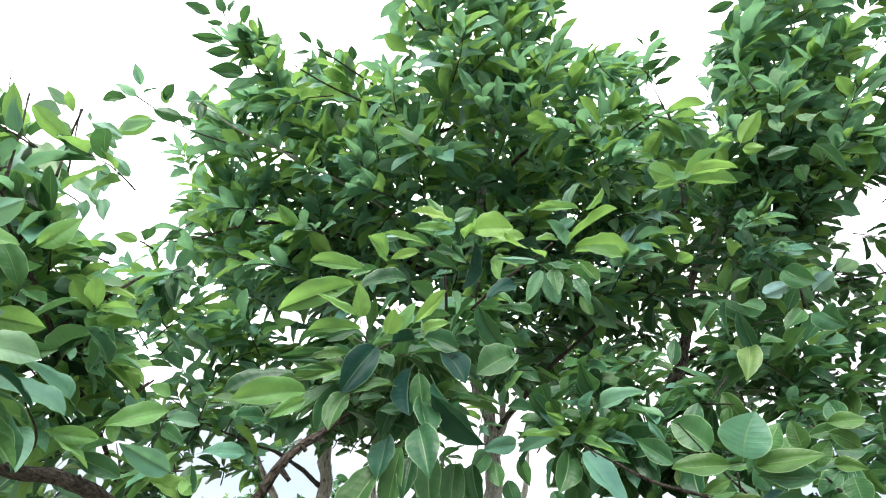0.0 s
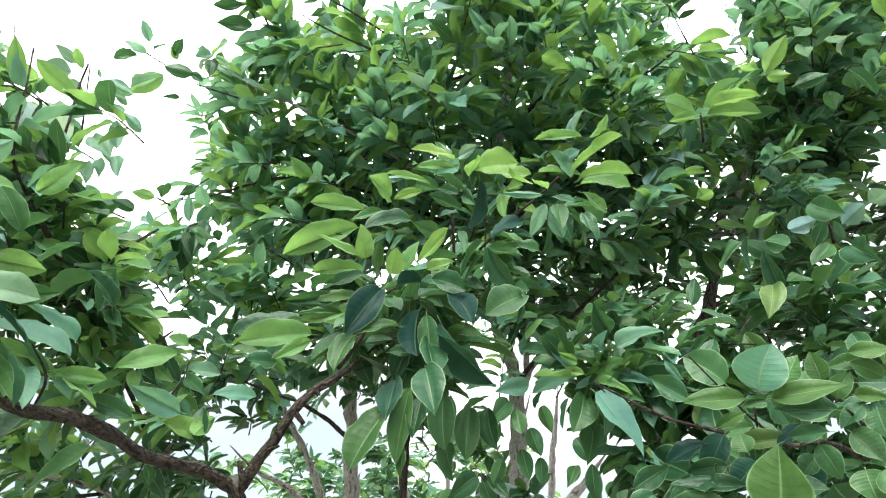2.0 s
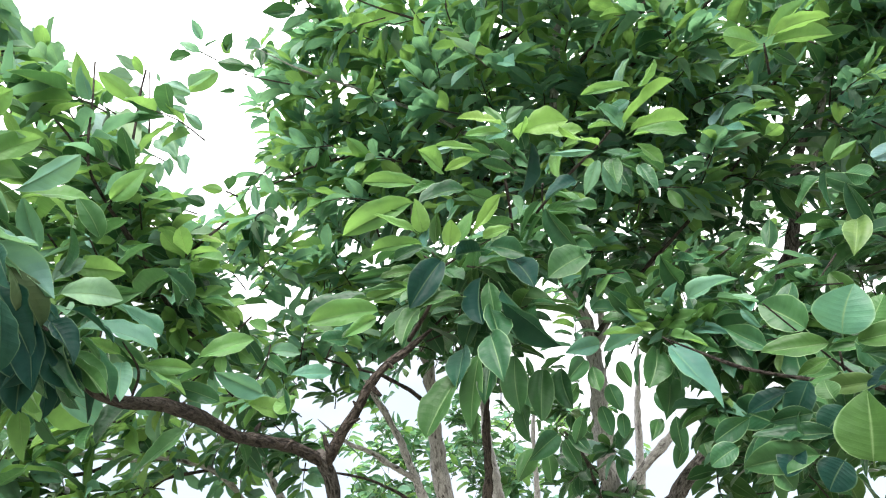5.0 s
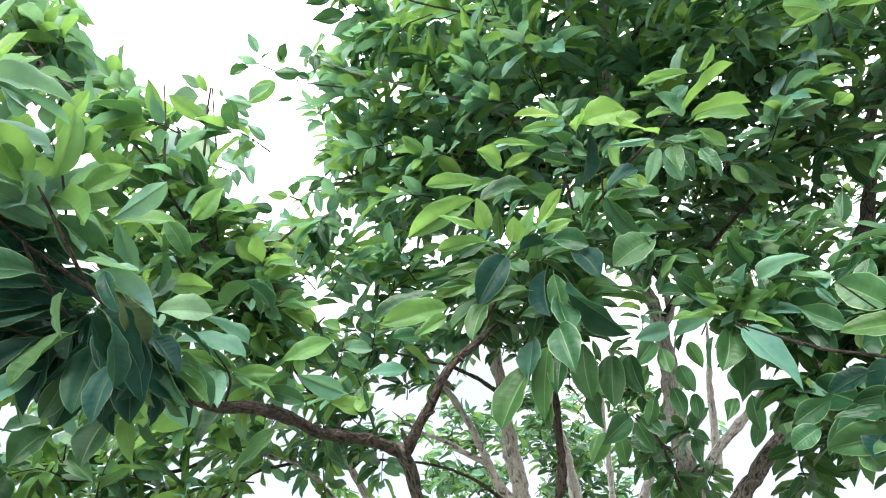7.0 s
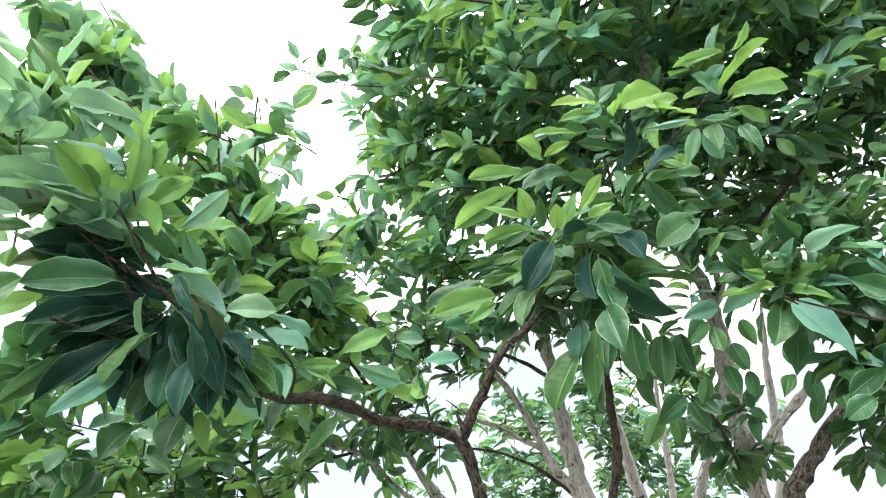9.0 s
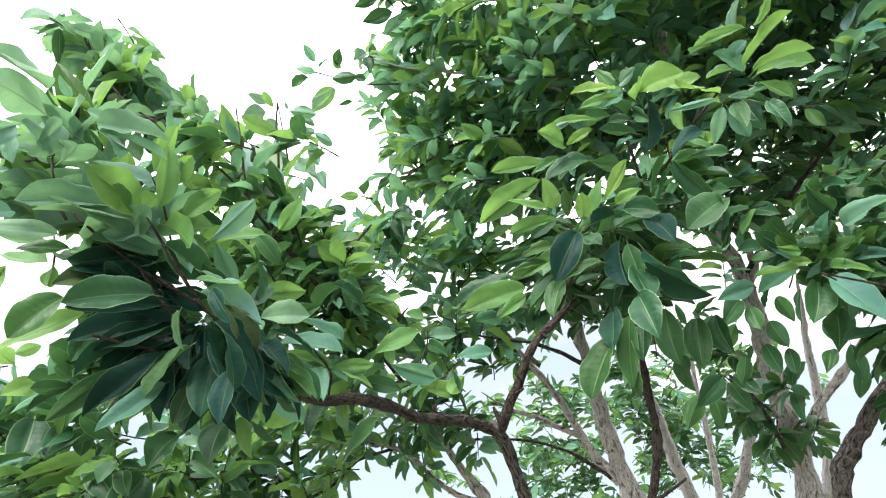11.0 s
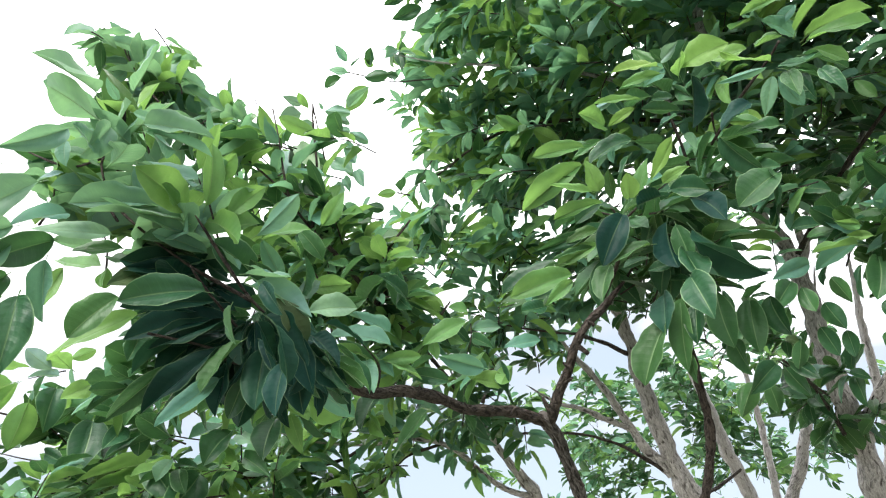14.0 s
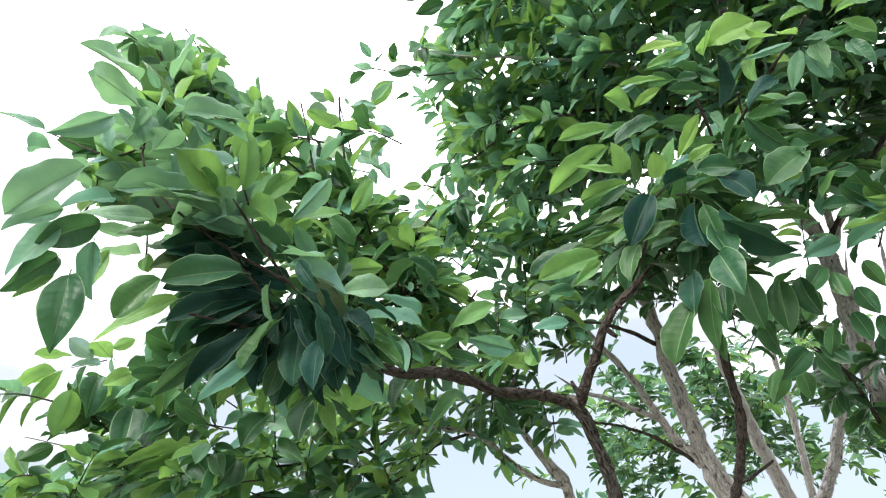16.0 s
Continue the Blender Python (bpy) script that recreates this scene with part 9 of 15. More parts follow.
spray(tall_tree, (0.31, 2.15, 2.44), (0.34, 2.11, 2.60), 10, 0.098, 'mixed')
spray(tall_tree, (0.01, 2.01, 2.64), (0.00, 1.97, 2.75), 9, 0.101)
spray(tall_tree, (0.22, 2.22, 2.61), (0.34, 2.22, 2.63), 7, 0.092)
spray(tall_tree, (0.37, 2.18, 2.59), (0.30, 2.15, 2.71), 7, 0.094)
spray(tall_tree, (0.31, 2.38, 2.70), (0.28, 2.54, 2.76), 7, 0.100)
spray(tall_tree, (-0.03, 1.86, 2.58), (0.04, 1.82, 2.65), 8, 0.105, 'mixed')
spray(tall_tree, (0.50, 2.54, 2.35), (0.61, 2.52, 2.37), 9, 0.091, 'mixed')
spray(tall_tree, (0.48, 2.63, 2.51), (0.53, 2.62, 2.35), 10, 0.095)
spray(tall_tree, (0.58, 2.18, 2.67), (0.47, 2.17, 2.77), 10, 0.095)
spray(leaning_tree, (0.86, 1.84, 1.98), (0.74, 1.85, 1.92), 8, 0.103)
spray(leaning_tree, (1.02, 1.62, 2.03), (0.96, 1.52, 2.04), 9, 0.096)
spray(leaning_tree, (0.60, 1.47, 1.94), (0.61, 1.40, 1.84), 10, 0.078)
spray(leaning_tree, (0.70, 1.52, 1.90), (0.71, 1.35, 1.90), 8, 0.099)
spray(leaning_tree, (0.35, 1.30, 2.00), (0.25, 1.35, 2.00), 9, 0.090)
spray(leaning_tree, (1.00, 1.85, 2.01), (0.99, 1.71, 2.00), 7, 0.106)
spray(leaning_tree, (0.43, 1.35, 2.03), (0.39, 1.48, 2.04), 8, 0.079)
spray(leaning_tree, (0.90, 1.52, 1.94), (0.81, 1.41, 1.97), 9, 0.093)
spray(leaning_tree, (0.50, 1.68, 1.93), (0.33, 1.70, 1.94), 8, 0.092)
spray(leaning_tree, (0.57, 1.65, 2.09), (0.44, 1.61, 2.14), 9, 0.093)
spray(leaning_tree, (0.39, 1.61, 1.98), (0.34, 1.49, 1.97), 9, 0.089)
spray(leaning_tree, (1.02, 1.80, 2.01), (0.89, 1.81, 1.94), 9, 0.099)
spray(leaning_tree, (0.54, 1.49, 1.79), (0.43, 1.45, 1.84), 8, 0.102)
spray(leaning_tree, (0.70, 1.54, 1.86), (0.57, 1.47, 1.89), 7, 0.108)
spray(leaning_tree, (1.18, 1.69, 1.92), (1.04, 1.70, 1.92), 9, 0.082)
spray(leaning_tree, (0.68, 1.53, 2.02), (0.70, 1.44, 1.93), 10, 0.095)
spray(leaning_tree, (0.62, 1.68, 2.02), (0.54, 1.67, 2.10), 7, 0.081)
spray(leaning_tree, (0.80, 1.80, 1.85), (0.69, 1.77, 1.91), 7, 0.084)
spray(leaning_tree, (1.14, 1.87, 1.85), (1.08, 1.83, 2.01), 9, 0.082)
spray(leaning_tree, (1.07, 1.73, 1.98), (0.95, 1.78, 1.89), 9, 0.103)
spray(leaning_tree, (1.05, 1.57, 1.91), (0.93, 1.50, 1.90), 9, 0.103)
spray(leaning_tree, (1.00, 1.58, 2.05), (1.09, 1.70, 2.09), 7, 0.102)
spray(leaning_tree, (1.01, 1.56, 1.97), (0.96, 1.45, 2.00), 8, 0.089)
spray(leaning_tree, (1.00, 1.70, 1.92), (0.90, 1.61, 1.89), 7, 0.092)
spray(leaning_tree, (0.53, 1.34, 2.01), (0.58, 1.44, 1.98), 8, 0.080)
spray(leaning_tree, (0.64, 1.68, 2.09), (0.59, 1.63, 2.00), 7, 0.106)
spray(leaning_tree, (1.18, 1.77, 1.91), (1.11, 1.89, 1.94), 8, 0.087)
spray(leaning_tree, (1.04, 1.67, 2.13), (0.90, 1.59, 2.09), 8, 0.106)
spray(leaning_tree, (0.51, 1.60, 1.96), (0.43, 1.55, 2.03), 7, 0.092)
spray(leaning_tree, (0.44, 1.43, 1.99), (0.33, 1.41, 2.00), 8, 0.103)
spray(leaning_tree, (1.13, 1.64, 2.02), (0.99, 1.62, 2.03), 7, 0.104)
spray(leaning_tree, (0.96, 1.46, 2.01), (0.90, 1.39, 1.93), 9, 0.110)
spray(leaning_tree, (0.95, 1.52, 1.93), (0.81, 1.60, 1.88), 9, 0.082)
spray(leaning_tree, (0.81, 1.44, 2.01), (0.79, 1.32, 1.94), 10, 0.081)
spray(leaning_tree, (0.34, 1.39, 1.90), (0.22, 1.32, 1.85), 10, 0.096)
spray(leaning_tree, (0.53, 1.43, 2.19), (0.44, 1.41, 2.09), 7, 0.101)
spray(leaning_tree, (0.40, 1.33, 1.97), (0.25, 1.28, 1.96), 10, 0.086)
spray(leaning_tree, (0.68, 1.84, 1.97), (0.62, 1.74, 1.98), 10, 0.087)
spray(leaning_tree, (0.59, 1.47, 2.00), (0.44, 1.43, 2.00), 9, 0.097)
spray(leaning_tree, (0.92, 1.63, 2.06), (0.84, 1.56, 2.01), 7, 0.103)
spray(leaning_tree, (0.73, 1.87, 2.26), (0.68, 1.74, 2.37), 10, 0.105)
spray(leaning_tree, (0.95, 1.94, 2.22), (0.92, 1.98, 2.32), 9, 0.100)
spray(leaning_tree, (0.65, 1.56, 2.21), (0.48, 1.57, 2.22), 10, 0.096)
spray(leaning_tree, (0.21, 1.49, 2.28), (0.37, 1.46, 2.25), 7, 0.088)
spray(leaning_tree, (0.96, 1.97, 2.36), (0.90, 1.90, 2.44), 10, 0.077)
spray(leaning_tree, (0.66, 1.74, 2.21), (0.59, 1.62, 2.27), 10, 0.090)
spray(leaning_tree, (0.30, 1.84, 2.35), (0.25, 1.71, 2.38), 10, 0.090)
spray(leaning_tree, (0.38, 1.73, 2.31), (0.28, 1.82, 2.41), 10, 0.082)
spray(leaning_tree, (0.85, 1.76, 2.23), (0.79, 1.67, 2.27), 9, 0.086)
spray(leaning_tree, (0.81, 1.60, 2.14), (0.69, 1.58, 2.17), 10, 0.081)
spray(leaning_tree, (0.73, 1.53, 2.39), (0.64, 1.62, 2.39), 7, 0.098)
spray(leaning_tree, (0.70, 1.54, 2.10), (0.65, 1.42, 2.11), 7, 0.080)
spray(leaning_tree, (0.53, 1.41, 2.11), (0.41, 1.39, 2.11), 8, 0.096)
spray(leaning_tree, (0.77, 1.88, 2.39), (0.64, 1.89, 2.46), 7, 0.080)
spray(leaning_tree, (0.60, 1.79, 2.27), (0.62, 1.68, 2.32), 9, 0.077)
spray(leaning_tree, (1.07, 1.88, 2.17), (1.04, 1.79, 2.23), 10, 0.097)
spray(bushy_tree, (-1.14, 1.67, 2.35), (-1.17, 1.81, 2.39), 9, 0.080, 'crown')
spray(bushy_tree, (-0.82, 1.98, 2.34), (-0.93, 2.04, 2.38), 7, 0.099, 'crown')
spray(bushy_tree, (-0.97, 1.80, 2.09), (-1.12, 1.80, 2.15), 7, 0.080, 'crown')
spray(bushy_tree, (-0.90, 1.83, 2.59), (-0.93, 1.95, 2.66), 7, 0.100, 'crown')
spray(bushy_tree, (-1.27, 2.20, 2.30), (-1.42, 2.18, 2.27), 9, 0.088, 'crown')
spray(bushy_tree, (-1.15, 1.96, 2.68), (-1.21, 1.84, 2.66), 9, 0.085, 'crown')
spray(bushy_tree, (-0.77, 1.77, 2.39), (-0.71, 1.67, 2.34), 9, 0.103, 'crown')
spray(bushy_tree, (-1.28, 1.67, 2.44), (-1.33, 1.57, 2.52), 9, 0.091, 'crown')
spray(bushy_tree, (-0.81, 1.92, 2.50), (-0.88, 1.80, 2.54), 8, 0.080, 'crown')
spray(bushy_tree, (-0.62, 1.76, 2.46), (-0.72, 1.72, 2.56), 9, 0.105, 'crown')
spray(bushy_tree, (-1.35, 1.80, 2.40), (-1.50, 1.88, 2.43), 7, 0.099, 'crown')
spray(bushy_tree, (-1.38, 1.55, 2.58), (-1.42, 1.60, 2.72), 9, 0.092, 'crown')
spray(bushy_tree, (-0.65, 2.00, 2.50), (-0.73, 2.03, 2.56), 7, 0.093, 'crown')
spray(bushy_tree, (-0.88, 1.33, 2.73), (-1.02, 1.38, 2.65), 7, 0.075, 'crown')
spray(bushy_tree, (-0.68, 1.93, 2.57), (-0.83, 1.90, 2.60), 9, 0.104, 'crown')
spray(bushy_tree, (-1.22, 1.62, 2.67), (-1.28, 1.49, 2.67), 10, 0.101, 'crown')
spray(bushy_tree, (-1.11, 1.50, 2.33), (-1.24, 1.49, 2.35), 7, 0.080, 'crown')
spray(bushy_tree, (-0.59, 1.84, 2.34), (-0.65, 1.74, 2.30), 10, 0.100, 'crown')
spray(bushy_tree, (-0.96, 1.38, 2.46), (-1.04, 1.36, 2.54), 7, 0.086, 'crown')
spray(bushy_tree, (-1.33, 1.66, 2.69), (-1.46, 1.71, 2.67), 8, 0.098, 'crown')
spray(bushy_tree, (-1.44, 1.98, 2.27), (-1.55, 2.06, 2.33), 7, 0.086, 'crown')
spray(bushy_tree, (-1.17, 1.88, 2.34), (-1.30, 1.79, 2.37), 9, 0.090, 'crown')
spray(bushy_tree, (-0.98, 1.98, 2.40), (-0.93, 1.85, 2.50), 9, 0.095, 'crown')
spray(bushy_tree, (-0.99, 1.83, 2.62), (-1.09, 1.87, 2.74), 9, 0.089, 'crown')
spray(bushy_tree, (-1.11, 1.98, 2.35), (-1.25, 1.96, 2.44), 8, 0.089, 'crown')
spray(bushy_tree, (-1.36, 1.63, 2.64), (-1.28, 1.53, 2.74), 8, 0.084, 'crown')
spray(bushy_tree, (-0.91, 1.86, 2.64), (-1.06, 1.94, 2.64), 10, 0.084, 'crown')
spray(bushy_tree, (-1.08, 1.61, 2.62), (-1.17, 1.68, 2.65), 8, 0.078, 'crown')
spray(bushy_tree, (-0.54, 1.88, 2.28), (-0.71, 1.88, 2.32), 9, 0.104, 'crown')
spray(bushy_tree, (-0.72, 1.60, 2.42), (-0.76, 1.50, 2.48), 10, 0.106, 'crown')
spray(bushy_tree, (-0.93, 1.94, 2.33), (-0.82, 1.82, 2.39), 10, 0.102, 'crown')
spray(bushy_tree, (-0.77, 1.68, 2.52), (-0.82, 1.58, 2.54), 7, 0.100, 'crown')
spray(bushy_tree, (-0.64, 2.00, 2.40), (-0.65, 1.90, 2.48), 8, 0.097, 'crown')
spray(bushy_tree, (-1.16, 1.69, 2.65), (-1.32, 1.67, 2.69), 10, 0.079, 'crown')
spray(bushy_tree, (-1.00, 1.59, 2.50), (-0.98, 1.47, 2.49), 7, 0.091, 'crown')
spray(bushy_tree, (-0.81, 1.85, 2.30), (-0.94, 1.74, 2.29), 7, 0.091, 'crown')
spray(bushy_tree, (-1.07, 1.56, 2.64), (-1.19, 1.52, 2.74), 8, 0.081, 'crown')
spray(bushy_tree, (-0.67, 1.82, 2.40), (-0.59, 1.67, 2.39), 9, 0.088, 'crown')
spray(bushy_tree, (-0.90, 1.71, 2.51), (-0.93, 1.58, 2.51), 8, 0.097, 'crown')
spray(bushy_tree, (-1.14, 1.69, 2.12), (-1.24, 1.73, 2.17), 7, 0.098, 'crown')
spray(bushy_tree, (-1.33, 0.99, 2.56), (-1.28, 1.00, 2.68), 10, 0.098, 'young')
spray(bushy_tree, (-1.14, 1.28, 2.53), (-1.19, 1.19, 2.61), 7, 0.105, 'young')
spray(bushy_tree, (-0.99, 1.04, 2.42), (-1.07, 0.96, 2.48), 7, 0.110, 'young')
spray(bushy_tree, (-1.37, 1.42, 2.50), (-1.41, 1.30, 2.55), 8, 0.086, 'young')
spray(bushy_tree, (-1.19, 1.25, 2.50), (-1.28, 1.15, 2.45), 10, 0.095, 'young')
spray(bushy_tree, (-1.19, 1.28, 2.43), (-1.28, 1.27, 2.51), 10, 0.085, 'young')
spray(bushy_tree, (-1.08, 1.13, 2.65), (-1.17, 1.02, 2.69), 7, 0.090, 'young')
spray(bushy_tree, (-1.43, 1.06, 2.65), (-1.47, 1.01, 2.77), 8, 0.102, 'young')
spray(bushy_tree, (-1.10, 1.31, 2.27), (-1.10, 1.14, 2.29), 8, 0.103, 'young')
spray(bushy_tree, (-1.18, 1.19, 2.63), (-1.15, 1.04, 2.55), 8, 0.108, 'young')
spray(bushy_tree, (-0.95, 1.32, 2.44), (-1.05, 1.20, 2.41), 8, 0.106, 'young')
spray(bushy_tree, (-1.54, 1.41, 2.35), (-1.48, 1.35, 2.43), 10, 0.101, 'young')
spray(bushy_tree, (-1.24, 1.00, 2.57), (-1.29, 0.92, 2.60), 7, 0.094, 'young')
spray(bushy_tree, (-1.31, 1.22, 2.52), (-1.38, 1.12, 2.54), 8, 0.107, 'young')
spray(bushy_tree, (-1.27, 1.13, 2.49), (-1.23, 1.06, 2.61), 9, 0.082, 'young')
spray(bushy_tree, (-1.41, 1.38, 2.47), (-1.51, 1.30, 2.50), 8, 0.105, 'young')
spray(bushy_tree, (-1.10, 1.23, 2.35), (-1.02, 1.10, 2.29), 9, 0.102, 'young')
spray(bushy_tree, (-1.09, 1.17, 2.45), (-1.11, 1.05, 2.46), 10, 0.097, 'young')
spray(bushy_tree, (-1.47, 1.28, 2.27), (-1.40, 1.26, 2.41), 8, 0.092, 'young')
spray(bushy_tree, (-1.04, 1.18, 2.39), (-1.03, 1.05, 2.40), 7, 0.099, 'young')
spray(bushy_tree, (-1.64, 1.40, 1.81), (-1.73, 1.30, 1.85), 8, 0.081, 'crown')
spray(bushy_tree, (-1.78, 0.99, 1.83), (-1.82, 0.88, 1.86), 7, 0.106, 'young')
spray(bushy_tree, (-1.62, 0.91, 2.03), (-1.73, 0.84, 2.07), 7, 0.102, 'young')
spray(bushy_tree, (-1.17, 1.39, 1.71), (-1.15, 1.24, 1.71), 9, 0.120, 'young')
spray(bushy_tree, (-1.37, 1.44, 1.78), (-1.47, 1.30, 1.76), 9, 0.124, 'young')
spray(bushy_tree, (-1.50, 0.66, 1.99), (-1.66, 0.69, 2.01), 7, 0.099, 'young')
spray(bushy_tree, (-1.18, 1.30, 1.69), (-1.12, 1.18, 1.78), 7, 0.112, 'young')
spray(bushy_tree, (-1.34, 1.04, 1.83), (-1.35, 0.93, 1.81), 6, 0.100, 'young')
spray(bushy_tree, (-1.75, 1.05, 1.69), (-1.83, 1.00, 1.80), 7, 0.082, 'young')
spray(bushy_tree, (-2.08, 1.00, 1.91), (-2.03, 0.89, 1.92), 7, 0.097, 'young')
spray(bushy_tree, (-1.21, 1.63, 1.89), (-1.34, 1.56, 1.95), 10, 0.086, 'young')
spray(bushy_tree, (-1.62, 0.91, 2.08), (-1.76, 0.92, 2.04), 6, 0.106, 'young')
spray(bushy_tree, (-1.62, 1.29, 1.99), (-1.68, 1.20, 2.01), 10, 0.089, 'crown')
spray(bushy_tree, (-2.11, 0.99, 2.17), (-2.14, 0.87, 2.17), 7, 0.104, 'young')
spray(bushy_tree, (-1.70, 0.95, 1.94), (-1.68, 0.84, 1.93), 9, 0.111, 'young')
spray(bushy_tree, (-1.36, 1.03, 1.82), (-1.26, 0.94, 1.95), 6, 0.107, 'young')
spray(bushy_tree, (-1.76, 1.12, 2.12), (-1.91, 1.05, 2.18), 10, 0.077, 'young')
spray(bushy_tree, (-1.34, 1.61, 1.99), (-1.32, 1.45, 2.01), 10, 0.095, 'young')
spray(bushy_tree, (-1.53, 0.97, 1.82), (-1.57, 0.84, 1.85), 6, 0.120, 'young')
spray(bushy_tree, (-1.91, 1.33, 1.90), (-1.98, 1.19, 1.92), 8, 0.078, 'young')
spray(bushy_tree, (-1.47, 0.98, 1.91), (-1.51, 0.82, 1.95), 7, 0.107, 'young')
spray(bushy_tree, (-1.87, 0.80, 1.81), (-1.73, 0.80, 1.79), 9, 0.105, 'young')
spray(bushy_tree, (-1.53, 0.96, 1.71), (-1.52, 1.07, 1.73), 6, 0.121, 'crown')
spray(bushy_tree, (-1.47, 1.00, 2.05), (-1.57, 0.88, 2.01), 6, 0.100, 'young')
spray(bushy_tree, (-1.33, 1.66, 1.84), (-1.44, 1.62, 1.85), 9, 0.087, 'young')
spray(bushy_tree, (-1.07, 1.35, 1.90), (-1.12, 1.26, 1.87), 8, 0.097, 'young')
spray(bushy_tree, (-2.07, 0.96, 1.83), (-2.21, 0.86, 1.83), 7, 0.094, 'young')
spray(bushy_tree, (-1.78, 1.15, 1.80), (-1.80, 1.09, 1.92), 7, 0.078, 'young')
spray(bushy_tree, (-1.43, 1.12, 1.79), (-1.48, 1.07, 1.91), 8, 0.112, 'young')
spray(bushy_tree, (-1.19, 1.50, 1.84), (-1.23, 1.37, 1.81), 7, 0.082, 'young')
spray(bushy_tree, (-1.40, 0.89, 2.06), (-1.47, 0.75, 2.02), 8, 0.113, 'young')
spray(bushy_tree, (-1.69, 1.29, 1.80), (-1.61, 1.44, 1.80), 9, 0.080, 'crown')
spray(bushy_tree, (-1.51, 1.00, 1.98), (-1.62, 0.93, 2.09), 6, 0.113, 'young')
spray(bushy_tree, (-1.07, 1.21, 1.94), (-1.12, 1.10, 1.90), 9, 0.096, 'young')
spray(bushy_tree, (-1.47, 0.82, 1.78), (-1.59, 0.75, 1.88), 7, 0.112, 'young')
spray(bushy_tree, (-1.99, 1.05, 2.17), (-2.02, 0.94, 2.09), 8, 0.082, 'young')
spray(bushy_tree, (-1.80, 0.96, 1.91), (-1.81, 0.81, 1.91), 9, 0.096, 'young')
spray(bushy_tree, (-1.54, 0.56, 1.89), (-1.57, 0.68, 1.97), 7, 0.126, 'young')
spray(bushy_tree, (-2.03, 1.08, 1.91), (-2.07, 0.94, 1.99), 9, 0.106, 'young')
spray(bushy_tree, (-2.12, 1.06, 1.96), (-2.14, 0.97, 2.04), 8, 0.104, 'young')
spray(bushy_tree, (-1.87, 1.08, 1.73), (-1.91, 0.98, 1.76), 7, 0.079, 'young')
spray(bushy_tree, (-1.67, 0.66, 1.74), (-1.76, 0.69, 1.79), 7, 0.131, 'young')
spray(bushy_tree, (-2.17, 0.84, 1.76), (-2.24, 0.75, 1.77), 8, 0.099, 'young')
spray(bushy_tree, (-1.44, 1.01, 1.66), (-1.57, 1.01, 1.70), 10, 0.100, 'young')
spray(bushy_tree, (-1.77, 1.25, 1.77), (-1.79, 1.17, 1.67), 10, 0.084, 'young')
spray(bushy_tree, (-1.53, 0.75, 1.64), (-1.68, 0.74, 1.69), 8, 0.097, 'young')
spray(bushy_tree, (-1.92, 0.95, 1.60), (-2.03, 1.01, 1.69), 10, 0.107, 'young')
spray(bushy_tree, (-1.84, 0.72, 1.72), (-1.84, 0.56, 1.70), 8, 0.090, 'young')
spray(bushy_tree, (-1.89, 0.94, 1.91), (-1.77, 0.91, 1.80), 9, 0.094, 'young')
spray(bushy_tree, (-1.75, 0.82, 1.81), (-1.89, 0.86, 1.72), 8, 0.105, 'young')
spray(bushy_tree, (-1.30, 1.22, 1.69), (-1.34, 1.09, 1.67), 8, 0.099, 'young')
spray(bushy_tree, (-1.26, 1.53, 1.75), (-1.38, 1.47, 1.69), 9, 0.104, 'young')
spray(bushy_tree, (-1.31, 1.20, 1.62), (-1.19, 1.12, 1.67), 9, 0.087, 'young')
spray(bushy_tree, (-1.34, 1.42, 1.57), (-1.40, 1.30, 1.68), 10, 0.100, 'young')
spray(bushy_tree, (-1.91, 0.79, 1.76), (-1.98, 0.71, 1.77), 8, 0.091, 'young')
spray(bushy_tree, (-1.67, 1.19, 1.73), (-1.84, 1.15, 1.75), 8, 0.094, 'young')
spray(bushy_tree, (-1.29, 1.15, 1.57), (-1.31, 1.02, 1.61), 10, 0.091, 'young')
spray(bushy_tree, (-1.39, 1.42, 1.63), (-1.53, 1.40, 1.68), 8, 0.108, 'young')
spray(bushy_tree, (-1.76, 0.77, 1.81), (-1.87, 0.66, 1.76), 6, 0.105, 'young')
spray(bushy_tree, (-2.03, 0.73, 1.72), (-2.17, 0.63, 1.74), 7, 0.092, 'young')
spray(bushy_tree, (-1.95, 0.79, 1.80), (-1.89, 0.69, 1.68), 8, 0.090, 'young')
spray(bushy_tree, (-1.50, 0.81, 1.74), (-1.55, 0.89, 1.65), 8, 0.111, 'young')
spray(bushy_tree, (-1.52, 0.94, 1.83), (-1.53, 0.83, 1.75), 6, 0.128, 'young')
spray(bushy_tree, (-1.68, 0.75, 1.74), (-1.76, 0.64, 1.67), 7, 0.104, 'young')
spray(bushy_tree, (-2.06, 1.02, 1.80), (-2.19, 0.95, 1.75), 9, 0.088, 'young')
spray(bushy_tree, (-1.19, 1.31, 1.68), (-1.23, 1.19, 1.62), 10, 0.083, 'young')
spray(bushy_tree, (-1.65, 1.14, 1.73), (-1.64, 1.02, 1.75), 8, 0.127, 'young')
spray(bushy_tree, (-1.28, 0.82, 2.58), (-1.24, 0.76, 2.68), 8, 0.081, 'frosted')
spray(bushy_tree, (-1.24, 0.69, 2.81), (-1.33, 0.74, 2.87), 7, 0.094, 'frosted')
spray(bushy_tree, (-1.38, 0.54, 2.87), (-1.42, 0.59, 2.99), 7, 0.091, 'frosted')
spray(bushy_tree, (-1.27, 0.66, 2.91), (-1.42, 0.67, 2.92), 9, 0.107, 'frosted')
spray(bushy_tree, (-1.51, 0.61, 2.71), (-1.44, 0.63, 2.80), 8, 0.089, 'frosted')
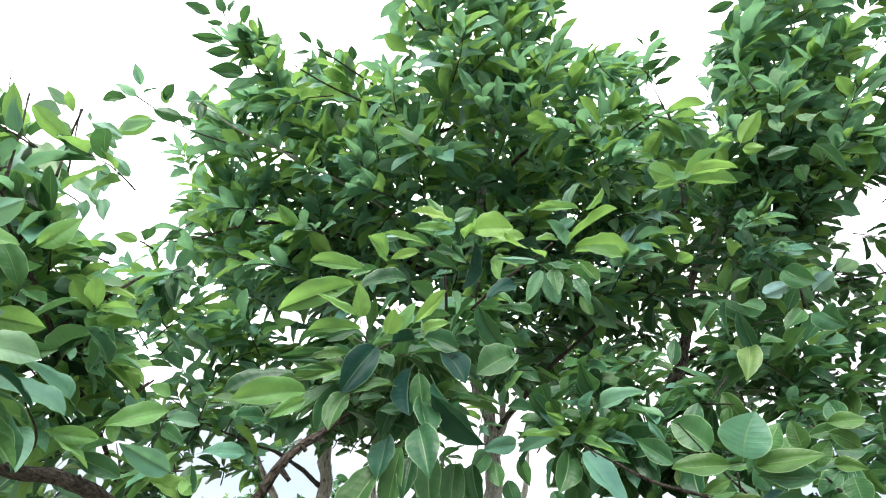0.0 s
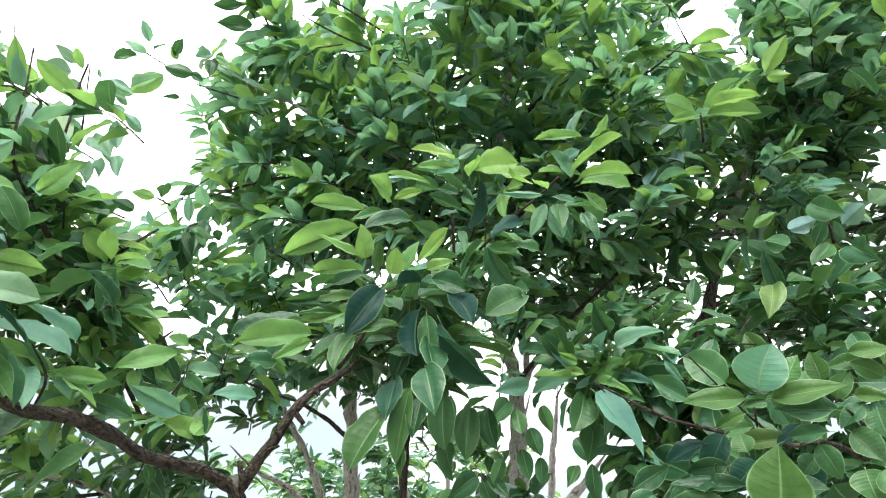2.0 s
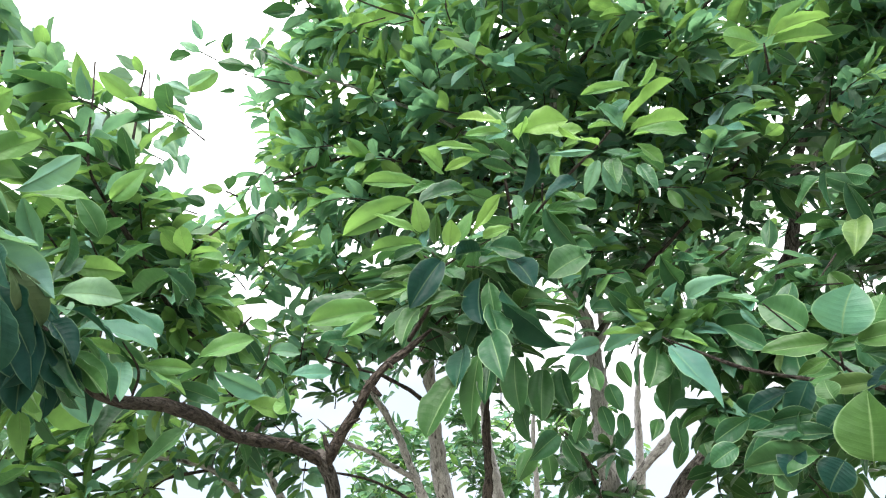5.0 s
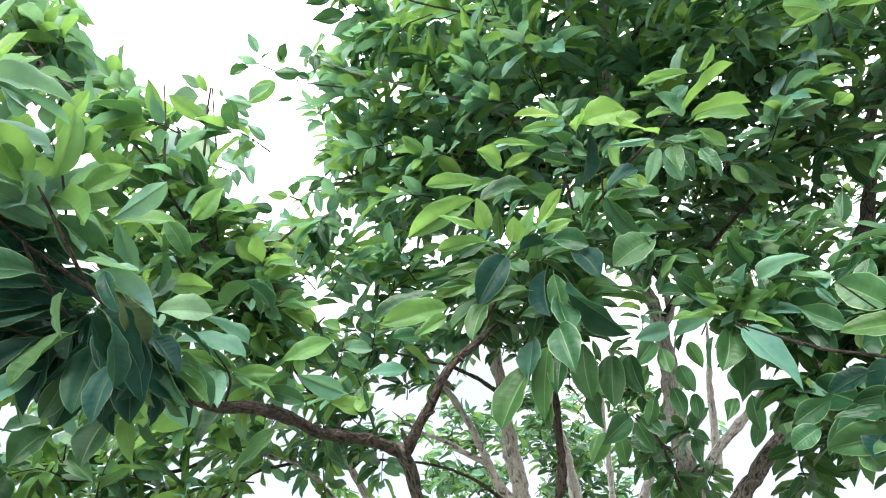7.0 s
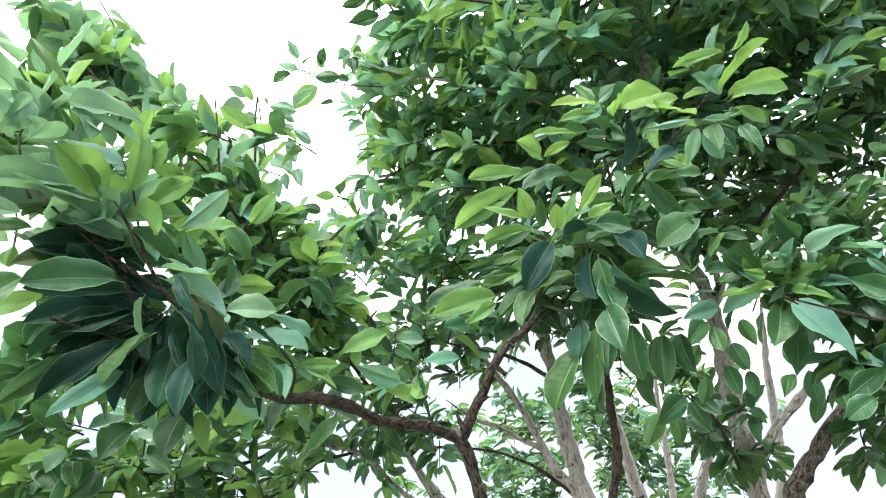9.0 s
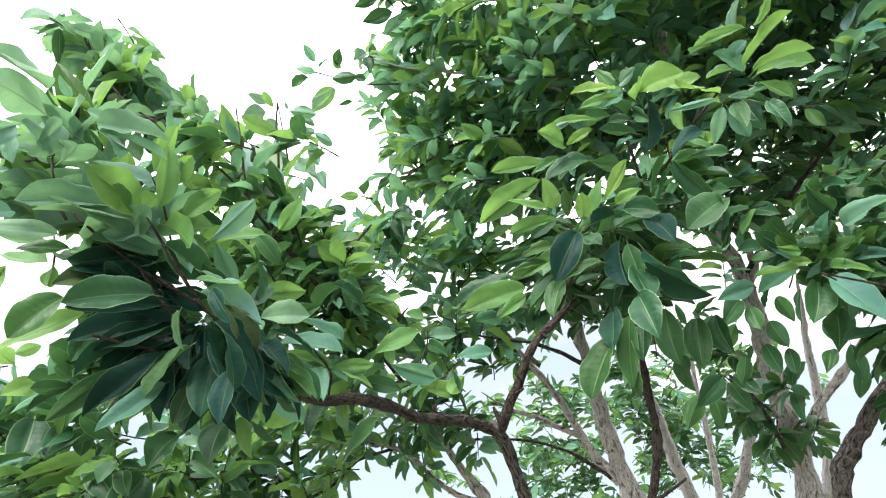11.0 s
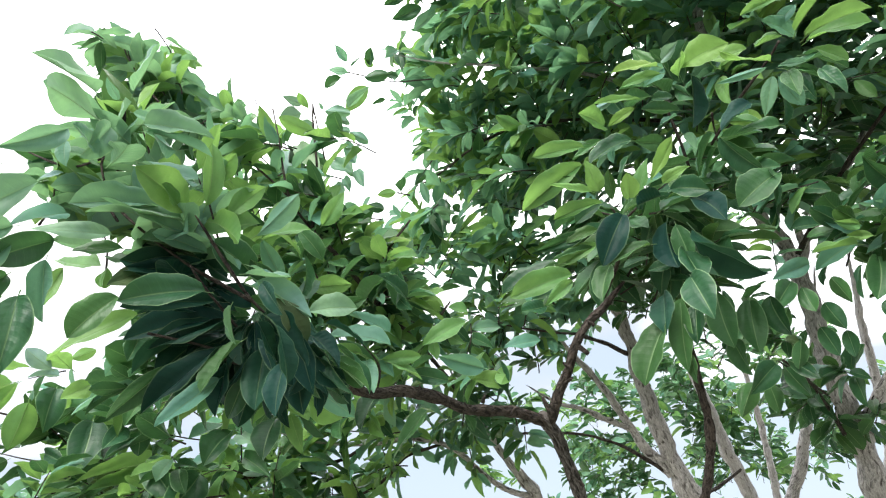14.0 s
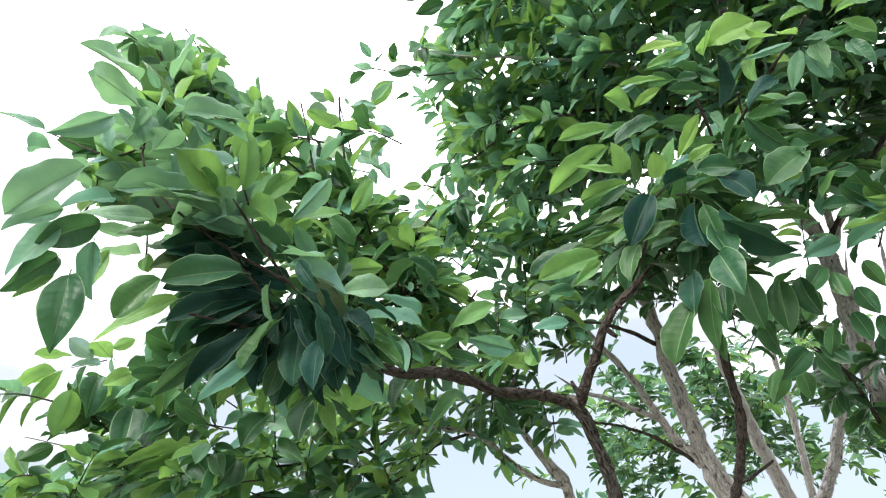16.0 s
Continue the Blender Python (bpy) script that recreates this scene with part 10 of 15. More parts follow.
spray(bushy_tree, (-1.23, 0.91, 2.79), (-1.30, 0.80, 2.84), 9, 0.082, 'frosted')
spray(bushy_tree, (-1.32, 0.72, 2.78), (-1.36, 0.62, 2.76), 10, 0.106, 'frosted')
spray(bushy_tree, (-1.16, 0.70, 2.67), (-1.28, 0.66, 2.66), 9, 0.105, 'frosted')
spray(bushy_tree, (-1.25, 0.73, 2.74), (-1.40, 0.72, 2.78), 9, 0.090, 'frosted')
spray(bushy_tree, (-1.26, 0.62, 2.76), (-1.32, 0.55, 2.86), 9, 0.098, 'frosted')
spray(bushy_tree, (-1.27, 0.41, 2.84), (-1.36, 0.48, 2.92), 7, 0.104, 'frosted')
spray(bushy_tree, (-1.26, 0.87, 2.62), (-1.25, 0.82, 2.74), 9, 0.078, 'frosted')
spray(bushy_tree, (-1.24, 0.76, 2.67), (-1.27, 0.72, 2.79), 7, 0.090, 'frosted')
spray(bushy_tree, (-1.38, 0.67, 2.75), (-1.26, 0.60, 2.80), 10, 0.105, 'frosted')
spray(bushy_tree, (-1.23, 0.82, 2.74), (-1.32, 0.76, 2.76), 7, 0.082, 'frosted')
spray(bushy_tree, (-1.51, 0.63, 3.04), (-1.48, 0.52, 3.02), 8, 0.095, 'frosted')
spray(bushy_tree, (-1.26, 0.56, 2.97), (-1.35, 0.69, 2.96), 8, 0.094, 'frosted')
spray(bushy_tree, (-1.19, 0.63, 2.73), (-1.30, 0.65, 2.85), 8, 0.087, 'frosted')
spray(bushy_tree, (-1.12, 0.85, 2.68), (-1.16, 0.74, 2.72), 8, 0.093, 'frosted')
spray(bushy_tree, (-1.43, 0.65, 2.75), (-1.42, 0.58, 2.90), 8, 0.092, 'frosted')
spray(bushy_tree, (-1.02, 1.05, 2.17), (-1.12, 1.09, 2.23), 8, 0.091, 'young')
spray(bushy_tree, (-0.90, 1.13, 2.33), (-0.88, 1.03, 2.28), 9, 0.077, 'young')
spray(bushy_tree, (-1.02, 0.98, 2.34), (-1.00, 0.91, 2.42), 8, 0.094, 'young')
spray(bushy_tree, (-0.78, 1.21, 2.16), (-0.81, 1.16, 2.04), 10, 0.079, 'young')
spray(bushy_tree, (-1.00, 1.17, 2.19), (-0.89, 1.11, 2.10), 8, 0.084, 'young')
spray(bushy_tree, (-1.09, 0.86, 2.56), (-1.11, 0.75, 2.61), 7, 0.101, 'young')
spray(bushy_tree, (-1.10, 1.14, 2.12), (-1.23, 1.08, 2.20), 7, 0.101, 'young')
spray(bushy_tree, (-0.92, 1.22, 2.17), (-1.07, 1.21, 2.13), 10, 0.084, 'young')
spray(bushy_tree, (-1.05, 1.05, 2.17), (-1.03, 0.88, 2.17), 9, 0.095, 'young')
spray(bushy_tree, (-0.91, 1.05, 2.16), (-0.80, 1.07, 2.13), 7, 0.100, 'young')
spray(bushy_tree, (-0.87, 0.75, 2.44), (-0.99, 0.68, 2.48), 10, 0.095, 'young')
spray(bushy_tree, (-0.92, 0.75, 2.39), (-0.99, 0.81, 2.46), 9, 0.085, 'young')
spray(bushy_tree, (-0.87, 1.18, 2.02), (-0.97, 1.16, 1.96), 10, 0.104, 'young')
spray(bushy_tree, (-1.00, 1.02, 2.17), (-1.11, 0.99, 2.26), 10, 0.097, 'young')
spray(bushy_tree, (-1.00, 0.64, 2.37), (-1.06, 0.68, 2.53), 10, 0.079, 'young')
spray(bushy_tree, (-0.97, 1.04, 2.14), (-0.98, 1.18, 2.09), 7, 0.106, 'young')
spray(bushy_tree, (-0.91, 1.10, 2.23), (-0.81, 1.00, 2.22), 7, 0.093, 'young')
spray(bushy_tree, (-1.05, 1.03, 2.47), (-1.08, 0.92, 2.52), 8, 0.078, 'young')
spray(bushy_tree, (-0.84, 1.13, 2.27), (-0.96, 1.04, 2.24), 7, 0.085, 'young')
spray(bushy_tree, (-0.98, 1.15, 2.21), (-0.87, 1.21, 2.19), 9, 0.108, 'young')
spray(bushy_tree, (-0.92, 1.24, 2.15), (-1.01, 1.13, 2.20), 9, 0.093, 'young')
spray(bushy_tree, (-0.91, 0.95, 2.28), (-0.89, 0.87, 2.35), 9, 0.085, 'young')
spray(bushy_tree, (-0.93, 1.17, 2.21), (-1.01, 1.12, 2.31), 10, 0.085, 'young')
spray(bushy_tree, (-1.06, 1.10, 2.19), (-1.01, 0.96, 2.10), 10, 0.077, 'young')
spray(bushy_tree, (-1.01, 1.00, 2.22), (-0.92, 0.91, 2.22), 7, 0.087, 'young')
spray(bushy_tree, (-0.96, 1.20, 2.11), (-0.93, 1.06, 2.01), 10, 0.085, 'young')
spray(bushy_tree, (-0.98, 1.14, 2.16), (-0.86, 1.11, 2.24), 8, 0.090, 'young')
spray(bushy_tree, (-1.04, 0.96, 2.23), (-1.09, 0.87, 2.28), 9, 0.078, 'young')
spray(bushy_tree, (-0.78, 0.94, 2.49), (-0.86, 0.83, 2.52), 7, 0.107, 'young')
spray(bushy_tree, (-1.00, 1.04, 2.16), (-1.08, 0.93, 2.22), 9, 0.103, 'young')
spray(bushy_tree, (-1.06, 1.17, 2.19), (-0.93, 1.16, 2.24), 8, 0.099, 'young')
spray(bushy_tree, (-1.08, 0.98, 2.37), (-1.09, 0.87, 2.45), 8, 0.080, 'young')
spray(bushy_tree, (-0.82, 1.36, 2.15), (-0.83, 1.30, 2.00), 10, 0.082, 'young')
spray(bushy_tree, (-1.07, 1.10, 2.24), (-1.07, 0.99, 2.34), 9, 0.100, 'young')
spray(bushy_tree, (-1.05, 0.91, 2.63), (-1.04, 0.80, 2.61), 9, 0.093, 'young')
spray(bushy_tree, (-1.13, 1.17, 2.10), (-1.09, 1.25, 2.04), 7, 0.104, 'young')
spray(bushy_tree, (-0.99, 1.16, 2.32), (-0.95, 1.07, 2.37), 8, 0.096, 'young')
spray(bushy_tree, (-0.81, 1.24, 2.17), (-0.89, 1.22, 2.05), 7, 0.091, 'young')
spray(bushy_tree, (-0.89, 1.08, 2.40), (-1.02, 1.00, 2.45), 7, 0.094, 'young')
spray(bushy_tree, (-1.07, 0.99, 2.28), (-1.18, 0.95, 2.37), 8, 0.102, 'young')
spray(bushy_tree, (-1.01, 0.92, 2.29), (-1.09, 0.82, 2.35), 9, 0.091, 'young')
spray(bushy_tree, (-0.98, 1.12, 2.21), (-1.08, 1.06, 2.14), 7, 0.108, 'young')
spray(bushy_tree, (-0.95, 0.96, 2.35), (-0.97, 0.83, 2.26), 8, 0.089, 'young')
spray(bushy_tree, (-0.87, 0.93, 2.34), (-0.91, 0.79, 2.36), 9, 0.107, 'young')
spray(bushy_tree, (-0.87, 1.13, 2.20), (-0.91, 1.16, 2.32), 7, 0.095, 'young')
spray(bushy_tree, (-0.66, 1.23, 1.96), (-0.82, 1.22, 1.96), 9, 0.088, 'young')
spray(bushy_tree, (-0.70, 1.56, 2.46), (-0.74, 1.43, 2.45), 7, 0.095, 'crown')
spray(bushy_tree, (-0.71, 1.76, 2.23), (-0.75, 1.83, 2.35), 9, 0.101, 'crown')
spray(bushy_tree, (-0.94, 1.90, 2.35), (-0.95, 1.76, 2.44), 7, 0.092, 'crown')
spray(bushy_tree, (-1.04, 1.37, 2.40), (-0.94, 1.32, 2.46), 8, 0.083, 'crown')
spray(bushy_tree, (-0.95, 1.46, 2.36), (-0.84, 1.44, 2.47), 10, 0.092, 'crown')
spray(bushy_tree, (-0.85, 1.63, 2.46), (-0.91, 1.62, 2.56), 9, 0.092, 'crown')
spray(bushy_tree, (-0.84, 1.65, 2.45), (-0.78, 1.56, 2.51), 7, 0.105, 'crown')
spray(bushy_tree, (-0.71, 1.46, 2.13), (-0.67, 1.49, 2.23), 8, 0.101, 'crown')
spray(bushy_tree, (-0.80, 1.82, 2.30), (-0.86, 1.82, 2.39), 8, 0.099, 'crown')
spray(bushy_tree, (-1.08, 1.44, 2.11), (-0.94, 1.39, 2.19), 7, 0.084, 'crown')
spray(bushy_tree, (-0.73, 1.80, 2.27), (-0.76, 1.67, 2.31), 8, 0.088, 'crown')
spray(bushy_tree, (-0.99, 1.47, 2.53), (-1.03, 1.44, 2.62), 7, 0.075, 'crown')
spray(bushy_tree, (-0.93, 1.69, 2.19), (-0.96, 1.77, 2.30), 8, 0.078, 'crown')
spray(bushy_tree, (-0.82, 1.51, 2.16), (-0.76, 1.43, 2.22), 9, 0.077, 'crown')
spray(bushy_tree, (-0.97, 1.73, 2.35), (-1.05, 1.70, 2.49), 8, 0.104, 'crown')
spray(bushy_tree, (-0.85, 1.63, 2.39), (-0.75, 1.65, 2.46), 8, 0.085, 'crown')
spray(bushy_tree, (-0.78, 1.72, 2.39), (-0.84, 1.77, 2.47), 8, 0.085, 'crown')
spray(bushy_tree, (-1.08, 1.55, 2.51), (-1.05, 1.57, 2.62), 10, 0.082, 'crown')
spray(bushy_tree, (-0.99, 1.82, 2.30), (-1.03, 1.73, 2.38), 9, 0.077, 'crown')
spray(bushy_tree, (-0.90, 1.33, 2.31), (-0.95, 1.20, 2.39), 10, 0.078, 'crown')
spray(bushy_tree, (-0.99, 1.56, 2.11), (-1.00, 1.58, 2.24), 10, 0.096, 'crown')
spray(bushy_tree, (-0.88, 1.59, 2.06), (-0.87, 1.49, 2.13), 9, 0.076, 'crown')
spray(bushy_tree, (-0.95, 1.67, 2.19), (-1.06, 1.65, 2.22), 9, 0.091, 'crown')
spray(bushy_tree, (-0.94, 1.40, 2.38), (-0.80, 1.35, 2.44), 9, 0.087, 'crown')
spray(bushy_tree, (-0.77, 1.18, 2.44), (-0.85, 1.27, 2.45), 9, 0.092, 'crown')
spray(bushy_tree, (-0.80, 1.44, 2.21), (-0.74, 1.56, 2.23), 8, 0.087, 'crown')
spray(bushy_tree, (-1.10, 1.54, 2.15), (-1.06, 1.51, 2.26), 9, 0.095, 'crown')
spray(bushy_tree, (-0.97, 1.72, 2.31), (-0.87, 1.67, 2.40), 9, 0.083, 'crown')
spray(bushy_tree, (-0.89, 1.76, 2.46), (-0.84, 1.73, 2.57), 7, 0.088, 'crown')
spray(bushy_tree, (-0.91, 1.71, 1.91), (-0.84, 1.57, 1.96), 9, 0.098)
spray(bushy_tree, (-0.98, 1.81, 1.93), (-0.97, 1.71, 1.98), 10, 0.087)
spray(bushy_tree, (-1.03, 1.64, 1.96), (-1.01, 1.66, 2.10), 9, 0.088)
spray(bushy_tree, (-0.94, 1.69, 1.99), (-0.97, 1.55, 2.03), 8, 0.101)
spray(bushy_tree, (-0.95, 1.55, 1.93), (-0.87, 1.43, 1.92), 7, 0.080)
spray(bushy_tree, (-0.88, 1.36, 1.88), (-0.92, 1.45, 2.00), 10, 0.082)
spray(grey_tree, (-0.43, 2.31, 2.32), (-0.47, 2.21, 2.37), 8, 0.107)
spray(grey_tree, (-0.34, 1.95, 2.02), (-0.24, 1.94, 2.13), 10, 0.078)
spray(grey_tree, (-0.35, 2.02, 2.29), (-0.25, 1.96, 2.30), 9, 0.087)
spray(grey_tree, (-0.66, 2.03, 2.32), (-0.59, 1.92, 2.40), 9, 0.095)
spray(grey_tree, (-0.52, 1.69, 2.33), (-0.53, 1.80, 2.38), 7, 0.087)
spray(grey_tree, (-0.41, 2.00, 2.20), (-0.32, 1.90, 2.29), 8, 0.093)
spray(grey_tree, (-0.40, 2.27, 2.45), (-0.37, 2.18, 2.49), 7, 0.087)
spray(grey_tree, (-0.41, 2.24, 2.13), (-0.31, 2.24, 2.23), 7, 0.095)
spray(grey_tree, (-0.44, 2.10, 2.19), (-0.33, 2.07, 2.22), 8, 0.090)
spray(grey_tree, (-0.51, 1.94, 2.23), (-0.43, 1.81, 2.24), 10, 0.091)
spray(grey_tree, (-0.36, 1.90, 2.41), (-0.48, 1.91, 2.36), 7, 0.078)
spray(grey_tree, (-0.54, 1.76, 2.30), (-0.43, 1.79, 2.37), 8, 0.078)
spray(grey_tree, (-0.47, 2.13, 2.33), (-0.31, 2.11, 2.34), 8, 0.100)
spray(grey_tree, (-0.58, 1.83, 2.29), (-0.44, 1.73, 2.30), 7, 0.104)
spray(grey_tree, (-0.28, 2.21, 2.22), (-0.27, 2.36, 2.25), 10, 0.079)
spray(grey_tree, (-0.46, 2.06, 2.22), (-0.31, 2.01, 2.18), 7, 0.086)
spray(grey_tree, (-0.35, 2.40, 2.25), (-0.23, 2.39, 2.37), 8, 0.106)
spray(grey_tree, (-0.55, 2.20, 2.33), (-0.42, 2.24, 2.43), 8, 0.100)
spray(grey_tree, (-0.54, 2.07, 2.32), (-0.52, 2.06, 2.44), 10, 0.095)
spray(grey_tree, (-0.46, 2.00, 2.33), (-0.40, 1.96, 2.42), 8, 0.078)
spray(grey_tree, (-0.60, 2.05, 2.29), (-0.57, 1.94, 2.28), 10, 0.078)
spray(grey_tree, (-0.35, 1.95, 2.10), (-0.34, 1.89, 2.20), 10, 0.090)
spray(grey_tree, (-0.49, 2.20, 2.24), (-0.42, 2.10, 2.31), 10, 0.100)
spray(grey_tree, (-0.53, 2.19, 2.42), (-0.44, 2.13, 2.41), 7, 0.096)
spray(straight_tree, (-0.75, 4.01, 2.30), (-0.66, 3.92, 2.27), 10, 0.090, 'young')
spray(straight_tree, (-0.88, 4.80, 2.36), (-0.88, 4.66, 2.39), 7, 0.095, 'young')
spray(straight_tree, (-0.73, 4.22, 2.36), (-0.66, 4.10, 2.32), 8, 0.084, 'young')
spray(straight_tree, (-0.74, 4.55, 2.30), (-0.72, 4.62, 2.43), 8, 0.093, 'young')
spray(straight_tree, (-1.04, 4.66, 2.28), (-0.99, 4.58, 2.38), 7, 0.096, 'young')
spray(straight_tree, (-0.85, 4.82, 2.40), (-0.89, 4.72, 2.45), 7, 0.087, 'young')
spray(straight_tree, (-0.72, 4.26, 2.15), (-0.64, 4.19, 2.22), 10, 0.087, 'young')
spray(straight_tree, (-0.79, 4.17, 2.52), (-0.72, 4.15, 2.38), 10, 0.074, 'young')
spray(straight_tree, (-0.53, 4.06, 2.25), (-0.59, 3.95, 2.32), 8, 0.097, 'young')
spray(straight_tree, (-0.82, 4.69, 2.33), (-0.80, 4.68, 2.48), 7, 0.087, 'young')
spray(straight_tree, (-0.92, 4.81, 2.26), (-0.94, 4.73, 2.36), 9, 0.088, 'young')
spray(straight_tree, (-0.95, 4.61, 2.39), (-1.04, 4.54, 2.45), 9, 0.077, 'young')
spray(straight_tree, (-0.86, 4.38, 2.38), (-0.91, 4.52, 2.44), 7, 0.095, 'young')
spray(straight_tree, (-0.74, 4.53, 2.31), (-0.76, 4.43, 2.45), 10, 0.089, 'young')
spray(thin_tree, (-0.85, 5.28, 2.06), (-0.93, 5.35, 2.27), 10, 0.092, 'young')
spray(thin_tree, (-0.63, 5.89, 2.17), (-0.68, 6.07, 2.22), 8, 0.093, 'young')
spray(thin_tree, (-1.27, 5.45, 2.11), (-1.22, 5.39, 2.34), 7, 0.104, 'young')
spray(thin_tree, (-0.68, 5.21, 2.03), (-0.53, 5.13, 2.01), 8, 0.083, 'young')
spray(thin_tree, (-0.76, 5.25, 1.95), (-0.81, 5.25, 2.12), 10, 0.101, 'young')
spray(thin_tree, (-0.54, 5.31, 2.08), (-0.46, 5.49, 2.21), 9, 0.087, 'young')
spray(thin_tree, (-0.65, 5.93, 2.25), (-0.61, 6.15, 2.16), 8, 0.097, 'young')
spray(thin_tree, (-0.98, 5.32, 2.17), (-1.10, 5.29, 2.34), 9, 0.086, 'young')
spray(thin_tree, (-0.96, 5.73, 2.12), (-0.94, 5.60, 2.26), 9, 0.084, 'young')
spray(thin_tree, (-1.12, 4.79, 2.11), (-1.08, 4.84, 2.30), 10, 0.092, 'young')
spray(thin_tree, (-0.78, 5.18, 2.15), (-0.75, 4.97, 2.26), 9, 0.082, 'young')
spray(thin_tree, (-0.85, 5.66, 2.10), (-0.87, 5.73, 2.34), 7, 0.113, 'young')
spray(thin_tree, (-0.98, 5.10, 2.23), (-0.99, 4.94, 2.20), 9, 0.090, 'young')
spray(thin_tree, (-0.80, 5.25, 2.11), (-0.94, 5.12, 2.06), 10, 0.086, 'young')
spray(thin_tree, (-0.87, 5.48, 2.00), (-0.74, 5.57, 2.13), 10, 0.093, 'young')
spray(thin_tree, (-0.91, 5.15, 1.97), (-0.89, 5.12, 2.16), 8, 0.084, 'young')
spray(thin_tree, (-1.59, 4.51, 2.13), (-1.68, 4.33, 2.04), 7, 0.098, 'young')
spray(thin_tree, (-1.87, 4.77, 2.34), (-2.01, 4.71, 2.29), 10, 0.112, 'young')
spray(thin_tree, (-2.11, 5.18, 2.17), (-2.03, 5.07, 2.28), 7, 0.090, 'young')
spray(thin_tree, (-2.02, 4.45, 2.13), (-1.94, 4.30, 2.32), 8, 0.101, 'young')
spray(thin_tree, (-1.61, 4.35, 2.18), (-1.63, 4.19, 2.23), 7, 0.106, 'young')
spray(thin_tree, (-1.92, 4.72, 2.26), (-2.02, 4.90, 2.17), 9, 0.103, 'young')
spray(thin_tree, (-1.93, 4.79, 2.14), (-2.08, 4.86, 2.11), 8, 0.082, 'young')
spray(thin_tree, (-1.64, 4.14, 2.29), (-1.74, 4.05, 2.20), 9, 0.096, 'young')
spray(thin_tree, (-2.00, 4.54, 2.24), (-2.13, 4.66, 2.33), 9, 0.113, 'young')
spray(thin_tree, (-1.88, 4.08, 2.42), (-1.84, 4.09, 2.26), 10, 0.090, 'young')
spray(thin_tree, (-1.83, 4.29, 2.15), (-1.96, 4.37, 2.34), 8, 0.108, 'young')
spray(thin_tree, (-1.83, 4.56, 2.37), (-1.68, 4.52, 2.31), 8, 0.111, 'young')
spray(thin_tree, (-1.83, 5.23, 2.13), (-2.02, 5.12, 2.17), 9, 0.085, 'young')
spray(thin_tree, (-1.71, 4.90, 2.28), (-1.89, 4.99, 2.41), 7, 0.111, 'young')
spray(thin_tree, (-0.55, 5.07, 2.82), (-0.51, 4.91, 2.89), 7, 0.104, 'young')
spray(thin_tree, (-0.53, 5.13, 2.65), (-0.50, 4.97, 2.78), 8, 0.081, 'young')
spray(thin_tree, (-0.62, 4.96, 2.71), (-0.47, 4.80, 2.78), 7, 0.098, 'young')
spray(thin_tree, (-0.48, 5.04, 2.89), (-0.36, 4.93, 2.84), 7, 0.102, 'young')
spray(thin_tree, (-0.63, 4.94, 2.77), (-0.54, 4.80, 2.79), 9, 0.097, 'young')
spray(thin_tree, (-0.51, 5.51, 3.07), (-0.47, 5.68, 3.02), 10, 0.088, 'young')
spray(thin_tree, (-1.15, 5.11, 2.03), (-1.27, 5.02, 1.99), 8, 0.084, 'young')
spray(thin_tree, (-1.09, 5.00, 1.99), (-1.26, 5.08, 2.12), 7, 0.093, 'young')
spray(thin_tree, (-1.27, 5.33, 1.95), (-1.43, 5.29, 2.12), 9, 0.086, 'young')
spray(thin_tree, (-1.31, 5.36, 2.01), (-1.45, 5.49, 2.08), 10, 0.108, 'young')
spray(thin_tree, (-1.48, 5.07, 2.08), (-1.36, 5.01, 2.04), 7, 0.097, 'young')
spray(thin_tree, (-1.36, 5.23, 2.33), (-1.42, 5.46, 2.33), 7, 0.106, 'young')
spray(thin_tree, (-1.24, 4.88, 2.17), (-1.12, 4.81, 2.33), 9, 0.086, 'young')
spray(thin_tree, (-1.26, 5.61, 2.21), (-1.39, 5.70, 2.09), 9, 0.105, 'young')
spray(thin_tree, (0.65, 5.33, 4.13), (0.63, 5.39, 4.32), 8, 0.107, 'young')
spray(thin_tree, (0.38, 4.61, 3.88), (0.49, 4.50, 4.01), 9, 0.090, 'young')
spray(thin_tree, (0.58, 5.31, 4.40), (0.58, 5.14, 4.52), 10, 0.100, 'young')
spray(thin_tree, (0.45, 5.05, 4.09), (0.49, 5.10, 4.26), 10, 0.092, 'young')
spray(thin_tree, (0.66, 4.65, 3.68), (0.58, 4.58, 3.89), 10, 0.107, 'young')
spray(thin_tree, (0.66, 5.48, 4.18), (0.76, 5.42, 4.29), 10, 0.095, 'young')
spray(thin_tree, (0.74, 4.87, 4.19), (0.59, 4.92, 4.32), 7, 0.096, 'young')
spray(thin_tree, (0.80, 5.38, 4.45), (0.85, 5.55, 4.48), 9, 0.081, 'young')
spray(thin_tree, (0.49, 4.65, 3.67), (0.68, 4.68, 3.82), 8, 0.107, 'young')
spray(thin_tree, (0.53, 5.12, 4.35), (0.59, 5.29, 4.44), 7, 0.099, 'young')
spray(thin_tree, (-0.27, 4.33, 3.55), (-0.41, 4.21, 3.60), 7, 0.094, 'young')
spray(thin_tree, (-1.78, 4.96, 1.77), (-1.95, 5.02, 1.73), 9, 0.095, 'young')
spray(thin_tree, (-1.78, 5.06, 1.80), (-2.01, 5.10, 1.83), 8, 0.111, 'young')
spray(thin_tree, (-2.33, 4.69, 1.79), (-2.46, 4.59, 1.85), 7, 0.112, 'young')
spray(thin_tree, (-2.25, 5.21, 1.84), (-2.28, 4.97, 1.84), 9, 0.104, 'young')
spray(thin_tree, (-1.85, 4.79, 2.06), (-1.84, 4.61, 2.00), 7, 0.094, 'young')
spray(thin_tree, (-1.69, 4.43, 1.90), (-1.84, 4.45, 1.91), 7, 0.087, 'young')
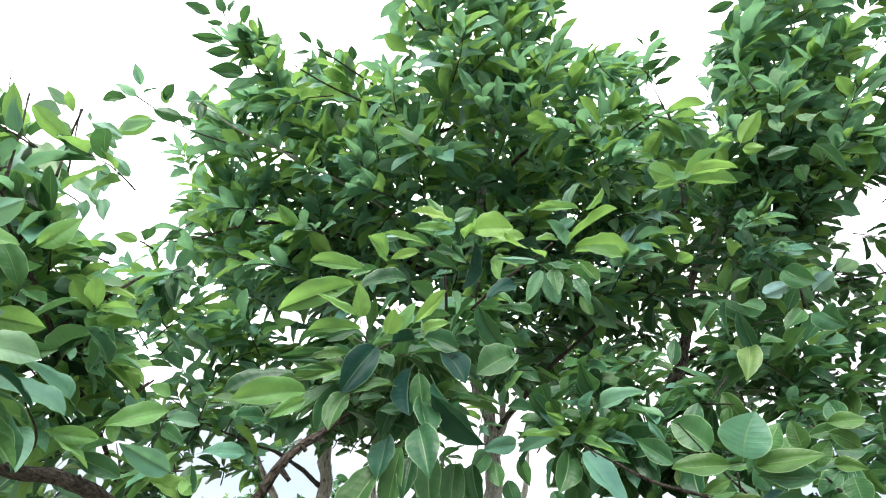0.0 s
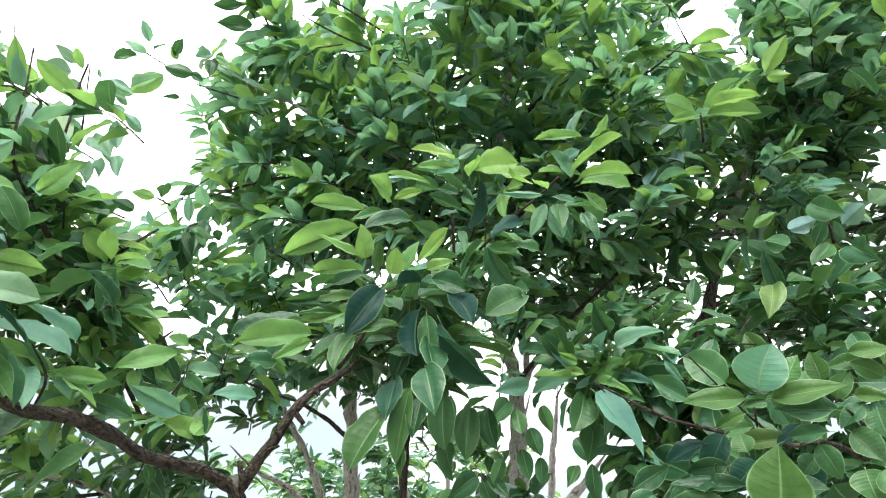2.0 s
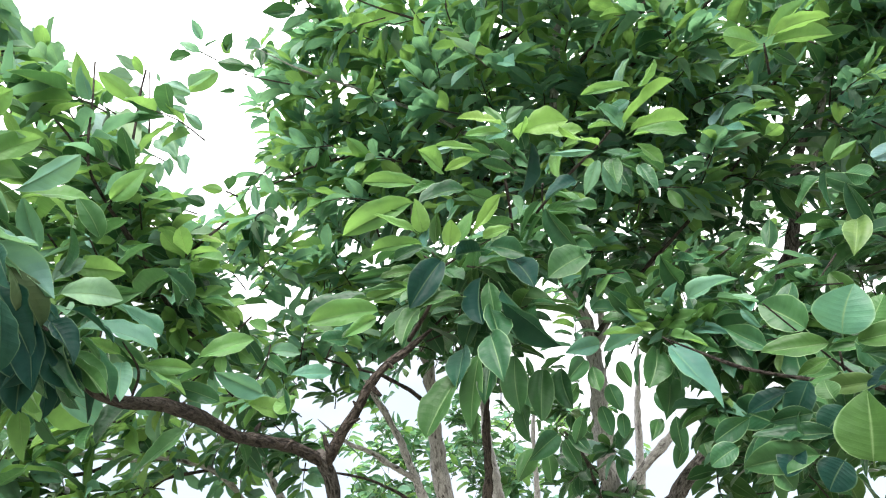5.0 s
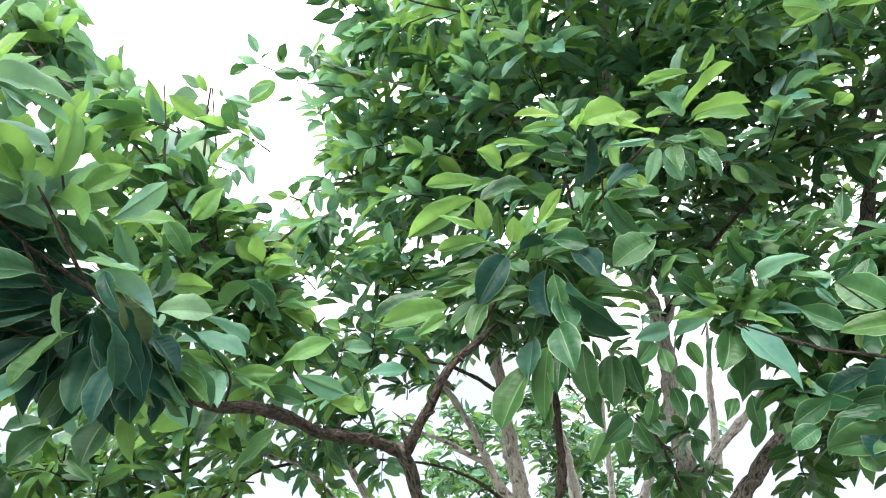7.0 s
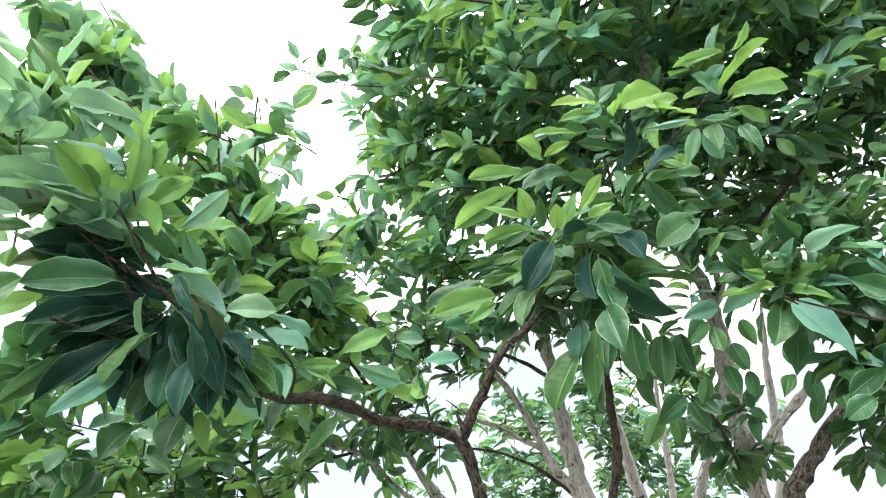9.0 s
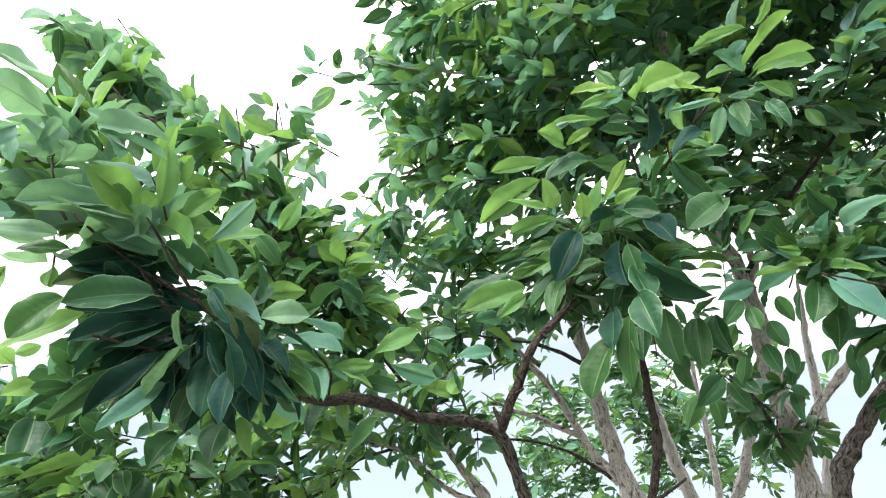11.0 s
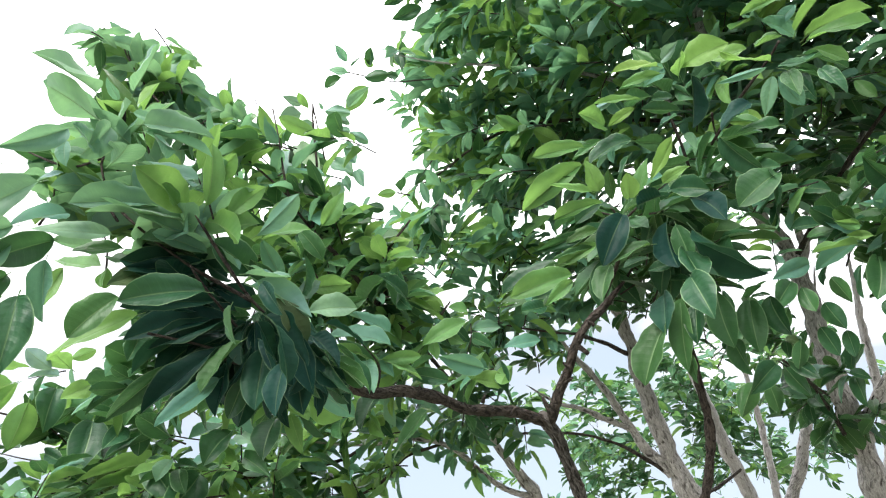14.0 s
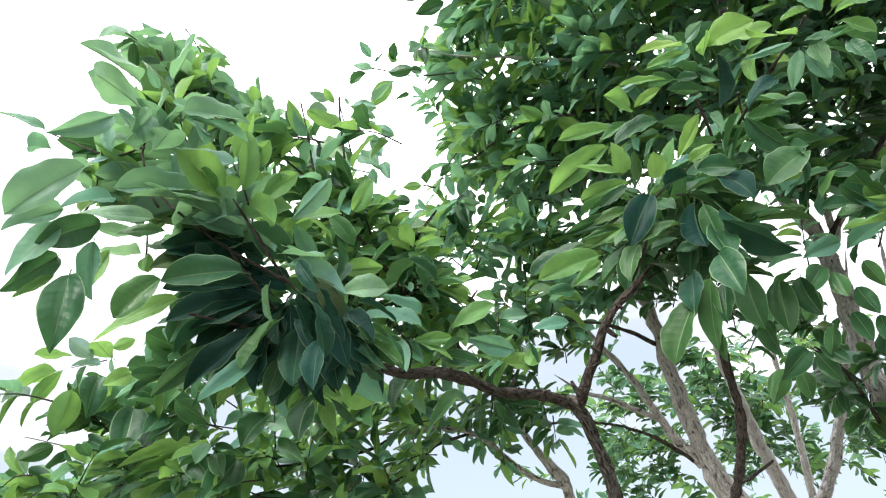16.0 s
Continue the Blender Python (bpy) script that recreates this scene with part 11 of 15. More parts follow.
spray(thin_tree, (-1.86, 4.55, 1.87), (-1.97, 4.65, 1.78), 10, 0.084, 'young')
spray(thin_tree, (-1.73, 4.35, 1.75), (-1.87, 4.28, 1.75), 10, 0.099, 'young')
spray(thin_tree, (-2.07, 5.06, 1.85), (-2.29, 5.10, 1.84), 10, 0.081, 'young')
spray(thin_tree, (-1.78, 4.61, 2.10), (-1.86, 4.63, 1.90), 9, 0.084, 'young')
spray(thin_tree, (-1.62, 4.98, 2.09), (-1.80, 4.84, 2.05), 7, 0.092, 'young')
spray(thin_tree, (-2.11, 5.00, 2.01), (-2.04, 4.81, 2.12), 8, 0.097, 'young')
spray(far_stemmed_tree, (0.56, 4.39, 3.62), (0.52, 4.35, 3.78), 10, 0.077, 'young')
spray(far_stemmed_tree, (0.53, 4.11, 3.77), (0.46, 4.01, 3.83), 10, 0.083, 'young')
spray(far_stemmed_tree, (0.50, 3.81, 3.63), (0.52, 3.98, 3.61), 8, 0.078, 'young')
spray(far_stemmed_tree, (0.65, 4.12, 3.47), (0.60, 3.97, 3.53), 10, 0.090, 'young')
spray(far_stemmed_tree, (0.67, 4.13, 3.68), (0.53, 4.08, 3.72), 10, 0.078, 'young')
spray(far_stemmed_tree, (0.52, 4.05, 3.67), (0.59, 4.00, 3.78), 8, 0.083, 'young')
spray(far_stemmed_tree, (0.55, 4.04, 3.52), (0.61, 4.00, 3.63), 8, 0.105, 'young')
spray(far_stemmed_tree, (0.59, 3.97, 3.36), (0.62, 3.86, 3.47), 9, 0.104, 'young')
spray(far_stemmed_tree, (0.58, 3.95, 3.60), (0.61, 3.83, 3.66), 8, 0.094, 'young')
spray(far_stemmed_tree, (0.90, 4.52, 3.99), (0.93, 4.53, 4.10), 10, 0.080, 'young')
spray(far_stemmed_tree, (0.48, 3.87, 3.47), (0.44, 3.79, 3.54), 10, 0.077, 'young')
spray(far_stemmed_tree, (0.48, 3.87, 3.50), (0.55, 3.76, 3.49), 10, 0.093, 'young')
spray(far_stemmed_tree, (0.76, 4.12, 3.46), (0.84, 4.14, 3.58), 7, 0.083, 'young')
spray(far_stemmed_tree, (0.49, 4.41, 3.87), (0.50, 4.33, 3.98), 8, 0.108, 'young')
spray(tall_tree, (0.15, 2.13, 3.00), (0.10, 2.26, 3.10), 8, 0.101, 'mixed')
spray(tall_tree, (-0.10, 1.93, 2.70), (-0.10, 1.97, 2.80), 7, 0.094, 'mixed')
spray(tall_tree, (0.71, 1.90, 3.24), (0.74, 1.82, 3.32), 10, 0.101, 'mixed')
spray(tall_tree, (0.70, 2.22, 2.95), (0.80, 2.11, 2.99), 7, 0.098)
spray(tall_tree, (0.22, 2.16, 2.76), (0.30, 2.08, 2.84), 8, 0.107, 'mixed')
spray(tall_tree, (-0.23, 2.27, 3.20), (-0.22, 2.19, 3.33), 9, 0.083, 'mixed')
spray(tall_tree, (0.18, 2.20, 3.32), (0.18, 2.12, 3.42), 8, 0.086, 'mixed')
spray(tall_tree, (-0.06, 2.33, 2.99), (-0.10, 2.33, 3.12), 10, 0.094, 'mixed')
spray(tall_tree, (0.15, 1.98, 3.16), (0.25, 2.06, 3.20), 10, 0.088, 'mixed')
spray(tall_tree, (0.00, 2.27, 2.65), (0.08, 2.14, 2.71), 7, 0.109)
spray(tall_tree, (0.73, 2.15, 3.18), (0.76, 2.19, 3.35), 8, 0.098)
spray(tall_tree, (0.56, 2.10, 2.97), (0.63, 2.02, 3.02), 7, 0.086, 'mixed')
spray(tall_tree, (0.69, 2.52, 2.91), (0.80, 2.47, 2.95), 10, 0.090, 'mixed')
spray(tall_tree, (0.15, 2.20, 2.79), (0.21, 2.33, 2.77), 9, 0.113, 'mixed')
spray(tall_tree, (0.23, 2.29, 3.32), (0.16, 2.20, 3.40), 10, 0.105, 'mixed')
spray(tall_tree, (0.37, 2.07, 3.30), (0.40, 1.97, 3.40), 8, 0.105, 'mixed')
spray(tall_tree, (0.51, 1.95, 3.20), (0.52, 1.84, 3.29), 10, 0.095, 'mixed')
spray(tall_tree, (-0.07, 2.26, 3.22), (-0.04, 2.25, 3.32), 10, 0.093, 'mixed')
spray(tall_tree, (0.60, 2.11, 2.91), (0.59, 2.23, 3.03), 9, 0.107, 'mixed')
spray(tall_tree, (-0.33, 2.12, 3.21), (-0.22, 2.10, 3.25), 7, 0.105, 'mixed')
spray(tall_tree, (0.36, 1.83, 3.14), (0.46, 1.94, 3.13), 10, 0.102, 'mixed')
spray(tall_tree, (0.70, 2.00, 3.06), (0.75, 2.01, 3.18), 8, 0.081)
spray(tall_tree, (0.89, 2.39, 3.29), (0.90, 2.38, 3.40), 8, 0.091)
spray(tall_tree, (0.23, 2.10, 3.13), (0.36, 2.13, 3.13), 8, 0.094, 'mixed')
spray(tall_tree, (0.51, 2.10, 3.07), (0.59, 2.06, 3.15), 8, 0.108, 'mixed')
spray(tall_tree, (0.35, 2.09, 3.26), (0.43, 2.07, 3.34), 8, 0.082, 'mixed')
spray(tall_tree, (0.64, 2.46, 3.16), (0.63, 2.46, 3.32), 7, 0.096, 'mixed')
spray(tall_tree, (0.58, 2.12, 3.22), (0.68, 2.14, 3.30), 8, 0.098, 'mixed')
spray(tall_tree, (0.51, 2.19, 3.02), (0.45, 2.18, 3.16), 7, 0.112, 'mixed')
spray(tall_tree, (0.50, 1.90, 3.24), (0.59, 2.02, 3.31), 7, 0.084, 'mixed')
spray(tall_tree, (0.74, 2.32, 3.60), (0.86, 2.23, 3.68), 10, 0.101, 'mixed')
spray(tall_tree, (0.36, 2.31, 3.27), (0.51, 2.29, 3.36), 10, 0.092, 'mixed')
spray(tall_tree, (0.88, 2.34, 2.91), (0.83, 2.25, 2.82), 9, 0.086, 'mixed')
spray(tall_tree, (0.25, 2.15, 3.48), (0.37, 2.16, 3.56), 7, 0.095, 'mixed')
spray(tall_tree, (0.20, 2.27, 2.85), (0.32, 2.32, 2.92), 8, 0.106)
spray(tall_tree, (0.70, 2.41, 3.01), (0.74, 2.35, 3.12), 10, 0.114, 'mixed')
spray(tall_tree, (0.17, 2.17, 3.28), (0.28, 2.26, 3.29), 9, 0.099, 'mixed')
spray(tall_tree, (0.19, 2.04, 3.03), (0.13, 1.91, 3.11), 10, 0.089, 'mixed')
spray(tall_tree, (-0.02, 2.40, 2.90), (0.02, 2.43, 3.06), 9, 0.103, 'mixed')
spray(tall_tree, (0.83, 2.03, 3.22), (0.78, 1.95, 3.36), 10, 0.095)
spray(tall_tree, (0.79, 2.26, 3.11), (0.85, 2.25, 3.21), 7, 0.092, 'mixed')
spray(tall_tree, (0.26, 2.14, 3.48), (0.36, 2.05, 3.52), 10, 0.100, 'mixed')
spray(tall_tree, (0.16, 2.31, 3.08), (0.22, 2.38, 3.21), 7, 0.100, 'mixed')
spray(tall_tree, (0.18, 1.97, 2.93), (0.21, 2.00, 3.08), 9, 0.096, 'mixed')
spray(tall_tree, (0.18, 2.02, 2.61), (0.16, 2.16, 2.69), 9, 0.089)
spray(tall_tree, (0.02, 2.14, 3.30), (-0.00, 2.13, 3.41), 10, 0.083, 'mixed')
spray(tall_tree, (0.69, 2.26, 2.90), (0.57, 2.21, 2.94), 8, 0.092)
spray(tall_tree, (0.41, 1.83, 3.09), (0.41, 1.80, 3.20), 10, 0.114, 'mixed')
spray(tall_tree, (-0.16, 2.00, 3.09), (-0.11, 2.02, 3.21), 7, 0.083, 'mixed')
spray(tall_tree, (0.48, 2.01, 3.08), (0.46, 2.10, 3.15), 8, 0.088, 'mixed')
spray(tall_tree, (0.31, 1.96, 3.19), (0.34, 1.96, 3.34), 9, 0.103, 'mixed')
spray(tall_tree, (0.20, 2.13, 2.90), (0.32, 2.18, 2.98), 9, 0.087, 'mixed')
spray(tall_tree, (0.08, 1.95, 3.17), (0.01, 1.98, 3.28), 9, 0.089, 'mixed')
spray(tall_tree, (0.88, 2.21, 3.53), (0.93, 2.29, 3.63), 9, 0.101)
spray(tall_tree, (0.65, 2.22, 3.44), (0.78, 2.28, 3.44), 9, 0.087, 'mixed')
spray(tall_tree, (-0.09, 2.15, 2.83), (0.01, 2.09, 2.93), 8, 0.093, 'mixed')
spray(tall_tree, (0.65, 2.10, 3.40), (0.72, 2.09, 3.55), 7, 0.108, 'mixed')
spray(tall_tree, (-0.11, 2.13, 2.93), (-0.13, 2.28, 3.01), 7, 0.087, 'mixed')
spray(tall_tree, (0.65, 2.52, 2.96), (0.77, 2.51, 3.03), 10, 0.099)
spray(tall_tree, (-0.06, 1.94, 2.98), (-0.00, 1.92, 3.08), 8, 0.084, 'mixed')
spray(tall_tree, (0.40, 2.15, 3.46), (0.53, 2.22, 3.52), 9, 0.084, 'mixed')
spray(tall_tree, (0.25, 2.24, 2.95), (0.36, 2.29, 2.99), 7, 0.083, 'mixed')
spray(tall_tree, (0.55, 1.82, 3.10), (0.58, 1.85, 3.24), 10, 0.105, 'mixed')
spray(tall_tree, (0.77, 2.91, 2.88), (0.86, 3.01, 2.87), 9, 0.088)
spray(tall_tree, (0.18, 2.28, 3.49), (0.20, 2.22, 3.63), 10, 0.105, 'mixed')
spray(tall_tree, (1.27, 2.85, 3.77), (1.39, 2.82, 3.81), 10, 0.083, 'mixed')
spray(tall_tree, (0.66, 2.51, 3.53), (0.74, 2.50, 3.61), 7, 0.086, 'mixed')
spray(tall_tree, (0.06, 2.17, 3.15), (-0.07, 2.10, 3.18), 8, 0.102, 'mixed')
spray(tall_tree, (0.53, 2.39, 3.42), (0.68, 2.45, 3.39), 8, 0.081, 'mixed')
spray(tall_tree, (-0.09, 2.38, 3.07), (-0.09, 2.35, 3.20), 9, 0.086, 'mixed')
spray(tall_tree, (0.91, 3.01, 2.89), (0.93, 2.95, 3.00), 9, 0.087)
spray(tall_tree, (0.20, 2.61, 3.41), (0.37, 2.64, 3.40), 7, 0.096, 'mixed')
spray(tall_tree, (0.11, 2.33, 3.10), (0.22, 2.24, 3.19), 7, 0.082, 'mixed')
spray(tall_tree, (0.04, 2.36, 2.75), (0.05, 2.39, 2.87), 9, 0.100, 'mixed')
spray(tall_tree, (0.21, 2.22, 3.34), (0.28, 2.18, 3.44), 9, 0.107, 'mixed')
spray(tall_tree, (0.37, 2.17, 3.29), (0.40, 2.10, 3.40), 7, 0.094, 'mixed')
spray(tall_tree, (0.36, 2.33, 3.72), (0.32, 2.37, 3.81), 10, 0.081, 'mixed')
spray(tall_tree, (0.78, 2.45, 3.85), (0.66, 2.46, 3.95), 7, 0.111, 'mixed')
spray(tall_tree, (1.08, 2.78, 3.54), (1.17, 2.81, 3.67), 9, 0.089)
spray(tall_tree, (1.00, 2.38, 3.34), (1.11, 2.29, 3.40), 9, 0.086, 'mixed')
spray(tall_tree, (0.00, 2.41, 3.34), (-0.01, 2.36, 3.45), 10, 0.085, 'mixed')
spray(tall_tree, (0.46, 1.98, 3.49), (0.55, 1.93, 3.57), 10, 0.082, 'mixed')
spray(tall_tree, (0.82, 2.70, 2.88), (0.96, 2.73, 2.88), 7, 0.100)
spray(tall_tree, (0.66, 2.47, 3.32), (0.60, 2.52, 3.40), 8, 0.090, 'mixed')
spray(tall_tree, (0.50, 2.22, 3.36), (0.51, 2.10, 3.39), 9, 0.082, 'mixed')
spray(tall_tree, (1.26, 3.06, 3.40), (1.40, 3.03, 3.45), 9, 0.096)
spray(tall_tree, (0.32, 2.15, 3.41), (0.43, 2.15, 3.47), 10, 0.091, 'mixed')
spray(tall_tree, (0.21, 2.46, 2.99), (0.22, 2.34, 3.08), 7, 0.100, 'mixed')
spray(tall_tree, (0.69, 2.94, 3.05), (0.76, 3.02, 3.04), 7, 0.089, 'mixed')
spray(tall_tree, (0.88, 2.43, 3.16), (1.04, 2.48, 3.15), 10, 0.103)
spray(tall_tree, (-0.06, 1.96, 3.41), (-0.04, 1.94, 3.54), 8, 0.086, 'mixed')
spray(tall_tree, (0.54, 2.10, 3.32), (0.61, 2.13, 3.46), 8, 0.083, 'mixed')
spray(tall_tree, (-0.00, 1.99, 3.10), (-0.02, 1.90, 3.22), 8, 0.103, 'mixed')
spray(tall_tree, (0.01, 2.16, 3.48), (0.09, 2.09, 3.59), 7, 0.112, 'mixed')
spray(tall_tree, (0.71, 2.43, 3.58), (0.82, 2.33, 3.60), 10, 0.107, 'mixed')
spray(tall_tree, (0.17, 2.49, 3.23), (0.26, 2.46, 3.35), 8, 0.086, 'mixed')
spray(tall_tree, (1.05, 3.15, 2.99), (1.15, 3.10, 3.04), 8, 0.092)
spray(tall_tree, (0.75, 2.29, 3.57), (0.85, 2.26, 3.64), 9, 0.106, 'mixed')
spray(tall_tree, (0.07, 2.41, 3.52), (0.20, 2.45, 3.57), 10, 0.087, 'mixed')
spray(tall_tree, (0.38, 2.28, 3.05), (0.43, 2.15, 3.06), 8, 0.107, 'mixed')
spray(tall_tree, (1.20, 3.19, 2.80), (1.25, 3.28, 2.84), 8, 0.084)
spray(tall_tree, (0.73, 2.77, 3.53), (0.78, 2.75, 3.64), 10, 0.082, 'mixed')
spray(tall_tree, (-0.08, 2.26, 2.89), (-0.08, 2.36, 3.03), 7, 0.097, 'mixed')
spray(tall_tree, (0.43, 2.22, 3.22), (0.50, 2.13, 3.26), 7, 0.099, 'mixed')
spray(tall_tree, (1.04, 2.90, 2.81), (1.18, 2.92, 2.79), 9, 0.099, 'mixed')
spray(tall_tree, (0.71, 2.49, 2.68), (0.74, 2.60, 2.69), 7, 0.091, 'mixed')
spray(tall_tree, (0.13, 2.34, 3.29), (0.09, 2.40, 3.38), 8, 0.096, 'mixed')
spray(tall_tree, (1.23, 2.61, 3.40), (1.33, 2.62, 3.46), 8, 0.097)
spray(tall_tree, (0.38, 2.12, 3.66), (0.30, 2.01, 3.75), 9, 0.092, 'mixed')
spray(tall_tree, (0.53, 2.18, 3.10), (0.62, 2.17, 3.23), 9, 0.101, 'mixed')
spray(tall_tree, (-0.02, 1.75, 3.22), (-0.02, 1.85, 3.30), 8, 0.090, 'mixed')
spray(tall_tree, (1.08, 2.56, 3.48), (1.20, 2.55, 3.52), 10, 0.093)
spray(tall_tree, (0.81, 2.55, 3.49), (0.74, 2.63, 3.58), 8, 0.113, 'mixed')
spray(tall_tree, (1.32, 3.01, 3.64), (1.44, 2.97, 3.69), 7, 0.101)
spray(tall_tree, (1.13, 2.42, 3.51), (1.21, 2.46, 3.59), 7, 0.082)
spray(tall_tree, (0.45, 2.58, 2.82), (0.54, 2.63, 2.92), 8, 0.081, 'mixed')
spray(tall_tree, (0.40, 2.55, 3.24), (0.30, 2.65, 3.31), 7, 0.093, 'mixed')
spray(tall_tree, (0.90, 2.95, 2.77), (1.03, 2.98, 2.87), 8, 0.107, 'mixed')
spray(tall_tree, (1.01, 2.80, 3.03), (1.08, 2.71, 3.09), 8, 0.109, 'mixed')
spray(tall_tree, (0.28, 2.47, 3.33), (0.26, 2.38, 3.43), 7, 0.092, 'mixed')
spray(tall_tree, (0.20, 2.08, 3.73), (0.24, 1.98, 3.82), 10, 0.108, 'mixed')
spray(tall_tree, (1.29, 2.66, 3.38), (1.38, 2.71, 3.48), 7, 0.089, 'mixed')
spray(tall_tree, (0.57, 2.10, 3.30), (0.55, 1.98, 3.42), 9, 0.090, 'mixed')
spray(tall_tree, (1.26, 2.26, 3.21), (1.16, 2.33, 3.29), 9, 0.113, 'mixed')
spray(tall_tree, (0.78, 2.83, 2.95), (0.81, 2.73, 3.03), 8, 0.089, 'mixed')
spray(tall_tree, (-0.13, 2.07, 3.11), (-0.08, 1.99, 3.06), 10, 0.088, 'mixed')
spray(tall_tree, (0.10, 2.67, 3.19), (0.22, 2.68, 3.27), 10, 0.097, 'mixed')
spray(tall_tree, (1.21, 2.81, 3.51), (1.34, 2.83, 3.57), 7, 0.091, 'mixed')
spray(tall_tree, (0.06, 2.53, 3.09), (0.08, 2.47, 3.20), 9, 0.094, 'mixed')
spray(tall_tree, (0.84, 2.05, 3.27), (0.82, 2.17, 3.32), 10, 0.096, 'mixed')
spray(tall_tree, (0.81, 2.42, 3.49), (0.91, 2.31, 3.51), 10, 0.086)
spray(tall_tree, (0.46, 2.76, 2.82), (0.61, 2.71, 2.86), 7, 0.100)
spray(tall_tree, (0.76, 2.09, 3.73), (0.90, 2.15, 3.66), 8, 0.084, 'mixed')
spray(tall_tree, (0.12, 2.22, 2.92), (0.20, 2.19, 2.99), 9, 0.104, 'mixed')
spray(tall_tree, (-0.14, 2.32, 3.39), (-0.06, 2.29, 3.50), 10, 0.112, 'mixed')
spray(tall_tree, (0.94, 2.17, 3.60), (0.81, 2.17, 3.70), 10, 0.084, 'mixed')
spray(tall_tree, (0.79, 3.26, 3.55), (0.91, 3.24, 3.57), 10, 0.109, 'mixed')
spray(tall_tree, (0.27, 2.28, 3.37), (0.35, 2.22, 3.38), 7, 0.092, 'mixed')
spray(tall_tree, (0.14, 2.38, 3.20), (0.17, 2.35, 3.30), 9, 0.102, 'mixed')
spray(tall_tree, (0.17, 2.98, 3.30), (0.29, 2.90, 3.36), 8, 0.094, 'mixed')
spray(tall_tree, (0.34, 3.24, 3.20), (0.46, 3.25, 3.23), 9, 0.096, 'mixed')
spray(tall_tree, (0.66, 3.06, 2.56), (0.66, 3.21, 2.65), 7, 0.091, 'mixed')
spray(tall_tree, (0.80, 3.10, 3.93), (0.95, 3.00, 3.96), 9, 0.102, 'mixed')
spray(tall_tree, (0.39, 2.40, 3.65), (0.50, 2.44, 3.75), 7, 0.086, 'mixed')
spray(tall_tree, (0.32, 3.06, 2.97), (0.43, 3.09, 2.97), 9, 0.094, 'mixed')
spray(tall_tree, (0.11, 2.27, 3.08), (0.18, 2.35, 3.21), 7, 0.088, 'mixed')
spray(tall_tree, (0.53, 2.77, 3.62), (0.62, 2.69, 3.75), 9, 0.088, 'mixed')
spray(tall_tree, (0.34, 2.86, 3.02), (0.39, 2.85, 3.12), 9, 0.099, 'mixed')
spray(tall_tree, (-0.46, 2.13, 3.04), (-0.48, 2.10, 3.19), 9, 0.083, 'mixed')
spray(tall_tree, (0.28, 2.61, 3.62), (0.32, 2.64, 3.79), 7, 0.110, 'mixed')
spray(tall_tree, (0.18, 2.18, 3.16), (0.29, 2.16, 3.27), 7, 0.113, 'mixed')
spray(tall_tree, (0.20, 2.71, 2.85), (0.29, 2.82, 2.94), 8, 0.113)
spray(tall_tree, (-0.24, 2.17, 3.76), (-0.38, 2.19, 3.84), 10, 0.092, 'mixed')
spray(tall_tree, (0.81, 2.86, 3.79), (0.91, 2.91, 3.90), 8, 0.105, 'mixed')
spray(tall_tree, (-0.31, 2.13, 3.33), (-0.19, 2.06, 3.38), 8, 0.096, 'mixed')
spray(tall_tree, (0.21, 2.99, 3.04), (0.27, 3.08, 2.99), 9, 0.082, 'mixed')
spray(tall_tree, (0.09, 2.15, 3.21), (0.19, 2.12, 3.32), 9, 0.097, 'mixed')
spray(tall_tree, (0.29, 2.24, 3.49), (0.36, 2.18, 3.59), 9, 0.114, 'mixed')
spray(tall_tree, (0.12, 2.20, 3.86), (0.07, 2.21, 3.97), 9, 0.087, 'mixed')
spray(tall_tree, (-0.03, 2.24, 3.75), (-0.00, 2.10, 3.80), 10, 0.100, 'mixed')
spray(tall_tree, (-0.33, 2.53, 3.30), (-0.34, 2.41, 3.41), 10, 0.103, 'mixed')
spray(tall_tree, (0.59, 3.19, 2.71), (0.65, 3.32, 2.68), 9, 0.090)
spray(tall_tree, (0.49, 2.64, 3.89), (0.49, 2.66, 4.00), 9, 0.086, 'mixed')
spray(tall_tree, (0.55, 2.45, 3.31), (0.48, 2.45, 3.42), 9, 0.106, 'mixed')
spray(tall_tree, (0.22, 2.09, 3.07), (0.21, 2.04, 3.18), 9, 0.086, 'mixed')
spray(tall_tree, (0.34, 2.49, 3.37), (0.44, 2.56, 3.50), 9, 0.087, 'mixed')
spray(tall_tree, (0.58, 2.66, 2.97), (0.62, 2.78, 2.95), 7, 0.109)
spray(tall_tree, (0.06, 2.40, 3.42), (0.08, 2.28, 3.47), 8, 0.104, 'mixed')
spray(tall_tree, (-0.04, 2.08, 3.52), (0.08, 2.00, 3.60), 10, 0.100, 'mixed')
spray(tall_tree, (0.03, 2.52, 3.48), (0.08, 2.53, 3.58), 7, 0.098, 'mixed')
spray(tall_tree, (0.52, 2.53, 3.10), (0.59, 2.49, 3.19), 9, 0.107, 'mixed')
spray(tall_tree, (-0.20, 2.44, 3.80), (-0.10, 2.32, 3.87), 7, 0.084, 'mixed')
spray(tall_tree, (0.26, 2.56, 3.83), (0.39, 2.51, 3.89), 10, 0.090, 'mixed')
spray(tall_tree, (-0.32, 1.93, 2.84), (-0.36, 1.94, 2.94), 7, 0.082, 'mixed')
spray(tall_tree, (0.43, 3.02, 3.19), (0.35, 3.12, 3.27), 10, 0.087)
spray(tall_tree, (0.01, 1.89, 3.34), (0.02, 1.82, 3.43), 7, 0.093, 'mixed')
spray(tall_tree, (-0.07, 1.95, 2.78), (-0.09, 2.00, 2.93), 7, 0.107, 'mixed')
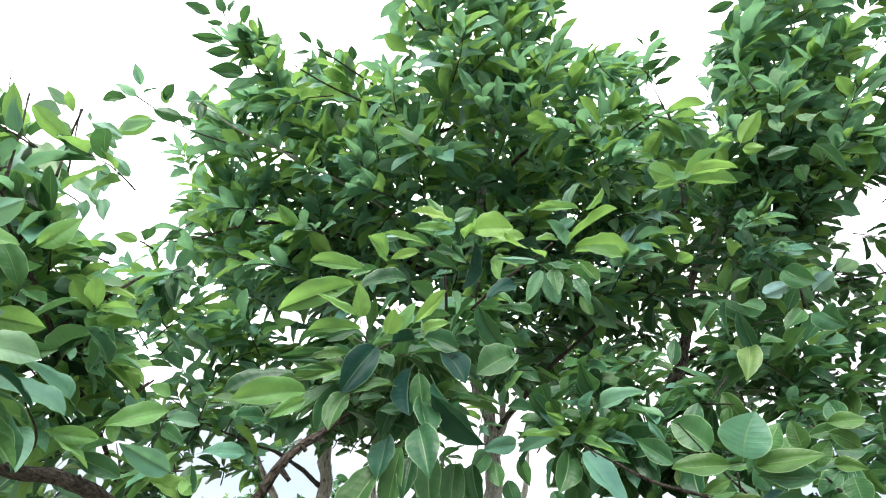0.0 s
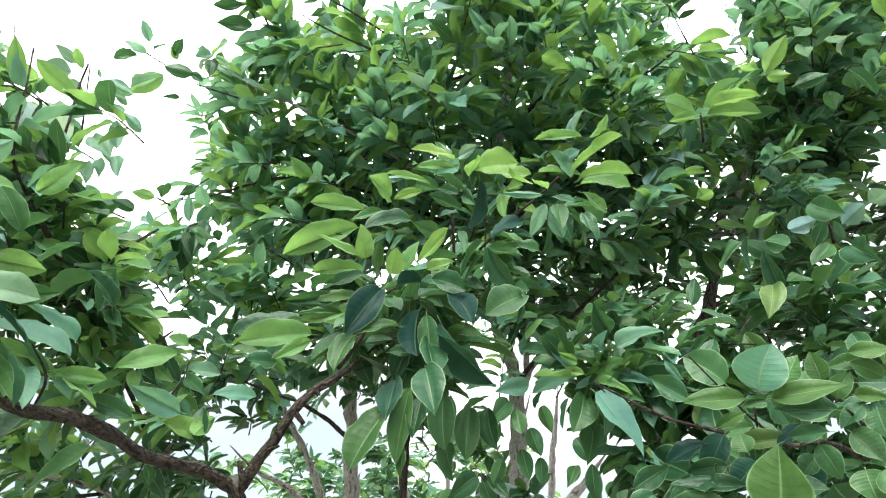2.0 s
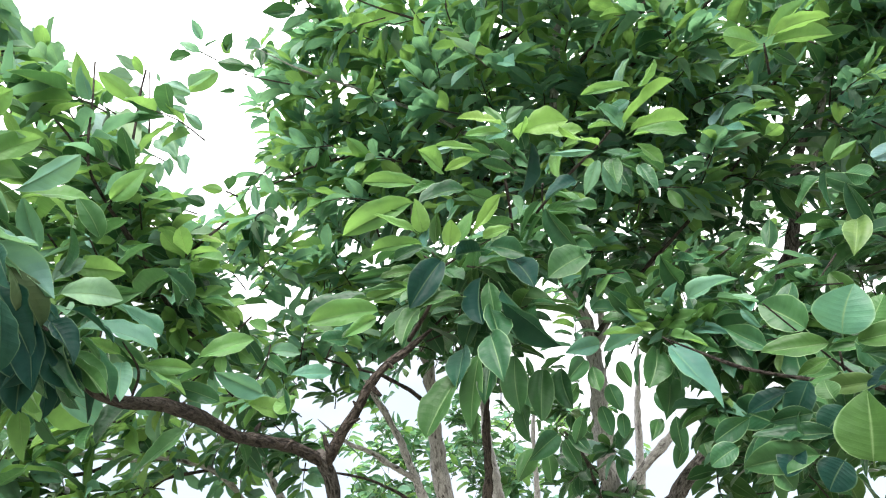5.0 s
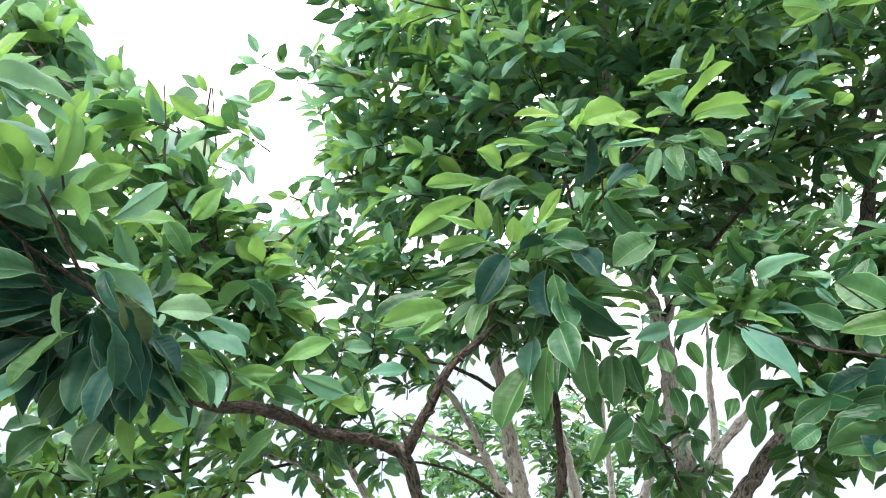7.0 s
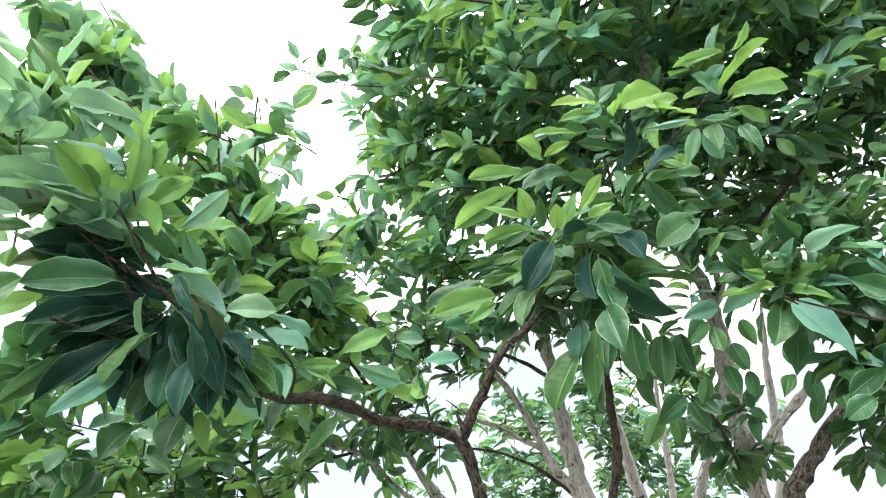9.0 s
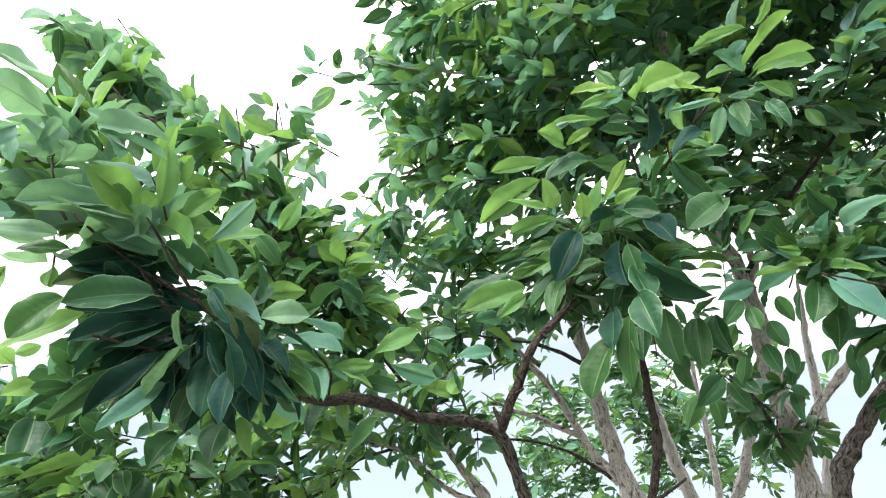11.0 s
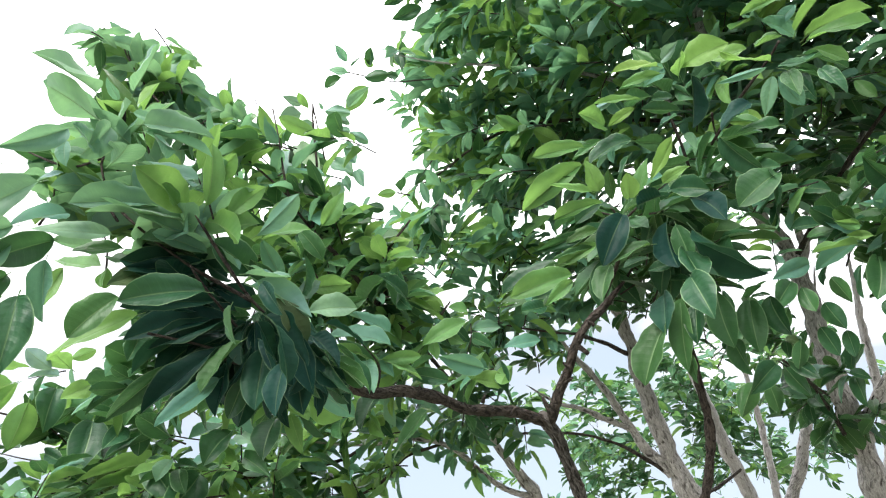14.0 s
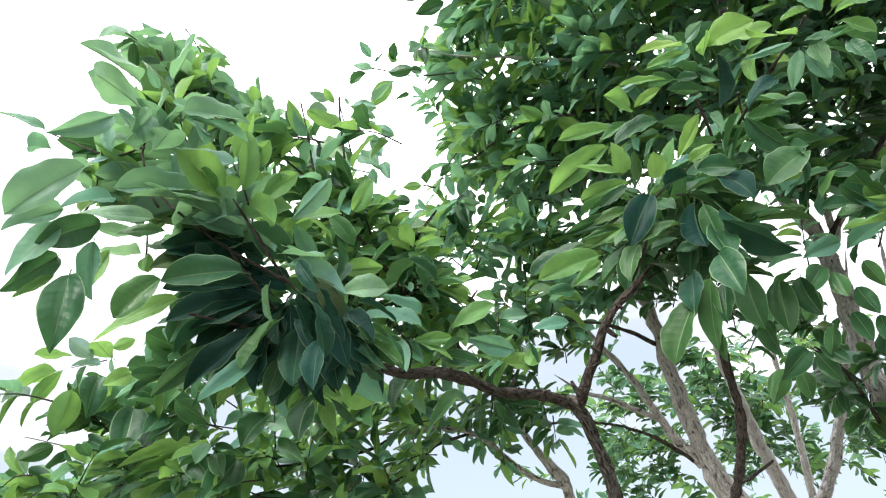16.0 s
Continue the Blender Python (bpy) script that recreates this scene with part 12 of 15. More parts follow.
spray(tall_tree, (0.31, 2.24, 3.26), (0.44, 2.21, 3.34), 7, 0.094, 'mixed')
spray(tall_tree, (0.20, 2.36, 3.01), (0.32, 2.36, 2.97), 7, 0.093, 'mixed')
spray(tall_tree, (0.38, 2.88, 3.80), (0.51, 2.78, 3.80), 9, 0.086, 'mixed')
spray(tall_tree, (0.46, 2.48, 3.39), (0.58, 2.46, 3.50), 7, 0.096, 'mixed')
spray(tall_tree, (0.56, 2.31, 3.63), (0.60, 2.43, 3.69), 8, 0.094, 'mixed')
spray(tall_tree, (0.81, 2.44, 3.57), (0.79, 2.56, 3.64), 10, 0.083, 'mixed')
spray(tall_tree, (0.42, 3.23, 3.26), (0.53, 3.21, 3.36), 7, 0.090)
spray(tall_tree, (-0.44, 2.38, 3.43), (-0.56, 2.30, 3.49), 9, 0.095, 'mixed')
spray(tall_tree, (-0.10, 2.23, 3.87), (-0.07, 2.29, 3.98), 7, 0.107, 'mixed')
spray(tall_tree, (-0.12, 2.19, 3.11), (-0.08, 2.10, 3.24), 8, 0.101, 'mixed')
spray(tall_tree, (0.10, 2.48, 3.44), (0.19, 2.57, 3.46), 7, 0.083, 'mixed')
spray(tall_tree, (-0.24, 2.52, 3.43), (-0.40, 2.49, 3.44), 7, 0.101, 'mixed')
spray(tall_tree, (0.15, 2.42, 2.81), (0.20, 2.32, 2.87), 9, 0.111, 'mixed')
spray(tall_tree, (0.38, 3.04, 3.05), (0.46, 3.12, 3.04), 7, 0.107)
spray(tall_tree, (0.54, 3.30, 2.84), (0.47, 3.35, 2.94), 7, 0.107)
spray(tall_tree, (-0.75, 2.15, 3.17), (-0.85, 2.19, 3.21), 7, 0.089, 'mixed')
spray(tall_tree, (-0.55, 1.98, 3.26), (-0.58, 1.87, 3.27), 7, 0.090, 'mixed')
spray(tall_tree, (-0.47, 2.03, 3.31), (-0.51, 1.94, 3.41), 10, 0.089, 'mixed')
spray(tall_tree, (-0.44, 1.90, 3.34), (-0.47, 1.84, 3.49), 9, 0.083, 'mixed')
spray(tall_tree, (-0.74, 1.79, 2.79), (-0.77, 1.71, 2.92), 9, 0.101, 'mixed')
spray(tall_tree, (-0.79, 2.16, 3.18), (-0.90, 2.09, 3.17), 7, 0.083, 'mixed')
spray(tall_tree, (-0.45, 1.97, 2.93), (-0.54, 1.97, 3.04), 10, 0.091, 'mixed')
spray(tall_tree, (-0.99, 1.87, 3.17), (-0.88, 1.82, 3.27), 7, 0.099, 'mixed')
spray(tall_tree, (-0.59, 1.93, 3.04), (-0.66, 1.84, 3.09), 10, 0.087, 'mixed')
spray(tall_tree, (-0.69, 2.35, 3.05), (-0.71, 2.20, 3.10), 7, 0.108, 'mixed')
spray(tall_tree, (-0.97, 2.18, 2.92), (-0.93, 2.10, 3.00), 8, 0.112, 'mixed')
spray(tall_tree, (-0.63, 2.16, 3.31), (-0.75, 2.12, 3.41), 7, 0.107, 'mixed')
spray(tall_tree, (-0.68, 1.76, 3.22), (-0.74, 1.69, 3.29), 7, 0.099, 'mixed')
spray(tall_tree, (-0.57, 1.66, 3.28), (-0.61, 1.57, 3.35), 7, 0.103, 'mixed')
spray(tall_tree, (-0.59, 2.19, 2.79), (-0.65, 2.09, 2.88), 8, 0.094, 'mixed')
spray(tall_tree, (-0.98, 2.09, 2.98), (-1.09, 2.04, 3.01), 10, 0.108, 'mixed')
spray(tall_tree, (-0.74, 1.55, 3.48), (-0.84, 1.54, 3.54), 9, 0.090, 'mixed')
spray(tall_tree, (-0.40, 2.10, 3.65), (-0.50, 2.13, 3.73), 10, 0.102, 'mixed')
spray(tall_tree, (-1.11, 1.69, 3.09), (-1.03, 1.58, 3.14), 8, 0.094, 'mixed')
spray(tall_tree, (-0.86, 1.64, 2.90), (-0.94, 1.58, 3.04), 10, 0.107, 'mixed')
spray(tall_tree, (-0.60, 2.00, 2.81), (-0.69, 1.98, 2.87), 10, 0.104, 'mixed')
spray(tall_tree, (-1.19, 1.76, 3.17), (-1.09, 1.79, 3.24), 9, 0.109, 'mixed')
spray(tall_tree, (-0.64, 2.08, 2.83), (-0.67, 2.01, 2.96), 10, 0.100, 'mixed')
spray(tall_tree, (-0.77, 1.95, 3.35), (-0.81, 1.91, 3.47), 7, 0.098, 'mixed')
spray(tall_tree, (-0.66, 2.26, 3.09), (-0.80, 2.30, 3.10), 9, 0.086, 'mixed')
spray(tall_tree, (-0.73, 2.17, 3.18), (-0.70, 2.04, 3.25), 7, 0.097, 'mixed')
spray(tall_tree, (-0.93, 1.46, 3.25), (-0.95, 1.55, 3.31), 8, 0.114, 'mixed')
spray(tall_tree, (-0.64, 1.77, 3.33), (-0.66, 1.66, 3.45), 8, 0.113, 'mixed')
spray(tall_tree, (-0.56, 1.96, 3.05), (-0.54, 1.89, 3.14), 9, 0.089, 'mixed')
spray(tall_tree, (-0.66, 1.77, 2.89), (-0.68, 1.71, 3.06), 10, 0.096, 'mixed')
spray(tall_tree, (-0.50, 1.99, 3.46), (-0.51, 1.98, 3.57), 10, 0.096, 'mixed')
spray(tall_tree, (-0.87, 1.74, 3.23), (-0.98, 1.72, 3.26), 7, 0.084, 'mixed')
spray(tall_tree, (-0.79, 1.65, 2.93), (-0.73, 1.64, 3.04), 8, 0.090, 'mixed')
spray(tall_tree, (-0.66, 1.93, 3.40), (-0.58, 1.94, 3.50), 10, 0.105, 'mixed')
spray(tall_tree, (-0.68, 2.14, 3.22), (-0.76, 2.17, 3.33), 9, 0.104, 'mixed')
spray(tall_tree, (-0.83, 1.90, 2.78), (-0.86, 2.01, 2.89), 8, 0.094, 'mixed')
spray(tall_tree, (-0.37, 2.04, 3.12), (-0.47, 1.96, 3.19), 7, 0.111, 'mixed')
spray(tall_tree, (-0.51, 2.12, 3.13), (-0.62, 2.17, 3.13), 7, 0.108, 'mixed')
spray(tall_tree, (-0.37, 1.99, 3.44), (-0.35, 2.03, 3.58), 8, 0.105, 'mixed')
spray(tall_tree, (-0.42, 1.76, 3.48), (-0.53, 1.78, 3.52), 10, 0.095, 'mixed')
spray(tall_tree, (-0.63, 2.12, 3.01), (-0.72, 2.10, 3.15), 10, 0.111, 'mixed')
spray(tall_tree, (-0.17, 1.92, 2.98), (-0.20, 1.92, 3.11), 7, 0.082, 'mixed')
spray(tall_tree, (-0.02, 1.99, 3.53), (-0.08, 1.97, 3.64), 9, 0.089, 'mixed')
spray(tall_tree, (-0.18, 1.93, 3.37), (-0.22, 1.99, 3.48), 9, 0.098, 'mixed')
spray(tall_tree, (-0.70, 2.06, 3.44), (-0.73, 1.96, 3.43), 7, 0.097, 'mixed')
spray(tall_tree, (-0.13, 1.88, 3.31), (-0.14, 1.79, 3.42), 10, 0.089, 'mixed')
spray(tall_tree, (-0.05, 2.16, 3.36), (-0.05, 2.04, 3.44), 7, 0.092, 'mixed')
spray(tall_tree, (-0.41, 2.23, 3.02), (-0.39, 2.14, 3.12), 9, 0.104, 'mixed')
spray(tall_tree, (-0.07, 2.01, 3.24), (-0.16, 2.03, 3.33), 7, 0.097, 'mixed')
spray(tall_tree, (-0.50, 1.75, 3.25), (-0.43, 1.72, 3.38), 9, 0.082, 'mixed')
spray(tall_tree, (-0.39, 1.86, 3.10), (-0.44, 1.76, 3.10), 9, 0.087, 'mixed')
spray(tall_tree, (-0.31, 1.80, 3.57), (-0.36, 1.79, 3.67), 9, 0.086, 'mixed')
spray(tall_tree, (-0.27, 1.98, 2.96), (-0.29, 1.91, 3.05), 9, 0.109, 'mixed')
spray(tall_tree, (-0.10, 2.01, 2.89), (-0.06, 1.99, 3.06), 10, 0.086, 'mixed')
spray(tall_tree, (-0.66, 2.01, 3.14), (-0.76, 2.10, 3.25), 10, 0.107, 'mixed')
spray(tall_tree, (-0.25, 2.13, 3.02), (-0.41, 2.10, 3.03), 7, 0.084, 'mixed')
spray(tall_tree, (-0.12, 2.14, 3.19), (-0.08, 2.15, 3.34), 9, 0.083, 'mixed')
spray(tall_tree, (-0.14, 2.29, 3.34), (-0.24, 2.25, 3.34), 9, 0.086, 'mixed')
spray(tall_tree, (-0.42, 2.21, 2.97), (-0.51, 2.11, 3.06), 9, 0.111, 'mixed')
spray(tall_tree, (-0.46, 2.01, 2.99), (-0.53, 1.94, 3.01), 9, 0.095, 'mixed')
spray(tall_tree, (-0.51, 2.02, 3.67), (-0.61, 1.95, 3.66), 7, 0.093, 'mixed')
spray(tall_tree, (-0.60, 1.81, 3.64), (-0.70, 1.88, 3.68), 9, 0.087, 'mixed')
spray(tall_tree, (-0.22, 1.61, 3.30), (-0.31, 1.68, 3.33), 10, 0.111, 'mixed')
spray(tall_tree, (-0.04, 1.84, 3.14), (-0.10, 1.95, 3.23), 8, 0.107, 'mixed')
spray(tall_tree, (-0.32, 1.79, 3.21), (-0.37, 1.81, 3.37), 10, 0.105, 'mixed')
spray(tall_tree, (-0.20, 1.96, 2.87), (-0.34, 1.95, 2.94), 10, 0.093, 'mixed')
spray(tall_tree, (-0.06, 2.34, 3.12), (-0.16, 2.37, 3.20), 10, 0.100, 'mixed')
spray(tall_tree, (0.02, 1.88, 3.46), (-0.07, 1.78, 3.57), 7, 0.094, 'mixed')
spray(tall_tree, (-0.65, 2.10, 3.27), (-0.75, 2.07, 3.39), 8, 0.090, 'mixed')
spray(tall_tree, (-0.53, 1.79, 2.84), (-0.60, 1.86, 2.93), 10, 0.096, 'mixed')
spray(tall_tree, (-0.55, 1.70, 3.35), (-0.61, 1.57, 3.38), 9, 0.098, 'mixed')
spray(tall_tree, (-0.47, 1.76, 3.27), (-0.50, 1.65, 3.30), 10, 0.100, 'mixed')
spray(tall_tree, (-0.48, 1.77, 3.40), (-0.59, 1.73, 3.46), 7, 0.092, 'mixed')
spray(tall_tree, (-0.47, 1.94, 3.51), (-0.51, 1.91, 3.66), 10, 0.100, 'mixed')
spray(tall_tree, (-0.34, 2.24, 3.05), (-0.47, 2.17, 3.11), 9, 0.100, 'mixed')
spray(tall_tree, (-0.03, 2.25, 3.19), (-0.08, 2.22, 3.29), 9, 0.113, 'mixed')
far_top_sprig = limb(bushy_tree, 'twig', [(-1.319, 0.541, 2.859, 0.002), (-1.311, 0.512, 2.910, 0.002)])
leaf(far_top_sprig, (-1.306, 0.514, 2.901), (-1.319, 0.462, 2.962), 0.030, (-0.27, 0.76, 0.60), 'frosted')
leaf(far_top_sprig, (-1.302, 0.495, 2.862), (-1.303, 0.436, 2.897), 0.029, (-0.30, 0.48, 0.82), 'frosted')
leaf(far_top_sprig, (-1.329, 0.470, 2.906), (-1.368, 0.422, 2.924), 0.025, (-0.04, 0.37, 0.93), 'frosted')
leaf(far_top_sprig, (-1.331, 0.506, 2.886), (-1.371, 0.458, 2.905), 0.025, (0.32, 0.09, 0.94), 'frosted')
leaf(far_top_sprig, (-1.321, 0.542, 2.858), (-1.383, 0.475, 2.866), 0.037, (0.12, -0.01, 0.99), 'frosted')
leaf(far_top_sprig, (-1.326, 0.540, 2.842), (-1.342, 0.508, 2.788), 0.034, (-0.96, 0.03, 0.28), 'frosted')
leaf(far_top_sprig, (-1.249, 0.595, 2.854), (-1.192, 0.616, 2.866), 0.028, (-0.35, 0.47, 0.81), 'frosted')
leaf(far_top_sprig, (-1.231, 0.611, 2.857), (-1.157, 0.643, 2.855), 0.027, (0.18, -0.35, 0.92), 'frosted')
leaf(far_top_sprig, (-1.255, 0.617, 2.845), (-1.184, 0.701, 2.802), 0.043, (0.06, 0.41, 0.91), 'frosted')
leaf(far_top_sprig, (-1.275, 0.622, 2.795), (-1.194, 0.680, 2.771), 0.036, (-0.03, 0.41, 0.91), 'frosted')
leaf(far_top_sprig, (-1.307, 0.555, 2.895), (-1.238, 0.577, 2.808), 0.043, (-0.27, 0.96, 0.04), 'frosted')
leaf(far_top_sprig, (-1.286, 0.602, 2.837), (-1.209, 0.646, 2.806), 0.030, (-0.03, 0.61, 0.79), 'frosted')
leaf(far_top_sprig, (-1.273, 0.559, 2.841), (-1.294, 0.568, 2.755), 0.042, (-0.89, 0.38, 0.25), 'frosted')
leaf(far_top_sprig, (-1.152, 0.754, 2.737), (-1.165, 0.712, 2.776), 0.022, (-0.41, 0.68, 0.61), 'frosted')
leaf(far_top_sprig, (-1.160, 0.759, 2.749), (-1.091, 0.760, 2.726), 0.031, (0.23, 0.71, 0.67), 'frosted')
leaf(far_top_sprig, (-1.107, 0.766, 2.691), (-1.060, 0.783, 2.664), 0.024, (-0.07, 0.90, 0.43), 'frosted')
leaf(far_top_sprig, (-1.121, 0.763, 2.677), (-1.056, 0.816, 2.639), 0.031, (-0.18, 0.71, 0.68), 'frosted')
leaf(far_top_sprig, (-1.206, 0.780, 2.712), (-1.135, 0.831, 2.710), 0.031, (-0.42, 0.62, 0.66), 'frosted')
leaf(far_top_sprig, (-1.329, 0.546, 2.806), (-1.291, 0.599, 2.752), 0.037, (-0.53, 0.76, 0.39), 'frosted')
leaf(far_top_sprig, (-1.208, 0.743, 2.750), (-1.221, 0.693, 2.781), 0.029, (-0.62, 0.52, 0.59), 'frosted')
leaf(far_top_sprig, (-1.225, 0.716, 2.766), (-1.193, 0.774, 2.717), 0.030, (-0.09, 0.67, 0.74), 'frosted')
spray(young_tree, (-0.17, 1.25, 2.05), (-0.09, 1.19, 2.07), 7, 0.090)
spray(young_tree, (-0.29, 1.15, 2.06), (-0.30, 1.20, 2.16), 7, 0.094)
spray(young_tree, (-0.03, 1.00, 2.22), (-0.04, 1.16, 2.18), 10, 0.090)
spray(young_tree, (-0.20, 1.22, 2.14), (-0.05, 1.25, 2.22), 7, 0.113)
spray(young_tree, (-0.34, 1.44, 2.15), (-0.27, 1.39, 2.23), 9, 0.115)
spray(young_tree, (-0.30, 1.25, 2.09), (-0.38, 1.21, 2.22), 7, 0.115)
spray(young_tree, (-0.20, 1.30, 2.16), (-0.20, 1.42, 2.18), 7, 0.107)
spray(young_tree, (-0.30, 1.07, 2.16), (-0.19, 1.18, 2.10), 9, 0.097)
spray(young_tree, (-0.25, 1.17, 2.24), (-0.22, 1.27, 2.27), 9, 0.103)
spray(young_tree, (-0.19, 1.03, 2.09), (-0.16, 1.15, 2.15), 9, 0.087)
spray(young_tree, (-0.23, 1.35, 2.24), (-0.07, 1.37, 2.27), 9, 0.086)
spray(young_tree, (-0.20, 1.12, 2.13), (-0.11, 1.17, 2.20), 9, 0.089)
spray(young_tree, (-0.34, 1.19, 2.12), (-0.21, 1.23, 2.21), 10, 0.086)
spray(young_tree, (-0.17, 1.24, 2.21), (-0.23, 1.33, 2.20), 8, 0.118)
spray(young_tree, (-0.26, 1.36, 2.40), (-0.17, 1.38, 2.26), 8, 0.097)
spray(young_tree, (-0.34, 1.21, 2.15), (-0.40, 1.29, 2.12), 10, 0.114)
spray(young_tree, (-0.29, 1.24, 1.99), (-0.23, 1.28, 2.15), 8, 0.093)
spray(young_tree, (-0.19, 1.25, 2.31), (-0.07, 1.30, 2.31), 9, 0.120)
spray(young_tree, (-0.36, 1.28, 2.06), (-0.24, 1.34, 2.12), 8, 0.106)
spray(young_tree, (-0.20, 1.21, 2.08), (-0.27, 1.12, 2.12), 7, 0.117)
spray(grey_tree, (-0.23, 1.93, 2.34), (-0.27, 1.83, 2.37), 9, 0.108, 'mixed')
spray(grey_tree, (-0.55, 1.88, 2.39), (-0.63, 1.79, 2.43), 10, 0.106)
spray(grey_tree, (-0.35, 1.96, 2.55), (-0.39, 1.82, 2.61), 7, 0.087)
spray(grey_tree, (0.09, 1.73, 2.38), (-0.03, 1.76, 2.40), 10, 0.095, 'mixed')
spray(grey_tree, (-0.49, 1.92, 2.65), (-0.65, 1.89, 2.67), 7, 0.094, 'mixed')
spray(grey_tree, (-0.25, 1.95, 2.58), (-0.27, 1.82, 2.62), 10, 0.077)
spray(grey_tree, (-0.33, 1.85, 2.53), (-0.36, 1.74, 2.58), 8, 0.089, 'mixed')
spray(grey_tree, (0.20, 2.10, 2.49), (0.13, 2.13, 2.61), 10, 0.102)
spray(grey_tree, (-0.44, 1.63, 2.42), (-0.48, 1.79, 2.46), 8, 0.104)
spray(grey_tree, (-0.41, 1.63, 2.49), (-0.53, 1.58, 2.39), 9, 0.105)
spray(grey_tree, (-0.26, 1.81, 2.31), (-0.29, 1.71, 2.35), 7, 0.082)
spray(grey_tree, (-0.06, 1.95, 2.48), (0.11, 1.94, 2.48), 8, 0.087)
spray(grey_tree, (-0.47, 2.12, 2.50), (-0.50, 1.97, 2.49), 10, 0.083)
spray(grey_tree, (-0.27, 1.96, 2.56), (-0.34, 1.89, 2.48), 9, 0.092)
spray(grey_tree, (-0.23, 1.71, 2.44), (-0.38, 1.65, 2.43), 8, 0.104, 'mixed')
spray(grey_tree, (-0.05, 1.94, 2.53), (0.03, 1.81, 2.53), 7, 0.108, 'mixed')
spray(grey_tree, (-0.41, 2.09, 2.38), (-0.49, 2.09, 2.49), 8, 0.089, 'mixed')
spray(grey_tree, (-0.12, 1.99, 2.57), (-0.24, 1.97, 2.70), 10, 0.091, 'mixed')
spray(grey_tree, (-0.58, 1.88, 2.48), (-0.67, 1.77, 2.54), 8, 0.089)
spray(grey_tree, (-0.05, 2.11, 2.48), (-0.06, 1.96, 2.52), 7, 0.085, 'mixed')
spray(grey_tree, (0.04, 1.82, 2.51), (-0.11, 1.78, 2.54), 9, 0.092, 'mixed')
spray(grey_tree, (-0.02, 1.97, 2.55), (-0.18, 1.98, 2.58), 9, 0.094, 'mixed')
spray(grey_tree, (-0.41, 1.85, 2.53), (-0.47, 1.91, 2.61), 7, 0.100, 'mixed')
spray(grey_tree, (-0.16, 2.07, 2.52), (0.01, 2.03, 2.53), 10, 0.098)
spray(grey_tree, (-0.05, 1.92, 2.43), (0.03, 1.84, 2.45), 9, 0.107)
spray(grey_tree, (-0.51, 1.78, 2.55), (-0.65, 1.79, 2.62), 7, 0.093, 'mixed')
spray(grey_tree, (-0.10, 1.81, 2.39), (-0.03, 1.87, 2.51), 7, 0.083, 'mixed')
spray(grey_tree, (-0.29, 2.09, 2.49), (-0.40, 1.99, 2.46), 10, 0.095, 'mixed')
spray(grey_tree, (-0.29, 2.00, 2.45), (-0.29, 1.99, 2.58), 8, 0.102)
spray(grey_tree, (-0.16, 1.75, 2.54), (-0.28, 1.64, 2.50), 9, 0.078)
spray(grey_tree, (-0.51, 1.86, 2.41), (-0.56, 1.75, 2.37), 8, 0.086, 'mixed')
spray(grey_tree, (-0.10, 1.93, 2.22), (-0.06, 1.80, 2.33), 8, 0.089, 'mixed')
spray(grey_tree, (0.03, 2.03, 2.42), (0.12, 2.06, 2.54), 10, 0.084)
spray(grey_tree, (-0.38, 1.66, 2.45), (-0.50, 1.63, 2.46), 9, 0.102)
spray(leaning_tree, (0.27, 1.53, 2.01), (0.15, 1.61, 2.07), 10, 0.097)
spray(leaning_tree, (0.32, 1.38, 2.22), (0.26, 1.48, 2.23), 10, 0.096)
spray(leaning_tree, (0.30, 1.54, 2.09), (0.19, 1.52, 2.10), 9, 0.099)
spray(leaning_tree, (0.24, 1.29, 1.96), (0.17, 1.22, 2.01), 9, 0.088)
spray(leaning_tree, (0.11, 1.44, 2.13), (0.18, 1.37, 1.99), 7, 0.083)
spray(leaning_tree, (0.25, 1.52, 2.24), (0.12, 1.56, 2.23), 7, 0.093)
spray(leaning_tree, (0.31, 1.42, 1.96), (0.32, 1.28, 2.06), 9, 0.100)
spray(leaning_tree, (0.43, 1.62, 1.99), (0.38, 1.73, 2.08), 8, 0.099)
spray(leaning_tree, (0.29, 1.66, 2.17), (0.21, 1.69, 2.07), 9, 0.107)
spray(leaning_tree, (0.22, 1.25, 1.99), (0.08, 1.22, 2.02), 8, 0.080)
spray(leaning_tree, (0.49, 1.68, 2.03), (0.34, 1.65, 2.09), 7, 0.084)
spray(leaning_tree, (0.07, 1.58, 2.08), (0.09, 1.44, 2.08), 9, 0.082)
spray(leaning_tree, (0.25, 1.41, 2.01), (0.27, 1.26, 1.99), 8, 0.092)
spray(leaning_tree, (0.45, 1.51, 2.02), (0.37, 1.42, 1.98), 10, 0.104)
spray(leaning_tree, (0.15, 1.43, 2.12), (0.07, 1.33, 2.08), 9, 0.100)
spray(leaning_tree, (0.22, 1.56, 2.00), (0.30, 1.51, 2.02), 7, 0.106)
spray(leaning_tree, (0.95, 2.19, 1.85), (0.85, 2.12, 1.90), 10, 0.104)
spray(leaning_tree, (0.79, 1.77, 1.78), (0.73, 1.73, 1.87), 9, 0.086)
spray(leaning_tree, (0.98, 1.86, 1.96), (0.91, 1.79, 1.95), 10, 0.083)
spray(leaning_tree, (0.34, 1.87, 1.78), (0.20, 1.90, 1.75), 8, 0.093)
spray(leaning_tree, (0.32, 1.55, 1.75), (0.25, 1.58, 1.86), 8, 0.096)
spray(leaning_tree, (0.55, 1.95, 1.86), (0.38, 2.00, 1.84), 10, 0.098)
spray(leaning_tree, (0.43, 1.85, 1.88), (0.28, 1.84, 1.91), 8, 0.103)
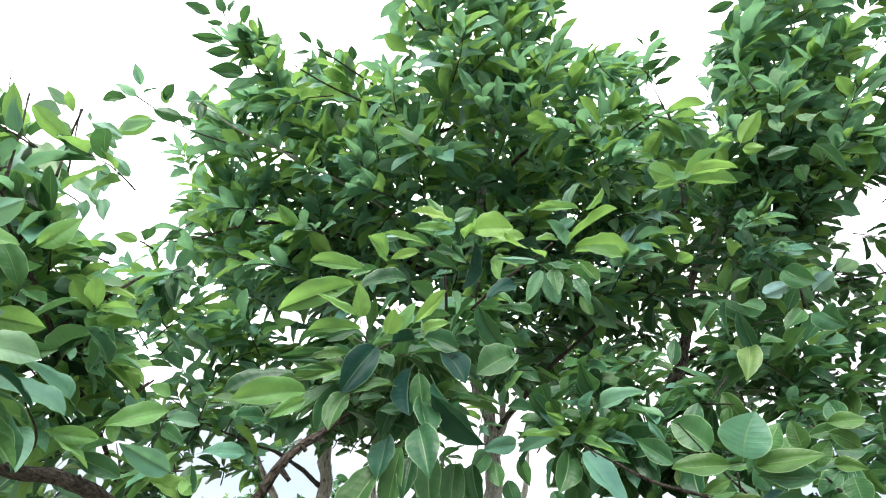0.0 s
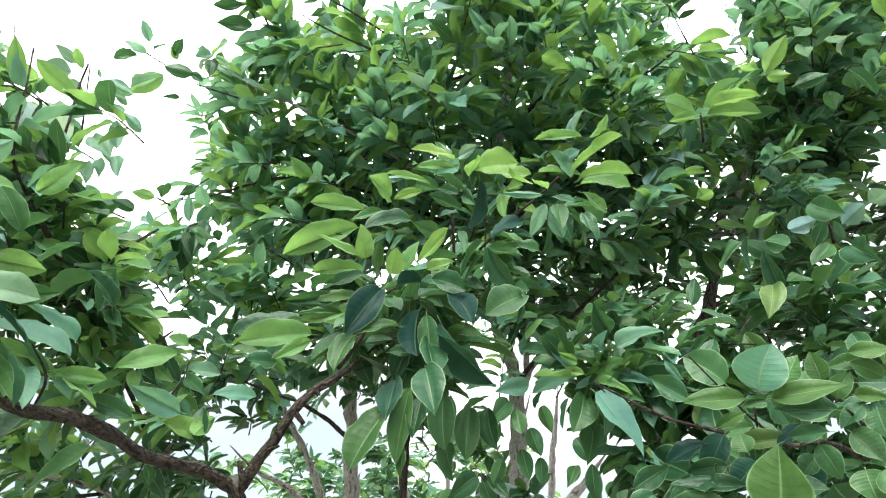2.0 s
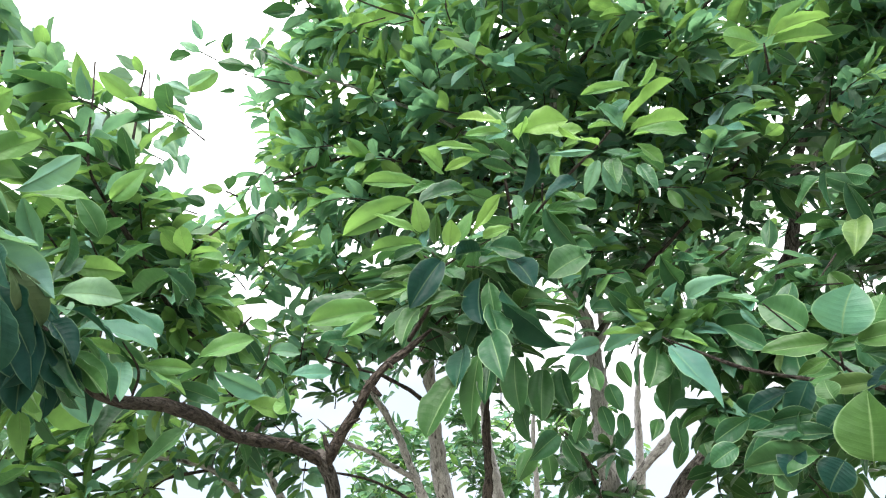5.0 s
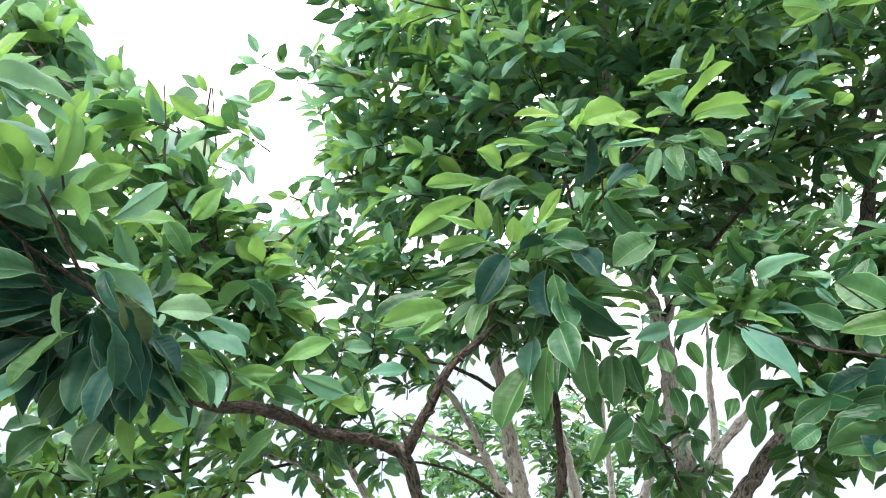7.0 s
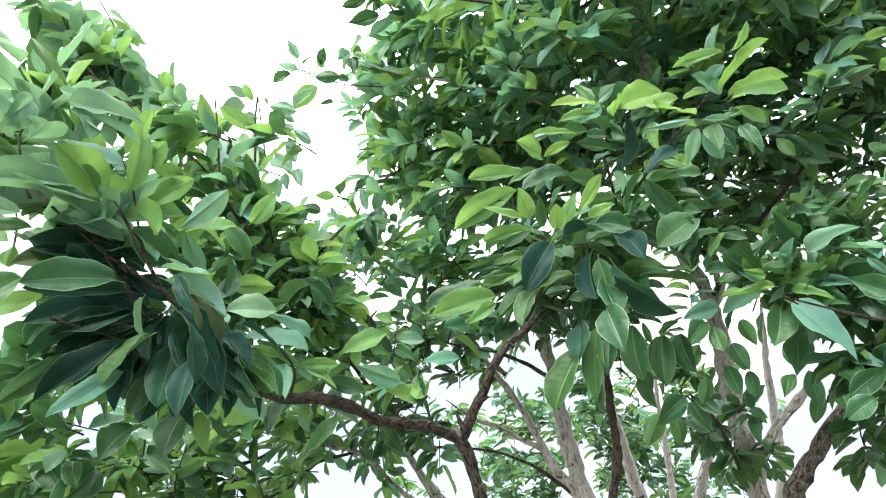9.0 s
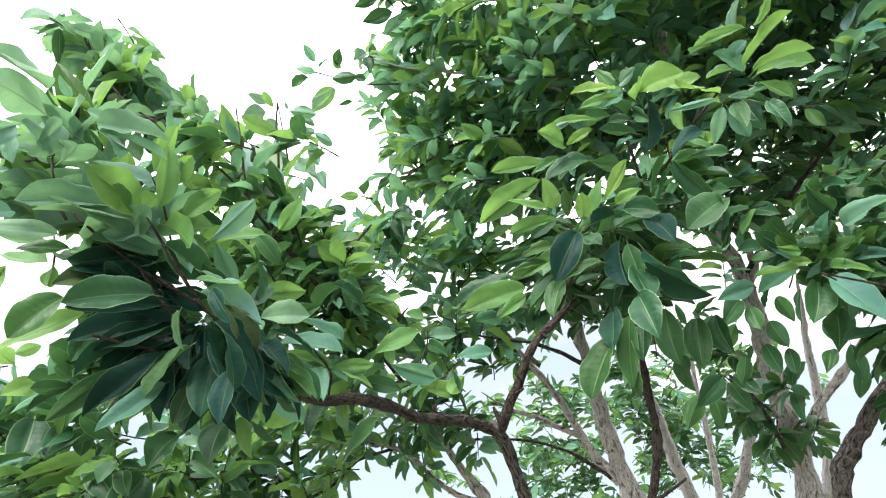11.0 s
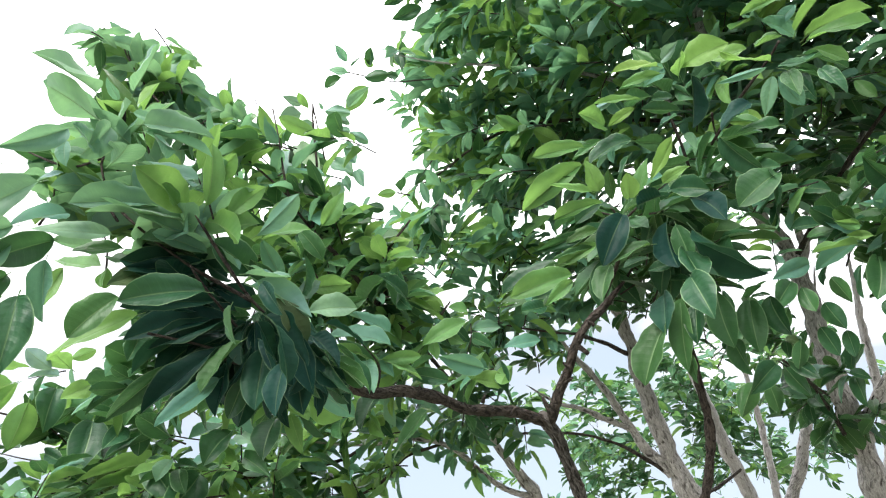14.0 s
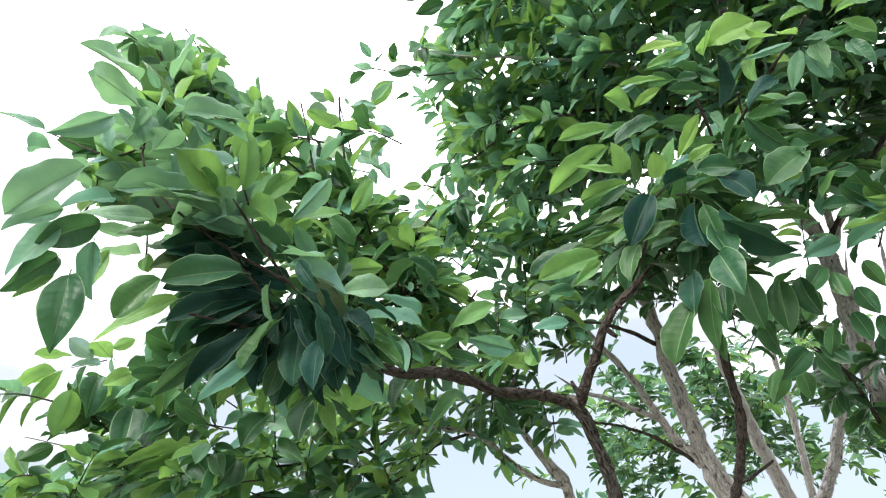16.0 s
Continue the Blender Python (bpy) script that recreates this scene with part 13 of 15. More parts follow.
spray(leaning_tree, (0.75, 1.76, 1.90), (0.70, 1.63, 1.85), 7, 0.097)
spray(leaning_tree, (1.01, 2.07, 1.80), (0.91, 2.07, 1.94), 8, 0.088)
spray(leaning_tree, (0.91, 1.84, 1.92), (0.79, 1.83, 1.83), 9, 0.091)
spray(leaning_tree, (1.09, 2.18, 1.88), (0.95, 2.14, 1.87), 7, 0.084)
spray(leaning_tree, (0.74, 1.88, 1.98), (0.62, 1.83, 1.99), 10, 0.103)
spray(leaning_tree, (0.87, 1.95, 1.94), (0.85, 1.85, 1.89), 8, 0.107)
spray(leaning_tree, (1.02, 2.06, 1.83), (1.01, 2.16, 1.76), 8, 0.094)
spray(leaning_tree, (0.50, 1.81, 1.78), (0.39, 1.69, 1.83), 9, 0.096)
spray(leaning_tree, (0.45, 2.00, 1.88), (0.34, 1.92, 1.86), 10, 0.099)
spray(leaning_tree, (0.68, 1.75, 1.77), (0.65, 1.87, 1.80), 10, 0.088)
spray(leaning_tree, (0.81, 1.59, 1.90), (0.71, 1.53, 1.90), 8, 0.083)
spray(leaning_tree, (0.40, 2.15, 1.88), (0.28, 2.04, 1.88), 9, 0.102)
spray(leaning_tree, (0.59, 1.80, 2.00), (0.52, 1.75, 1.91), 8, 0.106)
spray(leaning_tree, (0.22, 1.70, 1.83), (0.21, 1.65, 1.72), 9, 0.078)
spray(leaning_tree, (1.12, 2.13, 1.93), (1.05, 2.04, 1.82), 8, 0.087)
spray(leaning_tree, (1.11, 2.00, 1.84), (1.03, 2.07, 1.94), 10, 0.098)
spray(leaning_tree, (1.02, 1.80, 1.79), (0.90, 1.69, 1.84), 10, 0.080)
spray(leaning_tree, (0.90, 1.87, 1.77), (0.81, 1.75, 1.73), 8, 0.087)
spray(leaning_tree, (0.36, 1.80, 1.83), (0.22, 1.78, 1.83), 8, 0.081)
spray(leaning_tree, (0.43, 1.66, 1.71), (0.35, 1.59, 1.82), 10, 0.095)
spray(leaning_tree, (0.52, 1.81, 1.91), (0.38, 1.81, 1.93), 9, 0.089)
spray(leaning_tree, (0.94, 2.12, 1.89), (0.84, 2.04, 1.91), 10, 0.091)
spray(leaning_tree, (0.53, 1.81, 1.82), (0.46, 1.79, 1.72), 8, 0.105)
spray(leaning_tree, (0.51, 1.92, 1.80), (0.47, 1.83, 1.86), 10, 0.100)
spray(leaning_tree, (0.80, 2.06, 1.82), (0.66, 2.11, 1.88), 9, 0.084)
spray(leaning_tree, (1.02, 1.89, 1.87), (0.95, 1.79, 1.85), 9, 0.080)
spray(leaning_tree, (0.70, 1.66, 1.76), (0.56, 1.62, 1.72), 8, 0.088)
spray(thin_tree, (-1.53, 3.91, 2.10), (-1.62, 3.83, 2.01), 9, 0.083)
spray(thin_tree, (-1.45, 3.79, 2.27), (-1.62, 3.70, 2.16), 7, 0.100)
spray(thin_tree, (-1.63, 4.52, 2.03), (-1.69, 4.53, 2.23), 7, 0.106)
spray(thin_tree, (-1.47, 4.23, 1.94), (-1.45, 4.06, 2.05), 10, 0.108)
spray(thin_tree, (-1.65, 4.46, 1.87), (-1.73, 4.33, 1.98), 10, 0.094)
spray(thin_tree, (-1.46, 4.34, 2.21), (-1.47, 4.18, 2.28), 7, 0.097)
spray(thin_tree, (-1.49, 4.39, 2.06), (-1.51, 4.21, 2.16), 7, 0.105)
spray(thin_tree, (-1.28, 4.14, 2.07), (-1.39, 4.01, 2.18), 7, 0.102)
spray(thin_tree, (-1.69, 4.16, 2.19), (-1.79, 4.05, 2.27), 9, 0.101)
spray(thin_tree, (-1.83, 4.22, 1.91), (-1.91, 4.33, 2.06), 9, 0.103)
spray(thin_tree, (-1.48, 4.28, 2.23), (-1.53, 4.08, 2.23), 7, 0.090)
spray(thin_tree, (-1.51, 4.24, 2.33), (-1.68, 4.14, 2.27), 7, 0.101)
spray(thin_tree, (-1.67, 3.95, 2.04), (-1.82, 3.91, 2.08), 7, 0.114)
spray(thin_tree, (-1.35, 4.18, 1.91), (-1.40, 4.06, 2.07), 7, 0.099)
spray(thin_tree, (-1.85, 4.07, 1.89), (-1.75, 3.91, 1.91), 8, 0.108)
spray(thin_tree, (-1.65, 4.40, 2.35), (-1.59, 4.26, 2.31), 8, 0.105)
spray(thin_tree, (-1.81, 4.74, 1.93), (-1.89, 4.62, 1.93), 9, 0.094)
spray(thin_tree, (-1.69, 4.07, 2.06), (-1.81, 4.15, 2.11), 9, 0.101)
spray(thin_tree, (-1.94, 4.58, 2.17), (-1.87, 4.46, 2.32), 8, 0.097)
spray(thin_tree, (-1.32, 4.29, 2.20), (-1.47, 4.24, 2.25), 10, 0.108)
spray(thin_tree, (-1.91, 4.27, 1.88), (-1.90, 4.39, 2.01), 7, 0.089)
spray(thin_tree, (-1.55, 4.78, 2.07), (-1.65, 4.67, 2.16), 9, 0.095)
spray(thin_tree, (-0.99, 4.42, 2.58), (-1.09, 4.43, 2.68), 7, 0.102)
spray(thin_tree, (-1.05, 4.33, 2.36), (-1.08, 4.16, 2.50), 10, 0.114)
spray(thin_tree, (-1.20, 4.10, 2.63), (-1.11, 4.02, 2.73), 10, 0.104)
spray(thin_tree, (-0.92, 4.01, 2.44), (-1.06, 3.94, 2.52), 9, 0.101)
spray(thin_tree, (-1.00, 4.17, 2.63), (-1.02, 4.03, 2.66), 7, 0.104)
spray(thin_tree, (-1.47, 4.73, 2.56), (-1.30, 4.65, 2.66), 8, 0.106)
spray(thin_tree, (-1.09, 4.56, 2.90), (-1.26, 4.53, 2.96), 8, 0.099)
spray(thin_tree, (-1.27, 4.63, 2.56), (-1.22, 4.44, 2.61), 8, 0.086)
spray(thin_tree, (-1.12, 4.51, 2.54), (-1.02, 4.40, 2.60), 7, 0.083)
spray(thin_tree, (-1.14, 4.39, 2.47), (-1.19, 4.36, 2.68), 10, 0.083)
spray(thin_tree, (-1.15, 3.96, 2.27), (-1.08, 3.90, 2.43), 9, 0.088)
spray(thin_tree, (-1.06, 4.25, 2.66), (-1.15, 4.11, 2.69), 10, 0.113)
spray(thin_tree, (-1.04, 4.20, 2.49), (-1.01, 4.07, 2.62), 7, 0.100)
spray(thin_tree, (-0.96, 4.73, 2.50), (-0.86, 4.65, 2.62), 8, 0.104)
spray(thin_tree, (-1.11, 4.71, 2.38), (-0.97, 4.77, 2.47), 8, 0.095)
spray(thin_tree, (-1.10, 4.48, 2.24), (-1.01, 4.42, 2.37), 9, 0.101)
spray(thin_tree, (-1.05, 4.49, 2.46), (-0.97, 4.37, 2.50), 10, 0.099)
spray(thin_tree, (-1.13, 4.42, 2.48), (-1.08, 4.41, 2.66), 9, 0.086)
spray(thin_tree, (-1.00, 4.59, 2.43), (-0.91, 4.65, 2.61), 10, 0.086)
spray(thin_tree, (-1.23, 4.68, 2.52), (-1.10, 4.59, 2.59), 7, 0.085)
spray(thin_tree, (-1.07, 4.45, 2.47), (-1.03, 4.28, 2.58), 9, 0.088)
spray(thin_tree, (-1.09, 4.54, 2.23), (-1.11, 4.39, 2.32), 9, 0.090)
spray(thin_tree, (-1.06, 4.82, 2.38), (-1.05, 4.92, 2.51), 10, 0.105)
spray(thin_tree, (-1.21, 4.45, 2.53), (-1.10, 4.32, 2.66), 7, 0.095)
spray(thin_tree, (-0.99, 4.22, 2.39), (-0.85, 4.18, 2.48), 8, 0.081)
spray(thin_tree, (-1.03, 4.45, 2.24), (-0.95, 4.43, 2.38), 9, 0.081)
spray(thin_tree, (-1.21, 4.72, 2.27), (-1.13, 4.73, 2.45), 9, 0.097)
spray(thin_tree, (-0.79, 4.48, 2.16), (-0.75, 4.33, 2.18), 7, 0.083)
spray(thin_tree, (-1.15, 4.43, 2.08), (-1.01, 4.42, 2.19), 10, 0.095)
spray(thin_tree, (-1.18, 4.26, 2.12), (-1.00, 4.25, 2.20), 9, 0.092)
spray(thin_tree, (-0.92, 4.48, 2.27), (-0.85, 4.31, 2.28), 10, 0.113)
spray(thin_tree, (-1.10, 4.98, 2.35), (-1.08, 4.80, 2.34), 9, 0.088)
spray(thin_tree, (-0.95, 4.84, 2.33), (-1.01, 4.66, 2.36), 10, 0.082)
spray(thin_tree, (-0.80, 4.77, 2.08), (-0.70, 4.83, 2.25), 10, 0.100)
spray(thin_tree, (-1.06, 4.85, 2.14), (-1.08, 4.87, 2.32), 8, 0.110)
spray(thin_tree, (-1.04, 4.80, 1.97), (-1.08, 4.76, 2.16), 10, 0.098)
spray(thin_tree, (-0.85, 4.98, 2.10), (-0.73, 5.11, 2.22), 10, 0.085)
spray(thin_tree, (-1.03, 5.08, 2.14), (-0.87, 5.08, 2.16), 10, 0.086)
spray(thin_tree, (-0.80, 4.88, 2.27), (-0.92, 4.94, 2.41), 7, 0.110)
spray(thin_tree, (-1.10, 4.71, 2.15), (-0.98, 4.71, 2.33), 7, 0.101)
spray(thin_tree, (-1.10, 4.65, 2.25), (-1.04, 4.51, 2.35), 7, 0.085)
spray(thin_tree, (-0.97, 5.09, 2.14), (-1.05, 4.96, 2.22), 10, 0.087)
spray(thin_tree, (-1.19, 4.92, 1.99), (-1.20, 4.94, 2.21), 7, 0.090)
spray(thin_tree, (-0.93, 4.68, 2.13), (-0.84, 4.60, 2.23), 8, 0.094)
spray(thin_tree, (-0.45, 5.60, 2.17), (-0.33, 5.49, 2.24), 9, 0.104)
spray(thin_tree, (-0.54, 5.27, 2.13), (-0.38, 5.17, 2.25), 9, 0.112)
spray(thin_tree, (-0.38, 4.72, 2.19), (-0.22, 4.75, 2.19), 10, 0.087)
spray(thin_tree, (-0.49, 5.28, 2.11), (-0.35, 5.33, 2.08), 10, 0.085)
spray(thin_tree, (-0.60, 5.38, 2.16), (-0.49, 5.49, 2.16), 8, 0.104)
spray(thin_tree, (-0.33, 4.88, 2.17), (-0.20, 4.85, 2.20), 7, 0.096)
spray(thin_tree, (-0.53, 4.94, 2.12), (-0.41, 4.86, 2.20), 8, 0.103)
spray(thin_tree, (-0.52, 5.24, 2.27), (-0.33, 5.31, 2.32), 10, 0.089)
spray(thin_tree, (-0.47, 5.14, 2.06), (-0.34, 5.21, 2.21), 8, 0.093)
spray(thin_tree, (-0.59, 4.57, 2.32), (-0.42, 4.56, 2.26), 8, 0.104)
spray(thin_tree, (-0.32, 5.17, 2.33), (-0.53, 5.14, 2.30), 10, 0.110)
spray(thin_tree, (-0.24, 5.44, 2.29), (-0.28, 5.59, 2.29), 7, 0.100)
spray(thin_tree, (-1.75, 4.35, 2.67), (-1.78, 4.24, 2.78), 10, 0.083)
spray(thin_tree, (-1.58, 4.06, 2.40), (-1.62, 3.87, 2.50), 7, 0.103)
spray(thin_tree, (-1.43, 4.16, 2.48), (-1.53, 4.20, 2.63), 9, 0.085)
spray(thin_tree, (-1.30, 4.03, 2.60), (-1.45, 4.11, 2.64), 9, 0.087)
spray(thin_tree, (-1.49, 4.02, 2.39), (-1.43, 3.94, 2.49), 7, 0.087)
spray(thin_tree, (-1.27, 4.15, 2.64), (-1.40, 4.12, 2.71), 10, 0.082)
spray(thin_tree, (-1.41, 3.90, 2.57), (-1.49, 3.78, 2.63), 10, 0.102)
spray(thin_tree, (-1.38, 3.89, 2.40), (-1.33, 3.78, 2.49), 10, 0.111)
spray(thin_tree, (-1.61, 3.87, 2.60), (-1.48, 3.94, 2.59), 9, 0.095)
spray(thin_tree, (-1.44, 4.11, 2.30), (-1.49, 4.06, 2.49), 10, 0.095)
spray(thin_tree, (-2.37, 3.59, 2.38), (-2.30, 3.42, 2.42), 10, 0.084)
spray(thin_tree, (-2.14, 3.45, 2.22), (-2.18, 3.35, 2.34), 9, 0.106)
spray(thin_tree, (-0.46, 4.47, 2.64), (-0.51, 4.38, 2.72), 7, 0.083)
spray(thin_tree, (-0.68, 4.53, 2.73), (-0.59, 4.37, 2.72), 10, 0.106)
spray(thin_tree, (-0.57, 4.67, 2.69), (-0.53, 4.63, 2.88), 8, 0.097)
spray(thin_tree, (-0.60, 4.91, 2.80), (-0.62, 4.84, 2.93), 7, 0.096)
spray(thin_tree, (-0.64, 4.94, 2.70), (-0.62, 5.06, 2.77), 9, 0.095)
spray(thin_tree, (-0.53, 4.97, 2.63), (-0.64, 4.88, 2.75), 9, 0.114)
spray(tall_tree, (1.11, 1.33, 3.53), (1.20, 1.28, 3.63), 7, 0.118, 'crown')
spray(tall_tree, (0.31, 1.26, 3.59), (0.23, 1.23, 3.71), 10, 0.101, 'crown')
spray(tall_tree, (-0.67, 1.59, 3.01), (-0.74, 1.50, 3.04), 8, 0.095, 'crown')
spray(tall_tree, (-0.01, 1.93, 2.92), (0.04, 1.78, 2.93), 7, 0.112, 'crown')
spray(tall_tree, (0.93, 1.39, 3.34), (1.03, 1.40, 3.46), 9, 0.097, 'crown')
spray(tall_tree, (0.19, 1.77, 3.17), (0.30, 1.78, 3.21), 8, 0.093, 'crown')
spray(tall_tree, (1.34, 1.57, 3.71), (1.28, 1.43, 3.67), 10, 0.106, 'crown')
spray(tall_tree, (-0.80, 1.52, 2.94), (-0.91, 1.44, 3.02), 9, 0.095, 'crown')
spray(tall_tree, (0.80, 1.54, 3.41), (0.90, 1.45, 3.38), 9, 0.108, 'crown')
spray(tall_tree, (1.00, 1.26, 3.46), (0.99, 1.17, 3.53), 9, 0.106, 'crown')
spray(tall_tree, (-0.03, 1.23, 3.36), (0.05, 1.19, 3.47), 10, 0.098, 'crown')
spray(tall_tree, (-0.46, 1.68, 2.79), (-0.33, 1.77, 2.72), 9, 0.090, 'crown')
spray(tall_tree, (0.09, 1.28, 3.20), (0.08, 1.18, 3.34), 10, 0.109, 'crown')
spray(tall_tree, (0.16, 1.40, 3.28), (0.01, 1.40, 3.34), 10, 0.086, 'crown')
spray(tall_tree, (0.14, 1.57, 3.04), (0.27, 1.49, 3.01), 10, 0.087, 'crown')
spray(tall_tree, (1.33, 1.77, 3.01), (1.30, 1.84, 3.13), 7, 0.108, 'mixed')
spray(tall_tree, (-0.44, 1.62, 2.96), (-0.51, 1.51, 3.03), 10, 0.094, 'crown')
spray(tall_tree, (-0.03, 1.50, 3.37), (-0.11, 1.36, 3.39), 9, 0.107, 'crown')
spray(tall_tree, (-0.10, 1.96, 2.71), (-0.08, 2.04, 2.83), 10, 0.114, 'crown')
spray(tall_tree, (-0.48, 1.83, 2.64), (-0.49, 1.81, 2.76), 9, 0.103, 'crown')
spray(tall_tree, (-0.14, 1.77, 3.15), (-0.08, 1.67, 3.28), 7, 0.120, 'crown')
spray(tall_tree, (0.31, 1.38, 3.77), (0.29, 1.25, 3.84), 8, 0.117, 'crown')
spray(tall_tree, (-0.01, 1.74, 2.80), (0.09, 1.63, 2.77), 8, 0.092, 'crown')
spray(tall_tree, (1.05, 1.40, 3.37), (1.15, 1.36, 3.42), 8, 0.090, 'crown')
spray(tall_tree, (-0.86, 1.61, 2.99), (-0.99, 1.51, 3.03), 8, 0.105, 'crown')
spray(tall_tree, (1.16, 1.46, 3.49), (1.26, 1.56, 3.49), 7, 0.091, 'crown')
spray(tall_tree, (0.89, 1.45, 3.37), (0.90, 1.28, 3.38), 7, 0.109, 'crown')
spray(tall_tree, (0.36, 1.80, 2.71), (0.45, 1.70, 2.81), 9, 0.109, 'crown')
spray(tall_tree, (-0.93, 1.46, 3.23), (-0.81, 1.38, 3.30), 10, 0.087, 'crown')
spray(tall_tree, (-0.55, 1.56, 2.76), (-0.66, 1.53, 2.77), 8, 0.112, 'crown')
spray(tall_tree, (0.75, 1.66, 3.04), (0.87, 1.71, 3.16), 8, 0.110, 'crown')
spray(tall_tree, (-0.17, 1.23, 3.48), (-0.16, 1.22, 3.59), 7, 0.107, 'crown')
spray(tall_tree, (1.26, 1.53, 3.73), (1.34, 1.49, 3.80), 10, 0.093, 'crown')
spray(tall_tree, (0.04, 1.20, 3.44), (-0.00, 1.07, 3.48), 10, 0.107, 'crown')
spray(tall_tree, (-0.35, 1.81, 3.01), (-0.46, 1.78, 3.01), 7, 0.106, 'crown')
spray(tall_tree, (1.19, 1.26, 3.76), (1.33, 1.33, 3.77), 9, 0.093, 'crown')
spray(tall_tree, (-0.66, 1.38, 3.17), (-0.64, 1.25, 3.22), 9, 0.108, 'crown')
spray(tall_tree, (1.09, 1.44, 3.68), (1.04, 1.36, 3.74), 7, 0.104, 'crown')
spray(tall_tree, (0.05, 1.74, 3.24), (0.17, 1.72, 3.29), 8, 0.097, 'crown')
spray(tall_tree, (-0.07, 1.43, 3.54), (-0.11, 1.35, 3.59), 10, 0.113, 'crown')
spray(tall_tree, (-0.03, 1.95, 2.79), (-0.12, 1.83, 2.77), 7, 0.092, 'crown')
spray(tall_tree, (0.93, 1.64, 3.04), (1.09, 1.65, 3.04), 9, 0.100, 'crown')
spray(tall_tree, (0.85, 1.77, 3.08), (0.98, 1.80, 3.15), 8, 0.119, 'mixed')
spray(tall_tree, (0.25, 1.72, 3.47), (0.33, 1.65, 3.39), 8, 0.100, 'crown')
spray(tall_tree, (0.95, 1.80, 3.36), (1.03, 1.75, 3.42), 8, 0.102, 'crown')
spray(tall_tree, (1.16, 1.46, 3.42), (1.26, 1.45, 3.45), 9, 0.109, 'crown')
spray(tall_tree, (-0.78, 1.60, 3.16), (-0.83, 1.57, 3.28), 7, 0.092, 'crown')
spray(tall_tree, (-0.13, 1.25, 3.65), (-0.15, 1.17, 3.74), 10, 0.087, 'crown')
spray(tall_tree, (0.59, 2.05, 3.07), (0.71, 1.99, 3.07), 7, 0.093, 'mixed')
spray(tall_tree, (-0.23, 1.71, 3.02), (-0.17, 1.68, 3.18), 10, 0.096, 'crown')
spray(tall_tree, (-0.10, 1.76, 2.93), (-0.10, 1.70, 3.06), 8, 0.090, 'crown')
spray(tall_tree, (0.81, 1.95, 3.31), (0.77, 1.82, 3.26), 7, 0.101, 'mixed')
spray(tall_tree, (0.10, 1.66, 2.91), (0.09, 1.50, 2.95), 8, 0.114, 'crown')
spray(tall_tree, (0.43, 1.62, 3.19), (0.35, 1.61, 3.30), 8, 0.110, 'crown')
spray(tall_tree, (0.39, 1.49, 3.16), (0.30, 1.44, 3.26), 10, 0.110, 'crown')
spray(tall_tree, (-0.48, 1.31, 3.19), (-0.42, 1.40, 3.31), 9, 0.111, 'crown')
spray(tall_tree, (1.13, 1.66, 3.17), (1.28, 1.67, 3.24), 9, 0.093, 'crown')
spray(tall_tree, (-0.55, 1.46, 3.02), (-0.60, 1.37, 3.14), 8, 0.096, 'crown')
spray(tall_tree, (-0.67, 1.83, 2.78), (-0.78, 1.72, 2.78), 10, 0.097, 'crown')
spray(tall_tree, (-0.68, 1.63, 3.08), (-0.75, 1.60, 3.15), 9, 0.104, 'crown')
spray(tall_tree, (0.92, 1.91, 2.87), (1.04, 1.98, 2.91), 9, 0.087, 'mixed')
spray(tall_tree, (0.21, 2.01, 2.72), (0.34, 2.06, 2.82), 8, 0.090, 'crown')
spray(tall_tree, (1.19, 1.85, 3.33), (1.29, 1.79, 3.36), 9, 0.095, 'crown')
spray(tall_tree, (0.45, 1.97, 3.11), (0.50, 1.87, 3.15), 9, 0.099, 'crown')
spray(tall_tree, (-0.85, 1.61, 3.42), (-0.92, 1.48, 3.43), 7, 0.113, 'crown')
spray(tall_tree, (-0.22, 1.54, 2.98), (-0.22, 1.38, 3.04), 10, 0.092, 'crown')
spray(tall_tree, (-0.23, 1.98, 3.03), (-0.15, 1.84, 3.08), 7, 0.104, 'crown')
spray(tall_tree, (1.18, 1.30, 3.92), (1.32, 1.38, 3.93), 7, 0.091, 'crown')
spray(tall_tree, (0.48, 1.56, 3.52), (0.59, 1.61, 3.57), 10, 0.095, 'crown')
spray(tall_tree, (0.30, 1.69, 3.02), (0.39, 1.61, 2.99), 8, 0.115, 'crown')
spray(tall_tree, (0.94, 2.02, 3.53), (1.07, 2.00, 3.59), 7, 0.101, 'mixed')
spray(tall_tree, (-0.13, 2.01, 2.84), (-0.09, 2.09, 2.96), 7, 0.104, 'mixed')
spray(tall_tree, (0.04, 2.09, 3.43), (0.08, 2.18, 3.51), 7, 0.109, 'mixed')
spray(tall_tree, (0.07, 1.78, 3.64), (0.02, 1.86, 3.73), 8, 0.125, 'mixed')
spray(tall_tree, (0.86, 2.12, 3.14), (0.95, 2.14, 3.21), 8, 0.110)
spray(tall_tree, (0.86, 2.42, 3.38), (0.87, 2.39, 3.48), 8, 0.091)
spray(tall_tree, (0.82, 2.05, 3.39), (0.79, 2.18, 3.41), 9, 0.105)
spray(tall_tree, (1.24, 2.16, 3.86), (1.36, 2.12, 3.91), 10, 0.089, 'mixed')
spray(tall_tree, (0.32, 2.04, 3.51), (0.41, 1.99, 3.59), 9, 0.089, 'mixed')
spray(tall_tree, (-1.01, 2.03, 3.03), (-1.16, 2.01, 3.06), 9, 0.110, 'mixed')
spray(tall_tree, (-0.90, 2.10, 3.37), (-0.96, 2.20, 3.42), 7, 0.124, 'mixed')
spray(tall_tree, (0.49, 2.15, 2.93), (0.63, 2.26, 2.95), 7, 0.116, 'mixed')
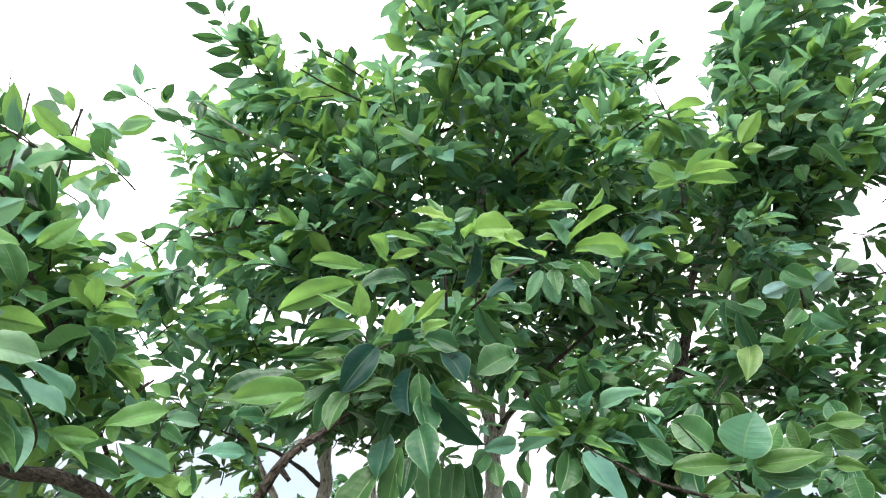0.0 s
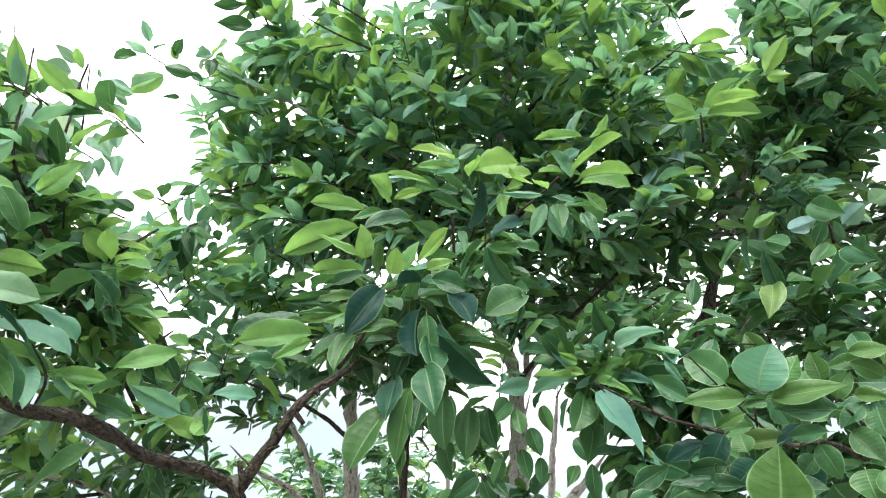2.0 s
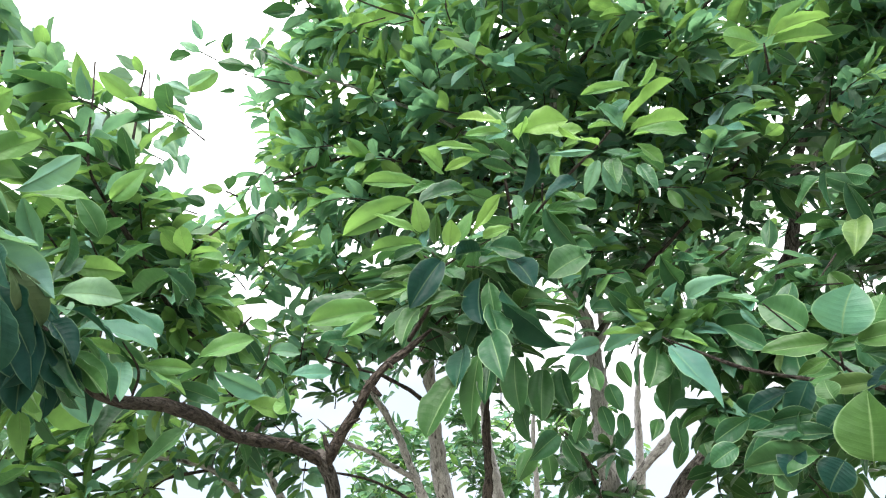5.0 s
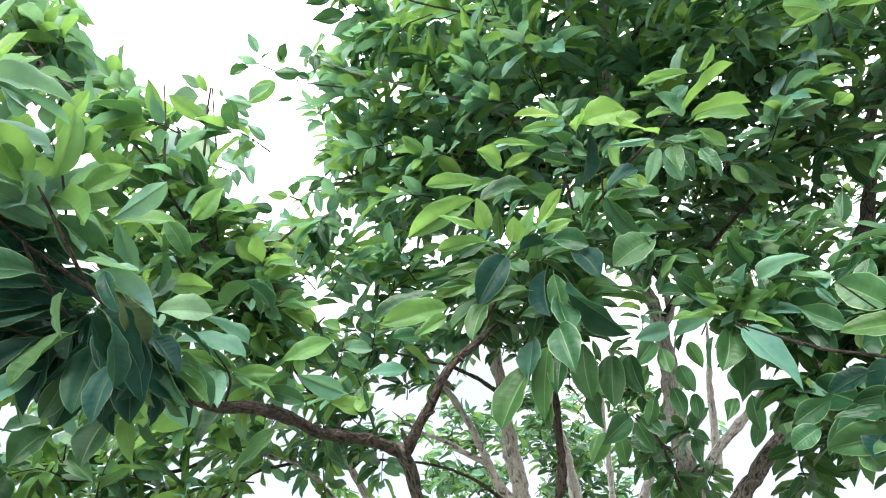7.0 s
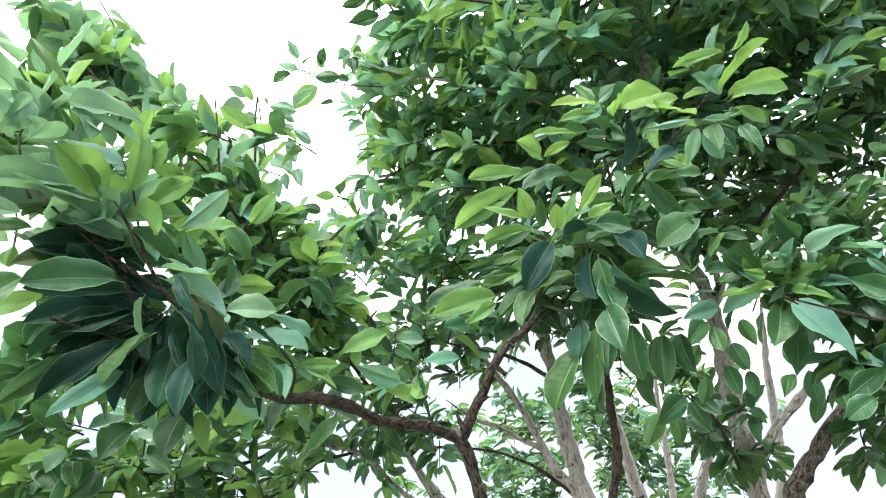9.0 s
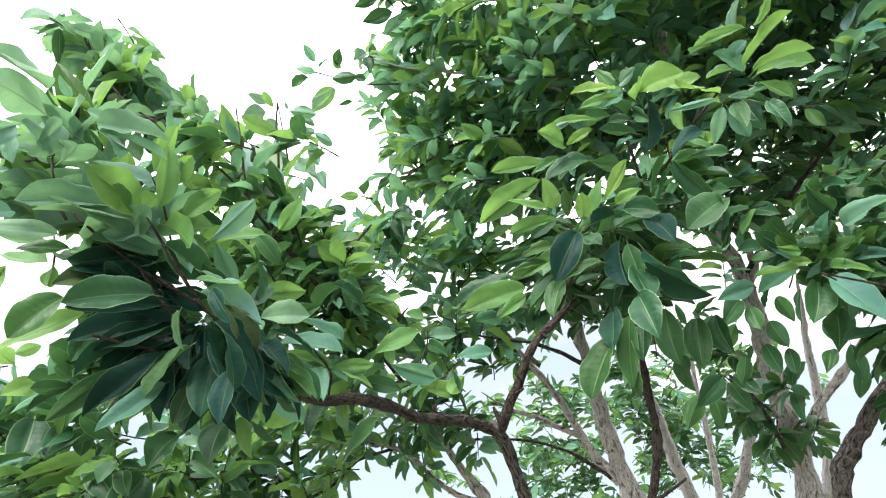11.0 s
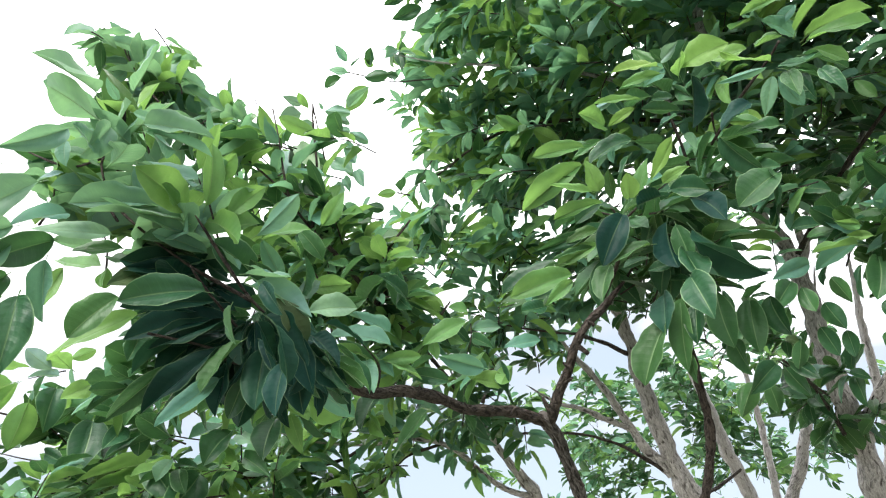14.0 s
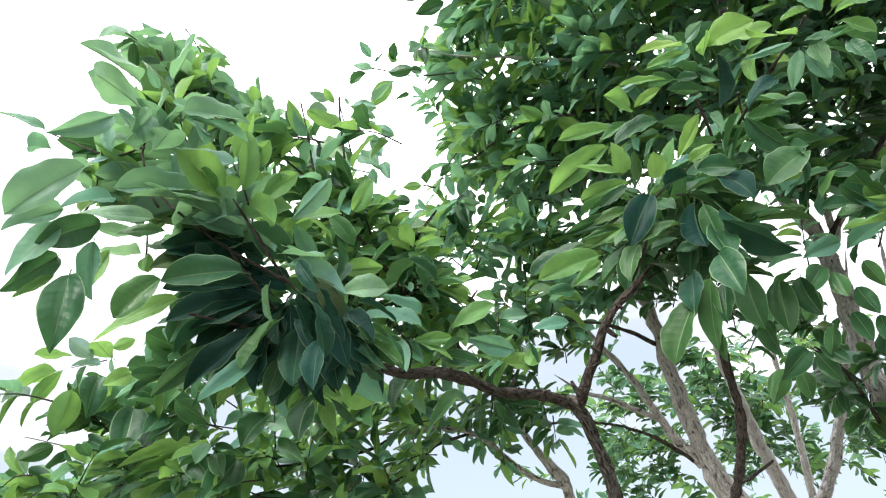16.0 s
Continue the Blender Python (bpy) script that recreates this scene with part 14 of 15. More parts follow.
spray(tall_tree, (-1.21, 1.96, 3.74), (-1.32, 1.86, 3.77), 7, 0.108, 'mixed')
spray(tall_tree, (-0.20, 2.09, 3.18), (-0.20, 2.01, 3.26), 7, 0.094, 'mixed')
spray(tall_tree, (0.23, 1.46, 4.05), (0.31, 1.47, 4.18), 10, 0.123, 'mixed')
spray(tall_tree, (-0.99, 1.95, 3.32), (-1.10, 1.97, 3.37), 8, 0.110, 'mixed')
spray(tall_tree, (1.68, 2.17, 3.97), (1.74, 2.02, 4.03), 10, 0.120, 'mixed')
spray(tall_tree, (1.23, 1.97, 3.84), (1.37, 1.98, 3.87), 7, 0.097, 'mixed')
spray(tall_tree, (1.06, 2.12, 3.02), (1.12, 2.21, 3.12), 9, 0.122, 'mixed')
spray(tall_tree, (-0.92, 1.75, 3.01), (-1.00, 1.79, 3.15), 8, 0.121, 'mixed')
spray(tall_tree, (-0.50, 2.31, 3.36), (-0.59, 2.29, 3.42), 9, 0.099, 'mixed')
spray(tall_tree, (-0.78, 1.93, 3.62), (-0.87, 1.93, 3.75), 8, 0.104, 'mixed')
spray(tall_tree, (0.09, 1.82, 3.31), (0.19, 1.79, 3.39), 8, 0.125, 'mixed')
spray(tall_tree, (1.14, 2.51, 3.17), (1.16, 2.41, 3.27), 9, 0.118, 'mixed')
spray(tall_tree, (1.32, 2.70, 3.19), (1.44, 2.63, 3.26), 10, 0.101)
spray(tall_tree, (-0.56, 2.25, 3.28), (-0.54, 2.18, 3.38), 10, 0.125, 'mixed')
spray(tall_tree, (-0.06, 1.42, 3.91), (0.02, 1.37, 4.00), 10, 0.100, 'mixed')
spray(tall_tree, (-0.26, 1.99, 3.58), (-0.33, 1.87, 3.64), 8, 0.097, 'mixed')
spray(tall_tree, (-0.69, 2.08, 3.57), (-0.70, 2.04, 3.68), 9, 0.110, 'mixed')
spray(tall_tree, (-0.16, 1.61, 3.65), (-0.14, 1.48, 3.74), 8, 0.096, 'mixed')
spray(tall_tree, (-0.14, 1.72, 3.64), (-0.01, 1.63, 3.65), 8, 0.114, 'mixed')
spray(tall_tree, (0.31, 1.56, 3.48), (0.29, 1.57, 3.61), 10, 0.118, 'mixed')
spray(tall_tree, (0.59, 1.88, 3.47), (0.53, 1.79, 3.58), 7, 0.107, 'mixed')
spray(tall_tree, (0.47, 1.71, 3.74), (0.58, 1.75, 3.84), 10, 0.089, 'mixed')
spray(tall_tree, (-0.94, 2.23, 3.14), (-1.03, 2.31, 3.19), 7, 0.090, 'mixed')
spray(tall_tree, (0.06, 1.73, 3.84), (0.14, 1.64, 3.96), 9, 0.089, 'mixed')
spray(tall_tree, (-0.16, 2.03, 3.79), (-0.14, 1.90, 3.85), 10, 0.092, 'mixed')
spray(tall_tree, (0.29, 1.64, 3.92), (0.28, 1.52, 4.02), 9, 0.096, 'mixed')
spray(tall_tree, (1.41, 1.88, 3.67), (1.55, 1.93, 3.66), 7, 0.090, 'mixed')
spray(tall_tree, (0.24, 2.29, 3.22), (0.31, 2.40, 3.24), 9, 0.120, 'mixed')
spray(tall_tree, (0.59, 2.06, 3.32), (0.57, 1.95, 3.28), 7, 0.122, 'mixed')
spray(tall_tree, (-1.16, 2.08, 3.03), (-1.16, 2.11, 3.18), 8, 0.099, 'mixed')
spray(tall_tree, (0.92, 2.24, 2.93), (1.05, 2.31, 2.94), 10, 0.097)
spray(tall_tree, (-0.27, 2.05, 3.36), (-0.27, 2.08, 3.47), 10, 0.125, 'mixed')
spray(tall_tree, (0.17, 1.60, 4.15), (0.16, 1.48, 4.14), 9, 0.118, 'mixed')
spray(tall_tree, (0.38, 2.22, 2.93), (0.49, 2.22, 3.00), 10, 0.093, 'mixed')
spray(tall_tree, (0.32, 1.44, 3.92), (0.34, 1.38, 4.06), 10, 0.124, 'mixed')
spray(tall_tree, (0.97, 2.17, 3.57), (1.04, 2.16, 3.67), 7, 0.120, 'mixed')
spray(tall_tree, (0.01, 1.59, 3.89), (0.07, 1.49, 4.01), 10, 0.090, 'mixed')
spray(tall_tree, (-0.77, 1.74, 3.85), (-0.85, 1.83, 3.91), 8, 0.125, 'mixed')
spray(tall_tree, (0.13, 1.22, 3.96), (0.25, 1.25, 4.04), 10, 0.109, 'mixed')
spray(tall_tree, (0.08, 1.88, 3.54), (0.18, 1.90, 3.55), 9, 0.092, 'mixed')
spray(tall_tree, (0.87, 2.14, 3.47), (0.95, 2.20, 3.58), 8, 0.124)
spray(tall_tree, (-0.79, 1.73, 3.72), (-0.78, 1.69, 3.82), 10, 0.103, 'mixed')
spray(tall_tree, (-1.02, 1.79, 3.38), (-1.09, 1.88, 3.43), 8, 0.126, 'mixed')
spray(tall_tree, (0.01, 2.03, 3.50), (0.17, 2.00, 3.56), 7, 0.121, 'mixed')
spray(tall_tree, (0.07, 1.71, 3.46), (0.15, 1.64, 3.57), 10, 0.124, 'mixed')
spray(tall_tree, (-1.12, 1.62, 3.48), (-1.13, 1.69, 3.61), 8, 0.103, 'mixed')
spray(tall_tree, (0.09, 1.79, 3.20), (0.10, 1.86, 3.31), 9, 0.126, 'mixed')
spray(tall_tree, (1.15, 1.80, 3.90), (1.17, 1.90, 3.83), 8, 0.104, 'mixed')
spray(tall_tree, (0.03, 2.19, 3.26), (0.01, 2.21, 3.37), 9, 0.110, 'mixed')
spray(tall_tree, (0.66, 1.99, 3.42), (0.72, 1.92, 3.57), 8, 0.121, 'mixed')
spray(tall_tree, (0.04, 1.24, 3.95), (-0.12, 1.25, 3.98), 10, 0.116, 'mixed')
spray(tall_tree, (1.14, 2.22, 3.55), (1.29, 2.29, 3.59), 7, 0.125, 'mixed')
spray(tall_tree, (0.15, 1.52, 3.79), (0.21, 1.45, 3.92), 9, 0.096, 'mixed')
spray(tall_tree, (0.29, 2.05, 3.00), (0.38, 2.03, 3.09), 7, 0.090, 'mixed')
spray(tall_tree, (1.42, 2.23, 3.91), (1.49, 2.11, 3.89), 9, 0.105, 'mixed')
spray(tall_tree, (0.05, 2.12, 3.13), (0.01, 2.22, 3.18), 9, 0.116, 'mixed')
spray(tall_tree, (-1.05, 1.99, 3.14), (-1.13, 1.90, 3.07), 7, 0.120, 'mixed')
spray(bushy_tree, (-1.50, 1.31, 2.17), (-1.61, 1.28, 2.04), 9, 0.090, 'young')
spray(bushy_tree, (-1.22, 1.18, 1.95), (-1.37, 1.19, 2.02), 7, 0.102, 'young')
spray(bushy_tree, (-1.31, 1.33, 1.80), (-1.35, 1.22, 1.83), 7, 0.094, 'young')
spray(bushy_tree, (-1.49, 1.10, 2.05), (-1.61, 1.14, 2.07), 8, 0.099, 'young')
spray(bushy_tree, (-1.56, 1.23, 1.92), (-1.59, 1.14, 1.86), 8, 0.101, 'crown')
spray(bushy_tree, (-1.71, 1.48, 1.88), (-1.62, 1.37, 1.92), 7, 0.092, 'crown')
spray(bushy_tree, (-1.25, 1.05, 1.70), (-1.27, 1.08, 1.86), 6, 0.121, 'young')
spray(bushy_tree, (-1.24, 1.54, 2.01), (-1.30, 1.45, 2.00), 7, 0.098, 'young')
spray(bushy_tree, (-1.27, 1.59, 1.90), (-1.41, 1.55, 1.83), 10, 0.082, 'young')
spray(bushy_tree, (-1.24, 1.67, 1.95), (-1.25, 1.59, 2.03), 10, 0.108, 'young')
spray(bushy_tree, (-1.14, 1.32, 1.94), (-1.08, 1.21, 1.93), 6, 0.100, 'young')
spray(bushy_tree, (-1.61, 1.32, 1.81), (-1.54, 1.20, 1.82), 7, 0.100, 'crown')
spray(bushy_tree, (-1.23, 1.35, 1.93), (-1.27, 1.24, 1.92), 8, 0.126, 'crown')
trunk_sprig = limb(tall_tree, 'twig', [(-0.107, 2.203, 1.927, 0.004), (-0.144, 2.035, 1.969, 0.003), (-0.174, 1.942, 1.995, 0.002)])
leaf(trunk_sprig, (-0.173, 1.938, 1.994), (-0.243, 1.845, 1.911), 0.067, (0.66, -0.71, 0.24))
leaf(trunk_sprig, (-0.245, 1.932, 1.961), (-0.315, 1.956, 1.867), 0.062, (-0.10, 0.95, 0.31))
leaf(trunk_sprig, (-0.220, 1.965, 1.948), (-0.215, 1.946, 1.863), 0.050, (0.14, -0.97, 0.22))
leaf(trunk_sprig, (-0.170, 1.961, 1.990), (-0.128, 1.996, 1.893), 0.050, (-0.14, 0.95, 0.28))
leaf(trunk_sprig, (-0.154, 1.922, 1.996), (-0.091, 1.955, 1.929), 0.043, (-0.17, 0.94, 0.30))
leaf(trunk_sprig, (-0.062, 1.895, 2.198), (-0.114, 1.813, 2.111), 0.060, (0.62, -0.72, 0.30))
leaf(trunk_sprig, (-0.050, 1.904, 2.181), (-0.036, 1.902, 2.090), 0.050, (0.01, -1.00, 0.02))
leaf(trunk_sprig, (-0.092, 1.911, 2.138), (-0.158, 1.925, 2.065), 0.050, (-0.11, 0.95, 0.28))
leaf(trunk_sprig, (-0.015, 1.945, 2.134), (0.011, 1.991, 2.056), 0.054, (-0.10, 0.87, 0.48))
leaf(trunk_sprig, (-0.046, 1.951, 2.072), (-0.028, 1.996, 1.987), 0.050, (-0.10, 0.89, 0.45))
leaf(trunk_sprig, (0.025, 1.871, 2.173), (0.051, 1.931, 2.101), 0.043, (-0.12, 0.79, 0.61))
leaf(trunk_sprig, (-0.232, 1.852, 2.144), (-0.273, 1.898, 2.059), 0.054, (-0.08, 0.87, 0.49))
leaf(trunk_sprig, (-0.201, 1.869, 2.144), (-0.208, 1.909, 2.052), 0.051, (-0.14, 0.90, 0.40))
leaf(trunk_sprig, (-0.141, 1.830, 2.156), (-0.178, 1.853, 2.066), 0.053, (-0.12, 0.94, 0.30))
leaf(trunk_sprig, (-0.095, 1.903, 2.033), (-0.130, 1.938, 1.963), 0.043, (0.00, 0.89, 0.45))
leaf(trunk_sprig, (0.011, 2.000, 2.058), (0.007, 2.035, 1.983), 0.042, (-0.02, 0.90, 0.43))
leaf(trunk_sprig, (0.118, 1.958, 2.097), (0.145, 1.942, 2.022), 0.049, (-0.19, -0.97, 0.14))
leaf(trunk_sprig, (0.164, 2.050, 2.048), (0.166, 2.102, 1.942), 0.053, (0.04, 0.90, 0.44))
leaf(trunk_sprig, (0.180, 2.127, 1.996), (0.141, 2.172, 1.910), 0.045, (0.13, 0.90, 0.41))
leaf(trunk_sprig, (0.226, 2.088, 1.997), (0.228, 2.024, 1.902), 0.064, (-0.12, -0.83, 0.55))
leaf(trunk_sprig, (0.114, 2.021, 2.031), (0.083, 1.978, 1.959), 0.043, (0.29, -0.87, 0.40))
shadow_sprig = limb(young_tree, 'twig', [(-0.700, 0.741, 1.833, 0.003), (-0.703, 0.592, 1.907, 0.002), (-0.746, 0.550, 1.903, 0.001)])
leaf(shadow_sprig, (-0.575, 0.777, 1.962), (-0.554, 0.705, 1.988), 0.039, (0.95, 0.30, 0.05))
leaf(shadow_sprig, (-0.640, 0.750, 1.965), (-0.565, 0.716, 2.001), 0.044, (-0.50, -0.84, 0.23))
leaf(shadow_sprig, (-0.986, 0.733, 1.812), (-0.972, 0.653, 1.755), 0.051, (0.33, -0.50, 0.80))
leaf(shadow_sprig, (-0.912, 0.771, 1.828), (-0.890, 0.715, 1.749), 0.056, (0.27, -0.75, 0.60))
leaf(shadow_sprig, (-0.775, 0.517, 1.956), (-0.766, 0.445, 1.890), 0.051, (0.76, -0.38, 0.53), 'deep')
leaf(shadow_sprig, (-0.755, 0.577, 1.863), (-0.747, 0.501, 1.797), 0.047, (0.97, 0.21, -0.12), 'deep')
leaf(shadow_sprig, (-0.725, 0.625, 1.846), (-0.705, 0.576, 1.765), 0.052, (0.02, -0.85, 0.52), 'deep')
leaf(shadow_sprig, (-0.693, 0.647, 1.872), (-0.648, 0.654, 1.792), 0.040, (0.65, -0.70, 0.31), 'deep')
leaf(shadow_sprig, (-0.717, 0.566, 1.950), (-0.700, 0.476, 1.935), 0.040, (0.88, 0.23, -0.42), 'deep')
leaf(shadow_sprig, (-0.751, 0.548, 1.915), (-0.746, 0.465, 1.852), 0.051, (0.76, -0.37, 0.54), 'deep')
spray(thin_tree, (-1.39, 5.54, 1.90), (-1.32, 5.74, 1.89), 10, 0.120, 'young')
spray(thin_tree, (-0.82, 4.32, 2.32), (-0.76, 4.34, 2.49), 10, 0.117, 'young')
spray(thin_tree, (-0.41, 5.21, 2.16), (-0.27, 5.03, 2.20), 8, 0.091, 'young')
spray(thin_tree, (-0.26, 5.58, 2.11), (-0.35, 5.79, 2.21), 7, 0.114, 'young')
spray(thin_tree, (-1.03, 5.30, 2.88), (-1.09, 5.33, 3.08), 10, 0.085, 'young')
spray(thin_tree, (-0.94, 5.09, 1.99), (-0.76, 4.99, 2.09), 7, 0.111, 'young')
spray(thin_tree, (0.00, 5.85, 2.82), (0.03, 5.80, 2.67), 9, 0.093, 'young')
spray(thin_tree, (-1.06, 5.03, 2.35), (-0.98, 4.92, 2.51), 10, 0.095, 'young')
spray(thin_tree, (-0.49, 6.10, 1.82), (-0.45, 6.34, 1.85), 9, 0.098, 'young')
spray(thin_tree, (-0.59, 5.20, 2.06), (-0.48, 5.31, 1.92), 9, 0.086, 'young')
spray(thin_tree, (-0.32, 5.01, 1.86), (-0.16, 5.01, 1.85), 9, 0.105, 'young')
spray(thin_tree, (-1.18, 5.61, 2.20), (-1.39, 5.62, 2.30), 9, 0.097, 'young')
spray(thin_tree, (-0.93, 5.57, 2.26), (-0.79, 5.63, 2.35), 7, 0.109, 'young')
spray(thin_tree, (-0.90, 5.27, 1.94), (-0.75, 5.32, 1.97), 10, 0.098, 'young')
spray(thin_tree, (-0.44, 5.69, 2.81), (-0.50, 5.86, 2.90), 9, 0.119, 'young')
spray(thin_tree, (-0.34, 5.41, 3.00), (-0.16, 5.54, 3.06), 10, 0.090, 'young')
spray(thin_tree, (-0.77, 4.13, 2.57), (-0.78, 4.03, 2.76), 7, 0.101, 'young')
spray(thin_tree, (-0.39, 5.48, 2.01), (-0.37, 5.43, 2.18), 7, 0.120, 'young')
spray(thin_tree, (-0.89, 5.52, 2.05), (-0.89, 5.73, 2.13), 9, 0.107, 'young')
spray(thin_tree, (-0.49, 4.21, 2.58), (-0.36, 4.12, 2.65), 10, 0.108, 'young')
spray(thin_tree, (-0.54, 4.06, 2.24), (-0.47, 4.11, 2.38), 7, 0.092, 'young')
spray(thin_tree, (-0.84, 4.81, 2.03), (-0.63, 4.79, 1.99), 10, 0.113, 'young')
spray(thin_tree, (-1.08, 4.34, 2.57), (-0.94, 4.29, 2.72), 7, 0.120, 'young')
spray(thin_tree, (-0.93, 3.93, 2.46), (-0.87, 3.95, 2.63), 7, 0.086, 'young')
spray(thin_tree, (-0.74, 4.05, 2.50), (-0.77, 3.85, 2.55), 7, 0.087, 'young')
spray(thin_tree, (-0.77, 5.69, 2.12), (-0.82, 5.81, 2.26), 9, 0.104, 'young')
spray(thin_tree, (-1.80, 4.59, 2.73), (-1.88, 4.45, 2.83), 9, 0.118, 'young')
spray(thin_tree, (-2.74, 4.62, 2.20), (-2.86, 4.44, 2.32), 10, 0.106, 'young')
spray(thin_tree, (-1.69, 3.82, 1.66), (-1.69, 3.82, 1.91), 7, 0.085, 'young')
spray(thin_tree, (-1.60, 5.12, 2.30), (-1.66, 5.03, 2.47), 10, 0.088, 'young')
spray(thin_tree, (-1.03, 3.95, 2.32), (-1.13, 3.81, 2.32), 8, 0.100, 'young')
spray(thin_tree, (-1.16, 3.84, 2.13), (-1.33, 3.71, 2.18), 8, 0.106, 'young')
spray(thin_tree, (-1.23, 5.15, 2.13), (-1.35, 5.14, 2.27), 10, 0.096, 'young')
spray(thin_tree, (-1.71, 4.27, 2.41), (-1.65, 4.18, 2.53), 7, 0.105, 'young')
spray(thin_tree, (-1.88, 5.10, 2.61), (-1.83, 5.02, 2.77), 9, 0.112, 'young')
spray(thin_tree, (-1.40, 3.98, 2.13), (-1.55, 3.80, 2.14), 10, 0.088, 'young')
spray(thin_tree, (-2.11, 4.43, 2.43), (-1.94, 4.32, 2.48), 10, 0.120, 'young')
spray(thin_tree, (-1.79, 4.50, 2.26), (-1.79, 4.27, 2.36), 10, 0.119, 'young')
spray(thin_tree, (-1.19, 4.11, 1.82), (-1.28, 3.91, 1.92), 10, 0.111, 'young')
spray(thin_tree, (-2.00, 4.09, 1.88), (-2.13, 4.21, 1.96), 8, 0.093, 'young')
spray(thin_tree, (-2.56, 4.74, 2.22), (-2.75, 4.71, 2.25), 8, 0.095, 'young')
spray(thin_tree, (-1.14, 4.47, 2.30), (-1.11, 4.28, 2.40), 7, 0.111, 'young')
spray(thin_tree, (-2.16, 4.69, 2.72), (-2.35, 4.57, 2.69), 9, 0.097, 'young')
spray(thin_tree, (-1.13, 4.74, 2.06), (-1.20, 4.54, 2.17), 10, 0.089, 'young')
spray(thin_tree, (-1.04, 4.14, 2.38), (-0.92, 4.05, 2.49), 10, 0.097, 'young')
spray(thin_tree, (-2.59, 3.94, 2.28), (-2.48, 4.05, 2.20), 7, 0.108, 'young')
spray(leaning_tree, (0.87, 1.86, 2.27), (0.95, 1.93, 2.38), 8, 0.081)
spray(leaning_tree, (0.97, 1.76, 2.29), (1.02, 1.70, 2.35), 10, 0.103)
spray(leaning_tree, (0.80, 1.57, 2.23), (0.73, 1.49, 2.29), 8, 0.106)
spray(leaning_tree, (0.93, 1.93, 2.38), (0.85, 1.83, 2.48), 10, 0.105)
spray(leaning_tree, (0.80, 1.88, 2.34), (0.82, 1.77, 2.35), 9, 0.107)
spray(leaning_tree, (0.77, 2.02, 2.37), (0.73, 1.96, 2.48), 8, 0.081)
spray(leaning_tree, (1.10, 1.82, 2.10), (1.02, 1.77, 2.21), 7, 0.103)
spray(leaning_tree, (0.74, 1.67, 2.19), (0.75, 1.54, 2.23), 9, 0.091)
spray(bushy_tree, (-1.45, 0.49, 1.75), (-1.59, 0.48, 1.74), 6, 0.078, 'young')
spray(bushy_tree, (-1.52, 0.74, 1.89), (-1.61, 0.64, 1.94), 9, 0.083, 'young')
spray(bushy_tree, (-1.23, 0.79, 1.77), (-1.16, 0.71, 1.79), 7, 0.079, 'young')
spray(bushy_tree, (-1.70, 0.65, 1.76), (-1.74, 0.56, 1.75), 8, 0.104, 'young')
spray(bushy_tree, (-1.49, 0.48, 1.64), (-1.42, 0.52, 1.73), 6, 0.083, 'young')
spray(bushy_tree, (-1.56, 0.58, 1.78), (-1.65, 0.51, 1.73), 9, 0.083, 'young')
spray(bushy_tree, (-1.53, 0.79, 1.76), (-1.64, 0.74, 1.82), 6, 0.101, 'young')
spray(bushy_tree, (-1.43, 0.49, 1.90), (-1.53, 0.39, 1.92), 6, 0.090, 'young')
spray(bushy_tree, (-1.28, 0.83, 1.70), (-1.41, 0.79, 1.72), 7, 0.085, 'young')
spray(bushy_tree, (-1.26, 0.96, 1.79), (-1.25, 0.83, 1.77), 7, 0.105, 'young')
spray(bushy_tree, (-1.45, 0.57, 1.68), (-1.34, 0.56, 1.78), 9, 0.082, 'young')
spray(bushy_tree, (-1.29, 0.79, 1.76), (-1.29, 0.69, 1.73), 6, 0.089, 'young')
spray(bushy_tree, (-1.21, 0.88, 1.73), (-1.21, 0.75, 1.70), 7, 0.078, 'young')
spray(bushy_tree, (-1.57, 1.00, 1.69), (-1.58, 0.87, 1.72), 9, 0.095)
spray(bushy_tree, (-1.45, 0.99, 1.69), (-1.52, 0.90, 1.71), 8, 0.106)
spray(bushy_tree, (-1.51, 1.06, 1.76), (-1.61, 1.04, 1.78), 7, 0.105)
spray(bushy_tree, (-1.56, 1.04, 1.78), (-1.59, 0.94, 1.75), 7, 0.096)
spray(bushy_tree, (-1.38, 1.02, 1.72), (-1.44, 0.94, 1.77), 9, 0.116, 'young')
spray(bushy_tree, (-1.54, 0.68, 1.87), (-1.56, 0.58, 1.93), 6, 0.089)
spray(bushy_tree, (-1.53, 0.73, 1.89), (-1.55, 0.67, 1.96), 7, 0.113, 'young')
spray(bushy_tree, (-1.21, 0.77, 1.83), (-1.29, 0.69, 1.88), 6, 0.109)
spray(bushy_tree, (-1.52, 0.81, 1.74), (-1.56, 0.71, 1.81), 7, 0.088)
spray(bushy_tree, (-1.86, 0.67, 1.74), (-1.77, 0.64, 1.78), 6, 0.089, 'young')
spray(tall_tree, (1.22, 1.92, 3.21), (1.22, 1.95, 3.34), 7, 0.084)
spray(tall_tree, (1.52, 1.94, 3.46), (1.61, 1.89, 3.40), 10, 0.099)
spray(tall_tree, (1.44, 1.76, 2.99), (1.52, 1.78, 3.09), 8, 0.084)
spray(tall_tree, (1.29, 1.82, 3.08), (1.38, 1.77, 3.09), 9, 0.084)
spray(tall_tree, (1.02, 1.91, 2.95), (1.10, 1.95, 3.05), 9, 0.101)
spray(tall_tree, (1.11, 1.89, 2.86), (1.11, 1.77, 2.99), 9, 0.089)
spray(tall_tree, (1.19, 1.95, 3.08), (1.20, 2.08, 3.17), 10, 0.112)
spray(tall_tree, (1.01, 1.69, 2.90), (1.04, 1.70, 3.00), 10, 0.107)
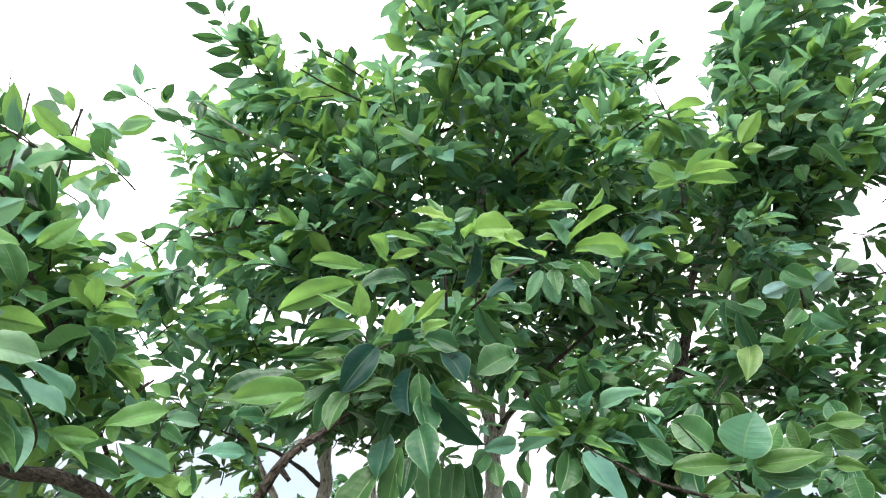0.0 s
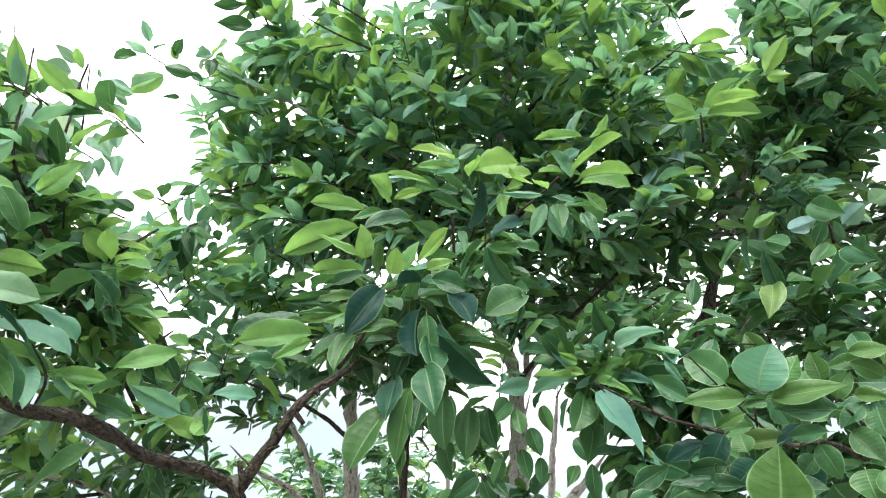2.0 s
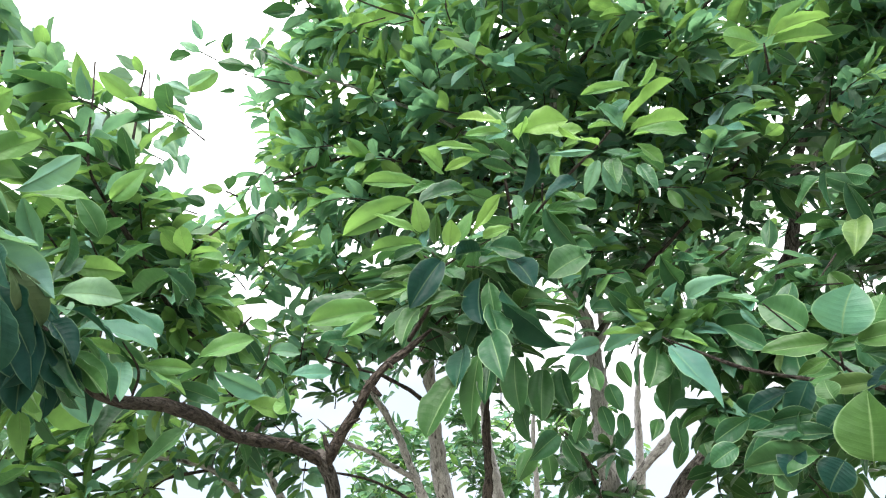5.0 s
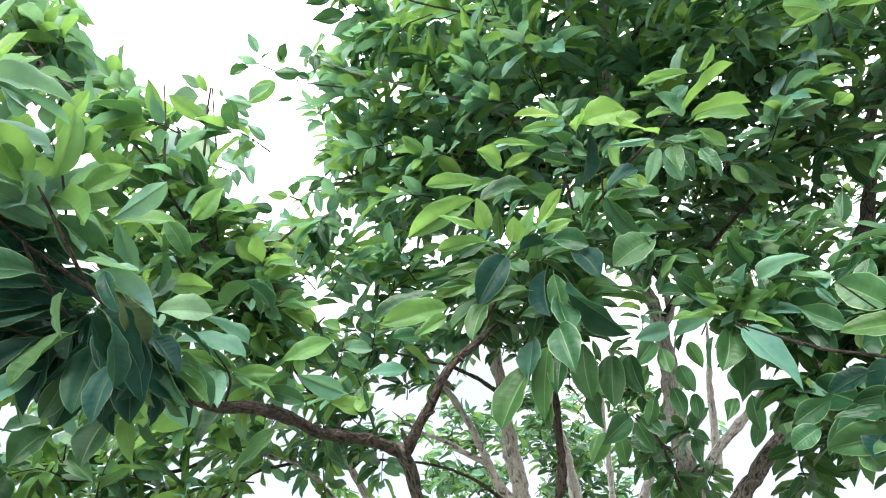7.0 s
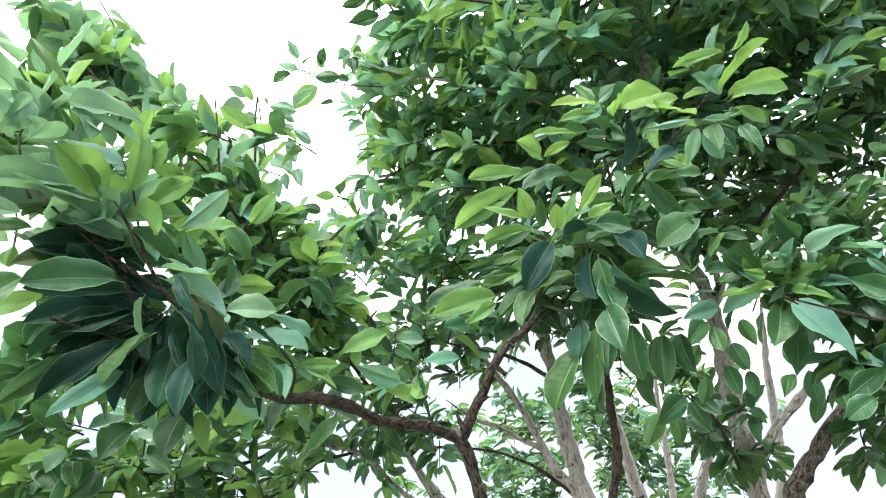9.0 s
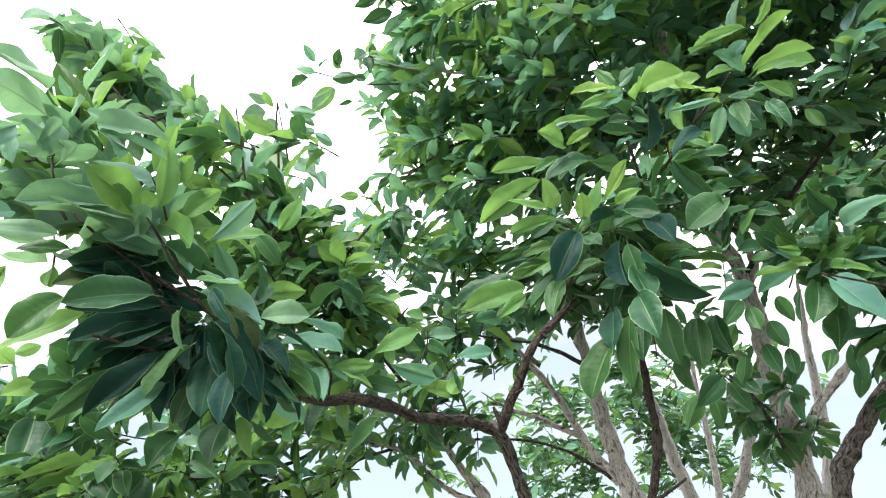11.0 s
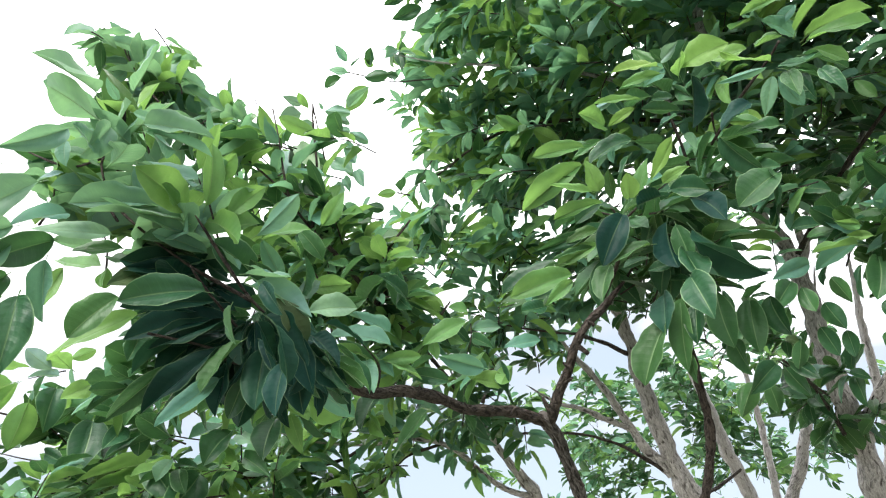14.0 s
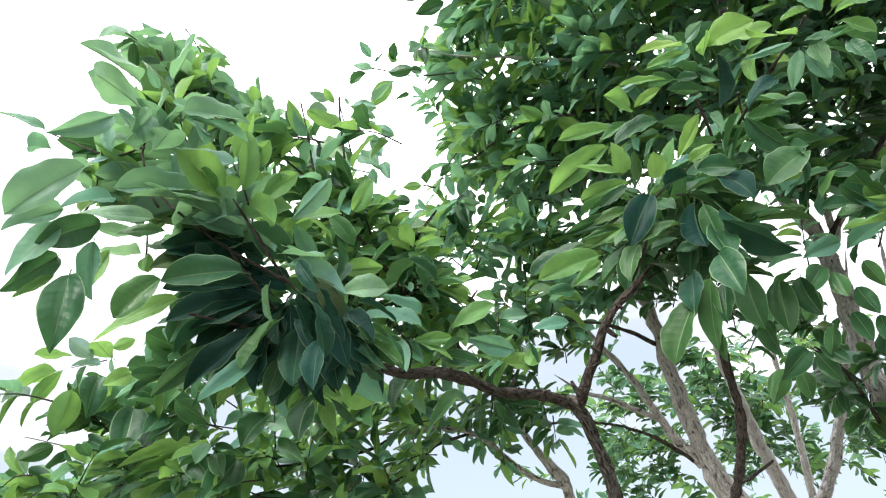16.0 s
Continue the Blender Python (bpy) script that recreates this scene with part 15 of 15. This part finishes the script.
spray(tall_tree, (1.26, 1.87, 2.90), (1.42, 1.90, 2.87), 7, 0.102)
spray(tall_tree, (1.31, 1.93, 3.22), (1.47, 1.92, 3.26), 9, 0.087)
spray(tall_tree, (1.05, 2.01, 2.95), (1.15, 2.04, 2.98), 7, 0.092)
spray(tall_tree, (1.18, 1.60, 3.01), (1.32, 1.53, 3.08), 8, 0.109)
spray(tall_tree, (1.00, 1.84, 2.87), (1.01, 1.74, 2.92), 9, 0.092)
spray(tall_tree, (1.29, 2.11, 3.00), (1.37, 2.22, 3.09), 10, 0.083)
spray(tall_tree, (0.97, 1.61, 2.85), (1.07, 1.72, 2.82), 10, 0.082)
spray(tall_tree, (1.14, 1.81, 3.09), (1.19, 1.66, 3.16), 9, 0.112)
spray(tall_tree, (1.16, 1.97, 3.01), (1.18, 1.98, 3.15), 8, 0.112)
spray(tall_tree, (1.41, 1.79, 3.27), (1.51, 1.69, 3.22), 7, 0.103)
spray(tall_tree, (1.10, 1.68, 3.14), (1.19, 1.74, 3.14), 8, 0.083)
spray(tall_tree, (1.54, 1.94, 3.32), (1.64, 1.98, 3.44), 7, 0.086)
spray(tall_tree, (1.08, 1.72, 2.98), (1.05, 1.59, 3.04), 8, 0.102)
spray(tall_tree, (1.06, 1.76, 2.90), (0.95, 1.71, 2.82), 10, 0.097)
spray(tall_tree, (1.21, 1.82, 3.13), (1.32, 1.80, 3.16), 7, 0.092)
spray(tall_tree, (1.20, 2.06, 3.04), (1.21, 2.15, 3.12), 10, 0.085)
spray(tall_tree, (1.21, 1.77, 3.18), (1.32, 1.75, 3.22), 8, 0.090)
spray(tall_tree, (-0.13, 2.44, 1.98), (-0.24, 2.35, 1.91), 8, 0.108)
spray(tall_tree, (-0.22, 2.43, 2.04), (-0.25, 2.30, 1.98), 7, 0.083)
spray(tall_tree, (-0.15, 2.22, 2.11), (-0.19, 2.11, 2.11), 10, 0.084)
spray(tall_tree, (-0.26, 2.40, 2.33), (-0.20, 2.32, 2.23), 8, 0.098)
spray(tall_tree, (-0.31, 2.70, 2.05), (-0.17, 2.64, 2.00), 8, 0.103)
spray(tall_tree, (-0.09, 2.53, 2.01), (-0.16, 2.63, 1.91), 7, 0.104)
spray(tall_tree, (-0.05, 2.68, 1.93), (-0.02, 2.77, 1.86), 7, 0.081)
spray(tall_tree, (-0.11, 2.47, 1.95), (-0.16, 2.46, 1.84), 7, 0.095)
spray(tall_tree, (-0.07, 2.56, 2.05), (-0.07, 2.67, 2.02), 8, 0.098)
spray(tall_tree, (-0.01, 2.35, 1.99), (-0.05, 2.23, 2.00), 10, 0.105)
spray(tall_tree, (-0.02, 2.32, 1.84), (0.00, 2.48, 1.90), 7, 0.097)
spray(tall_tree, (-0.12, 2.44, 1.96), (-0.21, 2.48, 2.03), 8, 0.092)
spray(tall_tree, (0.00, 2.44, 1.94), (-0.07, 2.55, 1.86), 8, 0.082)
spray(tall_tree, (-0.10, 2.48, 2.06), (-0.18, 2.47, 2.18), 7, 0.077)
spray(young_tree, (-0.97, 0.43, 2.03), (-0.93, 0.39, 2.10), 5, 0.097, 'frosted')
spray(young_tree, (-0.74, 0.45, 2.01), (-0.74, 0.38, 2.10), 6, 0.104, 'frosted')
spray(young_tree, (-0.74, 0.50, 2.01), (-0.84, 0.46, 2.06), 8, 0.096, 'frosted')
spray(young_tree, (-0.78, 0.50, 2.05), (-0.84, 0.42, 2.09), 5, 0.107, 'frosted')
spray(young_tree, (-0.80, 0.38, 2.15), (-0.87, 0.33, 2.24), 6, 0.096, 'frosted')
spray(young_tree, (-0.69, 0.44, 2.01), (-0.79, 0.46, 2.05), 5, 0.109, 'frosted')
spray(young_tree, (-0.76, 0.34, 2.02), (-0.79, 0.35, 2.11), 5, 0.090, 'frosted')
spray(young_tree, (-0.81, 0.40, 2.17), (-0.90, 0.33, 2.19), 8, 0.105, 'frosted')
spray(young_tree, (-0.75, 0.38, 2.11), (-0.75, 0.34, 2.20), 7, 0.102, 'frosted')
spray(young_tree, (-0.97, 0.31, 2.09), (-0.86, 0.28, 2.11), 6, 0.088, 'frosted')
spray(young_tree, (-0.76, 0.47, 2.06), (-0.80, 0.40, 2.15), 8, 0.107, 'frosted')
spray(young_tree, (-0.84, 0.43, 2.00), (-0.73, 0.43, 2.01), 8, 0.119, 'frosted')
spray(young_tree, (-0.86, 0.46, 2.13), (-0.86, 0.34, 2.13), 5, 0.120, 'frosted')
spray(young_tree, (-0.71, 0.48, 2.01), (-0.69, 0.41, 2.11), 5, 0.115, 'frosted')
spray(thin_tree, (-1.02, 4.07, 2.49), (-1.18, 3.98, 2.48), 7, 0.099, 'young')
spray(thin_tree, (-1.37, 4.22, 2.16), (-1.61, 4.23, 2.20), 8, 0.092, 'young')
spray(thin_tree, (-2.08, 3.72, 2.46), (-2.06, 3.65, 2.62), 10, 0.088, 'young')
spray(thin_tree, (-1.78, 3.66, 2.43), (-1.69, 3.67, 2.62), 7, 0.100, 'young')
spray(thin_tree, (-1.25, 4.06, 2.56), (-1.40, 3.88, 2.56), 10, 0.120, 'young')
spray(thin_tree, (-1.50, 4.36, 2.37), (-1.59, 4.47, 2.48), 7, 0.086, 'young')
spray(thin_tree, (-1.24, 4.28, 2.37), (-1.35, 4.10, 2.45), 7, 0.105, 'young')
spray(thin_tree, (-1.84, 4.53, 2.46), (-1.90, 4.40, 2.64), 9, 0.110, 'young')
spray(thin_tree, (-1.50, 4.06, 2.40), (-1.63, 4.09, 2.47), 10, 0.093, 'young')
spray(thin_tree, (-1.93, 3.58, 2.49), (-1.77, 3.53, 2.53), 10, 0.112, 'young')
spray(thin_tree, (-1.18, 3.92, 2.28), (-1.20, 3.79, 2.47), 7, 0.088, 'young')
spray(thin_tree, (-1.38, 4.08, 2.08), (-1.29, 3.95, 2.24), 9, 0.087, 'young')
spray(thin_tree, (-1.67, 3.92, 2.40), (-1.56, 3.90, 2.59), 10, 0.096, 'young')
spray(thin_tree, (-1.76, 4.03, 2.50), (-1.92, 4.10, 2.54), 9, 0.113, 'young')
spray(thin_tree, (-1.64, 4.22, 2.15), (-1.62, 4.06, 2.29), 8, 0.108, 'young')
spray(thin_tree, (-1.26, 4.54, 2.58), (-1.48, 4.57, 2.63), 8, 0.105, 'young')

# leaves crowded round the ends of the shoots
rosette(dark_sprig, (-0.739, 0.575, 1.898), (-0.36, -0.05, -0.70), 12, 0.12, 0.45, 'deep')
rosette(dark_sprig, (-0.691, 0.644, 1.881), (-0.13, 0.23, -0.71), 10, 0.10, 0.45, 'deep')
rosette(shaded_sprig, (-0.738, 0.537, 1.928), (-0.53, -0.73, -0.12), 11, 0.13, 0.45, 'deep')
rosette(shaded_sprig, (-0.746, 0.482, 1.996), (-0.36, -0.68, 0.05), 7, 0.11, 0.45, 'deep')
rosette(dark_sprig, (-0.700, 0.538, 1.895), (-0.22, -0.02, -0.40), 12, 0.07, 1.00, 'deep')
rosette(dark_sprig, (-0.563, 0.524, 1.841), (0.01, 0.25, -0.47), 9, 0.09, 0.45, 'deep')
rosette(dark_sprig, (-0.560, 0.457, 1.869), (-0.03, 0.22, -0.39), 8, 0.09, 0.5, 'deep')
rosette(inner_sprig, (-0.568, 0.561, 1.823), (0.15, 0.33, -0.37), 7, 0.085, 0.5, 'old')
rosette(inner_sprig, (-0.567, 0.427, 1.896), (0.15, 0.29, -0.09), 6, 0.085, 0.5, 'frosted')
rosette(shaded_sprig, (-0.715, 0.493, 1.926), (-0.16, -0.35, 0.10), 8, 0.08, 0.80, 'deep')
rosette(bright_sprig, (-0.709, 0.443, 2.028), (-0.08, -0.46, 0.25), 7, 0.10, 0.50, 'frosted')
rosette(upper_sprig, (-0.706, 0.305, 2.107), (0.07, -0.21, 0.18), 7, 0.09, 0.60, 'frosted')
rosette(central_sprig, (-0.307, 1.169, 2.201), (-0.48, -0.05, -0.21), 12, 0.10, 0.60, 'old')
rosette(hanging_sprig, (-0.207, 1.242, 2.138), (-0.11, 0.33, -0.81), 14, 0.11, 0.60, 'old')
rosette(top_sprig, (-0.097, 1.101, 2.378), (-0.12, -0.14, 0.16), 10, 0.09, 0.70, 'old')
rosette(arching_sprig, (0.091, 1.063, 2.295), (0.17, 0.12, -0.18), 10, 0.09, 0.70, 'old')
rosette(low_sprig, (0.144, 1.324, 1.997), (0.06, 0.06, -0.18), 7, 0.10, 0.70, 'old')
rosette(broad_sprig, (0.381, 1.147, 1.868), (-0.12, 0.11, -0.26), 7, 0.10, 0.70, 'old')
rosette(bright_low_sprig, (0.314, 1.189, 1.781), (-0.12, 0.08, -0.26), 8, 0.11, 0.70, 'old')
# foliage of the bushy tree behind the shaded shoots
spray(bushy_tree, (-0.964, 0.613, 2.094), (-0.979, 0.551, 2.041), 9, 0.09)
spray(bushy_tree, (-0.981, 0.712, 2.067), (-0.997, 0.642, 2.025), 9, 0.09)
spray(bushy_tree, (-0.929, 0.761, 2.091), (-0.951, 0.722, 2.007), 9, 0.09)
spray(bushy_tree, (-0.896, 0.831, 2.046), (-0.920, 0.789, 1.964), 9, 0.09)
spray(bushy_tree, (-1.021, 0.720, 1.977), (-1.039, 0.655, 1.918), 8, 0.110)
spray(bushy_tree, (-0.941, 0.762, 1.938), (-0.960, 0.710, 1.861), 8, 0.110, 'young')
spray(bushy_tree, (-0.937, 0.852, 1.932), (-0.940, 0.824, 1.853), 8, 0.110, 'young')
spray(bushy_tree, (-1.047, 0.650, 2.019), (-1.061, 0.573, 1.978), 9, 0.09)
spray(bushy_tree, (-0.903, 0.906, 2.042), (-0.897, 0.899, 1.956), 9, 0.09)
spray(bushy_tree, (-1.083, 0.656, 1.930), (-1.098, 0.570, 1.893), 8, 0.110)
spray(bushy_tree, (-0.935, 0.797, 2.148), (-0.926, 0.724, 2.161), 9, 0.09)
spray(bushy_tree, (-0.888, 0.858, 2.136), (-0.870, 0.790, 2.163), 9, 0.09)
spray(bushy_tree, (-0.971, 0.640, 2.161), (-0.984, 0.570, 2.126), 9, 0.09)
# foliage of the grey and bushy trees behind the fork
spray(grey_tree, (-0.93, 1.77, 2.29), (-0.97, 1.71, 2.24), 9, 0.086, 'mixed')
spray(grey_tree, (-0.87, 1.84, 2.42), (-0.83, 1.81, 2.39), 10, 0.083)
spray(grey_tree, (-0.91, 2.26, 2.51), (-0.95, 2.17, 2.53), 10, 0.090, 'mixed')
spray(grey_tree, (-0.75, 2.17, 2.53), (-0.82, 2.11, 2.48), 7, 0.081, 'mixed')
spray(grey_tree, (-0.86, 1.82, 2.22), (-0.81, 1.79, 2.21), 10, 0.089, 'mixed')
spray(grey_tree, (-0.96, 2.34, 2.36), (-0.98, 2.29, 2.31), 10, 0.094, 'mixed')
spray(grey_tree, (-0.99, 1.83, 2.19), (-0.99, 1.76, 2.22), 10, 0.079, 'mixed')
spray(grey_tree, (-0.85, 2.38, 2.44), (-0.86, 2.33, 2.40), 9, 0.083, 'mixed')
spray(grey_tree, (-0.70, 2.33, 2.48), (-0.69, 2.28, 2.46), 10, 0.087, 'mixed')
spray(grey_tree, (-1.29, 2.13, 2.42), (-1.26, 2.11, 2.35), 9, 0.095, 'mixed')
spray(grey_tree, (-0.96, 2.05, 2.61), (-1.01, 2.00, 2.54), 7, 0.089, 'mixed')
spray(grey_tree, (-0.73, 1.87, 2.50), (-0.69, 1.84, 2.48), 9, 0.077, 'mixed')
spray(grey_tree, (-0.65, 2.06, 2.57), (-0.64, 2.02, 2.55), 9, 0.091, 'mixed')
spray(grey_tree, (-0.54, 2.09, 2.48), (-0.60, 2.01, 2.48), 10, 0.092, 'mixed')
spray(grey_tree, (-0.88, 1.85, 2.12), (-0.87, 1.79, 2.15), 9, 0.086)
spray(grey_tree, (-0.92, 2.39, 2.26), (-0.95, 2.31, 2.28), 7, 0.081, 'mixed')
# drooping shoots of the bushy tree round its bend
spray(bushy_tree, (-1.369, 1.349, 2.086), (-1.366, 1.343, 2.000), 7, 0.098, 'young')
spray(bushy_tree, (-1.174, 1.424, 2.024), (-1.170, 1.416, 1.941), 8, 0.086, 'crown')
spray(bushy_tree, (-1.103, 1.474, 2.015), (-1.111, 1.455, 1.934), 6, 0.088, 'mixed')
spray(bushy_tree, (-1.100, 1.567, 1.994), (-1.094, 1.559, 1.910), 8, 0.076, 'mixed')
spray(bushy_tree, (-1.093, 1.643, 1.940), (-1.099, 1.622, 1.858), 6, 0.090, 'mixed')
spray(bushy_tree, (-0.996, 1.576, 1.954), (-0.979, 1.572, 1.872), 6, 0.076, 'crown')
spray(bushy_tree, (-1.067, 1.661, 1.884), (-1.047, 1.655, 1.801), 6, 0.078, 'mixed')
spray(bushy_tree, (-1.233, 1.428, 1.907), (-1.199, 1.440, 1.825), 7, 0.078, 'young')
spray(bushy_tree, (-1.324, 1.467, 1.859), (-1.334, 1.434, 1.781), 7, 0.102, 'mixed')
spray(bushy_tree, (-1.339, 1.364, 1.820), (-1.336, 1.342, 1.744), 6, 0.102, 'young')
spray(bushy_tree, (-1.014, 1.579, 2.012), (-1.018, 1.565, 1.930), 6, 0.091, 'crown')
spray(bushy_tree, (-1.177, 1.531, 1.961), (-1.174, 1.518, 1.878), 7, 0.082, 'young')
spray(bushy_tree, (-0.891, 1.715, 1.925), (-0.887, 1.702, 1.844), 8, 0.089, 'mixed')
spray(bushy_tree, (-0.942, 1.711, 2.008), (-0.958, 1.689, 1.925), 6, 0.084, 'mixed')
spray(bushy_tree, (-1.416, 1.200, 1.892), (-1.415, 1.170, 1.827), 7, 0.093, 'young')
spray(bushy_tree, (-1.336, 1.197, 1.926), (-1.319, 1.188, 1.862), 7, 0.115, 'mixed')
spray(bushy_tree, (-1.386, 1.333, 1.879), (-1.353, 1.339, 1.813), 7, 0.099, 'young')
spray(bushy_tree, (-1.492, 1.062, 1.864), (-1.461, 1.071, 1.806), 7, 0.106, 'young')
spray(bushy_tree, (-1.387, 1.177, 1.981), (-1.364, 1.178, 1.916), 7, 0.094, 'young')
spray(tall_tree, (0.50, 1.84, 2.78), (0.59, 1.88, 2.87), 10, 0.093)
spray(tall_tree, (0.27, 1.93, 2.80), (0.25, 1.86, 2.68), 10, 0.096)
spray(tall_tree, (0.49, 1.80, 2.67), (0.61, 1.77, 2.57), 10, 0.116)
spray(tall_tree, (1.12, 2.26, 2.87), (1.24, 2.18, 2.86), 10, 0.109)
spray(tall_tree, (0.41, 2.26, 2.91), (0.40, 2.39, 2.92), 9, 0.094)
spray(tall_tree, (0.29, 2.24, 2.85), (0.43, 2.24, 2.86), 9, 0.104)
spray(tall_tree, (0.62, 2.07, 2.73), (0.75, 2.10, 2.77), 7, 0.098)
spray(tall_tree, (0.72, 1.46, 2.54), (0.81, 1.46, 2.45), 10, 0.089)
spray(tall_tree, (0.71, 1.79, 2.50), (0.74, 1.68, 2.45), 10, 0.078)
spray(tall_tree, (1.00, 2.21, 2.62), (1.12, 2.12, 2.67), 8, 0.104)
spray(tall_tree, (0.77, 2.57, 2.50), (0.69, 2.58, 2.62), 10, 0.102)
spray(tall_tree, (-0.06, 2.35, 2.73), (0.09, 2.37, 2.80), 9, 0.085, 'mixed')
spray(tall_tree, (0.30, 2.37, 2.51), (0.46, 2.34, 2.55), 8, 0.104)
spray(leaning_tree, (0.55, 1.50, 2.13), (0.50, 1.57, 2.06), 7, 0.079)
spray(leaning_tree, (0.74, 1.60, 2.16), (0.73, 1.48, 2.04), 9, 0.084)
spray(leaning_tree, (0.99, 1.82, 2.04), (0.85, 1.75, 2.02), 8, 0.085)
spray(leaning_tree, (0.71, 1.51, 2.20), (0.56, 1.46, 2.27), 8, 0.100)
spray(leaning_tree, (0.89, 1.60, 2.18), (0.81, 1.50, 2.17), 9, 0.104)
spray(leaning_tree, (0.35, 1.66, 2.20), (0.32, 1.55, 2.19), 7, 0.087)
spray(leaning_tree, (0.96, 1.80, 2.15), (0.89, 1.75, 2.24), 8, 0.091)
spray(leaning_tree, (1.09, 2.01, 2.29), (1.14, 1.94, 2.37), 7, 0.084)
spray(leaning_tree, (0.89, 1.90, 2.40), (0.77, 1.85, 2.41), 7, 0.100)
spray(leaning_tree, (1.04, 1.79, 2.29), (0.99, 1.92, 2.34), 8, 0.095)
spray(leaning_tree, (0.24, 1.41, 2.25), (0.17, 1.34, 2.16), 9, 0.083)
spray(leaning_tree, (1.03, 1.78, 2.23), (0.95, 1.79, 2.38), 8, 0.092)
spray(leaning_tree, (0.22, 1.48, 2.05), (0.21, 1.50, 2.20), 7, 0.081)
spray(tall_tree, (-0.11, 2.13, 3.02), (-0.21, 2.09, 3.12), 10, 0.100)
spray(tall_tree, (0.16, 1.96, 2.70), (0.10, 2.00, 2.84), 8, 0.095)
spray(tall_tree, (0.48, 2.30, 2.82), (0.61, 2.30, 2.89), 8, 0.109, 'mixed')
spray(tall_tree, (0.49, 2.33, 2.88), (0.55, 2.42, 3.00), 10, 0.090)
spray(tall_tree, (0.47, 2.61, 2.92), (0.41, 2.48, 2.99), 9, 0.101)
spray(tall_tree, (0.62, 2.74, 2.85), (0.72, 2.79, 2.79), 7, 0.095, 'mixed')
spray(tall_tree, (1.03, 2.64, 2.86), (1.07, 2.69, 2.95), 8, 0.086)
spray(tall_tree, (0.00, 2.36, 3.21), (-0.13, 2.44, 3.24), 7, 0.108)
spray(tall_tree, (1.02, 3.00, 3.02), (1.15, 2.91, 3.10), 10, 0.090)
spray(tall_tree, (0.61, 3.02, 3.46), (0.71, 2.95, 3.47), 7, 0.089, 'mixed')
spray(tall_tree, (0.72, 2.84, 3.42), (0.81, 2.83, 3.55), 9, 0.085)
spray(tall_tree, (0.27, 2.79, 2.91), (0.20, 2.68, 3.01), 9, 0.093)
spray(tall_tree, (0.15, 2.89, 3.18), (0.27, 2.88, 3.27), 9, 0.106)
spray(leaning_tree, (0.33, 1.54, 2.04), (0.25, 1.48, 1.97), 9, 0.085)
spray(leaning_tree, (0.32, 1.44, 2.09), (0.30, 1.34, 2.16), 9, 0.090)
spray(leaning_tree, (0.40, 1.63, 2.26), (0.27, 1.60, 2.30), 8, 0.091)
spray(leaning_tree, (0.18, 1.67, 2.01), (0.17, 1.51, 1.99), 7, 0.092)
spray(tall_tree, (1.31, 2.48, 2.99), (1.43, 2.45, 3.05), 10, 0.093)
spray(leaning_tree, (0.77, 1.78, 2.23), (0.74, 1.66, 2.33), 10, 0.087)
spray(leaning_tree, (0.98, 1.85, 2.13), (0.98, 1.86, 2.26), 8, 0.087)
spray(leaning_tree, (0.98, 1.81, 2.18), (0.90, 1.69, 2.19), 9, 0.093)
spray(leaning_tree, (0.88, 1.78, 2.37), (0.96, 1.69, 2.40), 7, 0.093)
spray(tall_tree, (1.15, 2.06, 2.76), (1.27, 2.01, 2.87), 8, 0.092)
# shaded low shoots of the leaning tree
spray(leaning_tree, (0.316, 1.427, 1.910), (0.297, 1.412, 1.860), 8, 0.083)
spray(leaning_tree, (0.381, 1.364, 1.910), (0.335, 1.356, 1.866), 8, 0.086)
spray(leaning_tree, (0.361, 1.284, 1.815), (0.323, 1.271, 1.774), 8, 0.073)
spray(leaning_tree, (0.359, 1.456, 1.846), (0.321, 1.442, 1.800), 8, 0.078)
spray(leaning_tree, (0.505, 1.351, 1.945), (0.477, 1.342, 1.898), 8, 0.077)
spray(leaning_tree, (0.566, 1.465, 1.907), (0.538, 1.455, 1.860), 8, 0.086)
spray(leaning_tree, (0.593, 1.517, 1.850), (0.548, 1.511, 1.806), 8, 0.076)
spray(leaning_tree, (0.641, 1.447, 1.921), (0.613, 1.438, 1.874), 8, 0.086)
spray(leaning_tree, (0.580, 1.239, 1.812), (0.541, 1.231, 1.775), 8, 0.078)
spray(leaning_tree, (0.660, 1.339, 1.908), (0.661, 1.318, 1.860), 8, 0.079)
spray(leaning_tree, (0.636, 1.390, 1.973), (0.587, 1.390, 1.930), 8, 0.086)
spray(leaning_tree, (0.480, 1.487, 1.894), (0.476, 1.468, 1.844), 8, 0.074)
spray(leaning_tree, (0.258, 1.450, 1.884), (0.231, 1.434, 1.835), 8, 0.081)
spray(leaning_tree, (0.217, 1.327, 1.886), (0.205, 1.310, 1.839), 8, 0.087)
spray(leaning_tree, (0.619, 1.177, 1.917), (0.577, 1.176, 1.879), 8, 0.081)
spray(leaning_tree, (0.531, 1.256, 1.953), (0.484, 1.254, 1.912), 8, 0.079)

join_foliage()
